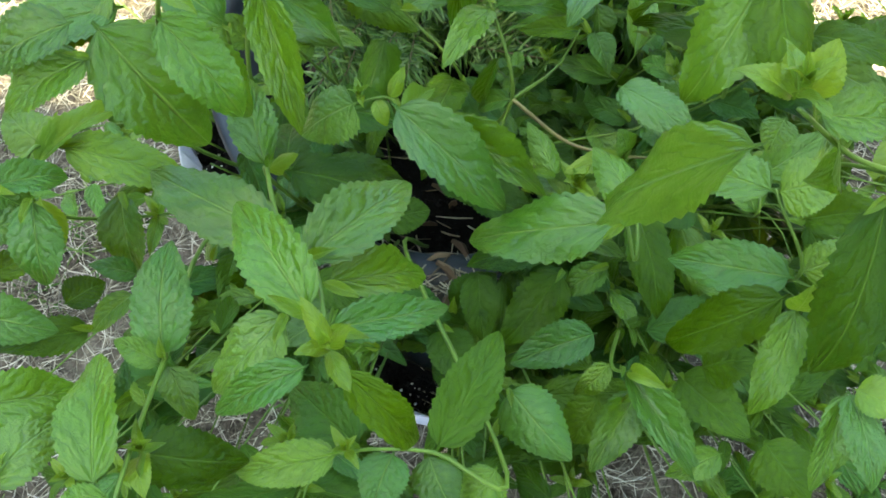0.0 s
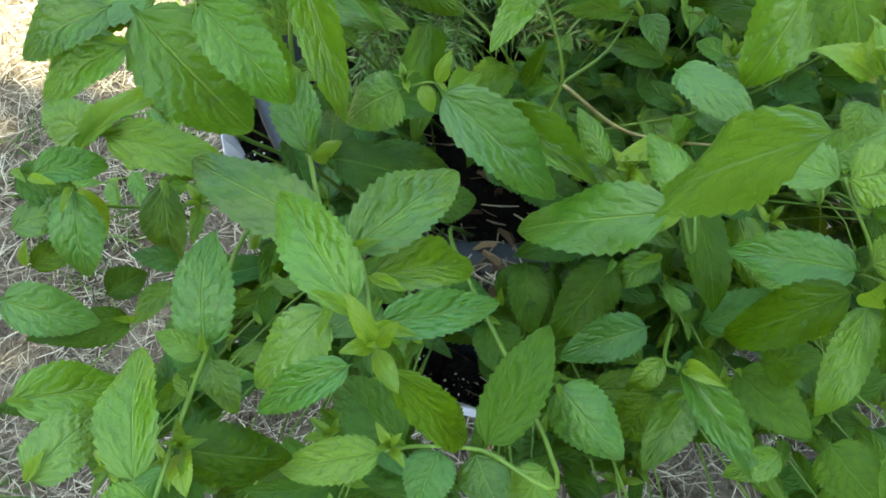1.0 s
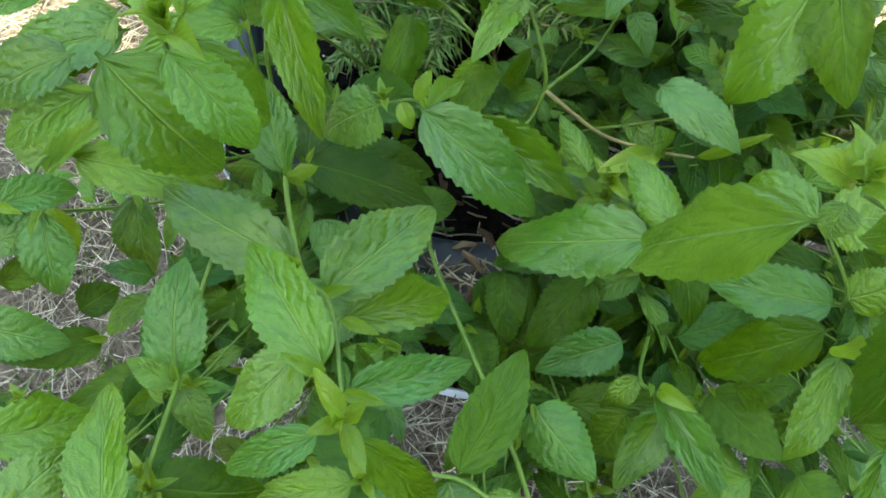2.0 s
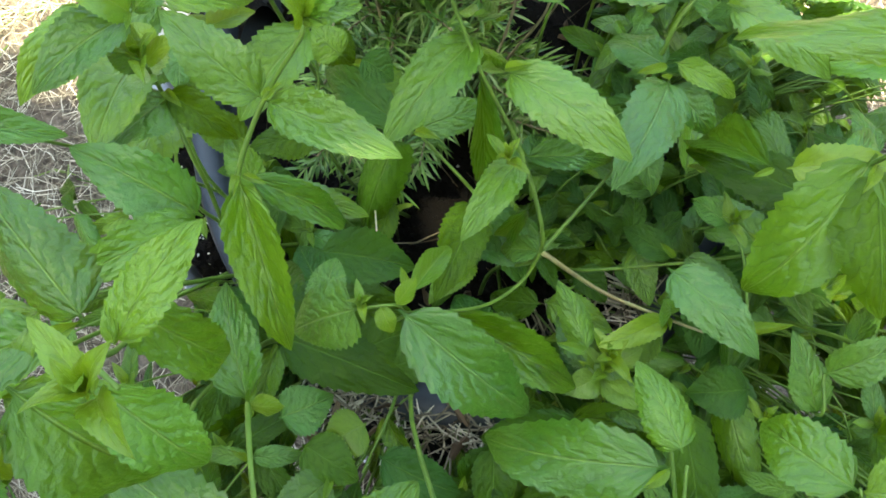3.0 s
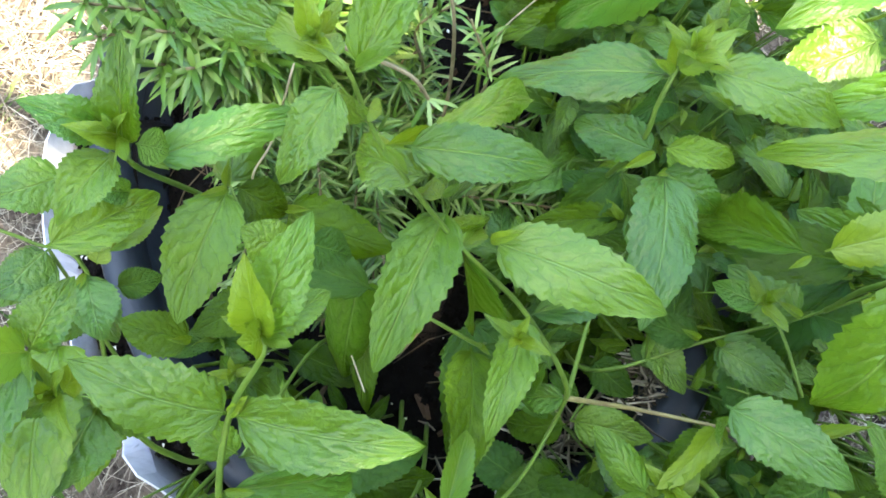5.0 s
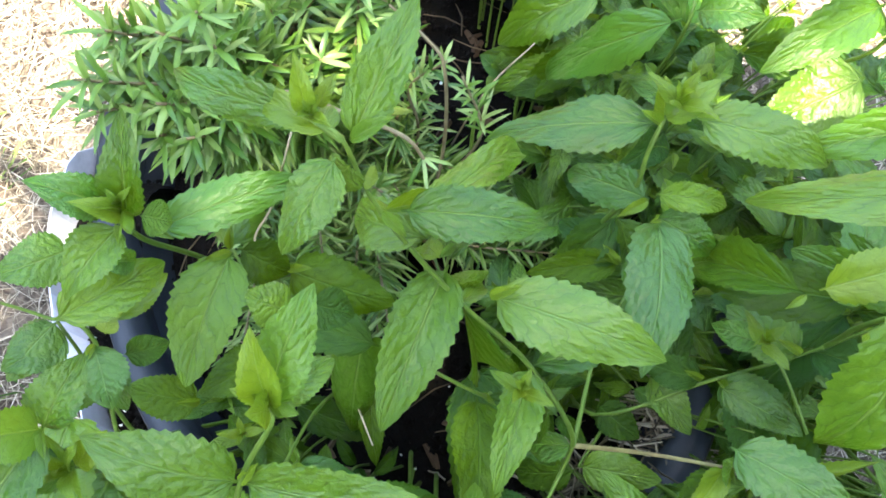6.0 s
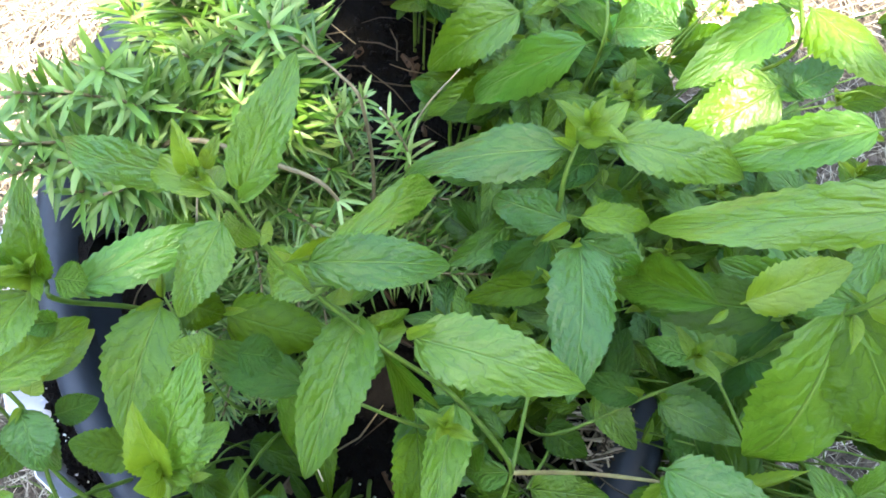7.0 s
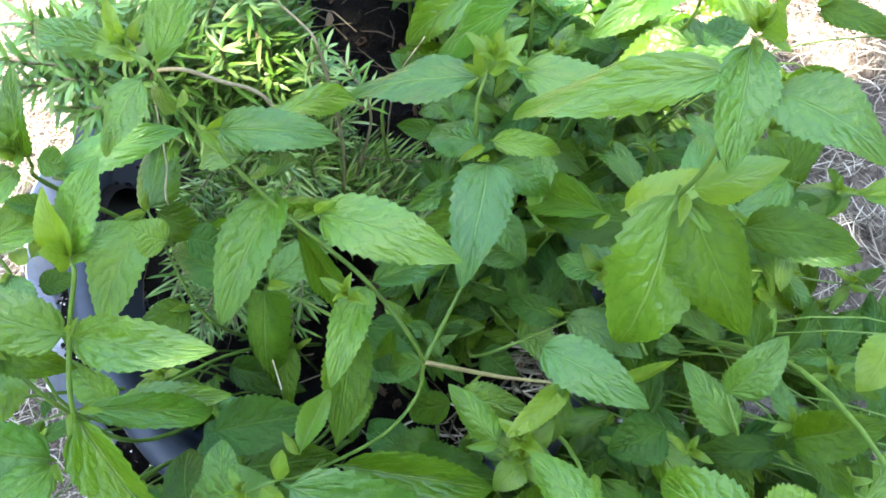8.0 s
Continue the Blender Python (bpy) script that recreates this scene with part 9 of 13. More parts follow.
s = mint_stem((0.147, 0.524, 0.215), (0.198, 0.560, 0.278), (0.249, 0.597, 0.226), r=0.0014)
leaf(s, (0.182, 0.549, 0.271), (0.158, 0.559, 0.259), 0.0133, -21)
leaf(s, (0.205, 0.565, 0.278), (0.225, 0.589, 0.275), 0.0157, -13)
leaf(s, (0.249, 0.597, 0.226), (0.263, 0.611, 0.221), 0.0094, -8)
bud(s, (0.249, 0.597, 0.226), 0.01, 9, (0.000, 0.000, 1.000), 'y', 3)

s = mint_stem((-0.061, 0.332, 0.221), (-0.098, 0.259, 0.319), (-0.138, 0.185, 0.364), r=0.0014)
leaf(s, (-0.087, 0.281, 0.295), (-0.097, 0.255, 0.290), 0.0129, -3, "o")
leaf(s, (-0.104, 0.249, 0.328), (-0.131, 0.254, 0.322), 0.0115, 6)
leaf(s, (-0.104, 0.249, 0.328), (-0.078, 0.250, 0.329), 0.0134, -4)
leaf(s, (-0.121, 0.217, 0.351), (-0.119, 0.243, 0.337), 0.0131, 13, "o")
leaf(s, (-0.138, 0.185, 0.364), (-0.117, 0.182, 0.366), 0.0089, -10)
leaf(s, (-0.138, 0.185, 0.364), (-0.157, 0.188, 0.363), 0.0098, -5, "o")
bud(s, (-0.138, 0.185, 0.364), 0.01, 89, (0.000, 0.000, 1.000), 'y', 3)

s = mint_stem((0.039, 0.334, 0.215), (0.062, 0.267, 0.279), (0.086, 0.200, 0.230), r=0.0014)
leaf(s, (0.055, 0.287, 0.271), (0.038, 0.230, 0.264), 0.0286, 2)
leaf(s, (0.066, 0.258, 0.279), (0.026, 0.294, 0.286), 0.0236, 13, "o")
leaf(s, (0.066, 0.258, 0.279), (0.110, 0.238, 0.259), 0.0234, 13, "o")
leaf(s, (0.076, 0.229, 0.265), (0.049, 0.177, 0.261), 0.0268, -21, "o")
leaf(s, (0.076, 0.229, 0.265), (0.089, 0.280, 0.271), 0.0257, -6, "o")
leaf(s, (0.086, 0.200, 0.230), (0.050, 0.215, 0.229), 0.0193, 9, "o")
bud(s, (0.086, 0.200, 0.230), 0.01, 72, (0.000, 0.000, 1.000), 'y', 3)

s = mint_stem((-0.009, 0.309, 0.220), (-0.042, 0.227, 0.325), (-0.076, 0.144, 0.389), r=0.0014)
leaf(s, (-0.032, 0.253, 0.297), (-0.031, 0.270, 0.296), 0.0081, -5)
leaf(s, (-0.032, 0.253, 0.297), (-0.030, 0.233, 0.289), 0.0084, -5, "o")
leaf(s, (-0.047, 0.217, 0.336), (-0.027, 0.218, 0.332), 0.0089, -20, "o")
leaf(s, (-0.062, 0.180, 0.366), (-0.060, 0.162, 0.358), 0.0085, 5, "o")
leaf(s, (-0.062, 0.180, 0.366), (-0.066, 0.196, 0.359), 0.007, 10)
leaf(s, (-0.076, 0.144, 0.389), (-0.089, 0.145, 0.385), 0.0052, 15)
bud(s, (-0.076, 0.144, 0.389), 0.01, 42, (0.000, 0.000, 1.000), 'y', 3)

s = mint_stem((0.126, 0.511, 0.215), (0.193, 0.517, 0.297), (0.261, 0.523, 0.301), r=0.0014)
leaf(s, (0.173, 0.515, 0.280), (0.188, 0.545, 0.265), 0.0155, -4, "o")
leaf(s, (0.173, 0.515, 0.280), (0.173, 0.483, 0.282), 0.015, -2)
leaf(s, (0.202, 0.518, 0.302), (0.172, 0.516, 0.296), 0.0139, -8)

s = mint_stem((-0.042, 0.312, 0.221), (-0.116, 0.230, 0.314), (-0.192, 0.147, 0.344), r=0.0014)
leaf(s, (-0.093, 0.255, 0.293), (-0.110, 0.269, 0.292), 0.0109, -13, "o")
leaf(s, (-0.093, 0.255, 0.293), (-0.090, 0.234, 0.285), 0.0094, -6, "o")
leaf(s, (-0.126, 0.219, 0.322), (-0.147, 0.205, 0.323), 0.013, 7)
leaf(s, (-0.126, 0.219, 0.322), (-0.107, 0.231, 0.319), 0.0115, -10, "o")
leaf(s, (-0.159, 0.183, 0.339), (-0.152, 0.164, 0.329), 0.01, 0, "o")
leaf(s, (-0.159, 0.183, 0.339), (-0.164, 0.206, 0.338), 0.0112, -18)
leaf(s, (-0.192, 0.147, 0.344), (-0.178, 0.152, 0.345), 0.0075, 0, "o")
leaf(s, (-0.192, 0.147, 0.344), (-0.201, 0.136, 0.339), 0.006, 19)
bud(s, (-0.192, 0.147, 0.344), 0.01, 29, (0.000, 0.000, 1.000), 'y', 3)

s = mint_stem((0.098, 0.569, 0.215), (0.132, 0.581, 0.296), (0.166, 0.593, 0.300), r=0.0014)
leaf(s, (0.122, 0.577, 0.280), (0.133, 0.601, 0.275), 0.0133, 9, "o")
leaf(s, (0.122, 0.577, 0.280), (0.103, 0.564, 0.274), 0.0109, 14, "o")
leaf(s, (0.137, 0.582, 0.301), (0.125, 0.598, 0.302), 0.0094, 8)
leaf(s, (0.137, 0.582, 0.301), (0.149, 0.563, 0.303), 0.0106, -20)
leaf(s, (0.152, 0.587, 0.308), (0.135, 0.574, 0.304), 0.0103, 3, "o")
leaf(s, (0.152, 0.587, 0.308), (0.163, 0.604, 0.300), 0.0097, -16)
leaf(s, (0.166, 0.593, 0.300), (0.174, 0.583, 0.302), 0.0062, 3)
leaf(s, (0.166, 0.593, 0.300), (0.155, 0.599, 0.298), 0.0057, 0, "o")

s = mint_stem((-0.080, 0.415, 0.215), (-0.090, 0.404, 0.306), (-0.099, 0.393, 0.338), r=0.0014)
leaf(s, (-0.087, 0.407, 0.285), (-0.091, 0.377, 0.279), 0.0133, 9)
leaf(s, (-0.091, 0.403, 0.313), (-0.114, 0.398, 0.316), 0.011, -19)
leaf(s, (-0.095, 0.398, 0.331), (-0.100, 0.371, 0.319), 0.0133, 20, "o")
leaf(s, (-0.099, 0.393, 0.338), (-0.083, 0.391, 0.334), 0.0085, 3, "o")
leaf(s, (-0.099, 0.393, 0.338), (-0.117, 0.395, 0.333), 0.0088, -9)
bud(s, (-0.099, 0.393, 0.338), 0.01, 65, (0.000, 0.000, 1.000), 'y', 3)

s = mint_stem((-0.036, 0.373, 0.215), (-0.058, 0.359, 0.302), (-0.079, 0.344, 0.325), r=0.0014)
leaf(s, (-0.051, 0.363, 0.283), (-0.035, 0.374, 0.277), 0.0092, 10, "o")
leaf(s, (-0.051, 0.363, 0.283), (-0.063, 0.347, 0.275), 0.0087, 3, "o")
leaf(s, (-0.061, 0.357, 0.309), (-0.076, 0.376, 0.301), 0.0118, -8, "o")
leaf(s, (-0.061, 0.357, 0.309), (-0.046, 0.337, 0.313), 0.0113, 13, "o")

s = mint_stem((0.138, 0.452, 0.215), (0.168, 0.439, 0.304), (0.198, 0.426, 0.330), r=0.0014)
leaf(s, (0.159, 0.443, 0.284), (0.191, 0.446, 0.280), 0.0157, -5)
leaf(s, (0.172, 0.437, 0.311), (0.164, 0.408, 0.305), 0.0157, 16)
leaf(s, (0.185, 0.432, 0.326), (0.215, 0.424, 0.314), 0.0151, 0, "o")
leaf(s, (0.198, 0.426, 0.330), (0.197, 0.443, 0.326), 0.008, -17)
leaf(s, (0.198, 0.426, 0.330), (0.201, 0.409, 0.329), 0.0079, -13)
bud(s, (0.198, 0.426, 0.330), 0.01, 40, (0.000, 0.000, 1.000), 'y', 3)

s = mint_stem((0.062, 0.323, 0.215), (0.100, 0.281, 0.301), (0.139, 0.238, 0.320), r=0.0014)
leaf(s, (0.089, 0.293, 0.283), (0.091, 0.317, 0.283), 0.01, -13, "o")
leaf(s, (0.089, 0.293, 0.283), (0.088, 0.268, 0.276), 0.0108, 5, "o")
leaf(s, (0.106, 0.275, 0.308), (0.073, 0.272, 0.310), 0.0142, -13, "o")
leaf(s, (0.122, 0.257, 0.320), (0.121, 0.225, 0.316), 0.0145, 16, "o")
leaf(s, (0.122, 0.257, 0.320), (0.129, 0.280, 0.311), 0.0119, 11)
leaf(s, (0.139, 0.238, 0.320), (0.155, 0.236, 0.313), 0.008, 22, "o")
leaf(s, (0.139, 0.238, 0.320), (0.120, 0.237, 0.322), 0.0086, 21, "o")

s = mint_stem((-0.066, 0.339, 0.215), (-0.111, 0.288, 0.296), (-0.156, 0.236, 0.297), r=0.0014)
leaf(s, (-0.098, 0.303, 0.280), (-0.076, 0.315, 0.269), 0.0118, -6, "o")
leaf(s, (-0.098, 0.303, 0.280), (-0.118, 0.290, 0.282), 0.0119, -16, "o")
leaf(s, (-0.117, 0.281, 0.300), (-0.133, 0.298, 0.299), 0.0118, -1, "o")
leaf(s, (-0.117, 0.281, 0.300), (-0.114, 0.260, 0.297), 0.0101, 10, "o")
leaf(s, (-0.136, 0.258, 0.306), (-0.154, 0.251, 0.302), 0.0098, -14)
leaf(s, (-0.136, 0.258, 0.306), (-0.117, 0.265, 0.296), 0.0097, -6, "o")
leaf(s, (-0.156, 0.236, 0.297), (-0.154, 0.223, 0.291), 0.0058, 8, "o")
leaf(s, (-0.156, 0.236, 0.297), (-0.158, 0.252, 0.289), 0.0081, -11, "o")
bud(s, (-0.156, 0.236, 0.297), 0.01, 9, (0.000, 0.000, 1.000), 'y', 3)

s = mint_stem((0.051, 0.324, 0.215), (0.068, 0.307, 0.306), (0.084, 0.290, 0.338), r=0.0014)
leaf(s, (0.063, 0.312, 0.285), (0.073, 0.337, 0.275), 0.0123, -19, "o")
leaf(s, (0.070, 0.305, 0.314), (0.102, 0.299, 0.300), 0.0163, -13)
leaf(s, (0.077, 0.298, 0.331), (0.066, 0.266, 0.321), 0.0167, -17)
leaf(s, (0.084, 0.290, 0.338), (0.066, 0.292, 0.338), 0.0094, 7)

s = mint_stem((0.167, 0.474, 0.215), (0.241, 0.470, 0.292), (0.314, 0.466, 0.282), r=0.0014)

s = mint_stem((0.088, 0.494, 0.215), (0.090, 0.490, 0.311), (0.093, 0.486, 0.358), r=0.0014)
leaf(s, (0.090, 0.491, 0.287), (0.116, 0.501, 0.274), 0.0144, -2)
leaf(s, (0.093, 0.486, 0.358), (0.099, 0.473, 0.356), 0.006, 21)

s = mint_stem((0.139, 0.395, 0.215), (0.212, 0.382, 0.300), (0.285, 0.370, 0.316), r=0.0014)
leaf(s, (0.221, 0.381, 0.306), (0.211, 0.355, 0.294), 0.0134, -20)
leaf(s, (0.221, 0.381, 0.306), (0.241, 0.406, 0.296), 0.0161, -16)
leaf(s, (0.253, 0.376, 0.318), (0.275, 0.369, 0.315), 0.011, 2, "o")
leaf(s, (0.253, 0.376, 0.318), (0.230, 0.399, 0.320), 0.0145, -15, "o")
leaf(s, (0.285, 0.370, 0.316), (0.289, 0.386, 0.315), 0.0077, 15, "o")
leaf(s, (0.285, 0.370, 0.316), (0.274, 0.360, 0.314), 0.0069, -4, "o")
bud(s, (0.285, 0.370, 0.316), 0.01, 41, (0.000, 0.000, 1.000), 'y', 3)

s = mint_stem((0.106, 0.346, 0.215), (0.170, 0.274, 0.298), (0.233, 0.201, 0.308), r=0.0014)
leaf(s, (0.151, 0.295, 0.281), (0.143, 0.324, 0.271), 0.0146, -22, "o")
leaf(s, (0.178, 0.264, 0.304), (0.153, 0.268, 0.303), 0.0115, 3, "o")
leaf(s, (0.178, 0.264, 0.304), (0.210, 0.267, 0.292), 0.0152, -10, "o")
leaf(s, (0.205, 0.233, 0.313), (0.203, 0.199, 0.312), 0.014, 19)
leaf(s, (0.205, 0.233, 0.313), (0.199, 0.260, 0.316), 0.0124, -6, "o")
leaf(s, (0.233, 0.201, 0.308), (0.251, 0.200, 0.307), 0.0086, -14, "o")
leaf(s, (0.233, 0.201, 0.308), (0.218, 0.193, 0.309), 0.0075, -2, "o")

s = mint_stem((0.162, 0.414, 0.215), (0.200, 0.410, 0.299), (0.238, 0.405, 0.312), r=0.0014)
leaf(s, (0.189, 0.411, 0.282), (0.175, 0.434, 0.284), 0.0121, -21)
leaf(s, (0.189, 0.411, 0.282), (0.209, 0.394, 0.280), 0.0114, 10, "o")
leaf(s, (0.205, 0.409, 0.305), (0.188, 0.394, 0.308), 0.0115, -12, "o")
leaf(s, (0.205, 0.409, 0.305), (0.217, 0.430, 0.294), 0.0106, 15, "o")
leaf(s, (0.222, 0.407, 0.316), (0.241, 0.394, 0.309), 0.0122, -15, "o")
leaf(s, (0.222, 0.407, 0.316), (0.202, 0.419, 0.316), 0.0108, 11)
leaf(s, (0.238, 0.405, 0.312), (0.248, 0.416, 0.311), 0.0074, 17)
leaf(s, (0.238, 0.405, 0.312), (0.229, 0.391, 0.310), 0.0082, 20, "o")
bud(s, (0.238, 0.405, 0.312), 0.01, 37, (0.000, 0.000, 1.000), 'y', 3)

s = mint_stem((0.134, 0.485, 0.215), (0.226, 0.504, 0.295), (0.318, 0.524, 0.295), r=0.0014)
leaf(s, (0.198, 0.498, 0.279), (0.218, 0.518, 0.275), 0.0121, 1)
leaf(s, (0.318, 0.524, 0.295), (0.308, 0.537, 0.295), 0.0082, 3)

s = mint_stem((0.122, 0.523, 0.215), (0.156, 0.524, 0.292), (0.190, 0.525, 0.282), r=0.0014)
leaf(s, (0.146, 0.524, 0.278), (0.150, 0.541, 0.269), 0.0085, 21, "o")
leaf(s, (0.146, 0.524, 0.278), (0.140, 0.509, 0.274), 0.0079, -9)
leaf(s, (0.161, 0.524, 0.295), (0.144, 0.528, 0.291), 0.0078, -3, "o")
leaf(s, (0.161, 0.524, 0.295), (0.178, 0.521, 0.294), 0.008, 17, "o")
leaf(s, (0.175, 0.525, 0.297), (0.177, 0.509, 0.292), 0.007, 16)
leaf(s, (0.175, 0.525, 0.297), (0.178, 0.541, 0.289), 0.0073, 6, "o")
leaf(s, (0.190, 0.525, 0.282), (0.200, 0.521, 0.277), 0.0049, -16, "o")
leaf(s, (0.190, 0.525, 0.282), (0.180, 0.524, 0.278), 0.0047, 22)
bud(s, (0.190, 0.525, 0.282), 0.01, 58, (0.000, 0.000, 1.000), 'y', 3)

s = mint_stem((0.095, 0.350, 0.215), (0.162, 0.295, 0.292), (0.228, 0.240, 0.284), r=0.0014)
leaf(s, (0.142, 0.311, 0.278), (0.172, 0.317, 0.278), 0.0153, 1)
leaf(s, (0.200, 0.264, 0.298), (0.174, 0.259, 0.296), 0.0118, -9, "o")
leaf(s, (0.200, 0.264, 0.298), (0.228, 0.265, 0.297), 0.0137, -12)
leaf(s, (0.228, 0.240, 0.284), (0.236, 0.223, 0.283), 0.0086)
leaf(s, (0.228, 0.240, 0.284), (0.227, 0.258, 0.279), 0.0077, -21, "o")
bud(s, (0.228, 0.240, 0.284), 0.01, 3, (0.000, 0.000, 1.000), 'y', 3)

s = mint_stem((0.115, 0.339, 0.215), (0.151, 0.306, 0.294), (0.186, 0.274, 0.291), r=0.0014)
leaf(s, (0.140, 0.316, 0.279), (0.118, 0.326, 0.273), 0.0101, -3)
leaf(s, (0.186, 0.274, 0.291), (0.177, 0.266, 0.291), 0.0052, -20, "o")

s = mint_stem((0.163, 0.491, 0.215), (0.201, 0.506, 0.302), (0.240, 0.520, 0.322), r=0.0014)
leaf(s, (0.190, 0.502, 0.283), (0.173, 0.470, 0.273), 0.015, 15)

s = mint_stem((0.166, 0.474, 0.215), (0.206, 0.472, 0.301), (0.246, 0.470, 0.318), r=0.0014)

s = mint_stem((0.100, 0.349, 0.215), (0.109, 0.313, 0.301), (0.118, 0.278, 0.321), r=0.0014)
leaf(s, (0.111, 0.309, 0.308), (0.136, 0.313, 0.309), 0.0108, 7, "o")
leaf(s, (0.114, 0.293, 0.321), (0.118, 0.264, 0.321), 0.0152, 12, "o")
bud(s, (0.118, 0.278, 0.321), 0.01, 41, (0.000, 0.000, 1.000), 'y', 3)

s = mint_stem((-0.027, 0.294, 0.221), (-0.038, 0.222, 0.322), (-0.051, 0.148, 0.378), r=0.0014)
leaf(s, (-0.034, 0.244, 0.297), (-0.039, 0.266, 0.287), 0.0102)
leaf(s, (-0.039, 0.211, 0.333), (-0.070, 0.214, 0.328), 0.0159, -19)
leaf(s, (-0.045, 0.180, 0.359), (-0.038, 0.157, 0.355), 0.0117, -19)
leaf(s, (-0.045, 0.180, 0.359), (-0.059, 0.206, 0.356), 0.0129, -11, "o")

s = mint_stem((0.030, 0.304, 0.219), (0.019, 0.203, 0.315), (0.005, 0.100, 0.354), r=0.0014)
leaf(s, (0.022, 0.234, 0.292), (0.038, 0.251, 0.289), 0.0111, -3, "o")
leaf(s, (0.022, 0.234, 0.292), (-0.001, 0.222, 0.295), 0.0112, -6, "o")
leaf(s, (0.017, 0.189, 0.324), (0.032, 0.180, 0.321), 0.009, -19, "o")
leaf(s, (0.011, 0.145, 0.345), (-0.003, 0.131, 0.340), 0.0097, -14, "o")
leaf(s, (0.011, 0.145, 0.345), (0.023, 0.159, 0.336), 0.008, 8, "o")
leaf(s, (0.005, 0.100, 0.354), (0.017, 0.089, 0.348), 0.0068, 13, "o")
leaf(s, (0.005, 0.100, 0.354), (-0.008, 0.109, 0.356), 0.0083, 2)
bud(s, (0.005, 0.100, 0.354), 0.01, 8, (0.000, 0.000, 1.000), 'y', 3)

s = mint_stem((0.069, 0.325, 0.215), (0.080, 0.313, 0.300), (0.092, 0.301, 0.315), r=0.0014)
leaf(s, (0.077, 0.317, 0.282), (0.062, 0.299, 0.275), 0.0102, 13, "o")
leaf(s, (0.082, 0.311, 0.306), (0.072, 0.332, 0.296), 0.0101, -8, "o")
leaf(s, (0.092, 0.301, 0.315), (0.082, 0.309, 0.314), 0.0063, -10, "o")

s = mint_stem((0.168, 0.456, 0.215), (0.204, 0.449, 0.297), (0.239, 0.442, 0.304), r=0.0014)
leaf(s, (0.209, 0.448, 0.303), (0.233, 0.439, 0.293), 0.0125, -20)
leaf(s, (0.224, 0.445, 0.310), (0.225, 0.419, 0.313), 0.0115, 20)
leaf(s, (0.239, 0.442, 0.304), (0.250, 0.436, 0.298), 0.0055, 4, "o")
leaf(s, (0.239, 0.442, 0.304), (0.226, 0.447, 0.305), 0.007, 20, "o")
bud(s, (0.239, 0.442, 0.304), 0.01, 53, (0.000, 0.000, 1.000), 'y', 3)

s = mint_stem((0.020, 0.293, 0.220), (0.040, 0.220, 0.300), (0.058, 0.144, 0.295), r=0.0014)
leaf(s, (0.035, 0.243, 0.285), (0.027, 0.271, 0.274), 0.0154, -9, "o")
leaf(s, (0.035, 0.243, 0.285), (0.051, 0.218, 0.289), 0.0146, 7, "o")
leaf(s, (0.043, 0.210, 0.304), (0.025, 0.193, 0.300), 0.011, -19, "o")
leaf(s, (0.043, 0.210, 0.304), (0.067, 0.224, 0.296), 0.0133, 6, "o")
leaf(s, (0.050, 0.177, 0.308), (0.059, 0.150, 0.299), 0.0119, -10, "o")
leaf(s, (0.050, 0.177, 0.308), (0.035, 0.198, 0.309), 0.0119, -18, "o")
leaf(s, (0.058, 0.144, 0.295), (0.039, 0.140, 0.290), 0.0083, -4, "o")
bud(s, (0.058, 0.144, 0.295), 0.01, 66, (0.000, 0.000, 1.000), 'y', 3)

s = mint_stem((0.141, 0.368, 0.215), (0.162, 0.362, 0.306), (0.183, 0.356, 0.340), r=0.0014)
leaf(s, (0.156, 0.364, 0.285), (0.185, 0.368, 0.279), 0.0138, -5, "o")
leaf(s, (0.165, 0.362, 0.314), (0.148, 0.387, 0.308), 0.014, 21, "o")
leaf(s, (0.165, 0.362, 0.314), (0.176, 0.331, 0.308), 0.0164, 12, "o")
leaf(s, (0.174, 0.359, 0.332), (0.140, 0.352, 0.326), 0.015, 17, "o")
leaf(s, (0.183, 0.356, 0.340), (0.193, 0.339, 0.338), 0.01, 20, "o")
bud(s, (0.183, 0.356, 0.340), 0.01, 29, (0.000, 0.000, 1.000), 'y', 3)

s = mint_stem((0.112, 0.439, 0.215), (0.138, 0.443, 0.300), (0.164, 0.447, 0.316), r=0.0014)
leaf(s, (0.164, 0.447, 0.316), (0.170, 0.436, 0.314), 0.0053, 17, "o")
leaf(s, (0.164, 0.447, 0.316), (0.159, 0.462, 0.312), 0.007, 20)
bud(s, (0.164, 0.447, 0.316), 0.01, 38, (0.000, 0.000, 1.000), 'y', 3)

s = mint_stem((0.122, 0.405, 0.215), (0.199, 0.365, 0.294), (0.276, 0.325, 0.291), r=0.0014)
leaf(s, (0.209, 0.359, 0.298), (0.232, 0.365, 0.292), 0.0115, -10, "o")
leaf(s, (0.242, 0.342, 0.302), (0.246, 0.313, 0.301), 0.0149, 9)
leaf(s, (0.242, 0.342, 0.302), (0.237, 0.366, 0.300), 0.0121, -10, "o")
leaf(s, (0.276, 0.325, 0.291), (0.296, 0.327, 0.291), 0.0093, 2, "o")
leaf(s, (0.276, 0.325, 0.291), (0.259, 0.315, 0.289), 0.0089, 4)
bud(s, (0.276, 0.325, 0.291), 0.01, 19, (0.000, 0.000, 1.000), 'y', 3)

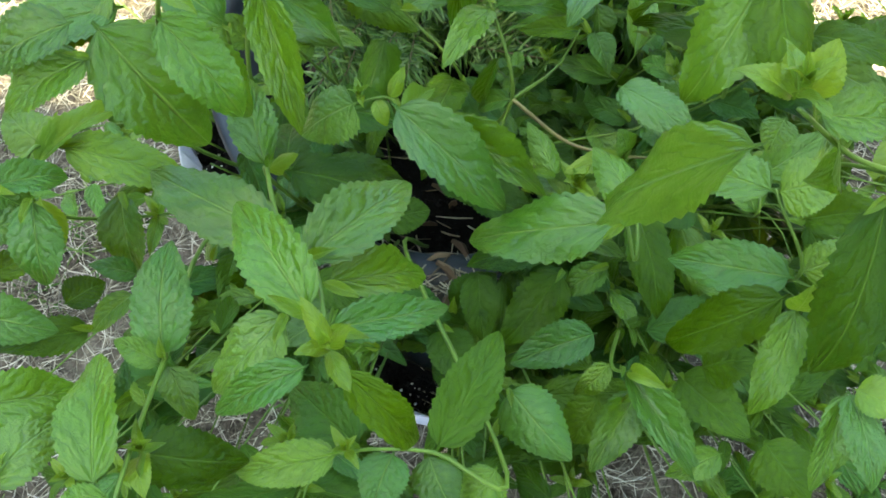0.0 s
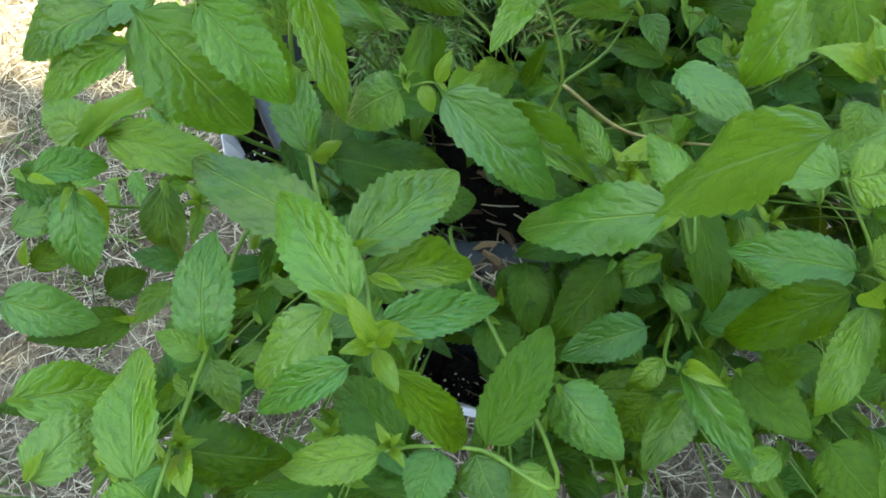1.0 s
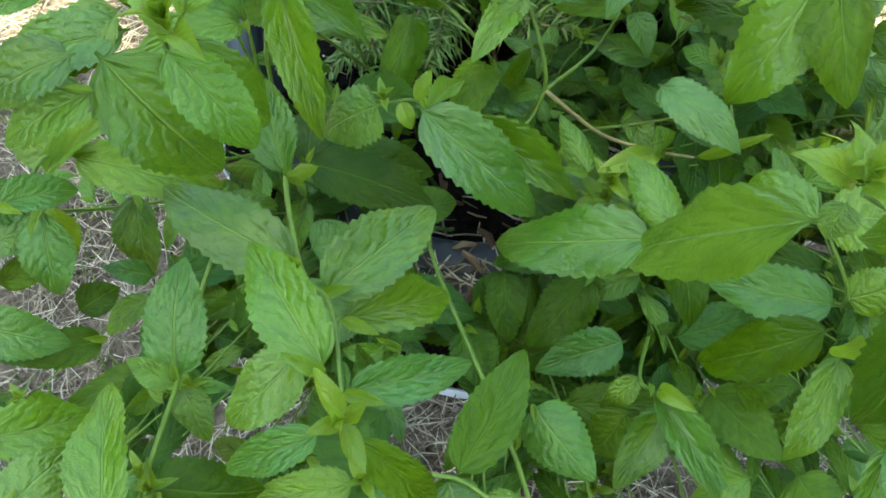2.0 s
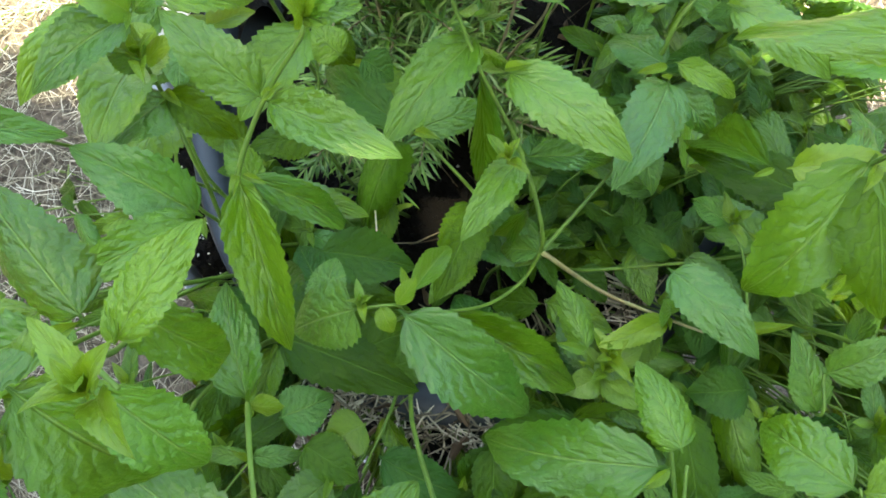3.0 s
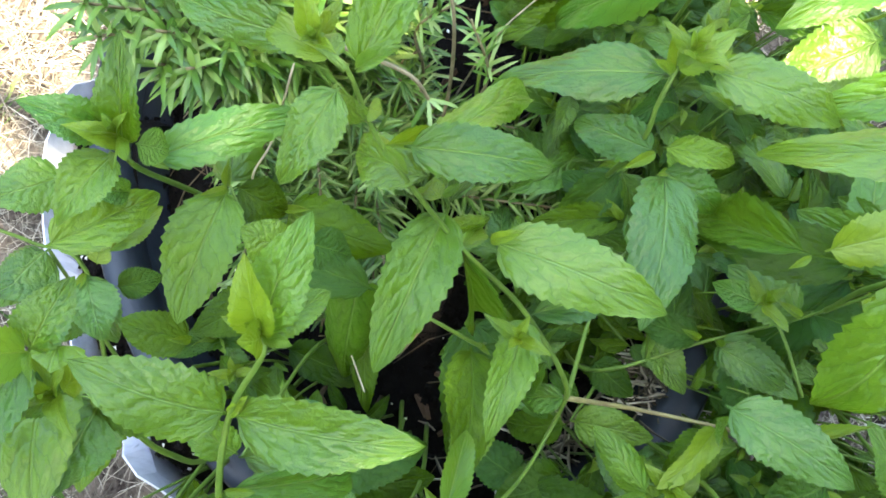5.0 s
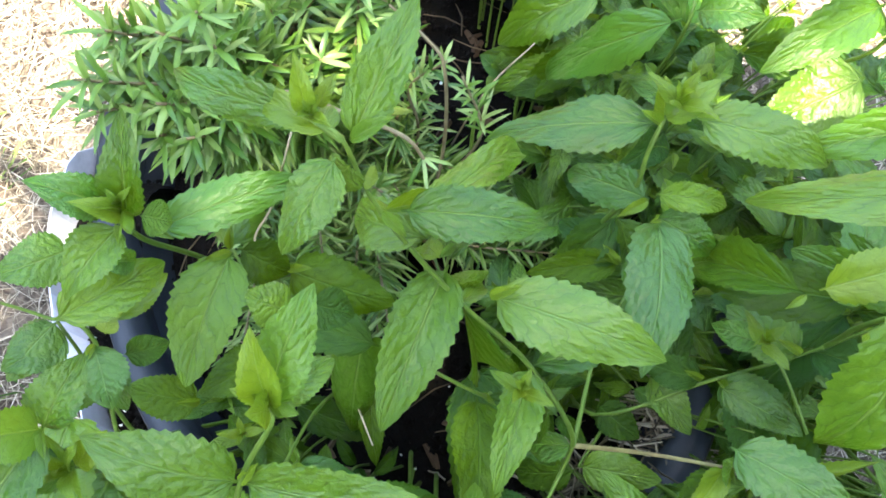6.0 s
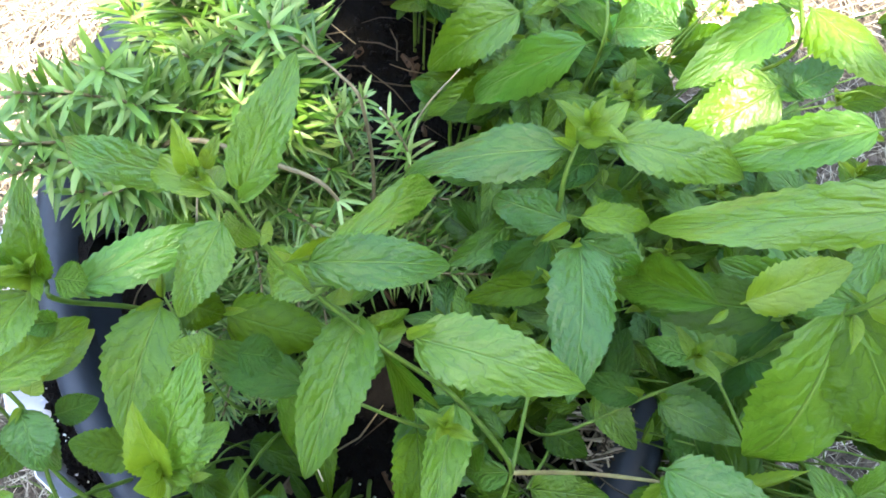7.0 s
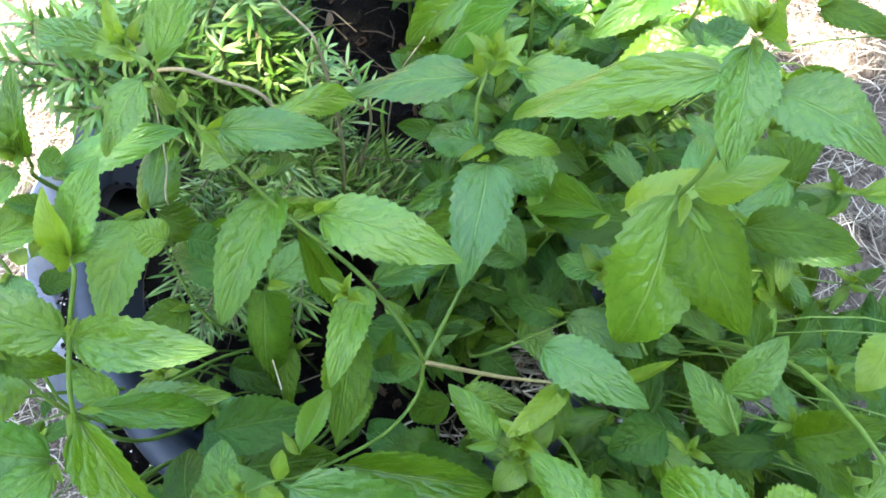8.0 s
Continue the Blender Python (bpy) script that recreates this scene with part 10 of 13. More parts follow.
s = mint_stem((0.135, 0.474, 0.215), (0.199, 0.470, 0.301), (0.263, 0.466, 0.319), r=0.0014)
leaf(s, (0.180, 0.471, 0.282), (0.199, 0.480, 0.274), 0.01, -7, "o")
leaf(s, (0.180, 0.471, 0.282), (0.159, 0.477, 0.275), 0.01, -2, "o")
leaf(s, (0.207, 0.469, 0.307), (0.211, 0.452, 0.300), 0.009, -2)
leaf(s, (0.235, 0.468, 0.319), (0.213, 0.460, 0.316), 0.0106, -20, "o")
bud(s, (0.263, 0.466, 0.319), 0.01, 59, (0.000, 0.000, 1.000), 'y', 3)

s = mint_stem((0.005, 0.290, 0.220), (-0.001, 0.187, 0.317), (-0.010, 0.081, 0.360), r=0.0014)
leaf(s, (0.001, 0.218, 0.295), (0.015, 0.243, 0.278), 0.0131, -18, "o")
leaf(s, (-0.002, 0.173, 0.327), (0.018, 0.144, 0.333), 0.0157, 4, "o")
leaf(s, (-0.006, 0.127, 0.348), (-0.034, 0.115, 0.354), 0.0147, -20, "o")
leaf(s, (-0.006, 0.127, 0.348), (0.023, 0.145, 0.345), 0.0164, 13, "o")
leaf(s, (-0.010, 0.081, 0.360), (-0.001, 0.062, 0.351), 0.0092, -11, "o")
leaf(s, (-0.010, 0.081, 0.360), (-0.026, 0.095, 0.353), 0.0096, -15, "o")
bud(s, (-0.010, 0.081, 0.360), 0.01, 80, (0.000, 0.000, 1.000), 'y', 3)

s = mint_stem((0.067, 0.330, 0.217), (0.112, 0.219, 0.304), (0.155, 0.106, 0.320), r=0.0014)
leaf(s, (0.100, 0.253, 0.285), (0.107, 0.268, 0.287), 0.0075, 0, "o")
leaf(s, (0.100, 0.253, 0.285), (0.091, 0.232, 0.283), 0.0106, 5, "o")
leaf(s, (0.118, 0.204, 0.311), (0.097, 0.208, 0.301), 0.0104, 8, "o")
leaf(s, (0.118, 0.204, 0.311), (0.139, 0.198, 0.299), 0.0095, 5, "o")
leaf(s, (0.137, 0.155, 0.321), (0.132, 0.139, 0.321), 0.0084, 20, "o")
leaf(s, (0.137, 0.155, 0.321), (0.146, 0.175, 0.312), 0.0115, 10, "o")
leaf(s, (0.155, 0.106, 0.320), (0.170, 0.105, 0.320), 0.007, -1, "o")
leaf(s, (0.155, 0.106, 0.320), (0.141, 0.106, 0.321), 0.0066, -1, "o")
bud(s, (0.155, 0.106, 0.320), 0.01, 39, (0.000, 0.000, 1.000), 'y', 3)

s = mint_stem((-0.017, 0.303, 0.221), (-0.071, 0.193, 0.308), (-0.127, 0.078, 0.318), r=0.0014)
leaf(s, (-0.055, 0.226, 0.290), (-0.044, 0.202, 0.293), 0.0135, 20, "o")
leaf(s, (-0.079, 0.177, 0.314), (-0.057, 0.175, 0.306), 0.0111, 18, "o")
leaf(s, (-0.103, 0.128, 0.323), (-0.109, 0.097, 0.312), 0.0137, 10, "o")
leaf(s, (-0.103, 0.128, 0.323), (-0.112, 0.154, 0.326), 0.0139, -15, "o")
leaf(s, (-0.127, 0.078, 0.318), (-0.113, 0.083, 0.310), 0.0068, 21)
leaf(s, (-0.127, 0.078, 0.318), (-0.144, 0.069, 0.318), 0.0083, 15)

s = mint_stem((-0.056, 0.380, 0.215), (-0.058, 0.367, 0.299), (-0.061, 0.355, 0.311), r=0.0014)
leaf(s, (-0.058, 0.371, 0.281), (-0.063, 0.388, 0.282), 0.0088, -5, "o")
leaf(s, (-0.058, 0.371, 0.281), (-0.063, 0.346, 0.269), 0.0121, 6, "o")
leaf(s, (-0.059, 0.365, 0.305), (-0.083, 0.365, 0.297), 0.0122, 3, "o")
leaf(s, (-0.060, 0.360, 0.315), (-0.049, 0.338, 0.311), 0.011, 15, "o")
leaf(s, (-0.061, 0.355, 0.311), (-0.047, 0.354, 0.310), 0.0064, -10, "o")
leaf(s, (-0.061, 0.355, 0.311), (-0.076, 0.349, 0.305), 0.0081, -8, "o")

s = mint_stem((0.116, 0.367, 0.215), (0.191, 0.263, 0.292), (0.267, 0.158, 0.281), r=0.0014)
leaf(s, (0.169, 0.294, 0.278), (0.159, 0.276, 0.275), 0.0087, 22, "o")
leaf(s, (0.202, 0.249, 0.295), (0.186, 0.257, 0.295), 0.0078, 7, "o")
leaf(s, (0.202, 0.249, 0.295), (0.218, 0.234, 0.290), 0.011, 7, "o")
leaf(s, (0.234, 0.203, 0.296), (0.224, 0.186, 0.297), 0.0092, 5, "o")
leaf(s, (0.234, 0.203, 0.296), (0.248, 0.222, 0.293), 0.0113, 4, "o")
leaf(s, (0.267, 0.158, 0.281), (0.278, 0.156, 0.276), 0.005, -8, "o")
leaf(s, (0.267, 0.158, 0.281), (0.260, 0.165, 0.282), 0.0045, 20, "o")
bud(s, (0.267, 0.158, 0.281), 0.01, 64, (0.000, 0.000, 1.000), 'y', 3)

s = mint_stem((0.113, 0.380, 0.215), (0.177, 0.340, 0.296), (0.242, 0.301, 0.299), r=0.0014)
leaf(s, (0.158, 0.352, 0.280), (0.176, 0.340, 0.274), 0.0097, 6, "o")
leaf(s, (0.186, 0.335, 0.301), (0.184, 0.316, 0.301), 0.0081, 15, "o")
leaf(s, (0.186, 0.335, 0.301), (0.186, 0.350, 0.303), 0.0069, 10, "o")
leaf(s, (0.214, 0.318, 0.307), (0.231, 0.308, 0.302), 0.0098, -14, "o")
leaf(s, (0.214, 0.318, 0.307), (0.196, 0.318, 0.301), 0.0093, 9, "o")
leaf(s, (0.242, 0.301, 0.299), (0.242, 0.314, 0.300), 0.0065, -7, "o")
leaf(s, (0.242, 0.301, 0.299), (0.240, 0.287, 0.294), 0.0064, 16, "o")
bud(s, (0.242, 0.301, 0.299), 0.01, 68, (0.000, 0.000, 1.000), 'y', 3)

s = mint_stem((0.157, 0.415, 0.215), (0.203, 0.407, 0.311), (0.250, 0.399, 0.361), r=0.0014)
leaf(s, (0.190, 0.410, 0.287), (0.180, 0.382, 0.286), 0.0131, 9)
leaf(s, (0.210, 0.406, 0.321), (0.241, 0.413, 0.322), 0.0137, -10, "o")
leaf(s, (0.230, 0.402, 0.345), (0.237, 0.372, 0.339), 0.0148, -10, "o")
leaf(s, (0.230, 0.402, 0.345), (0.224, 0.436, 0.338), 0.0165, 2)
leaf(s, (0.250, 0.399, 0.361), (0.270, 0.395, 0.357), 0.01, -1, "o")
bud(s, (0.250, 0.399, 0.361), 0.01, 18, (0.000, 0.000, 1.000), 'y', 3)

s = mint_stem((0.162, 0.496, 0.215), (0.240, 0.514, 0.292), (0.318, 0.532, 0.284), r=0.0014)
leaf(s, (0.284, 0.525, 0.298), (0.303, 0.548, 0.299), 0.0138, 14)
leaf(s, (0.318, 0.532, 0.284), (0.308, 0.542, 0.284), 0.0071)

s = mint_stem((-0.099, 0.425, 0.215), (-0.176, 0.411, 0.298), (-0.253, 0.396, 0.307), r=0.0014)
leaf(s, (-0.153, 0.415, 0.281), (-0.169, 0.424, 0.275), 0.0093, 17, "o")
leaf(s, (-0.186, 0.409, 0.303), (-0.200, 0.398, 0.305), 0.0079, 5, "o")
leaf(s, (-0.186, 0.409, 0.303), (-0.177, 0.424, 0.300), 0.009, -13, "o")
leaf(s, (-0.219, 0.402, 0.312), (-0.203, 0.390, 0.305), 0.0087, 7, "o")
leaf(s, (-0.219, 0.402, 0.312), (-0.232, 0.419, 0.303), 0.0107, 6, "o")
leaf(s, (-0.253, 0.396, 0.307), (-0.245, 0.405, 0.303), 0.0057, -22, "o")
leaf(s, (-0.253, 0.396, 0.307), (-0.265, 0.389, 0.306), 0.0072, 20)
bud(s, (-0.253, 0.396, 0.307), 0.01, 48, (0.000, 0.000, 1.000), 'y', 3)

s = mint_stem((0.132, 0.432, 0.215), (0.196, 0.407, 0.291), (0.259, 0.382, 0.280), r=0.0014)
leaf(s, (0.176, 0.414, 0.278), (0.157, 0.404, 0.269), 0.0095, -3, "o")
leaf(s, (0.204, 0.404, 0.295), (0.197, 0.426, 0.292), 0.0109, 6)
leaf(s, (0.204, 0.404, 0.295), (0.200, 0.380, 0.297), 0.0119, -6, "o")
leaf(s, (0.232, 0.393, 0.296), (0.209, 0.383, 0.292), 0.011, 21, "o")
leaf(s, (0.232, 0.393, 0.296), (0.258, 0.399, 0.293), 0.0113, -12, "o")
leaf(s, (0.259, 0.382, 0.280), (0.263, 0.367, 0.282), 0.0068, 0, "o")
leaf(s, (0.259, 0.382, 0.280), (0.259, 0.395, 0.280), 0.0062, 8, "o")
bud(s, (0.259, 0.382, 0.280), 0.01, 76, (0.000, 0.000, 1.000), 'y', 3)

s = mint_stem((-0.005, 0.313, 0.220), (-0.000, 0.189, 0.327), (0.002, 0.065, 0.401), r=0.0014)
leaf(s, (-0.001, 0.227, 0.299), (-0.025, 0.240, 0.301), 0.0131, -14, "o")
leaf(s, (-0.001, 0.227, 0.299), (0.026, 0.205, 0.282), 0.0182, 17, "o")
leaf(s, (-0.001, 0.173, 0.339), (-0.017, 0.147, 0.340), 0.0159, -9, "o")
leaf(s, (0.001, 0.119, 0.373), (0.022, 0.097, 0.371), 0.0137, 8, "o")
leaf(s, (0.001, 0.119, 0.373), (-0.017, 0.140, 0.362), 0.0142, -14, "o")
leaf(s, (0.002, 0.065, 0.401), (0.010, 0.079, 0.402), 0.0078, -22, "o")
leaf(s, (0.002, 0.065, 0.401), (-0.005, 0.044, 0.402), 0.0109, -5, "o")
bud(s, (0.002, 0.065, 0.401), 0.01, 37, (0.000, 0.000, 1.000), 'y', 3)

s = mint_stem((-0.117, 0.406, 0.215), (-0.181, 0.397, 0.300), (-0.244, 0.388, 0.315), r=0.0014)
leaf(s, (-0.189, 0.396, 0.306), (-0.217, 0.385, 0.304), 0.0128, -18)
leaf(s, (-0.189, 0.396, 0.306), (-0.159, 0.400, 0.302), 0.0138, -21, "o")
leaf(s, (-0.217, 0.392, 0.317), (-0.201, 0.366, 0.303), 0.014)
leaf(s, (-0.217, 0.392, 0.317), (-0.223, 0.414, 0.310), 0.0118, -22, "o")
leaf(s, (-0.244, 0.388, 0.315), (-0.229, 0.391, 0.311), 0.0067, 20, "o")
leaf(s, (-0.244, 0.388, 0.315), (-0.261, 0.382, 0.307), 0.0086, -15, "o")
bud(s, (-0.244, 0.388, 0.315), 0.01, 43, (0.000, 0.000, 1.000), 'y', 3)

s = mint_stem((0.103, 0.357, 0.215), (0.146, 0.277, 0.294), (0.189, 0.198, 0.293), r=0.0014)
leaf(s, (0.152, 0.267, 0.299), (0.144, 0.247, 0.291), 0.0098, 1, "o")
leaf(s, (0.152, 0.267, 0.299), (0.171, 0.279, 0.290), 0.0107, -2)
leaf(s, (0.170, 0.232, 0.303), (0.188, 0.219, 0.304), 0.01, -19, "o")
leaf(s, (0.170, 0.232, 0.303), (0.150, 0.246, 0.302), 0.012, 22, "o")
leaf(s, (0.189, 0.198, 0.293), (0.195, 0.214, 0.285), 0.0083, 12, "o")
leaf(s, (0.189, 0.198, 0.293), (0.178, 0.186, 0.292), 0.008, -8, "o")
bud(s, (0.189, 0.198, 0.293), 0.01, 16, (0.000, 0.000, 1.000), 'y', 3)

s = mint_stem((0.098, 0.357, 0.215), (0.161, 0.317, 0.310), (0.223, 0.277, 0.356), r=0.0014)
leaf(s, (0.142, 0.329, 0.287), (0.136, 0.307, 0.288), 0.0103, -18)
leaf(s, (0.169, 0.312, 0.319), (0.152, 0.332, 0.318), 0.0129, 17)
leaf(s, (0.196, 0.294, 0.342), (0.213, 0.311, 0.345), 0.0104, -15)
leaf(s, (0.223, 0.277, 0.356), (0.237, 0.268, 0.355), 0.007, 19)
leaf(s, (0.223, 0.277, 0.356), (0.204, 0.284, 0.357), 0.0106, -3)

s = mint_stem((0.106, 0.318, 0.216), (0.161, 0.227, 0.299), (0.214, 0.132, 0.303), r=0.0014)
leaf(s, (0.145, 0.255, 0.282), (0.127, 0.277, 0.274), 0.014, -15, "o")
leaf(s, (0.145, 0.255, 0.282), (0.165, 0.234, 0.279), 0.0134, 1, "o")
leaf(s, (0.168, 0.214, 0.303), (0.141, 0.208, 0.300), 0.012, 20, "o")
leaf(s, (0.168, 0.214, 0.303), (0.197, 0.225, 0.291), 0.0147, 18)
leaf(s, (0.192, 0.173, 0.311), (0.211, 0.150, 0.311), 0.0141, -17, "o")
leaf(s, (0.192, 0.173, 0.311), (0.179, 0.197, 0.307), 0.0115, 16, "o")
leaf(s, (0.214, 0.132, 0.303), (0.229, 0.139, 0.298), 0.0071, 19, "o")
leaf(s, (0.214, 0.132, 0.303), (0.201, 0.125, 0.305), 0.0063, -3, "o")

s = mint_stem((0.162, 0.412, 0.215), (0.197, 0.398, 0.292), (0.232, 0.385, 0.282), r=0.0014)
leaf(s, (0.186, 0.402, 0.278), (0.216, 0.394, 0.264), 0.0156, -2)
leaf(s, (0.202, 0.396, 0.295), (0.193, 0.373, 0.298), 0.0108, 2, "o")
leaf(s, (0.202, 0.396, 0.295), (0.209, 0.421, 0.284), 0.0117, -18, "o")
leaf(s, (0.217, 0.391, 0.297), (0.240, 0.384, 0.294), 0.0112, 5)
leaf(s, (0.217, 0.391, 0.297), (0.199, 0.412, 0.297), 0.0129, -19, "o")
leaf(s, (0.232, 0.385, 0.282), (0.239, 0.403, 0.272), 0.0089, 17, "o")
leaf(s, (0.232, 0.385, 0.282), (0.221, 0.366, 0.283), 0.0108, -16, "o")
bud(s, (0.232, 0.385, 0.282), 0.01, 36, (0.000, 0.000, 1.000), 'y', 3)

s = mint_stem((0.159, 0.508, 0.215), (0.188, 0.512, 0.292), (0.218, 0.516, 0.282), r=0.0014)
leaf(s, (0.180, 0.511, 0.278), (0.158, 0.512, 0.272), 0.0099, -5, "o")
leaf(s, (0.180, 0.511, 0.278), (0.205, 0.507, 0.276), 0.0117, 14)
leaf(s, (0.192, 0.512, 0.295), (0.183, 0.488, 0.292), 0.013, 12)
leaf(s, (0.192, 0.512, 0.295), (0.205, 0.534, 0.296), 0.0119, -13, "o")
leaf(s, (0.205, 0.514, 0.297), (0.184, 0.516, 0.288), 0.0095, -21)

s = mint_stem((0.121, 0.384, 0.215), (0.175, 0.330, 0.297), (0.230, 0.276, 0.304), r=0.0014)
leaf(s, (0.159, 0.346, 0.281), (0.171, 0.364, 0.271), 0.0097, 18, "o")
leaf(s, (0.206, 0.299, 0.311), (0.211, 0.320, 0.308), 0.0102, -18, "o")
leaf(s, (0.230, 0.276, 0.304), (0.242, 0.272, 0.299), 0.0062, 6)
leaf(s, (0.230, 0.276, 0.304), (0.217, 0.285, 0.300), 0.0067, 1, "o")

s = mint_stem((0.093, 0.553, 0.215), (0.123, 0.565, 0.307), (0.153, 0.576, 0.344), r=0.0014)
leaf(s, (0.114, 0.561, 0.285), (0.135, 0.550, 0.285), 0.0114, 4, "o")
leaf(s, (0.127, 0.566, 0.315), (0.124, 0.549, 0.312), 0.0089, 16, "o")
leaf(s, (0.127, 0.566, 0.315), (0.130, 0.590, 0.312), 0.0102, 9, "o")
leaf(s, (0.140, 0.571, 0.335), (0.158, 0.568, 0.331), 0.0082, 16)
leaf(s, (0.140, 0.571, 0.335), (0.120, 0.580, 0.326), 0.0112, 11, "o")
leaf(s, (0.153, 0.576, 0.344), (0.157, 0.587, 0.344), 0.0049, 1)
leaf(s, (0.153, 0.576, 0.344), (0.147, 0.565, 0.344), 0.0063, -11, "o")

s = mint_stem((0.101, 0.320, 0.215), (0.137, 0.260, 0.311), (0.174, 0.200, 0.358), r=0.0014)
leaf(s, (0.126, 0.278, 0.287), (0.150, 0.260, 0.282), 0.0143, 11)
leaf(s, (0.142, 0.252, 0.320), (0.129, 0.225, 0.322), 0.014, -17, "o")
leaf(s, (0.142, 0.252, 0.320), (0.163, 0.271, 0.309), 0.014, 4, "o")
leaf(s, (0.158, 0.226, 0.344), (0.175, 0.207, 0.334), 0.0127, -5, "o")
leaf(s, (0.158, 0.226, 0.344), (0.134, 0.236, 0.340), 0.0132, -17)
leaf(s, (0.174, 0.200, 0.358), (0.183, 0.216, 0.360), 0.0089, 9, "o")
leaf(s, (0.174, 0.200, 0.358), (0.163, 0.189, 0.361), 0.0077, -21, "o")

s = mint_stem((0.059, 0.350, 0.215), (0.109, 0.263, 0.296), (0.160, 0.176, 0.301), r=0.0014)
leaf(s, (0.116, 0.252, 0.301), (0.098, 0.242, 0.299), 0.0088, 1, "o")
leaf(s, (0.116, 0.252, 0.301), (0.133, 0.262, 0.298), 0.0087, -5, "o")
leaf(s, (0.138, 0.214, 0.308), (0.142, 0.198, 0.303), 0.0085, -10, "o")
leaf(s, (0.138, 0.214, 0.308), (0.131, 0.233, 0.298), 0.0094, 4, "o")
leaf(s, (0.160, 0.176, 0.301), (0.171, 0.180, 0.300), 0.0059, 13, "o")
leaf(s, (0.160, 0.176, 0.301), (0.149, 0.172, 0.300), 0.0052, -17, "o")
bud(s, (0.160, 0.176, 0.301), 0.01, 66, (0.000, 0.000, 1.000), 'y', 3)

s = mint_stem((-0.019, 0.319, 0.220), (-0.079, 0.221, 0.308), (-0.140, 0.122, 0.323), r=0.0014)
leaf(s, (-0.086, 0.209, 0.315), (-0.068, 0.212, 0.306), 0.0098, -19, "o")
leaf(s, (-0.113, 0.166, 0.326), (-0.097, 0.150, 0.315), 0.0111, -1, "o")
leaf(s, (-0.140, 0.122, 0.323), (-0.127, 0.126, 0.316), 0.0072, -5)
leaf(s, (-0.140, 0.122, 0.323), (-0.152, 0.114, 0.319), 0.0065, 15, "o")

s = mint_stem((0.020, 0.292, 0.220), (0.035, 0.183, 0.317), (0.047, 0.073, 0.361), r=0.0014)
leaf(s, (0.031, 0.216, 0.294), (0.029, 0.249, 0.292), 0.0176, 1, "o")
leaf(s, (0.031, 0.216, 0.294), (0.034, 0.187, 0.292), 0.0143, 13, "o")
leaf(s, (0.037, 0.168, 0.326), (0.007, 0.169, 0.325), 0.013, -14, "o")
leaf(s, (0.037, 0.168, 0.326), (0.063, 0.185, 0.316), 0.0152, -14)
leaf(s, (0.042, 0.121, 0.348), (0.049, 0.088, 0.349), 0.0151, -13)
leaf(s, (0.042, 0.121, 0.348), (0.026, 0.144, 0.336), 0.0121, 1, "o")
leaf(s, (0.047, 0.073, 0.361), (0.060, 0.081, 0.353), 0.0079, -3, "o")
leaf(s, (0.047, 0.073, 0.361), (0.027, 0.074, 0.353), 0.009, -2, "o")
bud(s, (0.047, 0.073, 0.361), 0.01, 14, (0.000, 0.000, 1.000), 'y', 3)

s = mint_stem((0.126, 0.492, 0.215), (0.136, 0.488, 0.305), (0.147, 0.483, 0.336), r=0.0014)
leaf(s, (0.133, 0.489, 0.284), (0.126, 0.510, 0.287), 0.011, 15, "o")
leaf(s, (0.133, 0.489, 0.284), (0.148, 0.472, 0.283), 0.0101, -6)
leaf(s, (0.142, 0.485, 0.330), (0.160, 0.466, 0.331), 0.0138, -17)
leaf(s, (0.142, 0.485, 0.330), (0.123, 0.505, 0.332), 0.0139, 5)
leaf(s, (0.147, 0.483, 0.336), (0.161, 0.493, 0.333), 0.0086, -9)

s = mint_stem((0.166, 0.432, 0.215), (0.203, 0.422, 0.299), (0.239, 0.412, 0.311), r=0.0014)
leaf(s, (0.192, 0.425, 0.281), (0.203, 0.444, 0.285), 0.0108, 7, "o")
leaf(s, (0.192, 0.425, 0.281), (0.178, 0.405, 0.273), 0.0111, -5, "o")
leaf(s, (0.207, 0.420, 0.305), (0.185, 0.435, 0.305), 0.0123, 16, "o")
leaf(s, (0.207, 0.420, 0.305), (0.233, 0.419, 0.297), 0.0119, -1, "o")
leaf(s, (0.223, 0.416, 0.315), (0.224, 0.395, 0.307), 0.0098, 16, "o")
leaf(s, (0.223, 0.416, 0.315), (0.235, 0.436, 0.315), 0.0109, -8, "o")
leaf(s, (0.239, 0.412, 0.311), (0.257, 0.409, 0.307), 0.0089, -2, "o")
leaf(s, (0.239, 0.412, 0.311), (0.225, 0.419, 0.305), 0.008, 3, "o")
bud(s, (0.239, 0.412, 0.311), 0.01, 59, (0.000, 0.000, 1.000), 'y', 3)

s = mint_stem((-0.089, 0.382, 0.215), (-0.169, 0.353, 0.304), (-0.250, 0.323, 0.329), r=0.0014)
leaf(s, (-0.145, 0.362, 0.284), (-0.134, 0.331, 0.281), 0.0143, 5, "o")
leaf(s, (-0.180, 0.349, 0.311), (-0.212, 0.337, 0.302), 0.0143, 2, "o")
leaf(s, (-0.215, 0.336, 0.326), (-0.202, 0.308, 0.322), 0.0129, -5)
leaf(s, (-0.215, 0.336, 0.326), (-0.216, 0.366, 0.319), 0.0147, -1)
leaf(s, (-0.250, 0.323, 0.329), (-0.231, 0.325, 0.330), 0.0088, -17)
leaf(s, (-0.250, 0.323, 0.329), (-0.264, 0.315, 0.321), 0.0078, -8, "o")

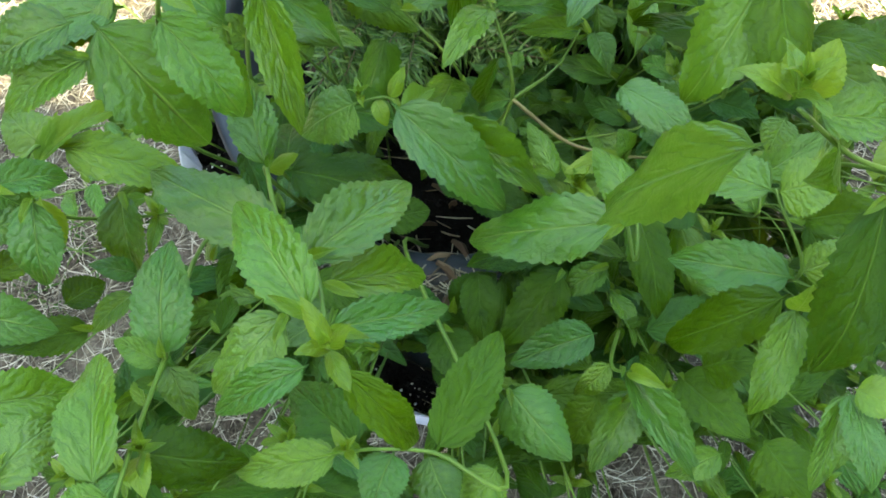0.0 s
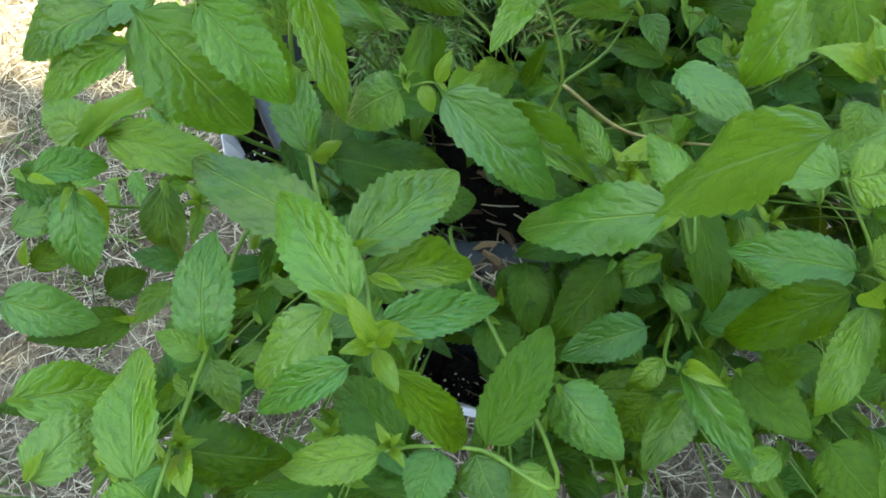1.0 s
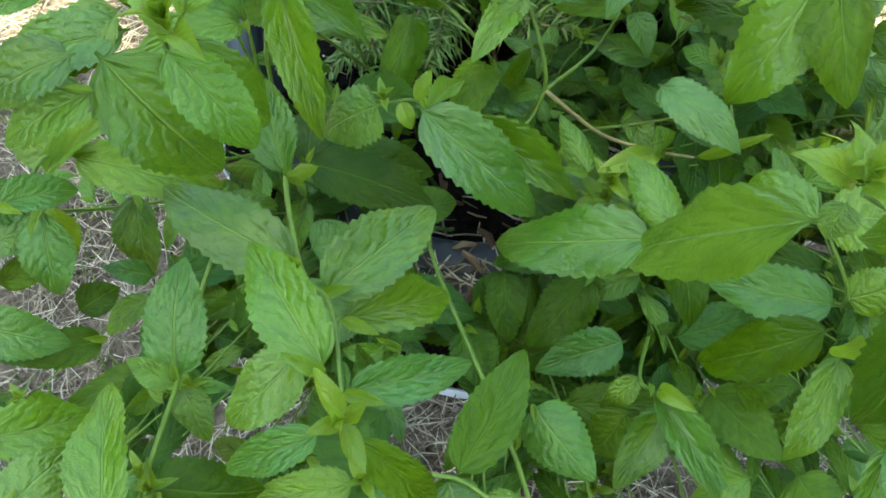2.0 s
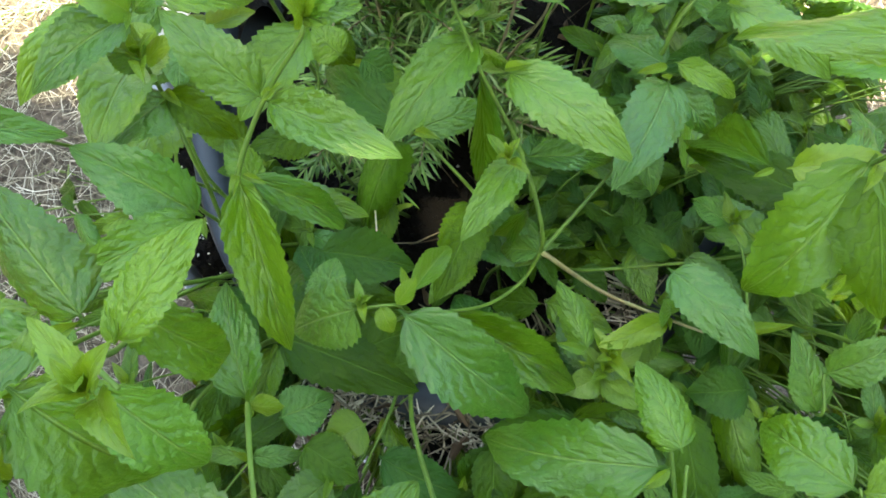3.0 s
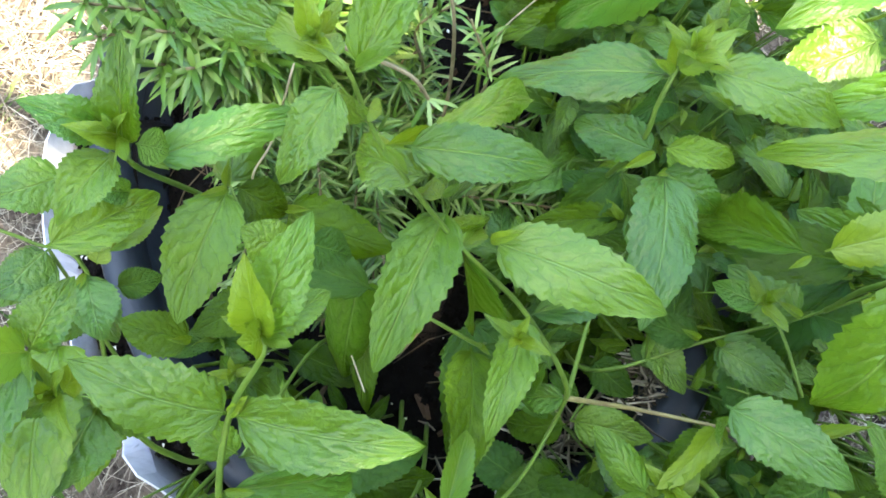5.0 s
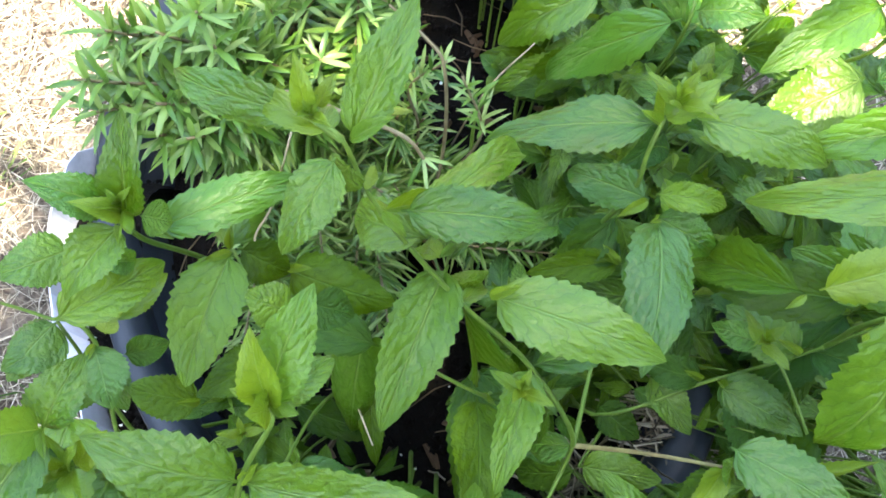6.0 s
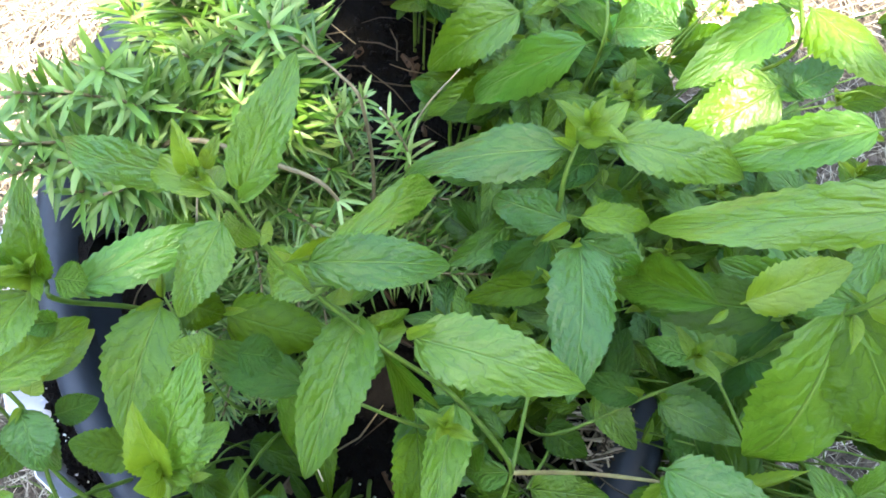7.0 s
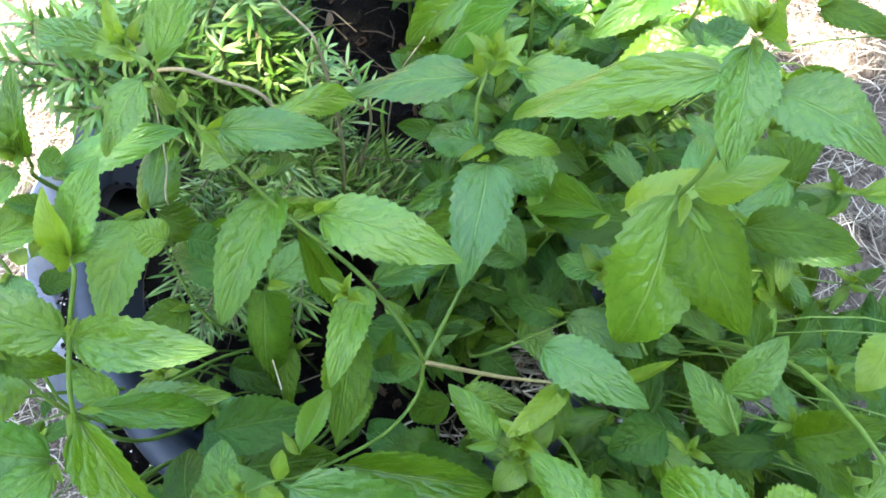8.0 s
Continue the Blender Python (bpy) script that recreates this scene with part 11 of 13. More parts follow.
s = mint_stem((0.148, 0.524, 0.215), (0.164, 0.543, 0.292), (0.179, 0.562, 0.285), r=0.0014)
leaf(s, (0.159, 0.537, 0.278), (0.170, 0.554, 0.273), 0.0098, 20)
leaf(s, (0.159, 0.537, 0.278), (0.157, 0.519, 0.272), 0.0092, -17, "o")
leaf(s, (0.166, 0.546, 0.296), (0.146, 0.559, 0.285), 0.0106, -10)
leaf(s, (0.166, 0.546, 0.296), (0.184, 0.545, 0.296), 0.009, 9, "o")
leaf(s, (0.172, 0.554, 0.299), (0.163, 0.533, 0.288), 0.011, 0, "o")
leaf(s, (0.172, 0.554, 0.299), (0.179, 0.574, 0.294), 0.0106, 3, "o")
leaf(s, (0.179, 0.562, 0.285), (0.190, 0.562, 0.284), 0.0058, 15, "o")
leaf(s, (0.179, 0.562, 0.285), (0.164, 0.562, 0.278), 0.0075, 9, "o")
bud(s, (0.179, 0.562, 0.285), 0.01, 22, (0.000, 0.000, 1.000), 'y', 3)

s = mint_stem((0.091, 0.374, 0.215), (0.176, 0.286, 0.302), (0.260, 0.199, 0.321), r=0.0014)
leaf(s, (0.150, 0.312, 0.283), (0.146, 0.325, 0.283), 0.0061, 7, "o")
leaf(s, (0.187, 0.274, 0.308), (0.173, 0.276, 0.306), 0.0059, 7)
leaf(s, (0.224, 0.237, 0.321), (0.221, 0.220, 0.313), 0.0084, -1, "o")
leaf(s, (0.224, 0.237, 0.321), (0.220, 0.255, 0.311), 0.008, -9, "o")
leaf(s, (0.260, 0.199, 0.321), (0.269, 0.197, 0.321), 0.0045, 21, "o")
leaf(s, (0.260, 0.199, 0.321), (0.249, 0.199, 0.318), 0.0047, 20, "o")

s = mint_stem((-0.005, 0.310, 0.215), (-0.027, 0.287, 0.294), (-0.049, 0.264, 0.290), r=0.0014)
leaf(s, (-0.039, 0.274, 0.302), (-0.021, 0.251, 0.298), 0.0141, 19)
leaf(s, (-0.049, 0.264, 0.290), (-0.035, 0.280, 0.284), 0.0098, 7, "o")

s = mint_stem((0.097, 0.316, 0.216), (0.138, 0.230, 0.314), (0.177, 0.142, 0.359), r=0.0014)
leaf(s, (0.126, 0.256, 0.290), (0.143, 0.267, 0.281), 0.0108, -7)
leaf(s, (0.126, 0.256, 0.290), (0.117, 0.242, 0.292), 0.0078, 9, "o")
leaf(s, (0.143, 0.218, 0.322), (0.128, 0.228, 0.320), 0.0091, -9)
leaf(s, (0.143, 0.218, 0.322), (0.155, 0.209, 0.316), 0.0077, 20, "o")
leaf(s, (0.160, 0.181, 0.346), (0.151, 0.163, 0.338), 0.0093, -6, "o")
leaf(s, (0.160, 0.181, 0.346), (0.171, 0.193, 0.341), 0.0083, -18, "o")
leaf(s, (0.177, 0.142, 0.359), (0.187, 0.137, 0.357), 0.0061, 5, "o")
leaf(s, (0.177, 0.142, 0.359), (0.167, 0.147, 0.356), 0.0058, 3, "o")

s = mint_stem((-0.036, 0.300, 0.221), (-0.056, 0.208, 0.320), (-0.077, 0.113, 0.365), r=0.0014)
leaf(s, (-0.049, 0.235, 0.296), (-0.028, 0.218, 0.295), 0.0137, -9)
leaf(s, (-0.058, 0.195, 0.329), (-0.076, 0.171, 0.335), 0.0127, -22)
leaf(s, (-0.067, 0.154, 0.352), (-0.041, 0.134, 0.354), 0.014, 3)
leaf(s, (-0.067, 0.154, 0.352), (-0.091, 0.176, 0.337), 0.0137, -18, "o")
leaf(s, (-0.077, 0.113, 0.365), (-0.065, 0.127, 0.358), 0.0095, -18, "o")
leaf(s, (-0.077, 0.113, 0.365), (-0.090, 0.098, 0.366), 0.0095, -21)
bud(s, (-0.077, 0.113, 0.365), 0.01, 3, (0.000, 0.000, 1.000), 'y', 3)

# leaves over the rim of the pot
s = mint_stem((0.078, 0.381, 0.220), (0.093, 0.355, 0.280), (0.108, 0.328, 0.321), r=0.0013)
leaf(s, (0.096, 0.350, 0.280), (0.123, 0.363, 0.276), 0.0136, 3, "o")
leaf(s, (0.108, 0.328, 0.321), (0.135, 0.343, 0.316), 0.0149, 2, "o")

s = mint_stem((0.114, 0.571, 0.220), (0.137, 0.585, 0.295), (0.159, 0.599, 0.350), r=0.0013)
leaf(s, (0.141, 0.587, 0.298), (0.136, 0.633, 0.306), 0.0217, 4)
leaf(s, (0.141, 0.587, 0.298), (0.133, 0.549, 0.296), 0.0187, 6, "o")
leaf(s, (0.150, 0.593, 0.324), (0.109, 0.603, 0.329), 0.0209, -16, "o")
leaf(s, (0.150, 0.593, 0.324), (0.197, 0.598, 0.318), 0.0212, -11, "o")
leaf(s, (0.159, 0.599, 0.350), (0.146, 0.563, 0.355), 0.0198, -8, "o")
leaf(s, (0.159, 0.599, 0.350), (0.168, 0.628, 0.347), 0.0145, 5, "o")

s = mint_stem((0.034, 0.334, 0.220), (0.039, 0.297, 0.279), (0.044, 0.260, 0.319), r=0.0013)
leaf(s, (0.042, 0.275, 0.299), (0.027, 0.241, 0.292), 0.0179, 3)
leaf(s, (0.044, 0.260, 0.319), (0.082, 0.231, 0.328), 0.0258, 6, "o")

s = mint_stem((0.090, 0.403, 0.220), (0.107, 0.381, 0.280), (0.125, 0.359, 0.320), r=0.0013)
leaf(s, (0.111, 0.377, 0.280), (0.115, 0.409, 0.285), 0.0176, 1, "o")
leaf(s, (0.118, 0.368, 0.300), (0.151, 0.338, 0.289), 0.0198, -9, "o")

s = mint_stem((0.125, 0.594, 0.220), (0.150, 0.613, 0.282), (0.175, 0.632, 0.324), r=0.0013)
leaf(s, (0.155, 0.617, 0.282), (0.122, 0.618, 0.273), 0.016, -2)
leaf(s, (0.155, 0.617, 0.282), (0.182, 0.597, 0.271), 0.0169, 11, "o")
leaf(s, (0.165, 0.624, 0.303), (0.155, 0.580, 0.310), 0.0213, 20, "o")
leaf(s, (0.165, 0.624, 0.303), (0.173, 0.662, 0.296), 0.0173, -8, "o")
leaf(s, (0.175, 0.632, 0.324), (0.197, 0.617, 0.322), 0.0131, 14, "o")
leaf(s, (0.175, 0.632, 0.324), (0.142, 0.648, 0.322), 0.0165, 11, "o")

s = mint_stem((0.130, 0.515, 0.220), (0.155, 0.517, 0.293), (0.181, 0.519, 0.347), r=0.0013)
leaf(s, (0.160, 0.518, 0.296), (0.145, 0.551, 0.301), 0.0189, -6, "o")
leaf(s, (0.160, 0.518, 0.296), (0.190, 0.482, 0.293), 0.0245, -10, "o")
leaf(s, (0.171, 0.518, 0.322), (0.126, 0.512, 0.328), 0.0208, 3, "o")
leaf(s, (0.171, 0.518, 0.322), (0.205, 0.549, 0.326), 0.022, -17, "o")
leaf(s, (0.181, 0.519, 0.347), (0.199, 0.488, 0.347), 0.0183, 16, "o")
leaf(s, (0.181, 0.519, 0.347), (0.155, 0.558, 0.358), 0.0221, 19, "o")

s = mint_stem((0.111, 0.509, 0.220), (0.133, 0.510, 0.294), (0.154, 0.511, 0.347), r=0.0013)
leaf(s, (0.137, 0.510, 0.296), (0.170, 0.544, 0.303), 0.0227, -9, "o")
leaf(s, (0.137, 0.510, 0.296), (0.110, 0.489, 0.292), 0.0158, 18, "o")
leaf(s, (0.154, 0.511, 0.347), (0.127, 0.489, 0.343), 0.0157, 4)
leaf(s, (0.154, 0.511, 0.347), (0.188, 0.523, 0.347), 0.0192, -22, "o")

s = mint_stem((0.110, 0.389, 0.220), (0.131, 0.364, 0.277), (0.153, 0.339, 0.313), r=0.0013)
leaf(s, (0.153, 0.339, 0.313), (0.138, 0.318, 0.304), 0.0138, -14, "o")
leaf(s, (0.153, 0.339, 0.313), (0.160, 0.369, 0.318), 0.0158, -22, "o")

s = mint_stem((0.128, 0.452, 0.220), (0.154, 0.441, 0.277), (0.179, 0.430, 0.314), r=0.0013)
leaf(s, (0.159, 0.439, 0.276), (0.197, 0.450, 0.285), 0.0177, -1, "o")
leaf(s, (0.179, 0.430, 0.314), (0.143, 0.424, 0.315), 0.0168, 2, "o")
leaf(s, (0.179, 0.430, 0.314), (0.225, 0.423, 0.312), 0.0214, -11)

s = mint_stem((0.039, 0.368, 0.220), (0.045, 0.338, 0.284), (0.051, 0.309, 0.329), r=0.0013)
leaf(s, (0.051, 0.309, 0.329), (0.028, 0.282, 0.330), 0.0172, -8, "o")

s = mint_stem((-0.055, 0.367, 0.220), (-0.069, 0.338, 0.298), (-0.083, 0.308, 0.355), r=0.0013)
leaf(s, (-0.071, 0.332, 0.301), (-0.083, 0.361, 0.306), 0.0152, -5, "o")
leaf(s, (-0.071, 0.332, 0.301), (-0.048, 0.302, 0.289), 0.0174, 7, "o")

s = mint_stem((0.076, 0.399, 0.220), (0.090, 0.376, 0.284), (0.104, 0.354, 0.328), r=0.0013)
leaf(s, (0.104, 0.354, 0.328), (0.125, 0.381, 0.323), 0.016, -19, "o")

s = mint_stem((0.124, 0.552, 0.220), (0.149, 0.563, 0.271), (0.173, 0.573, 0.302), r=0.0013)
leaf(s, (0.163, 0.569, 0.285), (0.128, 0.563, 0.276), 0.0183, -16, "o")
leaf(s, (0.163, 0.569, 0.285), (0.187, 0.581, 0.279), 0.014, 19, "o")
leaf(s, (0.173, 0.573, 0.302), (0.187, 0.540, 0.291), 0.018, 0, "o")
leaf(s, (0.173, 0.573, 0.302), (0.167, 0.601, 0.293), 0.0133, 18, "o")

s = mint_stem((0.112, 0.529, 0.220), (0.134, 0.534, 0.271), (0.156, 0.539, 0.303), r=0.0013)
leaf(s, (0.147, 0.537, 0.286), (0.118, 0.543, 0.292), 0.0138, -5)
leaf(s, (0.147, 0.537, 0.286), (0.192, 0.537, 0.282), 0.0201, 14, "o")
leaf(s, (0.156, 0.539, 0.303), (0.142, 0.501, 0.304), 0.0184, -14, "o")
leaf(s, (0.156, 0.539, 0.303), (0.162, 0.567, 0.303), 0.0145, 11)

s = mint_stem((0.126, 0.455, 0.220), (0.151, 0.444, 0.287), (0.176, 0.433, 0.335), r=0.0013)
leaf(s, (0.156, 0.442, 0.289), (0.179, 0.418, 0.289), 0.017, 10, "o")
leaf(s, (0.166, 0.437, 0.312), (0.205, 0.447, 0.311), 0.0198, 12)
leaf(s, (0.176, 0.433, 0.335), (0.195, 0.412, 0.330), 0.0132, -17, "o")
leaf(s, (0.176, 0.433, 0.335), (0.170, 0.463, 0.341), 0.0162, 12, "o")

s = mint_stem((-0.031, 0.370, 0.220), (-0.040, 0.341, 0.283), (-0.048, 0.312, 0.326), r=0.0013)
leaf(s, (-0.041, 0.335, 0.284), (-0.077, 0.328, 0.274), 0.0172, 16, "o")
leaf(s, (-0.045, 0.323, 0.305), (-0.035, 0.297, 0.303), 0.0125, 14)

s = mint_stem((-0.064, 0.369, 0.220), (-0.080, 0.339, 0.280), (-0.096, 0.310, 0.321), r=0.0013)
leaf(s, (-0.083, 0.334, 0.281), (-0.077, 0.378, 0.287), 0.0214, -14, "o")
leaf(s, (-0.089, 0.322, 0.301), (-0.117, 0.327, 0.299), 0.0143, 10, "o")
leaf(s, (-0.089, 0.322, 0.301), (-0.052, 0.328, 0.301), 0.0179, 9, "o")
leaf(s, (-0.096, 0.310, 0.321), (-0.107, 0.274, 0.311), 0.0199, -2)
leaf(s, (-0.096, 0.310, 0.321), (-0.092, 0.345, 0.311), 0.0185, -9)

s = mint_stem((0.087, 0.380, 0.220), (0.104, 0.354, 0.272), (0.120, 0.327, 0.305), r=0.0013)
leaf(s, (0.120, 0.327, 0.305), (0.140, 0.297, 0.313), 0.0194, 3, "o")

s = mint_stem((0.113, 0.523, 0.220), (0.135, 0.526, 0.297), (0.157, 0.530, 0.354), r=0.0013)
leaf(s, (0.139, 0.527, 0.300), (0.105, 0.541, 0.290), 0.0174, -10, "o")
leaf(s, (0.139, 0.527, 0.300), (0.180, 0.525, 0.306), 0.0215, -6, "o")
leaf(s, (0.148, 0.529, 0.327), (0.139, 0.483, 0.328), 0.0247, 13, "o")
leaf(s, (0.148, 0.529, 0.327), (0.163, 0.554, 0.318), 0.0158, 14, "o")
leaf(s, (0.157, 0.530, 0.354), (0.195, 0.509, 0.341), 0.0192, -11, "o")

s = mint_stem((0.115, 0.489, 0.220), (0.138, 0.486, 0.277), (0.160, 0.482, 0.314), r=0.0013)
leaf(s, (0.151, 0.484, 0.295), (0.164, 0.519, 0.300), 0.0193, -15, "o")

s = mint_stem((0.123, 0.412, 0.220), (0.147, 0.392, 0.292), (0.171, 0.373, 0.343), r=0.0013)
leaf(s, (0.152, 0.388, 0.294), (0.158, 0.434, 0.283), 0.023, 14, "o")
leaf(s, (0.161, 0.381, 0.319), (0.133, 0.389, 0.324), 0.0152, -14)
leaf(s, (0.161, 0.381, 0.319), (0.196, 0.362, 0.312), 0.0203, 8, "o")
leaf(s, (0.171, 0.373, 0.343), (0.190, 0.416, 0.353), 0.0236, 15, "o")

s = mint_stem((0.115, 0.462, 0.220), (0.137, 0.453, 0.281), (0.159, 0.444, 0.321), r=0.0013)
leaf(s, (0.150, 0.447, 0.301), (0.192, 0.466, 0.309), 0.0241, 13, "o")
leaf(s, (0.159, 0.444, 0.321), (0.136, 0.469, 0.317), 0.0172, -5, "o")

s = mint_stem((-0.058, 0.407, 0.220), (-0.072, 0.387, 0.293), (-0.087, 0.366, 0.346), r=0.0013)
leaf(s, (-0.075, 0.382, 0.295), (-0.094, 0.355, 0.291), 0.0162, -2, "o")
leaf(s, (-0.081, 0.374, 0.321), (-0.109, 0.410, 0.309), 0.0203, 0, "o")
leaf(s, (-0.081, 0.374, 0.321), (-0.056, 0.359, 0.316), 0.0154, -20)

s = mint_stem((0.033, 0.334, 0.220), (0.038, 0.298, 0.295), (0.043, 0.261, 0.350), r=0.0013)

s = mint_stem((0.094, 0.395, 0.220), (0.112, 0.371, 0.286), (0.130, 0.348, 0.331), r=0.0013)
leaf(s, (0.116, 0.367, 0.287), (0.089, 0.391, 0.289), 0.0182, -7, "o")
leaf(s, (0.123, 0.357, 0.309), (0.145, 0.396, 0.311), 0.0224, 12)

s = mint_stem((0.095, 0.609, 0.220), (0.113, 0.631, 0.291), (0.132, 0.654, 0.342), r=0.0013)
leaf(s, (0.117, 0.636, 0.293), (0.124, 0.672, 0.302), 0.0191, 0, "o")
leaf(s, (0.117, 0.636, 0.293), (0.119, 0.600, 0.299), 0.0173, 21, "o")
leaf(s, (0.124, 0.645, 0.317), (0.079, 0.657, 0.302), 0.0207, -12, "o")
leaf(s, (0.124, 0.645, 0.317), (0.169, 0.634, 0.305), 0.0209, 10, "o")
leaf(s, (0.132, 0.654, 0.342), (0.134, 0.619, 0.350), 0.0181, -10, "o")
leaf(s, (0.132, 0.654, 0.342), (0.144, 0.682, 0.334), 0.015, 14)

s = mint_stem((0.130, 0.431, 0.220), (0.156, 0.415, 0.288), (0.182, 0.399, 0.337), r=0.0013)
leaf(s, (0.161, 0.412, 0.290), (0.155, 0.446, 0.296), 0.0172, 2)
leaf(s, (0.161, 0.412, 0.290), (0.156, 0.386, 0.292), 0.0133, 21)
leaf(s, (0.182, 0.399, 0.337), (0.189, 0.354, 0.341), 0.0209, -21, "o")
leaf(s, (0.182, 0.399, 0.337), (0.171, 0.442, 0.330), 0.021, 15)

s = mint_stem((0.139, 0.531, 0.220), (0.166, 0.536, 0.284), (0.194, 0.542, 0.327), r=0.0013)
leaf(s, (0.172, 0.537, 0.284), (0.135, 0.559, 0.274), 0.0199, -7)
leaf(s, (0.172, 0.537, 0.284), (0.199, 0.525, 0.289), 0.0151, 4, "o")
leaf(s, (0.183, 0.539, 0.306), (0.160, 0.502, 0.301), 0.0226, 9, "o")
leaf(s, (0.194, 0.542, 0.327), (0.167, 0.579, 0.314), 0.0211, 22)

s = mint_stem((-0.078, 0.384, 0.220), (-0.096, 0.358, 0.297), (-0.115, 0.332, 0.354), r=0.0013)
leaf(s, (-0.100, 0.352, 0.300), (-0.083, 0.319, 0.308), 0.0171, 18, "o")
leaf(s, (-0.115, 0.332, 0.354), (-0.101, 0.295, 0.347), 0.0186, -13, "o")

s = mint_stem((0.114, 0.574, 0.220), (0.136, 0.589, 0.269), (0.158, 0.604, 0.298), r=0.0013)
leaf(s, (0.149, 0.598, 0.282), (0.112, 0.580, 0.273), 0.0189, -10, "o")
leaf(s, (0.149, 0.598, 0.282), (0.186, 0.616, 0.275), 0.0194, 1)
leaf(s, (0.158, 0.604, 0.298), (0.153, 0.562, 0.304), 0.0191, -2, "o")
leaf(s, (0.158, 0.604, 0.298), (0.154, 0.644, 0.307), 0.0203, -9, "o")

s = mint_stem((0.041, 0.336, 0.220), (0.047, 0.300, 0.287), (0.054, 0.264, 0.335), r=0.0013)
leaf(s, (0.048, 0.293, 0.289), (0.079, 0.279, 0.282), 0.0173, -4, "o")
leaf(s, (0.051, 0.278, 0.312), (0.046, 0.234, 0.316), 0.0205, -6, "o")
leaf(s, (0.054, 0.264, 0.335), (0.089, 0.264, 0.337), 0.0177, -5, "o")
leaf(s, (0.054, 0.264, 0.335), (0.028, 0.272, 0.328), 0.0134, 5, "o")

s = mint_stem((0.143, 0.493, 0.220), (0.172, 0.490, 0.279), (0.200, 0.488, 0.319), r=0.0013)
leaf(s, (0.177, 0.490, 0.279), (0.176, 0.536, 0.276), 0.0209, 4, "o")
leaf(s, (0.177, 0.490, 0.279), (0.170, 0.463, 0.276), 0.0126, -3, "o")
leaf(s, (0.189, 0.489, 0.299), (0.234, 0.483, 0.297), 0.0206, -15, "o")

s = mint_stem((0.127, 0.561, 0.220), (0.152, 0.572, 0.285), (0.177, 0.584, 0.331), r=0.0013)
leaf(s, (0.157, 0.575, 0.286), (0.137, 0.592, 0.289), 0.0138, -2, "o")
leaf(s, (0.157, 0.575, 0.286), (0.174, 0.541, 0.285), 0.0184, 17)
leaf(s, (0.167, 0.580, 0.309), (0.139, 0.550, 0.314), 0.0211, -21, "o")
leaf(s, (0.167, 0.580, 0.309), (0.197, 0.605, 0.301), 0.0184, 16, "o")
leaf(s, (0.177, 0.584, 0.331), (0.196, 0.555, 0.333), 0.0157, 12, "o")
leaf(s, (0.177, 0.584, 0.331), (0.166, 0.615, 0.323), 0.0176, -22)

s = mint_stem((-0.076, 0.386, 0.220), (-0.095, 0.361, 0.278), (-0.113, 0.335, 0.315), r=0.0013)
leaf(s, (-0.099, 0.355, 0.277), (-0.063, 0.341, 0.285), 0.0177, 17, "o")
leaf(s, (-0.106, 0.345, 0.296), (-0.118, 0.307, 0.299), 0.0211, -8, "o")
leaf(s, (-0.106, 0.345, 0.296), (-0.087, 0.370, 0.299), 0.0149, 4, "o")

s = mint_stem((0.130, 0.510, 0.220), (0.155, 0.511, 0.270), (0.181, 0.512, 0.301), r=0.0013)
leaf(s, (0.171, 0.511, 0.285), (0.150, 0.491, 0.282), 0.015, 18, "o")
leaf(s, (0.171, 0.511, 0.285), (0.208, 0.541, 0.278), 0.0227, -15, "o")
leaf(s, (0.181, 0.512, 0.301), (0.222, 0.488, 0.297), 0.0225, -14)
leaf(s, (0.181, 0.512, 0.301), (0.156, 0.540, 0.292), 0.0175, -5, "o")

s = mint_stem((0.115, 0.443, 0.220), (0.137, 0.429, 0.271), (0.159, 0.416, 0.302), r=0.0013)
leaf(s, (0.159, 0.416, 0.302), (0.164, 0.383, 0.303), 0.0152, 18, "o")

s = mint_stem((-0.033, 0.353, 0.220), (-0.042, 0.321, 0.272), (-0.051, 0.288, 0.305), r=0.0013)
leaf(s, (-0.044, 0.314, 0.271), (-0.070, 0.354, 0.268), 0.0251, -21, "o")
leaf(s, (-0.051, 0.288, 0.305), (-0.057, 0.322, 0.304), 0.0185, 8, "o")

s = mint_stem((0.132, 0.557, 0.220), (0.159, 0.568, 0.292), (0.185, 0.579, 0.344), r=0.0013)
leaf(s, (0.164, 0.570, 0.294), (0.149, 0.613, 0.285), 0.0205, 2)
leaf(s, (0.164, 0.570, 0.294), (0.189, 0.532, 0.284), 0.0244, -15, "o")
leaf(s, (0.174, 0.575, 0.319), (0.135, 0.548, 0.311), 0.0222, 3, "o")
leaf(s, (0.174, 0.575, 0.319), (0.198, 0.590, 0.321), 0.0137, 10, "o")
leaf(s, (0.185, 0.579, 0.344), (0.214, 0.541, 0.348), 0.0216, -20, "o")
leaf(s, (0.185, 0.579, 0.344), (0.165, 0.607, 0.335), 0.0167, -9, "o")

s = mint_stem((0.134, 0.512, 0.220), (0.161, 0.513, 0.275), (0.187, 0.515, 0.310), r=0.0013)
leaf(s, (0.166, 0.514, 0.274), (0.166, 0.544, 0.278), 0.0143, 6)
leaf(s, (0.176, 0.514, 0.292), (0.150, 0.512, 0.288), 0.0126, 16)
leaf(s, (0.187, 0.515, 0.310), (0.180, 0.546, 0.305), 0.0143, 15, "o")

s = mint_stem((0.088, 0.372, 0.220), (0.104, 0.343, 0.299), (0.121, 0.315, 0.358), r=0.0013)
leaf(s, (0.114, 0.326, 0.330), (0.153, 0.326, 0.323), 0.0172, 11)

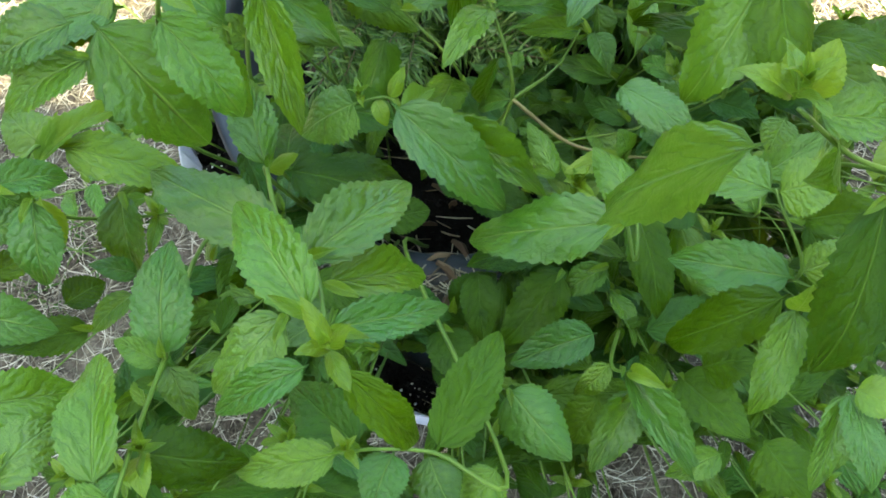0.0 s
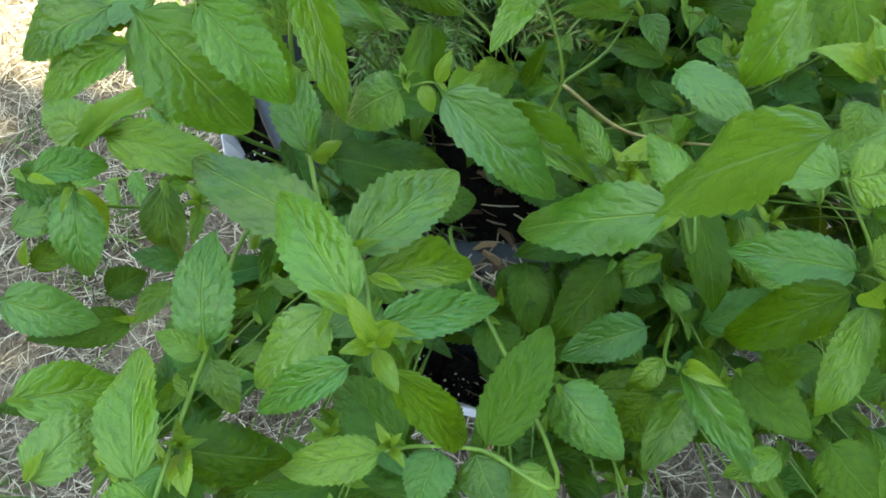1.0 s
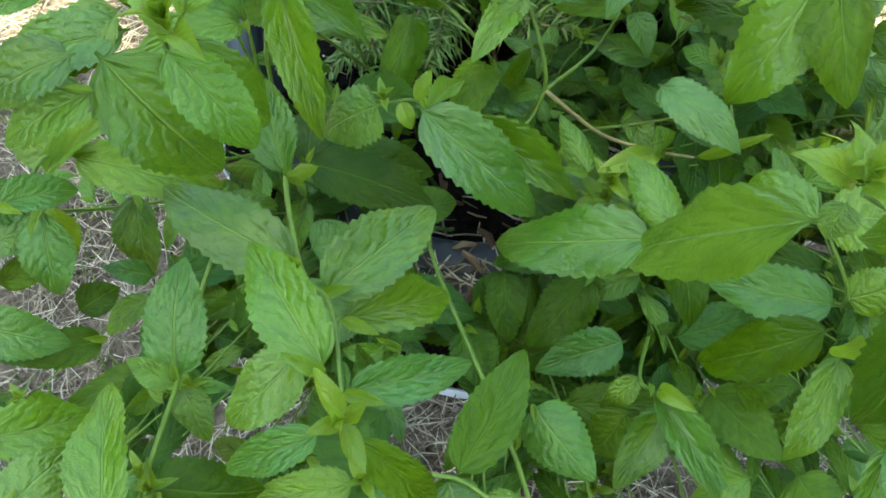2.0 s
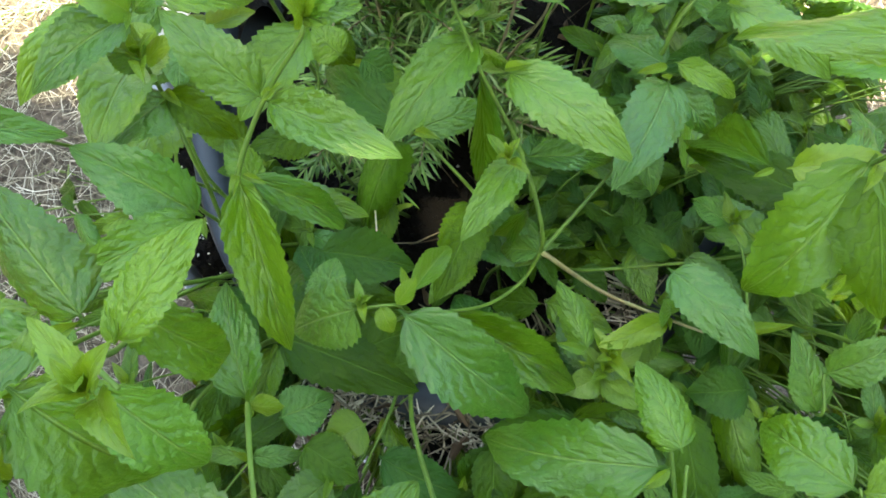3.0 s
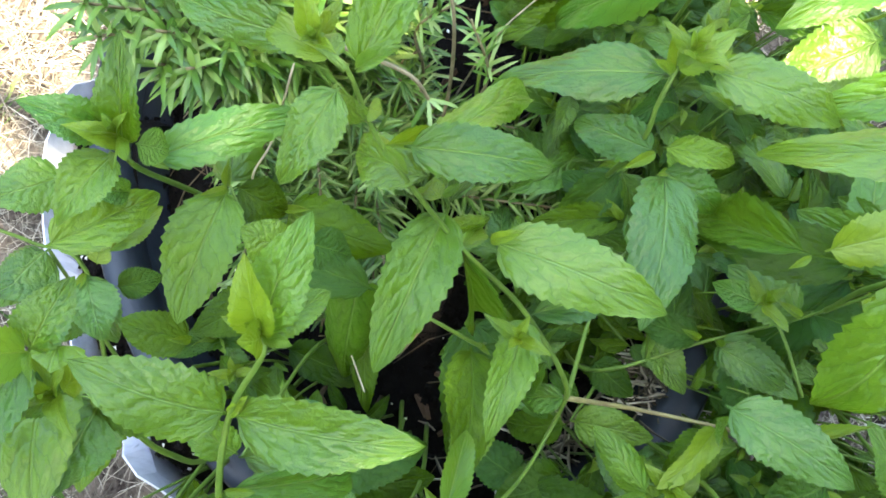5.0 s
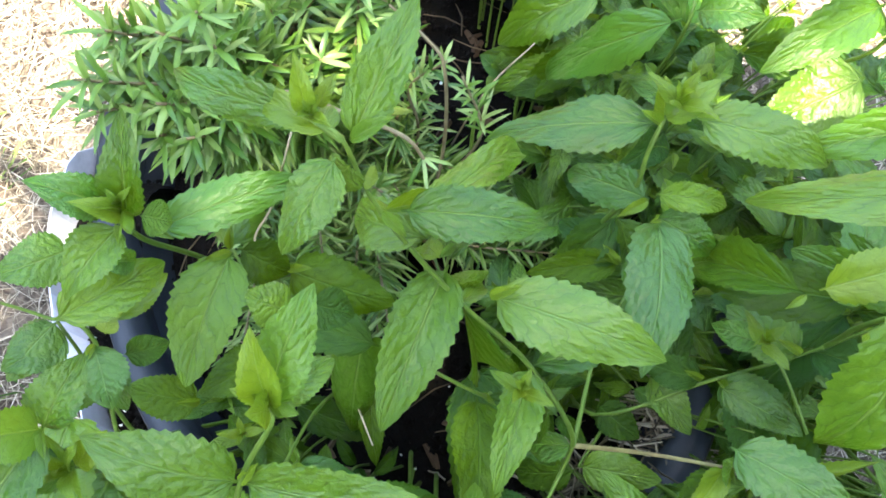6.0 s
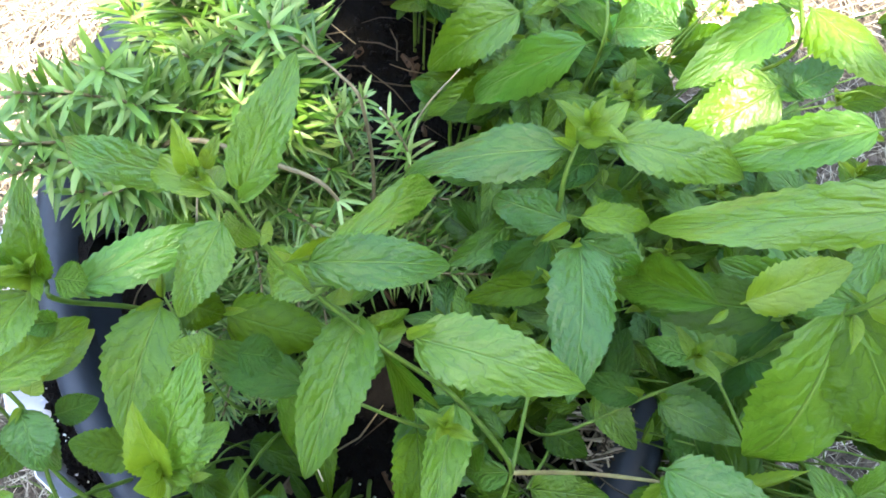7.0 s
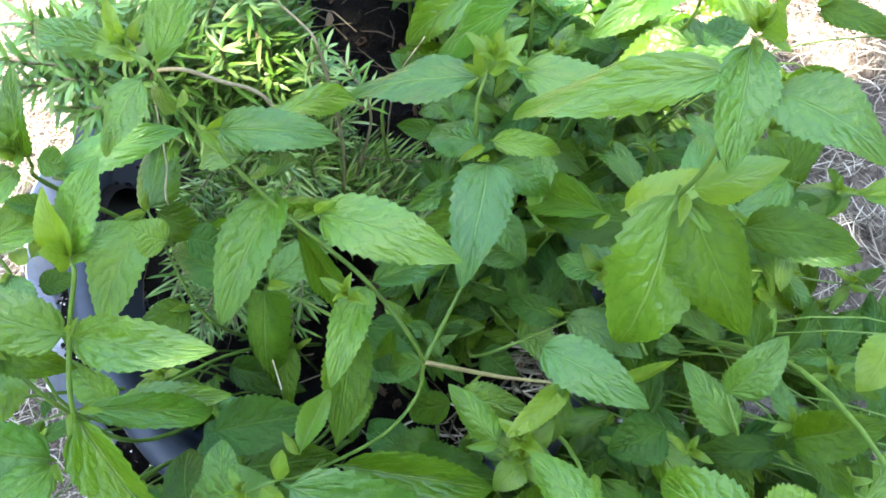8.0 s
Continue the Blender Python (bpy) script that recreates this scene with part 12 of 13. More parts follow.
s = mint_stem((0.102, 0.589, 0.220), (0.121, 0.607, 0.269), (0.141, 0.625, 0.298), r=0.0013)
leaf(s, (0.133, 0.617, 0.282), (0.172, 0.622, 0.290), 0.0181, 2)
leaf(s, (0.141, 0.625, 0.298), (0.154, 0.597, 0.300), 0.0156, 8)
leaf(s, (0.141, 0.625, 0.298), (0.114, 0.664, 0.294), 0.0239, -21, "o")

s = mint_stem((0.101, 0.401, 0.220), (0.121, 0.379, 0.299), (0.141, 0.357, 0.359), r=0.0013)
leaf(s, (0.125, 0.375, 0.303), (0.122, 0.414, 0.298), 0.0176, -12, "o")
leaf(s, (0.125, 0.375, 0.303), (0.136, 0.348, 0.308), 0.0145, -17, "o")
leaf(s, (0.133, 0.366, 0.331), (0.159, 0.364, 0.323), 0.013, -8)
leaf(s, (0.141, 0.357, 0.359), (0.134, 0.394, 0.350), 0.0199, -7, "o")

s = mint_stem((0.102, 0.602, 0.220), (0.122, 0.623, 0.268), (0.141, 0.644, 0.295), r=0.0013)
leaf(s, (0.133, 0.636, 0.280), (0.155, 0.663, 0.284), 0.0182, 11, "o")
leaf(s, (0.141, 0.644, 0.295), (0.167, 0.619, 0.297), 0.0164, 17, "o")
leaf(s, (0.141, 0.644, 0.295), (0.104, 0.664, 0.282), 0.0215, -4, "o")

s = mint_stem((0.111, 0.479, 0.220), (0.133, 0.474, 0.292), (0.155, 0.468, 0.344), r=0.0013)
leaf(s, (0.137, 0.473, 0.294), (0.118, 0.509, 0.295), 0.0187, 3, "o")
leaf(s, (0.137, 0.473, 0.294), (0.140, 0.430, 0.295), 0.0192, -22)
leaf(s, (0.146, 0.471, 0.319), (0.173, 0.488, 0.323), 0.0155, 16)

s = mint_stem((0.052, 0.345, 0.220), (0.062, 0.310, 0.288), (0.071, 0.276, 0.336), r=0.0013)
leaf(s, (0.071, 0.276, 0.336), (0.097, 0.257, 0.338), 0.0169, 3)
leaf(s, (0.071, 0.276, 0.336), (0.052, 0.298, 0.337), 0.0156, -4, "o")

s = mint_stem((0.075, 0.402, 0.220), (0.089, 0.380, 0.291), (0.103, 0.358, 0.342), r=0.0013)
leaf(s, (0.098, 0.367, 0.317), (0.102, 0.398, 0.319), 0.0152, -7, "o")

s = mint_stem((0.025, 0.334, 0.220), (0.029, 0.298, 0.277), (0.032, 0.261, 0.314), r=0.0013)
leaf(s, (0.031, 0.276, 0.296), (0.064, 0.271, 0.300), 0.0166, -20, "o")
leaf(s, (0.032, 0.261, 0.314), (0.026, 0.219, 0.302), 0.019, -2, "o")
leaf(s, (0.032, 0.261, 0.314), (0.036, 0.297, 0.321), 0.0178, -10, "o")

s = mint_stem((0.114, 0.477, 0.220), (0.136, 0.471, 0.270), (0.158, 0.465, 0.301), r=0.0013)

s = mint_stem((0.094, 0.621, 0.220), (0.112, 0.646, 0.300), (0.131, 0.671, 0.359), r=0.0013)
leaf(s, (0.116, 0.651, 0.303), (0.116, 0.687, 0.301), 0.0183, 22, "o")
leaf(s, (0.116, 0.651, 0.303), (0.107, 0.616, 0.306), 0.0183, 14, "o")
leaf(s, (0.123, 0.661, 0.331), (0.083, 0.669, 0.324), 0.0208, -15)
leaf(s, (0.123, 0.661, 0.331), (0.158, 0.652, 0.329), 0.0165, 20, "o")
leaf(s, (0.131, 0.671, 0.359), (0.126, 0.637, 0.364), 0.0162, 13, "o")
leaf(s, (0.131, 0.671, 0.359), (0.139, 0.696, 0.352), 0.0129, 16)

s = mint_stem((0.095, 0.600, 0.220), (0.113, 0.621, 0.273), (0.132, 0.641, 0.306), r=0.0013)
leaf(s, (0.117, 0.625, 0.271), (0.111, 0.654, 0.271), 0.0148, 4, "o")
leaf(s, (0.124, 0.633, 0.289), (0.093, 0.641, 0.284), 0.0162, -18)
leaf(s, (0.124, 0.633, 0.289), (0.166, 0.625, 0.298), 0.0204, 15, "o")
leaf(s, (0.132, 0.641, 0.306), (0.122, 0.597, 0.315), 0.0227, 15, "o")
leaf(s, (0.132, 0.641, 0.306), (0.128, 0.673, 0.295), 0.0156, -10, "o")

s = mint_stem((0.116, 0.573, 0.220), (0.139, 0.587, 0.271), (0.161, 0.602, 0.301), r=0.0013)
leaf(s, (0.152, 0.596, 0.285), (0.130, 0.557, 0.278), 0.0214, -5, "o")
leaf(s, (0.152, 0.596, 0.285), (0.158, 0.624, 0.278), 0.0141, 11, "o")
leaf(s, (0.161, 0.602, 0.301), (0.206, 0.604, 0.295), 0.0226, -22, "o")
leaf(s, (0.161, 0.602, 0.301), (0.134, 0.617, 0.309), 0.0154, -19, "o")

s = mint_stem((0.122, 0.507, 0.220), (0.146, 0.507, 0.295), (0.170, 0.508, 0.349), r=0.0013)
leaf(s, (0.151, 0.507, 0.298), (0.133, 0.546, 0.305), 0.0193, 7, "o")
leaf(s, (0.160, 0.507, 0.323), (0.132, 0.498, 0.317), 0.0148, 4, "o")
leaf(s, (0.160, 0.507, 0.323), (0.194, 0.538, 0.311), 0.0239, 10, "o")
leaf(s, (0.170, 0.508, 0.349), (0.161, 0.540, 0.343), 0.0165, -1, "o")

s = mint_stem((0.124, 0.418, 0.220), (0.148, 0.399, 0.297), (0.173, 0.380, 0.353), r=0.0013)
leaf(s, (0.163, 0.388, 0.327), (0.144, 0.354, 0.331), 0.0195, -6, "o")

s = mint_stem((0.090, 0.366, 0.220), (0.107, 0.336, 0.295), (0.124, 0.306, 0.350), r=0.0013)

s = mint_stem((0.094, 0.621, 0.220), (0.113, 0.646, 0.297), (0.131, 0.671, 0.354), r=0.0013)
leaf(s, (0.116, 0.651, 0.301), (0.071, 0.663, 0.299), 0.0244, 17, "o")
leaf(s, (0.116, 0.651, 0.301), (0.159, 0.636, 0.287), 0.0209, -11, "o")
leaf(s, (0.123, 0.661, 0.327), (0.093, 0.628, 0.317), 0.0212, -12)
leaf(s, (0.123, 0.661, 0.327), (0.146, 0.701, 0.329), 0.0245, -22)
leaf(s, (0.131, 0.671, 0.354), (0.162, 0.650, 0.363), 0.0188, -4, "o")
leaf(s, (0.131, 0.671, 0.354), (0.097, 0.693, 0.349), 0.0179, -15, "o")

s = mint_stem((0.132, 0.434, 0.220), (0.158, 0.418, 0.281), (0.185, 0.403, 0.323), r=0.0013)
leaf(s, (0.174, 0.409, 0.302), (0.209, 0.380, 0.298), 0.0227, -14, "o")
leaf(s, (0.185, 0.403, 0.323), (0.207, 0.428, 0.313), 0.0169, -20, "o")

s = mint_stem((0.096, 0.623, 0.220), (0.115, 0.649, 0.273), (0.133, 0.674, 0.307), r=0.0013)
leaf(s, (0.119, 0.654, 0.272), (0.148, 0.683, 0.270), 0.0214, 7, "o")
leaf(s, (0.119, 0.654, 0.272), (0.094, 0.635, 0.278), 0.0151, 21, "o")
leaf(s, (0.126, 0.664, 0.289), (0.108, 0.691, 0.290), 0.0162, -2, "o")
leaf(s, (0.126, 0.664, 0.289), (0.156, 0.646, 0.282), 0.0175, 16, "o")
leaf(s, (0.133, 0.674, 0.307), (0.114, 0.656, 0.304), 0.0121)
leaf(s, (0.133, 0.674, 0.307), (0.154, 0.700, 0.312), 0.0159, 13, "o")

s = mint_stem((-0.080, 0.444, 0.220), (-0.099, 0.431, 0.273), (-0.118, 0.418, 0.307), r=0.0013)
leaf(s, (-0.110, 0.423, 0.289), (-0.098, 0.391, 0.298), 0.0169, 15)

s = mint_stem((0.118, 0.525, 0.220), (0.141, 0.529, 0.282), (0.164, 0.533, 0.324), r=0.0013)
leaf(s, (0.145, 0.530, 0.283), (0.118, 0.553, 0.279), 0.016, -1, "o")
leaf(s, (0.145, 0.530, 0.283), (0.186, 0.517, 0.292), 0.0191, -3, "o")
leaf(s, (0.154, 0.531, 0.303), (0.126, 0.497, 0.291), 0.0226, -11)
leaf(s, (0.154, 0.531, 0.303), (0.166, 0.558, 0.295), 0.0149, -6, "o")
leaf(s, (0.164, 0.533, 0.324), (0.198, 0.506, 0.325), 0.0206, 1, "o")
leaf(s, (0.164, 0.533, 0.324), (0.123, 0.547, 0.313), 0.02, -15, "o")

# outer shoots
s = mint_stem((0.134, 0.441, 0.220), (0.187, 0.430, 0.340), (0.240, 0.419, 0.241), r=0.001)
leaf(s, (0.176, 0.432, 0.281), (0.140, 0.429, 0.286), 0.0169, 1)
leaf(s, (0.176, 0.432, 0.281), (0.222, 0.433, 0.267), 0.0227, -8, "o")
leaf(s, (0.219, 0.423, 0.272), (0.266, 0.424, 0.270), 0.0236, 21, "o")
leaf(s, (0.219, 0.423, 0.272), (0.183, 0.434, 0.263), 0.0176, -13)
leaf(s, (0.240, 0.419, 0.241), (0.231, 0.466, 0.240), 0.0217, -18)
leaf(s, (0.240, 0.419, 0.241), (0.236, 0.376, 0.244), 0.019, -2, "o")

s = mint_stem((0.139, 0.418, 0.220), (0.217, 0.392, 0.340), (0.296, 0.367, 0.311), r=0.001)
leaf(s, (0.202, 0.398, 0.292), (0.216, 0.437, 0.282), 0.0177, -9)
leaf(s, (0.202, 0.398, 0.292), (0.175, 0.352, 0.270), 0.0262, 21)
leaf(s, (0.233, 0.387, 0.310), (0.177, 0.398, 0.299), 0.0265, -22, "o")
leaf(s, (0.233, 0.387, 0.310), (0.270, 0.357, 0.288), 0.0226, -7, "o")
leaf(s, (0.264, 0.377, 0.317), (0.234, 0.331, 0.309), 0.0247, 14)
leaf(s, (0.264, 0.377, 0.317), (0.275, 0.428, 0.313), 0.0267, -5, "o")
leaf(s, (0.296, 0.367, 0.311), (0.348, 0.344, 0.287), 0.0259, -11)
leaf(s, (0.296, 0.367, 0.311), (0.247, 0.383, 0.300), 0.0255, 7)

s = mint_stem((0.124, 0.307, 0.221), (0.197, 0.228, 0.342), (0.266, 0.143, 0.305), r=0.001)
leaf(s, (0.182, 0.242, 0.293), (0.172, 0.279, 0.276), 0.0175, 22)
leaf(s, (0.182, 0.242, 0.293), (0.198, 0.215, 0.293), 0.0135, 14, "o")
leaf(s, (0.210, 0.210, 0.309), (0.179, 0.187, 0.305), 0.0196, -18, "o")
leaf(s, (0.210, 0.210, 0.309), (0.240, 0.233, 0.311), 0.0191, 6)
leaf(s, (0.238, 0.176, 0.314), (0.257, 0.141, 0.319), 0.0175, 4, "o")
leaf(s, (0.238, 0.176, 0.314), (0.226, 0.202, 0.300), 0.0125, -17)
leaf(s, (0.266, 0.143, 0.305), (0.296, 0.148, 0.303), 0.0139, -14)
leaf(s, (0.266, 0.143, 0.305), (0.234, 0.120, 0.298), 0.0176, 10)

s = mint_stem((0.125, 0.345, 0.220), (0.202, 0.274, 0.340), (0.278, 0.204, 0.166), r=0.001)
leaf(s, (0.186, 0.289, 0.269), (0.177, 0.250, 0.259), 0.0173, 18, "o")
leaf(s, (0.217, 0.260, 0.258), (0.244, 0.236, 0.259), 0.0171, 3, "o")
leaf(s, (0.248, 0.232, 0.224), (0.234, 0.197, 0.216), 0.0179, -6)
leaf(s, (0.248, 0.232, 0.224), (0.264, 0.257, 0.221), 0.0149, 19)
leaf(s, (0.278, 0.204, 0.166), (0.309, 0.180, 0.165), 0.0167, -12, "o")
leaf(s, (0.278, 0.204, 0.166), (0.257, 0.226, 0.165), 0.0156, -14, "o")

s = mint_stem((0.135, 0.502, 0.220), (0.192, 0.528, 0.340), (0.249, 0.554, 0.204), r=0.001)
leaf(s, (0.181, 0.523, 0.275), (0.162, 0.481, 0.277), 0.0205, 8)
leaf(s, (0.203, 0.533, 0.272), (0.167, 0.570, 0.262), 0.0243, -22)
leaf(s, (0.226, 0.543, 0.248), (0.240, 0.585, 0.242), 0.021, 0, "o")
leaf(s, (0.249, 0.554, 0.204), (0.211, 0.583, 0.190), 0.0219, 20)

s = mint_stem((0.120, 0.308, 0.221), (0.153, 0.231, 0.343), (0.180, 0.146, 0.265), r=0.001)
leaf(s, (0.169, 0.180, 0.288), (0.174, 0.145, 0.293), 0.0167, 11, "o")
leaf(s, (0.169, 0.180, 0.288), (0.154, 0.202, 0.276), 0.0125, 18)
leaf(s, (0.180, 0.146, 0.265), (0.207, 0.152, 0.259), 0.0136, -1)
leaf(s, (0.180, 0.146, 0.265), (0.158, 0.130, 0.260), 0.0142, -3, "o")

s = mint_stem((0.115, 0.461, 0.220), (0.228, 0.462, 0.340), (0.342, 0.463, 0.180), r=0.001)
leaf(s, (0.205, 0.462, 0.271), (0.225, 0.507, 0.273), 0.0253, -18, "o")
leaf(s, (0.205, 0.462, 0.271), (0.193, 0.412, 0.277), 0.0231, 21, "o")
leaf(s, (0.251, 0.462, 0.263), (0.208, 0.489, 0.247), 0.0239, 11)
leaf(s, (0.296, 0.462, 0.233), (0.277, 0.421, 0.228), 0.0193, 2)
leaf(s, (0.296, 0.462, 0.233), (0.318, 0.495, 0.219), 0.0174, 7, "o")

s = mint_stem((0.116, 0.474, 0.220), (0.252, 0.482, 0.340), (0.387, 0.491, 0.319), r=0.001)
leaf(s, (0.333, 0.487, 0.322), (0.367, 0.452, 0.314), 0.0245, 3, "o")

s = mint_stem((0.125, 0.308, 0.221), (0.240, 0.228, 0.341), (0.349, 0.140, 0.282), r=0.001)
leaf(s, (0.216, 0.242, 0.288), (0.243, 0.271, 0.278), 0.0188, 16)
leaf(s, (0.216, 0.242, 0.288), (0.176, 0.230, 0.274), 0.0199, -18, "o")
leaf(s, (0.261, 0.209, 0.301), (0.236, 0.234, 0.292), 0.017, -17, "o")
leaf(s, (0.261, 0.209, 0.301), (0.271, 0.174, 0.302), 0.0183, 12)
leaf(s, (0.305, 0.175, 0.299), (0.265, 0.150, 0.303), 0.0208, -20)
leaf(s, (0.305, 0.175, 0.299), (0.348, 0.195, 0.295), 0.024, -5, "o")
leaf(s, (0.349, 0.140, 0.282), (0.369, 0.099, 0.265), 0.0217, -8, "o")
leaf(s, (0.349, 0.140, 0.282), (0.323, 0.173, 0.276), 0.0194, 4, "o")

s = mint_stem((0.133, 0.456, 0.220), (0.258, 0.454, 0.340), (0.383, 0.452, 0.313), r=0.001)

s = mint_stem((0.134, 0.470, 0.220), (0.212, 0.477, 0.340), (0.289, 0.483, 0.197), r=0.001)
leaf(s, (0.227, 0.478, 0.269), (0.190, 0.449, 0.250), 0.0244, -7)

s = mint_stem((0.129, 0.457, 0.220), (0.204, 0.455, 0.340), (0.279, 0.453, 0.263), r=0.001)
leaf(s, (0.189, 0.455, 0.284), (0.156, 0.425, 0.273), 0.0209, 15)
leaf(s, (0.219, 0.455, 0.293), (0.208, 0.487, 0.291), 0.0162, -22)
leaf(s, (0.279, 0.453, 0.263), (0.269, 0.483, 0.256), 0.0137, -15, "o")

s = mint_stem((0.111, 0.357, 0.220), (0.253, 0.293, 0.340), (0.394, 0.230, 0.168), r=0.001)
leaf(s, (0.224, 0.306, 0.269), (0.219, 0.350, 0.261), 0.0216, 5)
leaf(s, (0.224, 0.306, 0.269), (0.240, 0.268, 0.264), 0.019, 20, "o")
leaf(s, (0.281, 0.281, 0.259), (0.236, 0.285, 0.259), 0.0224, -15)
leaf(s, (0.281, 0.281, 0.259), (0.327, 0.289, 0.256), 0.022, 1)
leaf(s, (0.337, 0.255, 0.225), (0.330, 0.207, 0.220), 0.0214, -15)
leaf(s, (0.337, 0.255, 0.225), (0.336, 0.306, 0.211), 0.0234, -19)
leaf(s, (0.394, 0.230, 0.168), (0.438, 0.251, 0.170), 0.0254, 10, "o")
leaf(s, (0.394, 0.230, 0.168), (0.338, 0.225, 0.164), 0.0253, -13)

s = mint_stem((0.118, 0.462, 0.220), (0.191, 0.463, 0.340), (0.265, 0.465, 0.368), r=0.001)
leaf(s, (0.177, 0.463, 0.301), (0.147, 0.476, 0.299), 0.0148, 18)
leaf(s, (0.206, 0.464, 0.331), (0.225, 0.492, 0.329), 0.0145, 20)

s = mint_stem((0.130, 0.530, 0.220), (0.227, 0.573, 0.340), (0.324, 0.616, 0.292), r=0.001)
leaf(s, (0.207, 0.565, 0.289), (0.260, 0.574, 0.292), 0.0234, -6)
leaf(s, (0.207, 0.565, 0.289), (0.162, 0.552, 0.295), 0.0211, 20)
leaf(s, (0.246, 0.582, 0.303), (0.255, 0.541, 0.284), 0.0204, 8, "o")
leaf(s, (0.324, 0.616, 0.292), (0.310, 0.667, 0.281), 0.0247, -6, "o")

s = mint_stem((0.141, 0.487, 0.220), (0.232, 0.503, 0.340), (0.323, 0.519, 0.199), r=0.001)
leaf(s, (0.250, 0.506, 0.270), (0.267, 0.465, 0.263), 0.0212, 2)
leaf(s, (0.287, 0.513, 0.245), (0.256, 0.486, 0.248), 0.0182, 18, "o")

s = mint_stem((0.148, 0.368, 0.220), (0.178, 0.311, 0.340), (0.208, 0.255, 0.201), r=0.001)
leaf(s, (0.208, 0.255, 0.201), (0.211, 0.289, 0.201), 0.0156, -7)
leaf(s, (0.208, 0.255, 0.201), (0.200, 0.217, 0.200), 0.0171, 22)

s = mint_stem((0.143, 0.492, 0.220), (0.192, 0.511, 0.340), (0.241, 0.530, 0.298), r=0.001)
leaf(s, (0.222, 0.522, 0.309), (0.171, 0.500, 0.304), 0.026, 9, "o")
leaf(s, (0.222, 0.522, 0.309), (0.265, 0.530, 0.294), 0.0189, -13, "o")
leaf(s, (0.241, 0.530, 0.298), (0.269, 0.483, 0.277), 0.0283, -7)
leaf(s, (0.241, 0.530, 0.298), (0.226, 0.583, 0.294), 0.0246, 8)

s = mint_stem((0.115, 0.356, 0.220), (0.236, 0.292, 0.340), (0.356, 0.228, 0.305), r=0.001)
leaf(s, (0.212, 0.305, 0.291), (0.258, 0.277, 0.270), 0.0244, -21)
leaf(s, (0.260, 0.279, 0.308), (0.249, 0.224, 0.301), 0.0267, 20, "o")
leaf(s, (0.260, 0.279, 0.308), (0.280, 0.314, 0.299), 0.019, -9, "o")
leaf(s, (0.308, 0.254, 0.313), (0.347, 0.247, 0.304), 0.0194, -2, "o")
leaf(s, (0.308, 0.254, 0.313), (0.265, 0.264, 0.295), 0.0218, 19)
leaf(s, (0.356, 0.228, 0.305), (0.372, 0.281, 0.308), 0.024, -6)
leaf(s, (0.356, 0.228, 0.305), (0.346, 0.175, 0.312), 0.028, -5)

s = mint_stem((0.118, 0.335, 0.220), (0.222, 0.258, 0.340), (0.327, 0.182, 0.245), r=0.001)
leaf(s, (0.202, 0.274, 0.282), (0.187, 0.242, 0.274), 0.0158, -14)
leaf(s, (0.243, 0.243, 0.286), (0.203, 0.250, 0.289), 0.0209, 13)
leaf(s, (0.243, 0.243, 0.286), (0.285, 0.231, 0.278), 0.0187, -18)
leaf(s, (0.285, 0.212, 0.274), (0.272, 0.166, 0.277), 0.0246, -15, "o")
leaf(s, (0.285, 0.212, 0.274), (0.293, 0.250, 0.257), 0.0177, 2, "o")
leaf(s, (0.327, 0.182, 0.245), (0.371, 0.176, 0.233), 0.02, 7)
leaf(s, (0.327, 0.182, 0.245), (0.281, 0.189, 0.222), 0.0235, 9, "o")

s = mint_stem((0.146, 0.485, 0.220), (0.201, 0.501, 0.340), (0.256, 0.517, 0.376), r=0.001)
leaf(s, (0.190, 0.498, 0.303), (0.188, 0.548, 0.297), 0.0254, 16, "o")
leaf(s, (0.190, 0.498, 0.303), (0.176, 0.464, 0.286), 0.0162, 21, "o")
leaf(s, (0.212, 0.504, 0.334), (0.172, 0.509, 0.319), 0.0205, 1, "o")
leaf(s, (0.212, 0.504, 0.334), (0.258, 0.500, 0.331), 0.0233, 8)

s = mint_stem((0.135, 0.384, 0.220), (0.236, 0.337, 0.340), (0.337, 0.290, 0.219), r=0.001)
leaf(s, (0.216, 0.346, 0.277), (0.257, 0.338, 0.277), 0.0199, 9)
leaf(s, (0.256, 0.328, 0.277), (0.243, 0.279, 0.264), 0.0254, -6, "o")
leaf(s, (0.256, 0.328, 0.277), (0.264, 0.369, 0.270), 0.0203, -8, "o")
leaf(s, (0.296, 0.309, 0.258), (0.339, 0.312, 0.244), 0.0202, -5, "o")
leaf(s, (0.296, 0.309, 0.258), (0.249, 0.315, 0.244), 0.0232, 5)
leaf(s, (0.337, 0.290, 0.219), (0.350, 0.325, 0.210), 0.0188, -21, "o")
leaf(s, (0.337, 0.290, 0.219), (0.335, 0.238, 0.220), 0.0241, 6)

s = mint_stem((0.141, 0.454, 0.220), (0.276, 0.451, 0.340), (0.412, 0.448, 0.168), r=0.001)
leaf(s, (0.249, 0.452, 0.269), (0.271, 0.414, 0.275), 0.0222, -16)
leaf(s, (0.357, 0.449, 0.225), (0.340, 0.479, 0.208), 0.0158, 5, "o")

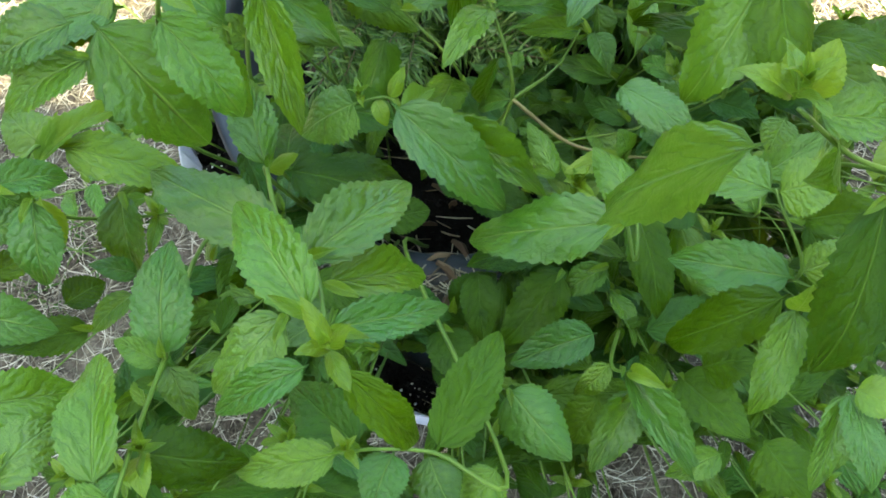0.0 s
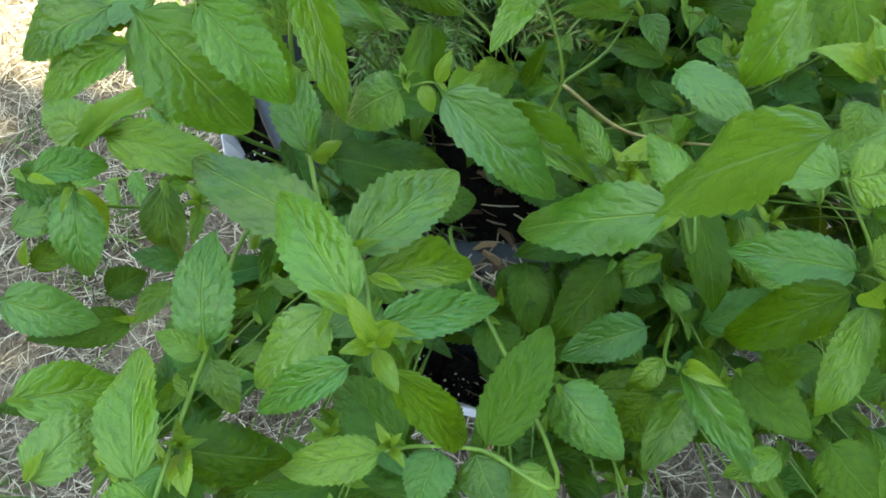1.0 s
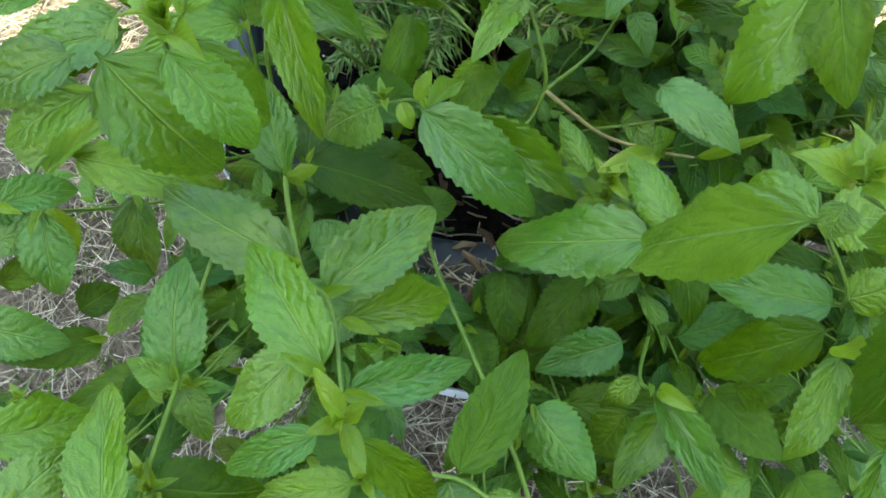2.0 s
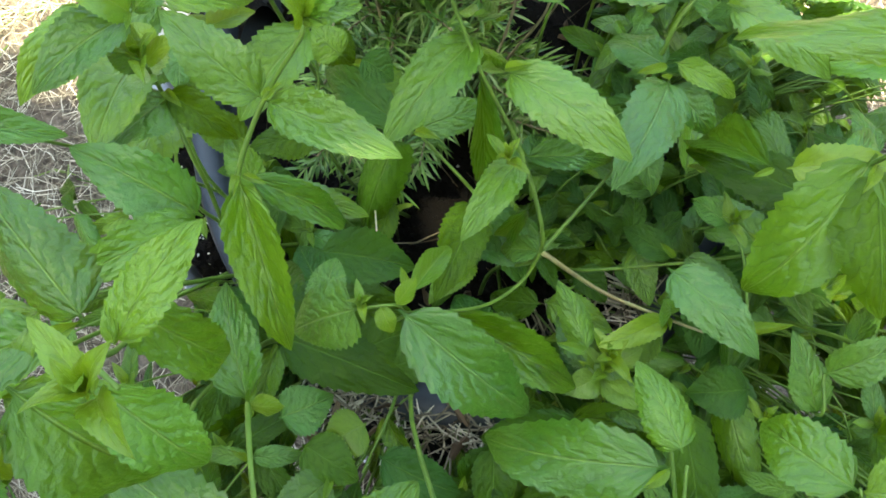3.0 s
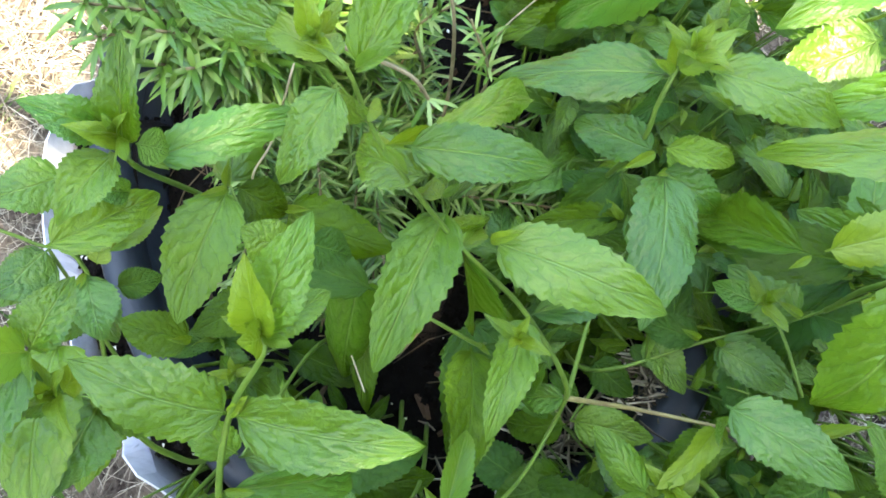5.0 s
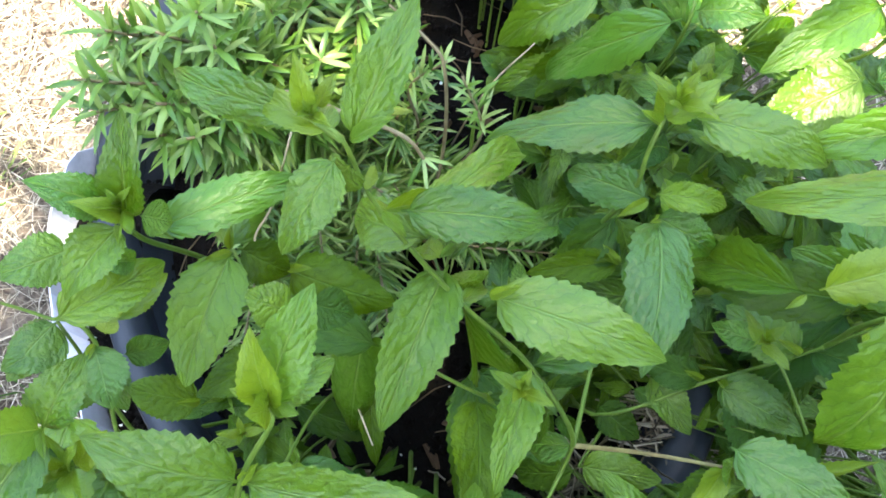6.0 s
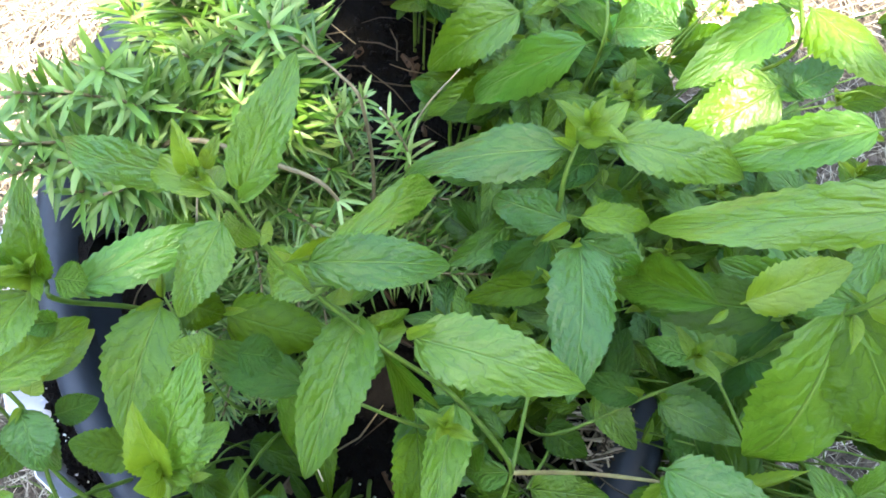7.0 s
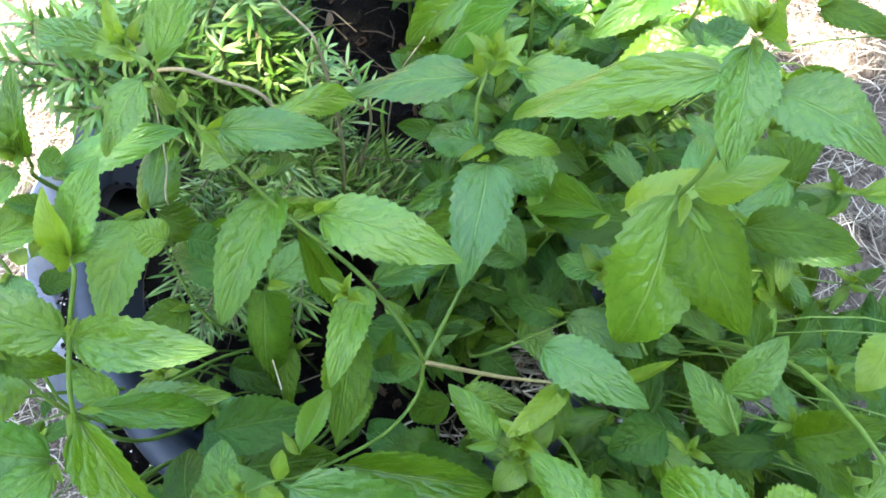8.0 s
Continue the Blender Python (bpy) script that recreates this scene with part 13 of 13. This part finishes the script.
s = mint_stem((0.146, 0.436, 0.220), (0.192, 0.421, 0.340), (0.239, 0.407, 0.207), r=0.001)
leaf(s, (0.183, 0.424, 0.276), (0.217, 0.406, 0.279), 0.0163, -7)
leaf(s, (0.202, 0.419, 0.273), (0.222, 0.455, 0.277), 0.021, -17)
leaf(s, (0.220, 0.413, 0.250), (0.244, 0.386, 0.245), 0.015, -2)
leaf(s, (0.220, 0.413, 0.250), (0.186, 0.434, 0.254), 0.0177, -18, "o")
leaf(s, (0.239, 0.407, 0.207), (0.266, 0.449, 0.190), 0.0246, 18)
leaf(s, (0.239, 0.407, 0.207), (0.206, 0.380, 0.212), 0.022, -16, "o")

s = mint_stem((0.142, 0.528, 0.220), (0.243, 0.569, 0.340), (0.344, 0.610, 0.283), r=0.001)
leaf(s, (0.263, 0.577, 0.300), (0.234, 0.574, 0.294), 0.0132, -6)
leaf(s, (0.263, 0.577, 0.300), (0.285, 0.593, 0.303), 0.0121, 12)
leaf(s, (0.304, 0.594, 0.299), (0.317, 0.564, 0.288), 0.0161, 1)
leaf(s, (0.344, 0.610, 0.283), (0.372, 0.623, 0.274), 0.0129, 1, "o")

s = mint_stem((0.143, 0.347, 0.220), (0.182, 0.278, 0.340), (0.220, 0.209, 0.251), r=0.001)
leaf(s, (0.189, 0.264, 0.289), (0.206, 0.234, 0.277), 0.0147, 1, "o")
leaf(s, (0.205, 0.237, 0.278), (0.175, 0.214, 0.266), 0.0184, 6)
leaf(s, (0.205, 0.237, 0.278), (0.235, 0.249, 0.265), 0.0164, 19)
leaf(s, (0.220, 0.209, 0.251), (0.242, 0.179, 0.235), 0.0158, -15)
leaf(s, (0.220, 0.209, 0.251), (0.199, 0.232, 0.252), 0.0153, -7)

s = mint_stem((0.111, 0.404, 0.220), (0.157, 0.371, 0.340), (0.202, 0.337, 0.400), r=0.001)
leaf(s, (0.184, 0.350, 0.374), (0.213, 0.402, 0.372), 0.0251, -11)
leaf(s, (0.202, 0.337, 0.400), (0.242, 0.307, 0.391), 0.0245, 17)
leaf(s, (0.202, 0.337, 0.400), (0.165, 0.380, 0.382), 0.0286, -19)

s = mint_stem((0.145, 0.376, 0.220), (0.187, 0.324, 0.340), (0.230, 0.272, 0.296), r=0.001)
leaf(s, (0.179, 0.334, 0.290), (0.222, 0.353, 0.294), 0.0201, 5)
leaf(s, (0.179, 0.334, 0.290), (0.132, 0.328, 0.289), 0.0237, 16)
leaf(s, (0.196, 0.314, 0.305), (0.177, 0.345, 0.293), 0.0177, -10)
leaf(s, (0.213, 0.293, 0.307), (0.248, 0.322, 0.302), 0.0214, 15, "o")
leaf(s, (0.230, 0.272, 0.296), (0.246, 0.242, 0.294), 0.0147, -10)
leaf(s, (0.230, 0.272, 0.296), (0.221, 0.307, 0.301), 0.0163, 20, "o")

s = mint_stem((0.119, 0.485, 0.220), (0.192, 0.501, 0.340), (0.266, 0.516, 0.391), r=0.001)
leaf(s, (0.178, 0.498, 0.305), (0.206, 0.523, 0.298), 0.0174, 16)
leaf(s, (0.207, 0.504, 0.339), (0.239, 0.474, 0.337), 0.0217, 9, "o")
leaf(s, (0.237, 0.510, 0.368), (0.257, 0.534, 0.357), 0.0135, 19, "o")
leaf(s, (0.266, 0.516, 0.391), (0.281, 0.485, 0.394), 0.0176, -16)

s = mint_stem((0.133, 0.454, 0.220), (0.203, 0.451, 0.340), (0.273, 0.448, 0.170), r=0.001)
leaf(s, (0.217, 0.450, 0.260), (0.163, 0.442, 0.255), 0.0249, -3, "o")
leaf(s, (0.245, 0.449, 0.227), (0.256, 0.410, 0.228), 0.0196, 20, "o")
leaf(s, (0.245, 0.449, 0.227), (0.216, 0.486, 0.230), 0.0213, -8)

s = mint_stem((0.143, 0.418, 0.220), (0.194, 0.392, 0.340), (0.244, 0.366, 0.367), r=0.001)
leaf(s, (0.184, 0.397, 0.301), (0.175, 0.437, 0.296), 0.021, -9, "o")
leaf(s, (0.184, 0.397, 0.301), (0.201, 0.357, 0.279), 0.0208, -21)
leaf(s, (0.204, 0.387, 0.330), (0.244, 0.400, 0.335), 0.02, 6, "o")
leaf(s, (0.224, 0.376, 0.352), (0.232, 0.339, 0.337), 0.0191, 20)
leaf(s, (0.224, 0.376, 0.352), (0.198, 0.418, 0.340), 0.0233, 21, "o")
leaf(s, (0.244, 0.366, 0.367), (0.275, 0.393, 0.370), 0.0193, -14, "o")
leaf(s, (0.244, 0.366, 0.367), (0.199, 0.348, 0.370), 0.0218, -1)

# low leafy shoots: at the back beside the herb, and in the shade under the fork
back = random.Random(33)


def low_shoot(x, y, z, size, kinds, tip=True):
    foot = Vector((POT_X + (x - POT_X) * 0.6 + back.uniform(-0.02, 0.02), POT_Y + (y - POT_Y) * 0.6, 0.215))
    head = Vector((x, y, z))
    mid = foot.lerp(head, 0.55) + Vector((back.uniform(-0.012, 0.012), back.uniform(-0.012, 0.012), 0.02))
    s = mint_stem(tuple(foot), tuple(mid), tuple(head), r=0.0016)
    turn = back.uniform(0, 3.14)
    for k in range(4):
        at = mid.lerp(head, k / 3)
        ln = size * back.uniform(0.82, 1.2) * (1.0 - 0.16 * k)
        for h in (0, math.pi):
            g = turn + k * 1.571 + h + back.uniform(-0.25, 0.25)
            way = Vector((math.cos(g), math.sin(g), back.uniform(-0.35, 0.30))) * ln
            leaf(s, at, at + way, ln * back.uniform(0.48, 0.60), back.uniform(-15, 15), back.choice(kinds))
    if tip:
        bud(s, head, 0.009, back.uniform(0, 90), (0.0, 0.0, 1.0), "y", 3)


for _ in range(14):
    low_shoot(back.uniform(0.100, 0.175), back.uniform(0.43, 0.565), back.uniform(0.30, 0.395), 0.037, "mmmo")
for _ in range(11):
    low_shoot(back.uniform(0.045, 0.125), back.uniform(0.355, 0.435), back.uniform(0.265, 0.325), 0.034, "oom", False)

# ---- the narrow-leaved herb ----
herb = tagged(new("herb_bush"), "bushy narrow-leaved green herb with woody stems sharing the pot", "plant")
hr = random.Random(5)


def needle_mesh(name, seed, material):
    r_ = random.Random(seed)
    arch, n = r_.uniform(0.03, 0.12), 5
    verts, faces = [], []
    for i in range(n + 1):
        u = i / n
        half = 0.5 * (0.35 + 1.1 * u) * (1 - u) ** 0.6 * 1.25 if i < n else 0.02
        z = arch * 4 * u * (1 - u)
        verts += [(-half, u, z + 0.35 * half * 0.1), (0, u, z - 0.012), (half, u, z + 0.35 * half * 0.1)]
    for i in range(n):
        a = 3 * i
        faces += [(a, a + 1, a + 4, a + 3), (a + 1, a + 2, a + 5, a + 4)]
    return mesh_of(name, verts, faces, material)


NEEDLES = [needle_mesh("narrow_leaf", k, NEEDLE) for k in range(6)]
loose_verts, loose_faces, counted = [], [], 0


def needle(stem, base, way, width, single):
    global counted
    y = way.normalized()
    z = Vector((0, -0.2, 1))
    z = (z - y * z.dot(y)).normalized()
    x = y.cross(z)
    m = Matrix((x, y, z)).transposed().to_4x4()
    m.translation = base
    m = m @ Matrix.Diagonal((width, way.length, way.length, 1))
    me = NEEDLES[hr.randrange(6)]
    if single and counted < 300:
        counted += 1
        part("narrow_leaf", me, stem).matrix_local = m
    else:
        k = len(loose_verts)
        loose_verts.extend(tuple(m @ v.co) for v in me.vertices)
        loose_faces.extend(tuple(i + k for i in p.vertices) for p in me.polygons)


def herb_stem(points, r, leaf_from, step, length, single=False):
    line = spline(points, 8)
    v, f = tube_data(line, r, r * 0.5, 5)
    stem = part("stem", mesh_of("stem", v, f, WOOD), herb)
    total = sum((b - a).length for a, b in zip(line, line[1:]))
    done, want, turn = 0.0, total * leaf_from, hr.uniform(0, 3)
    for a, b in zip(line, line[1:]):
        seg = (b - a).length
        while want < done + seg:
            p = a.lerp(b, (want - done) / seg)
            t = (b - a).normalized()
            s = t.cross(Vector((0.2, 1, 0.1))).normalized()
            q = t.cross(s)
            grow = 1.0 - 0.45 * max(0.0, (want / total - 0.75) / 0.25)
            for h in range(6):
                g = turn + h * 1.047 + hr.uniform(-0.3, 0.3)
                way = (s * math.cos(g) + q * math.sin(g)) * hr.uniform(0.7, 1.0) + t * hr.uniform(0.35, 0.9)
                way = way.normalized() * length * grow * hr.uniform(0.6, 1.15) + Vector((0, 0, -0.15 * length * hr.random()))
                needle(stem, p, way, hr.uniform(0.0027, 0.0040) * (1.0 if length > 0.03 else 0.68), single)
            turn += 0.8
            want += step
        done += seg
    return stem


heads = []
for n, (x0, x1), (y0, y1), (z0, z1) in ((16, (-0.100, -0.045), (0.485, 0.535), (0.445, 0.482)), (56, (-0.062, 0.030), (0.525, 0.665), (0.36, 0.465)), (26, (-0.030, 0.042), (0.44, 0.57), (0.29, 0.36)), (20, (0.020, 0.092), (0.44, 0.515), (0.25, 0.30)), (46, (-0.098, 0.000), (0.415, 0.53), (0.265, 0.335))):
    for _ in range(n):
        x, y, z = hr.uniform(x0, x1), hr.uniform(y0, y1), hr.uniform(z0, z1)
        if y > 0.535 and x < -0.06 + 0.6 * (z - 0.37):
            continue
        heads.append((x, y, z))
for x, y, z in heads:
    foot = (POT_X - 0.02 + hr.uniform(-0.03, 0.03), POT_Y + 0.055 + hr.uniform(-0.03, 0.03), SOIL_Z - 0.005)
    mid = (foot[0] + (x - foot[0]) * 0.42 + hr.uniform(-0.01, 0.01), foot[1] + (y - foot[1]) * 0.42 + hr.uniform(-0.01, 0.01), foot[2] + (z - foot[2]) * 0.68)
    herb_stem([foot, mid, (x, y, z)], 0.0013, 0.50 if z > 0.36 else 0.3, 0.0082, 0.034 if z > 0.36 else 0.027, z > 0.44 and y < 0.54)
# a bare woody branch that curves up out of the herb
herb_stem([(0.0, 0.50, SOIL_Z), (0.03, 0.492, 0.33), (0.041, 0.495, 0.42), (0.036, 0.512, 0.435), (0.01, 0.55, 0.45)], 0.0012, 0.86, 0.008, 0.026)
herb_stem([(0.005, 0.51, SOIL_Z), (0.038, 0.50, 0.31), (0.055, 0.49, 0.37), (0.050, 0.50, 0.41)], 0.0012, 0.80, 0.008, 0.022)
herb_stem([(0.0, 0.52, SOIL_Z), (0.03, 0.53, 0.31), (0.028, 0.52, 0.38), (0.046, 0.51, 0.41)], 0.0011, 0.82, 0.008, 0.022)
# a thick bare twig lying across the top of the herb
herb_stem([(-0.03, 0.545, SOIL_Z), (-0.050, 0.525, 0.36), (-0.045, 0.510, 0.43), (-0.026, 0.496, 0.447), (-0.005, 0.472, 0.456), (0.012, 0.450, 0.466), (0.018, 0.440, 0.455)], 0.0015, 0.985, 0.008, 0.022)
# pale dry stalks standing among the herb
DRY = noisy("dry_straw_stalk", (0.30, 0.24, 0.15), (0.52, 0.44, 0.30), 90, 0.7, 0.3, 0.001)
for line in ([(-0.075, 0.49, SOIL_Z), (-0.066, 0.468, 0.37), (-0.046, 0.458, 0.43), (-0.026, 0.450, 0.494)],
             [(-0.035, 0.52, SOIL_Z), (-0.050, 0.47, 0.30), (-0.068, 0.435, 0.345)],
             [(0.055, 0.56, SOIL_Z), (0.075, 0.54, 0.32), (0.100, 0.535, 0.36)],
             [(-0.060, 0.45, SOIL_Z), (-0.048, 0.405, 0.30), (-0.044, 0.372, 0.315)]):
    v, f = tube_data(spline(line, 8), 0.0007, 0.0004, 5)
    tagged(new("dry_stalk", mesh_of("dry_stalk", v, f, DRY)), "pale dry grass stalk standing among the herb", "stalk", "dry stalks in the pot")
part("loose_leaves", mesh_of("loose_leaves", loose_verts, loose_faces, NEEDLE), herb, "many narrow pointed green leaves")["kind"] = "stuff"
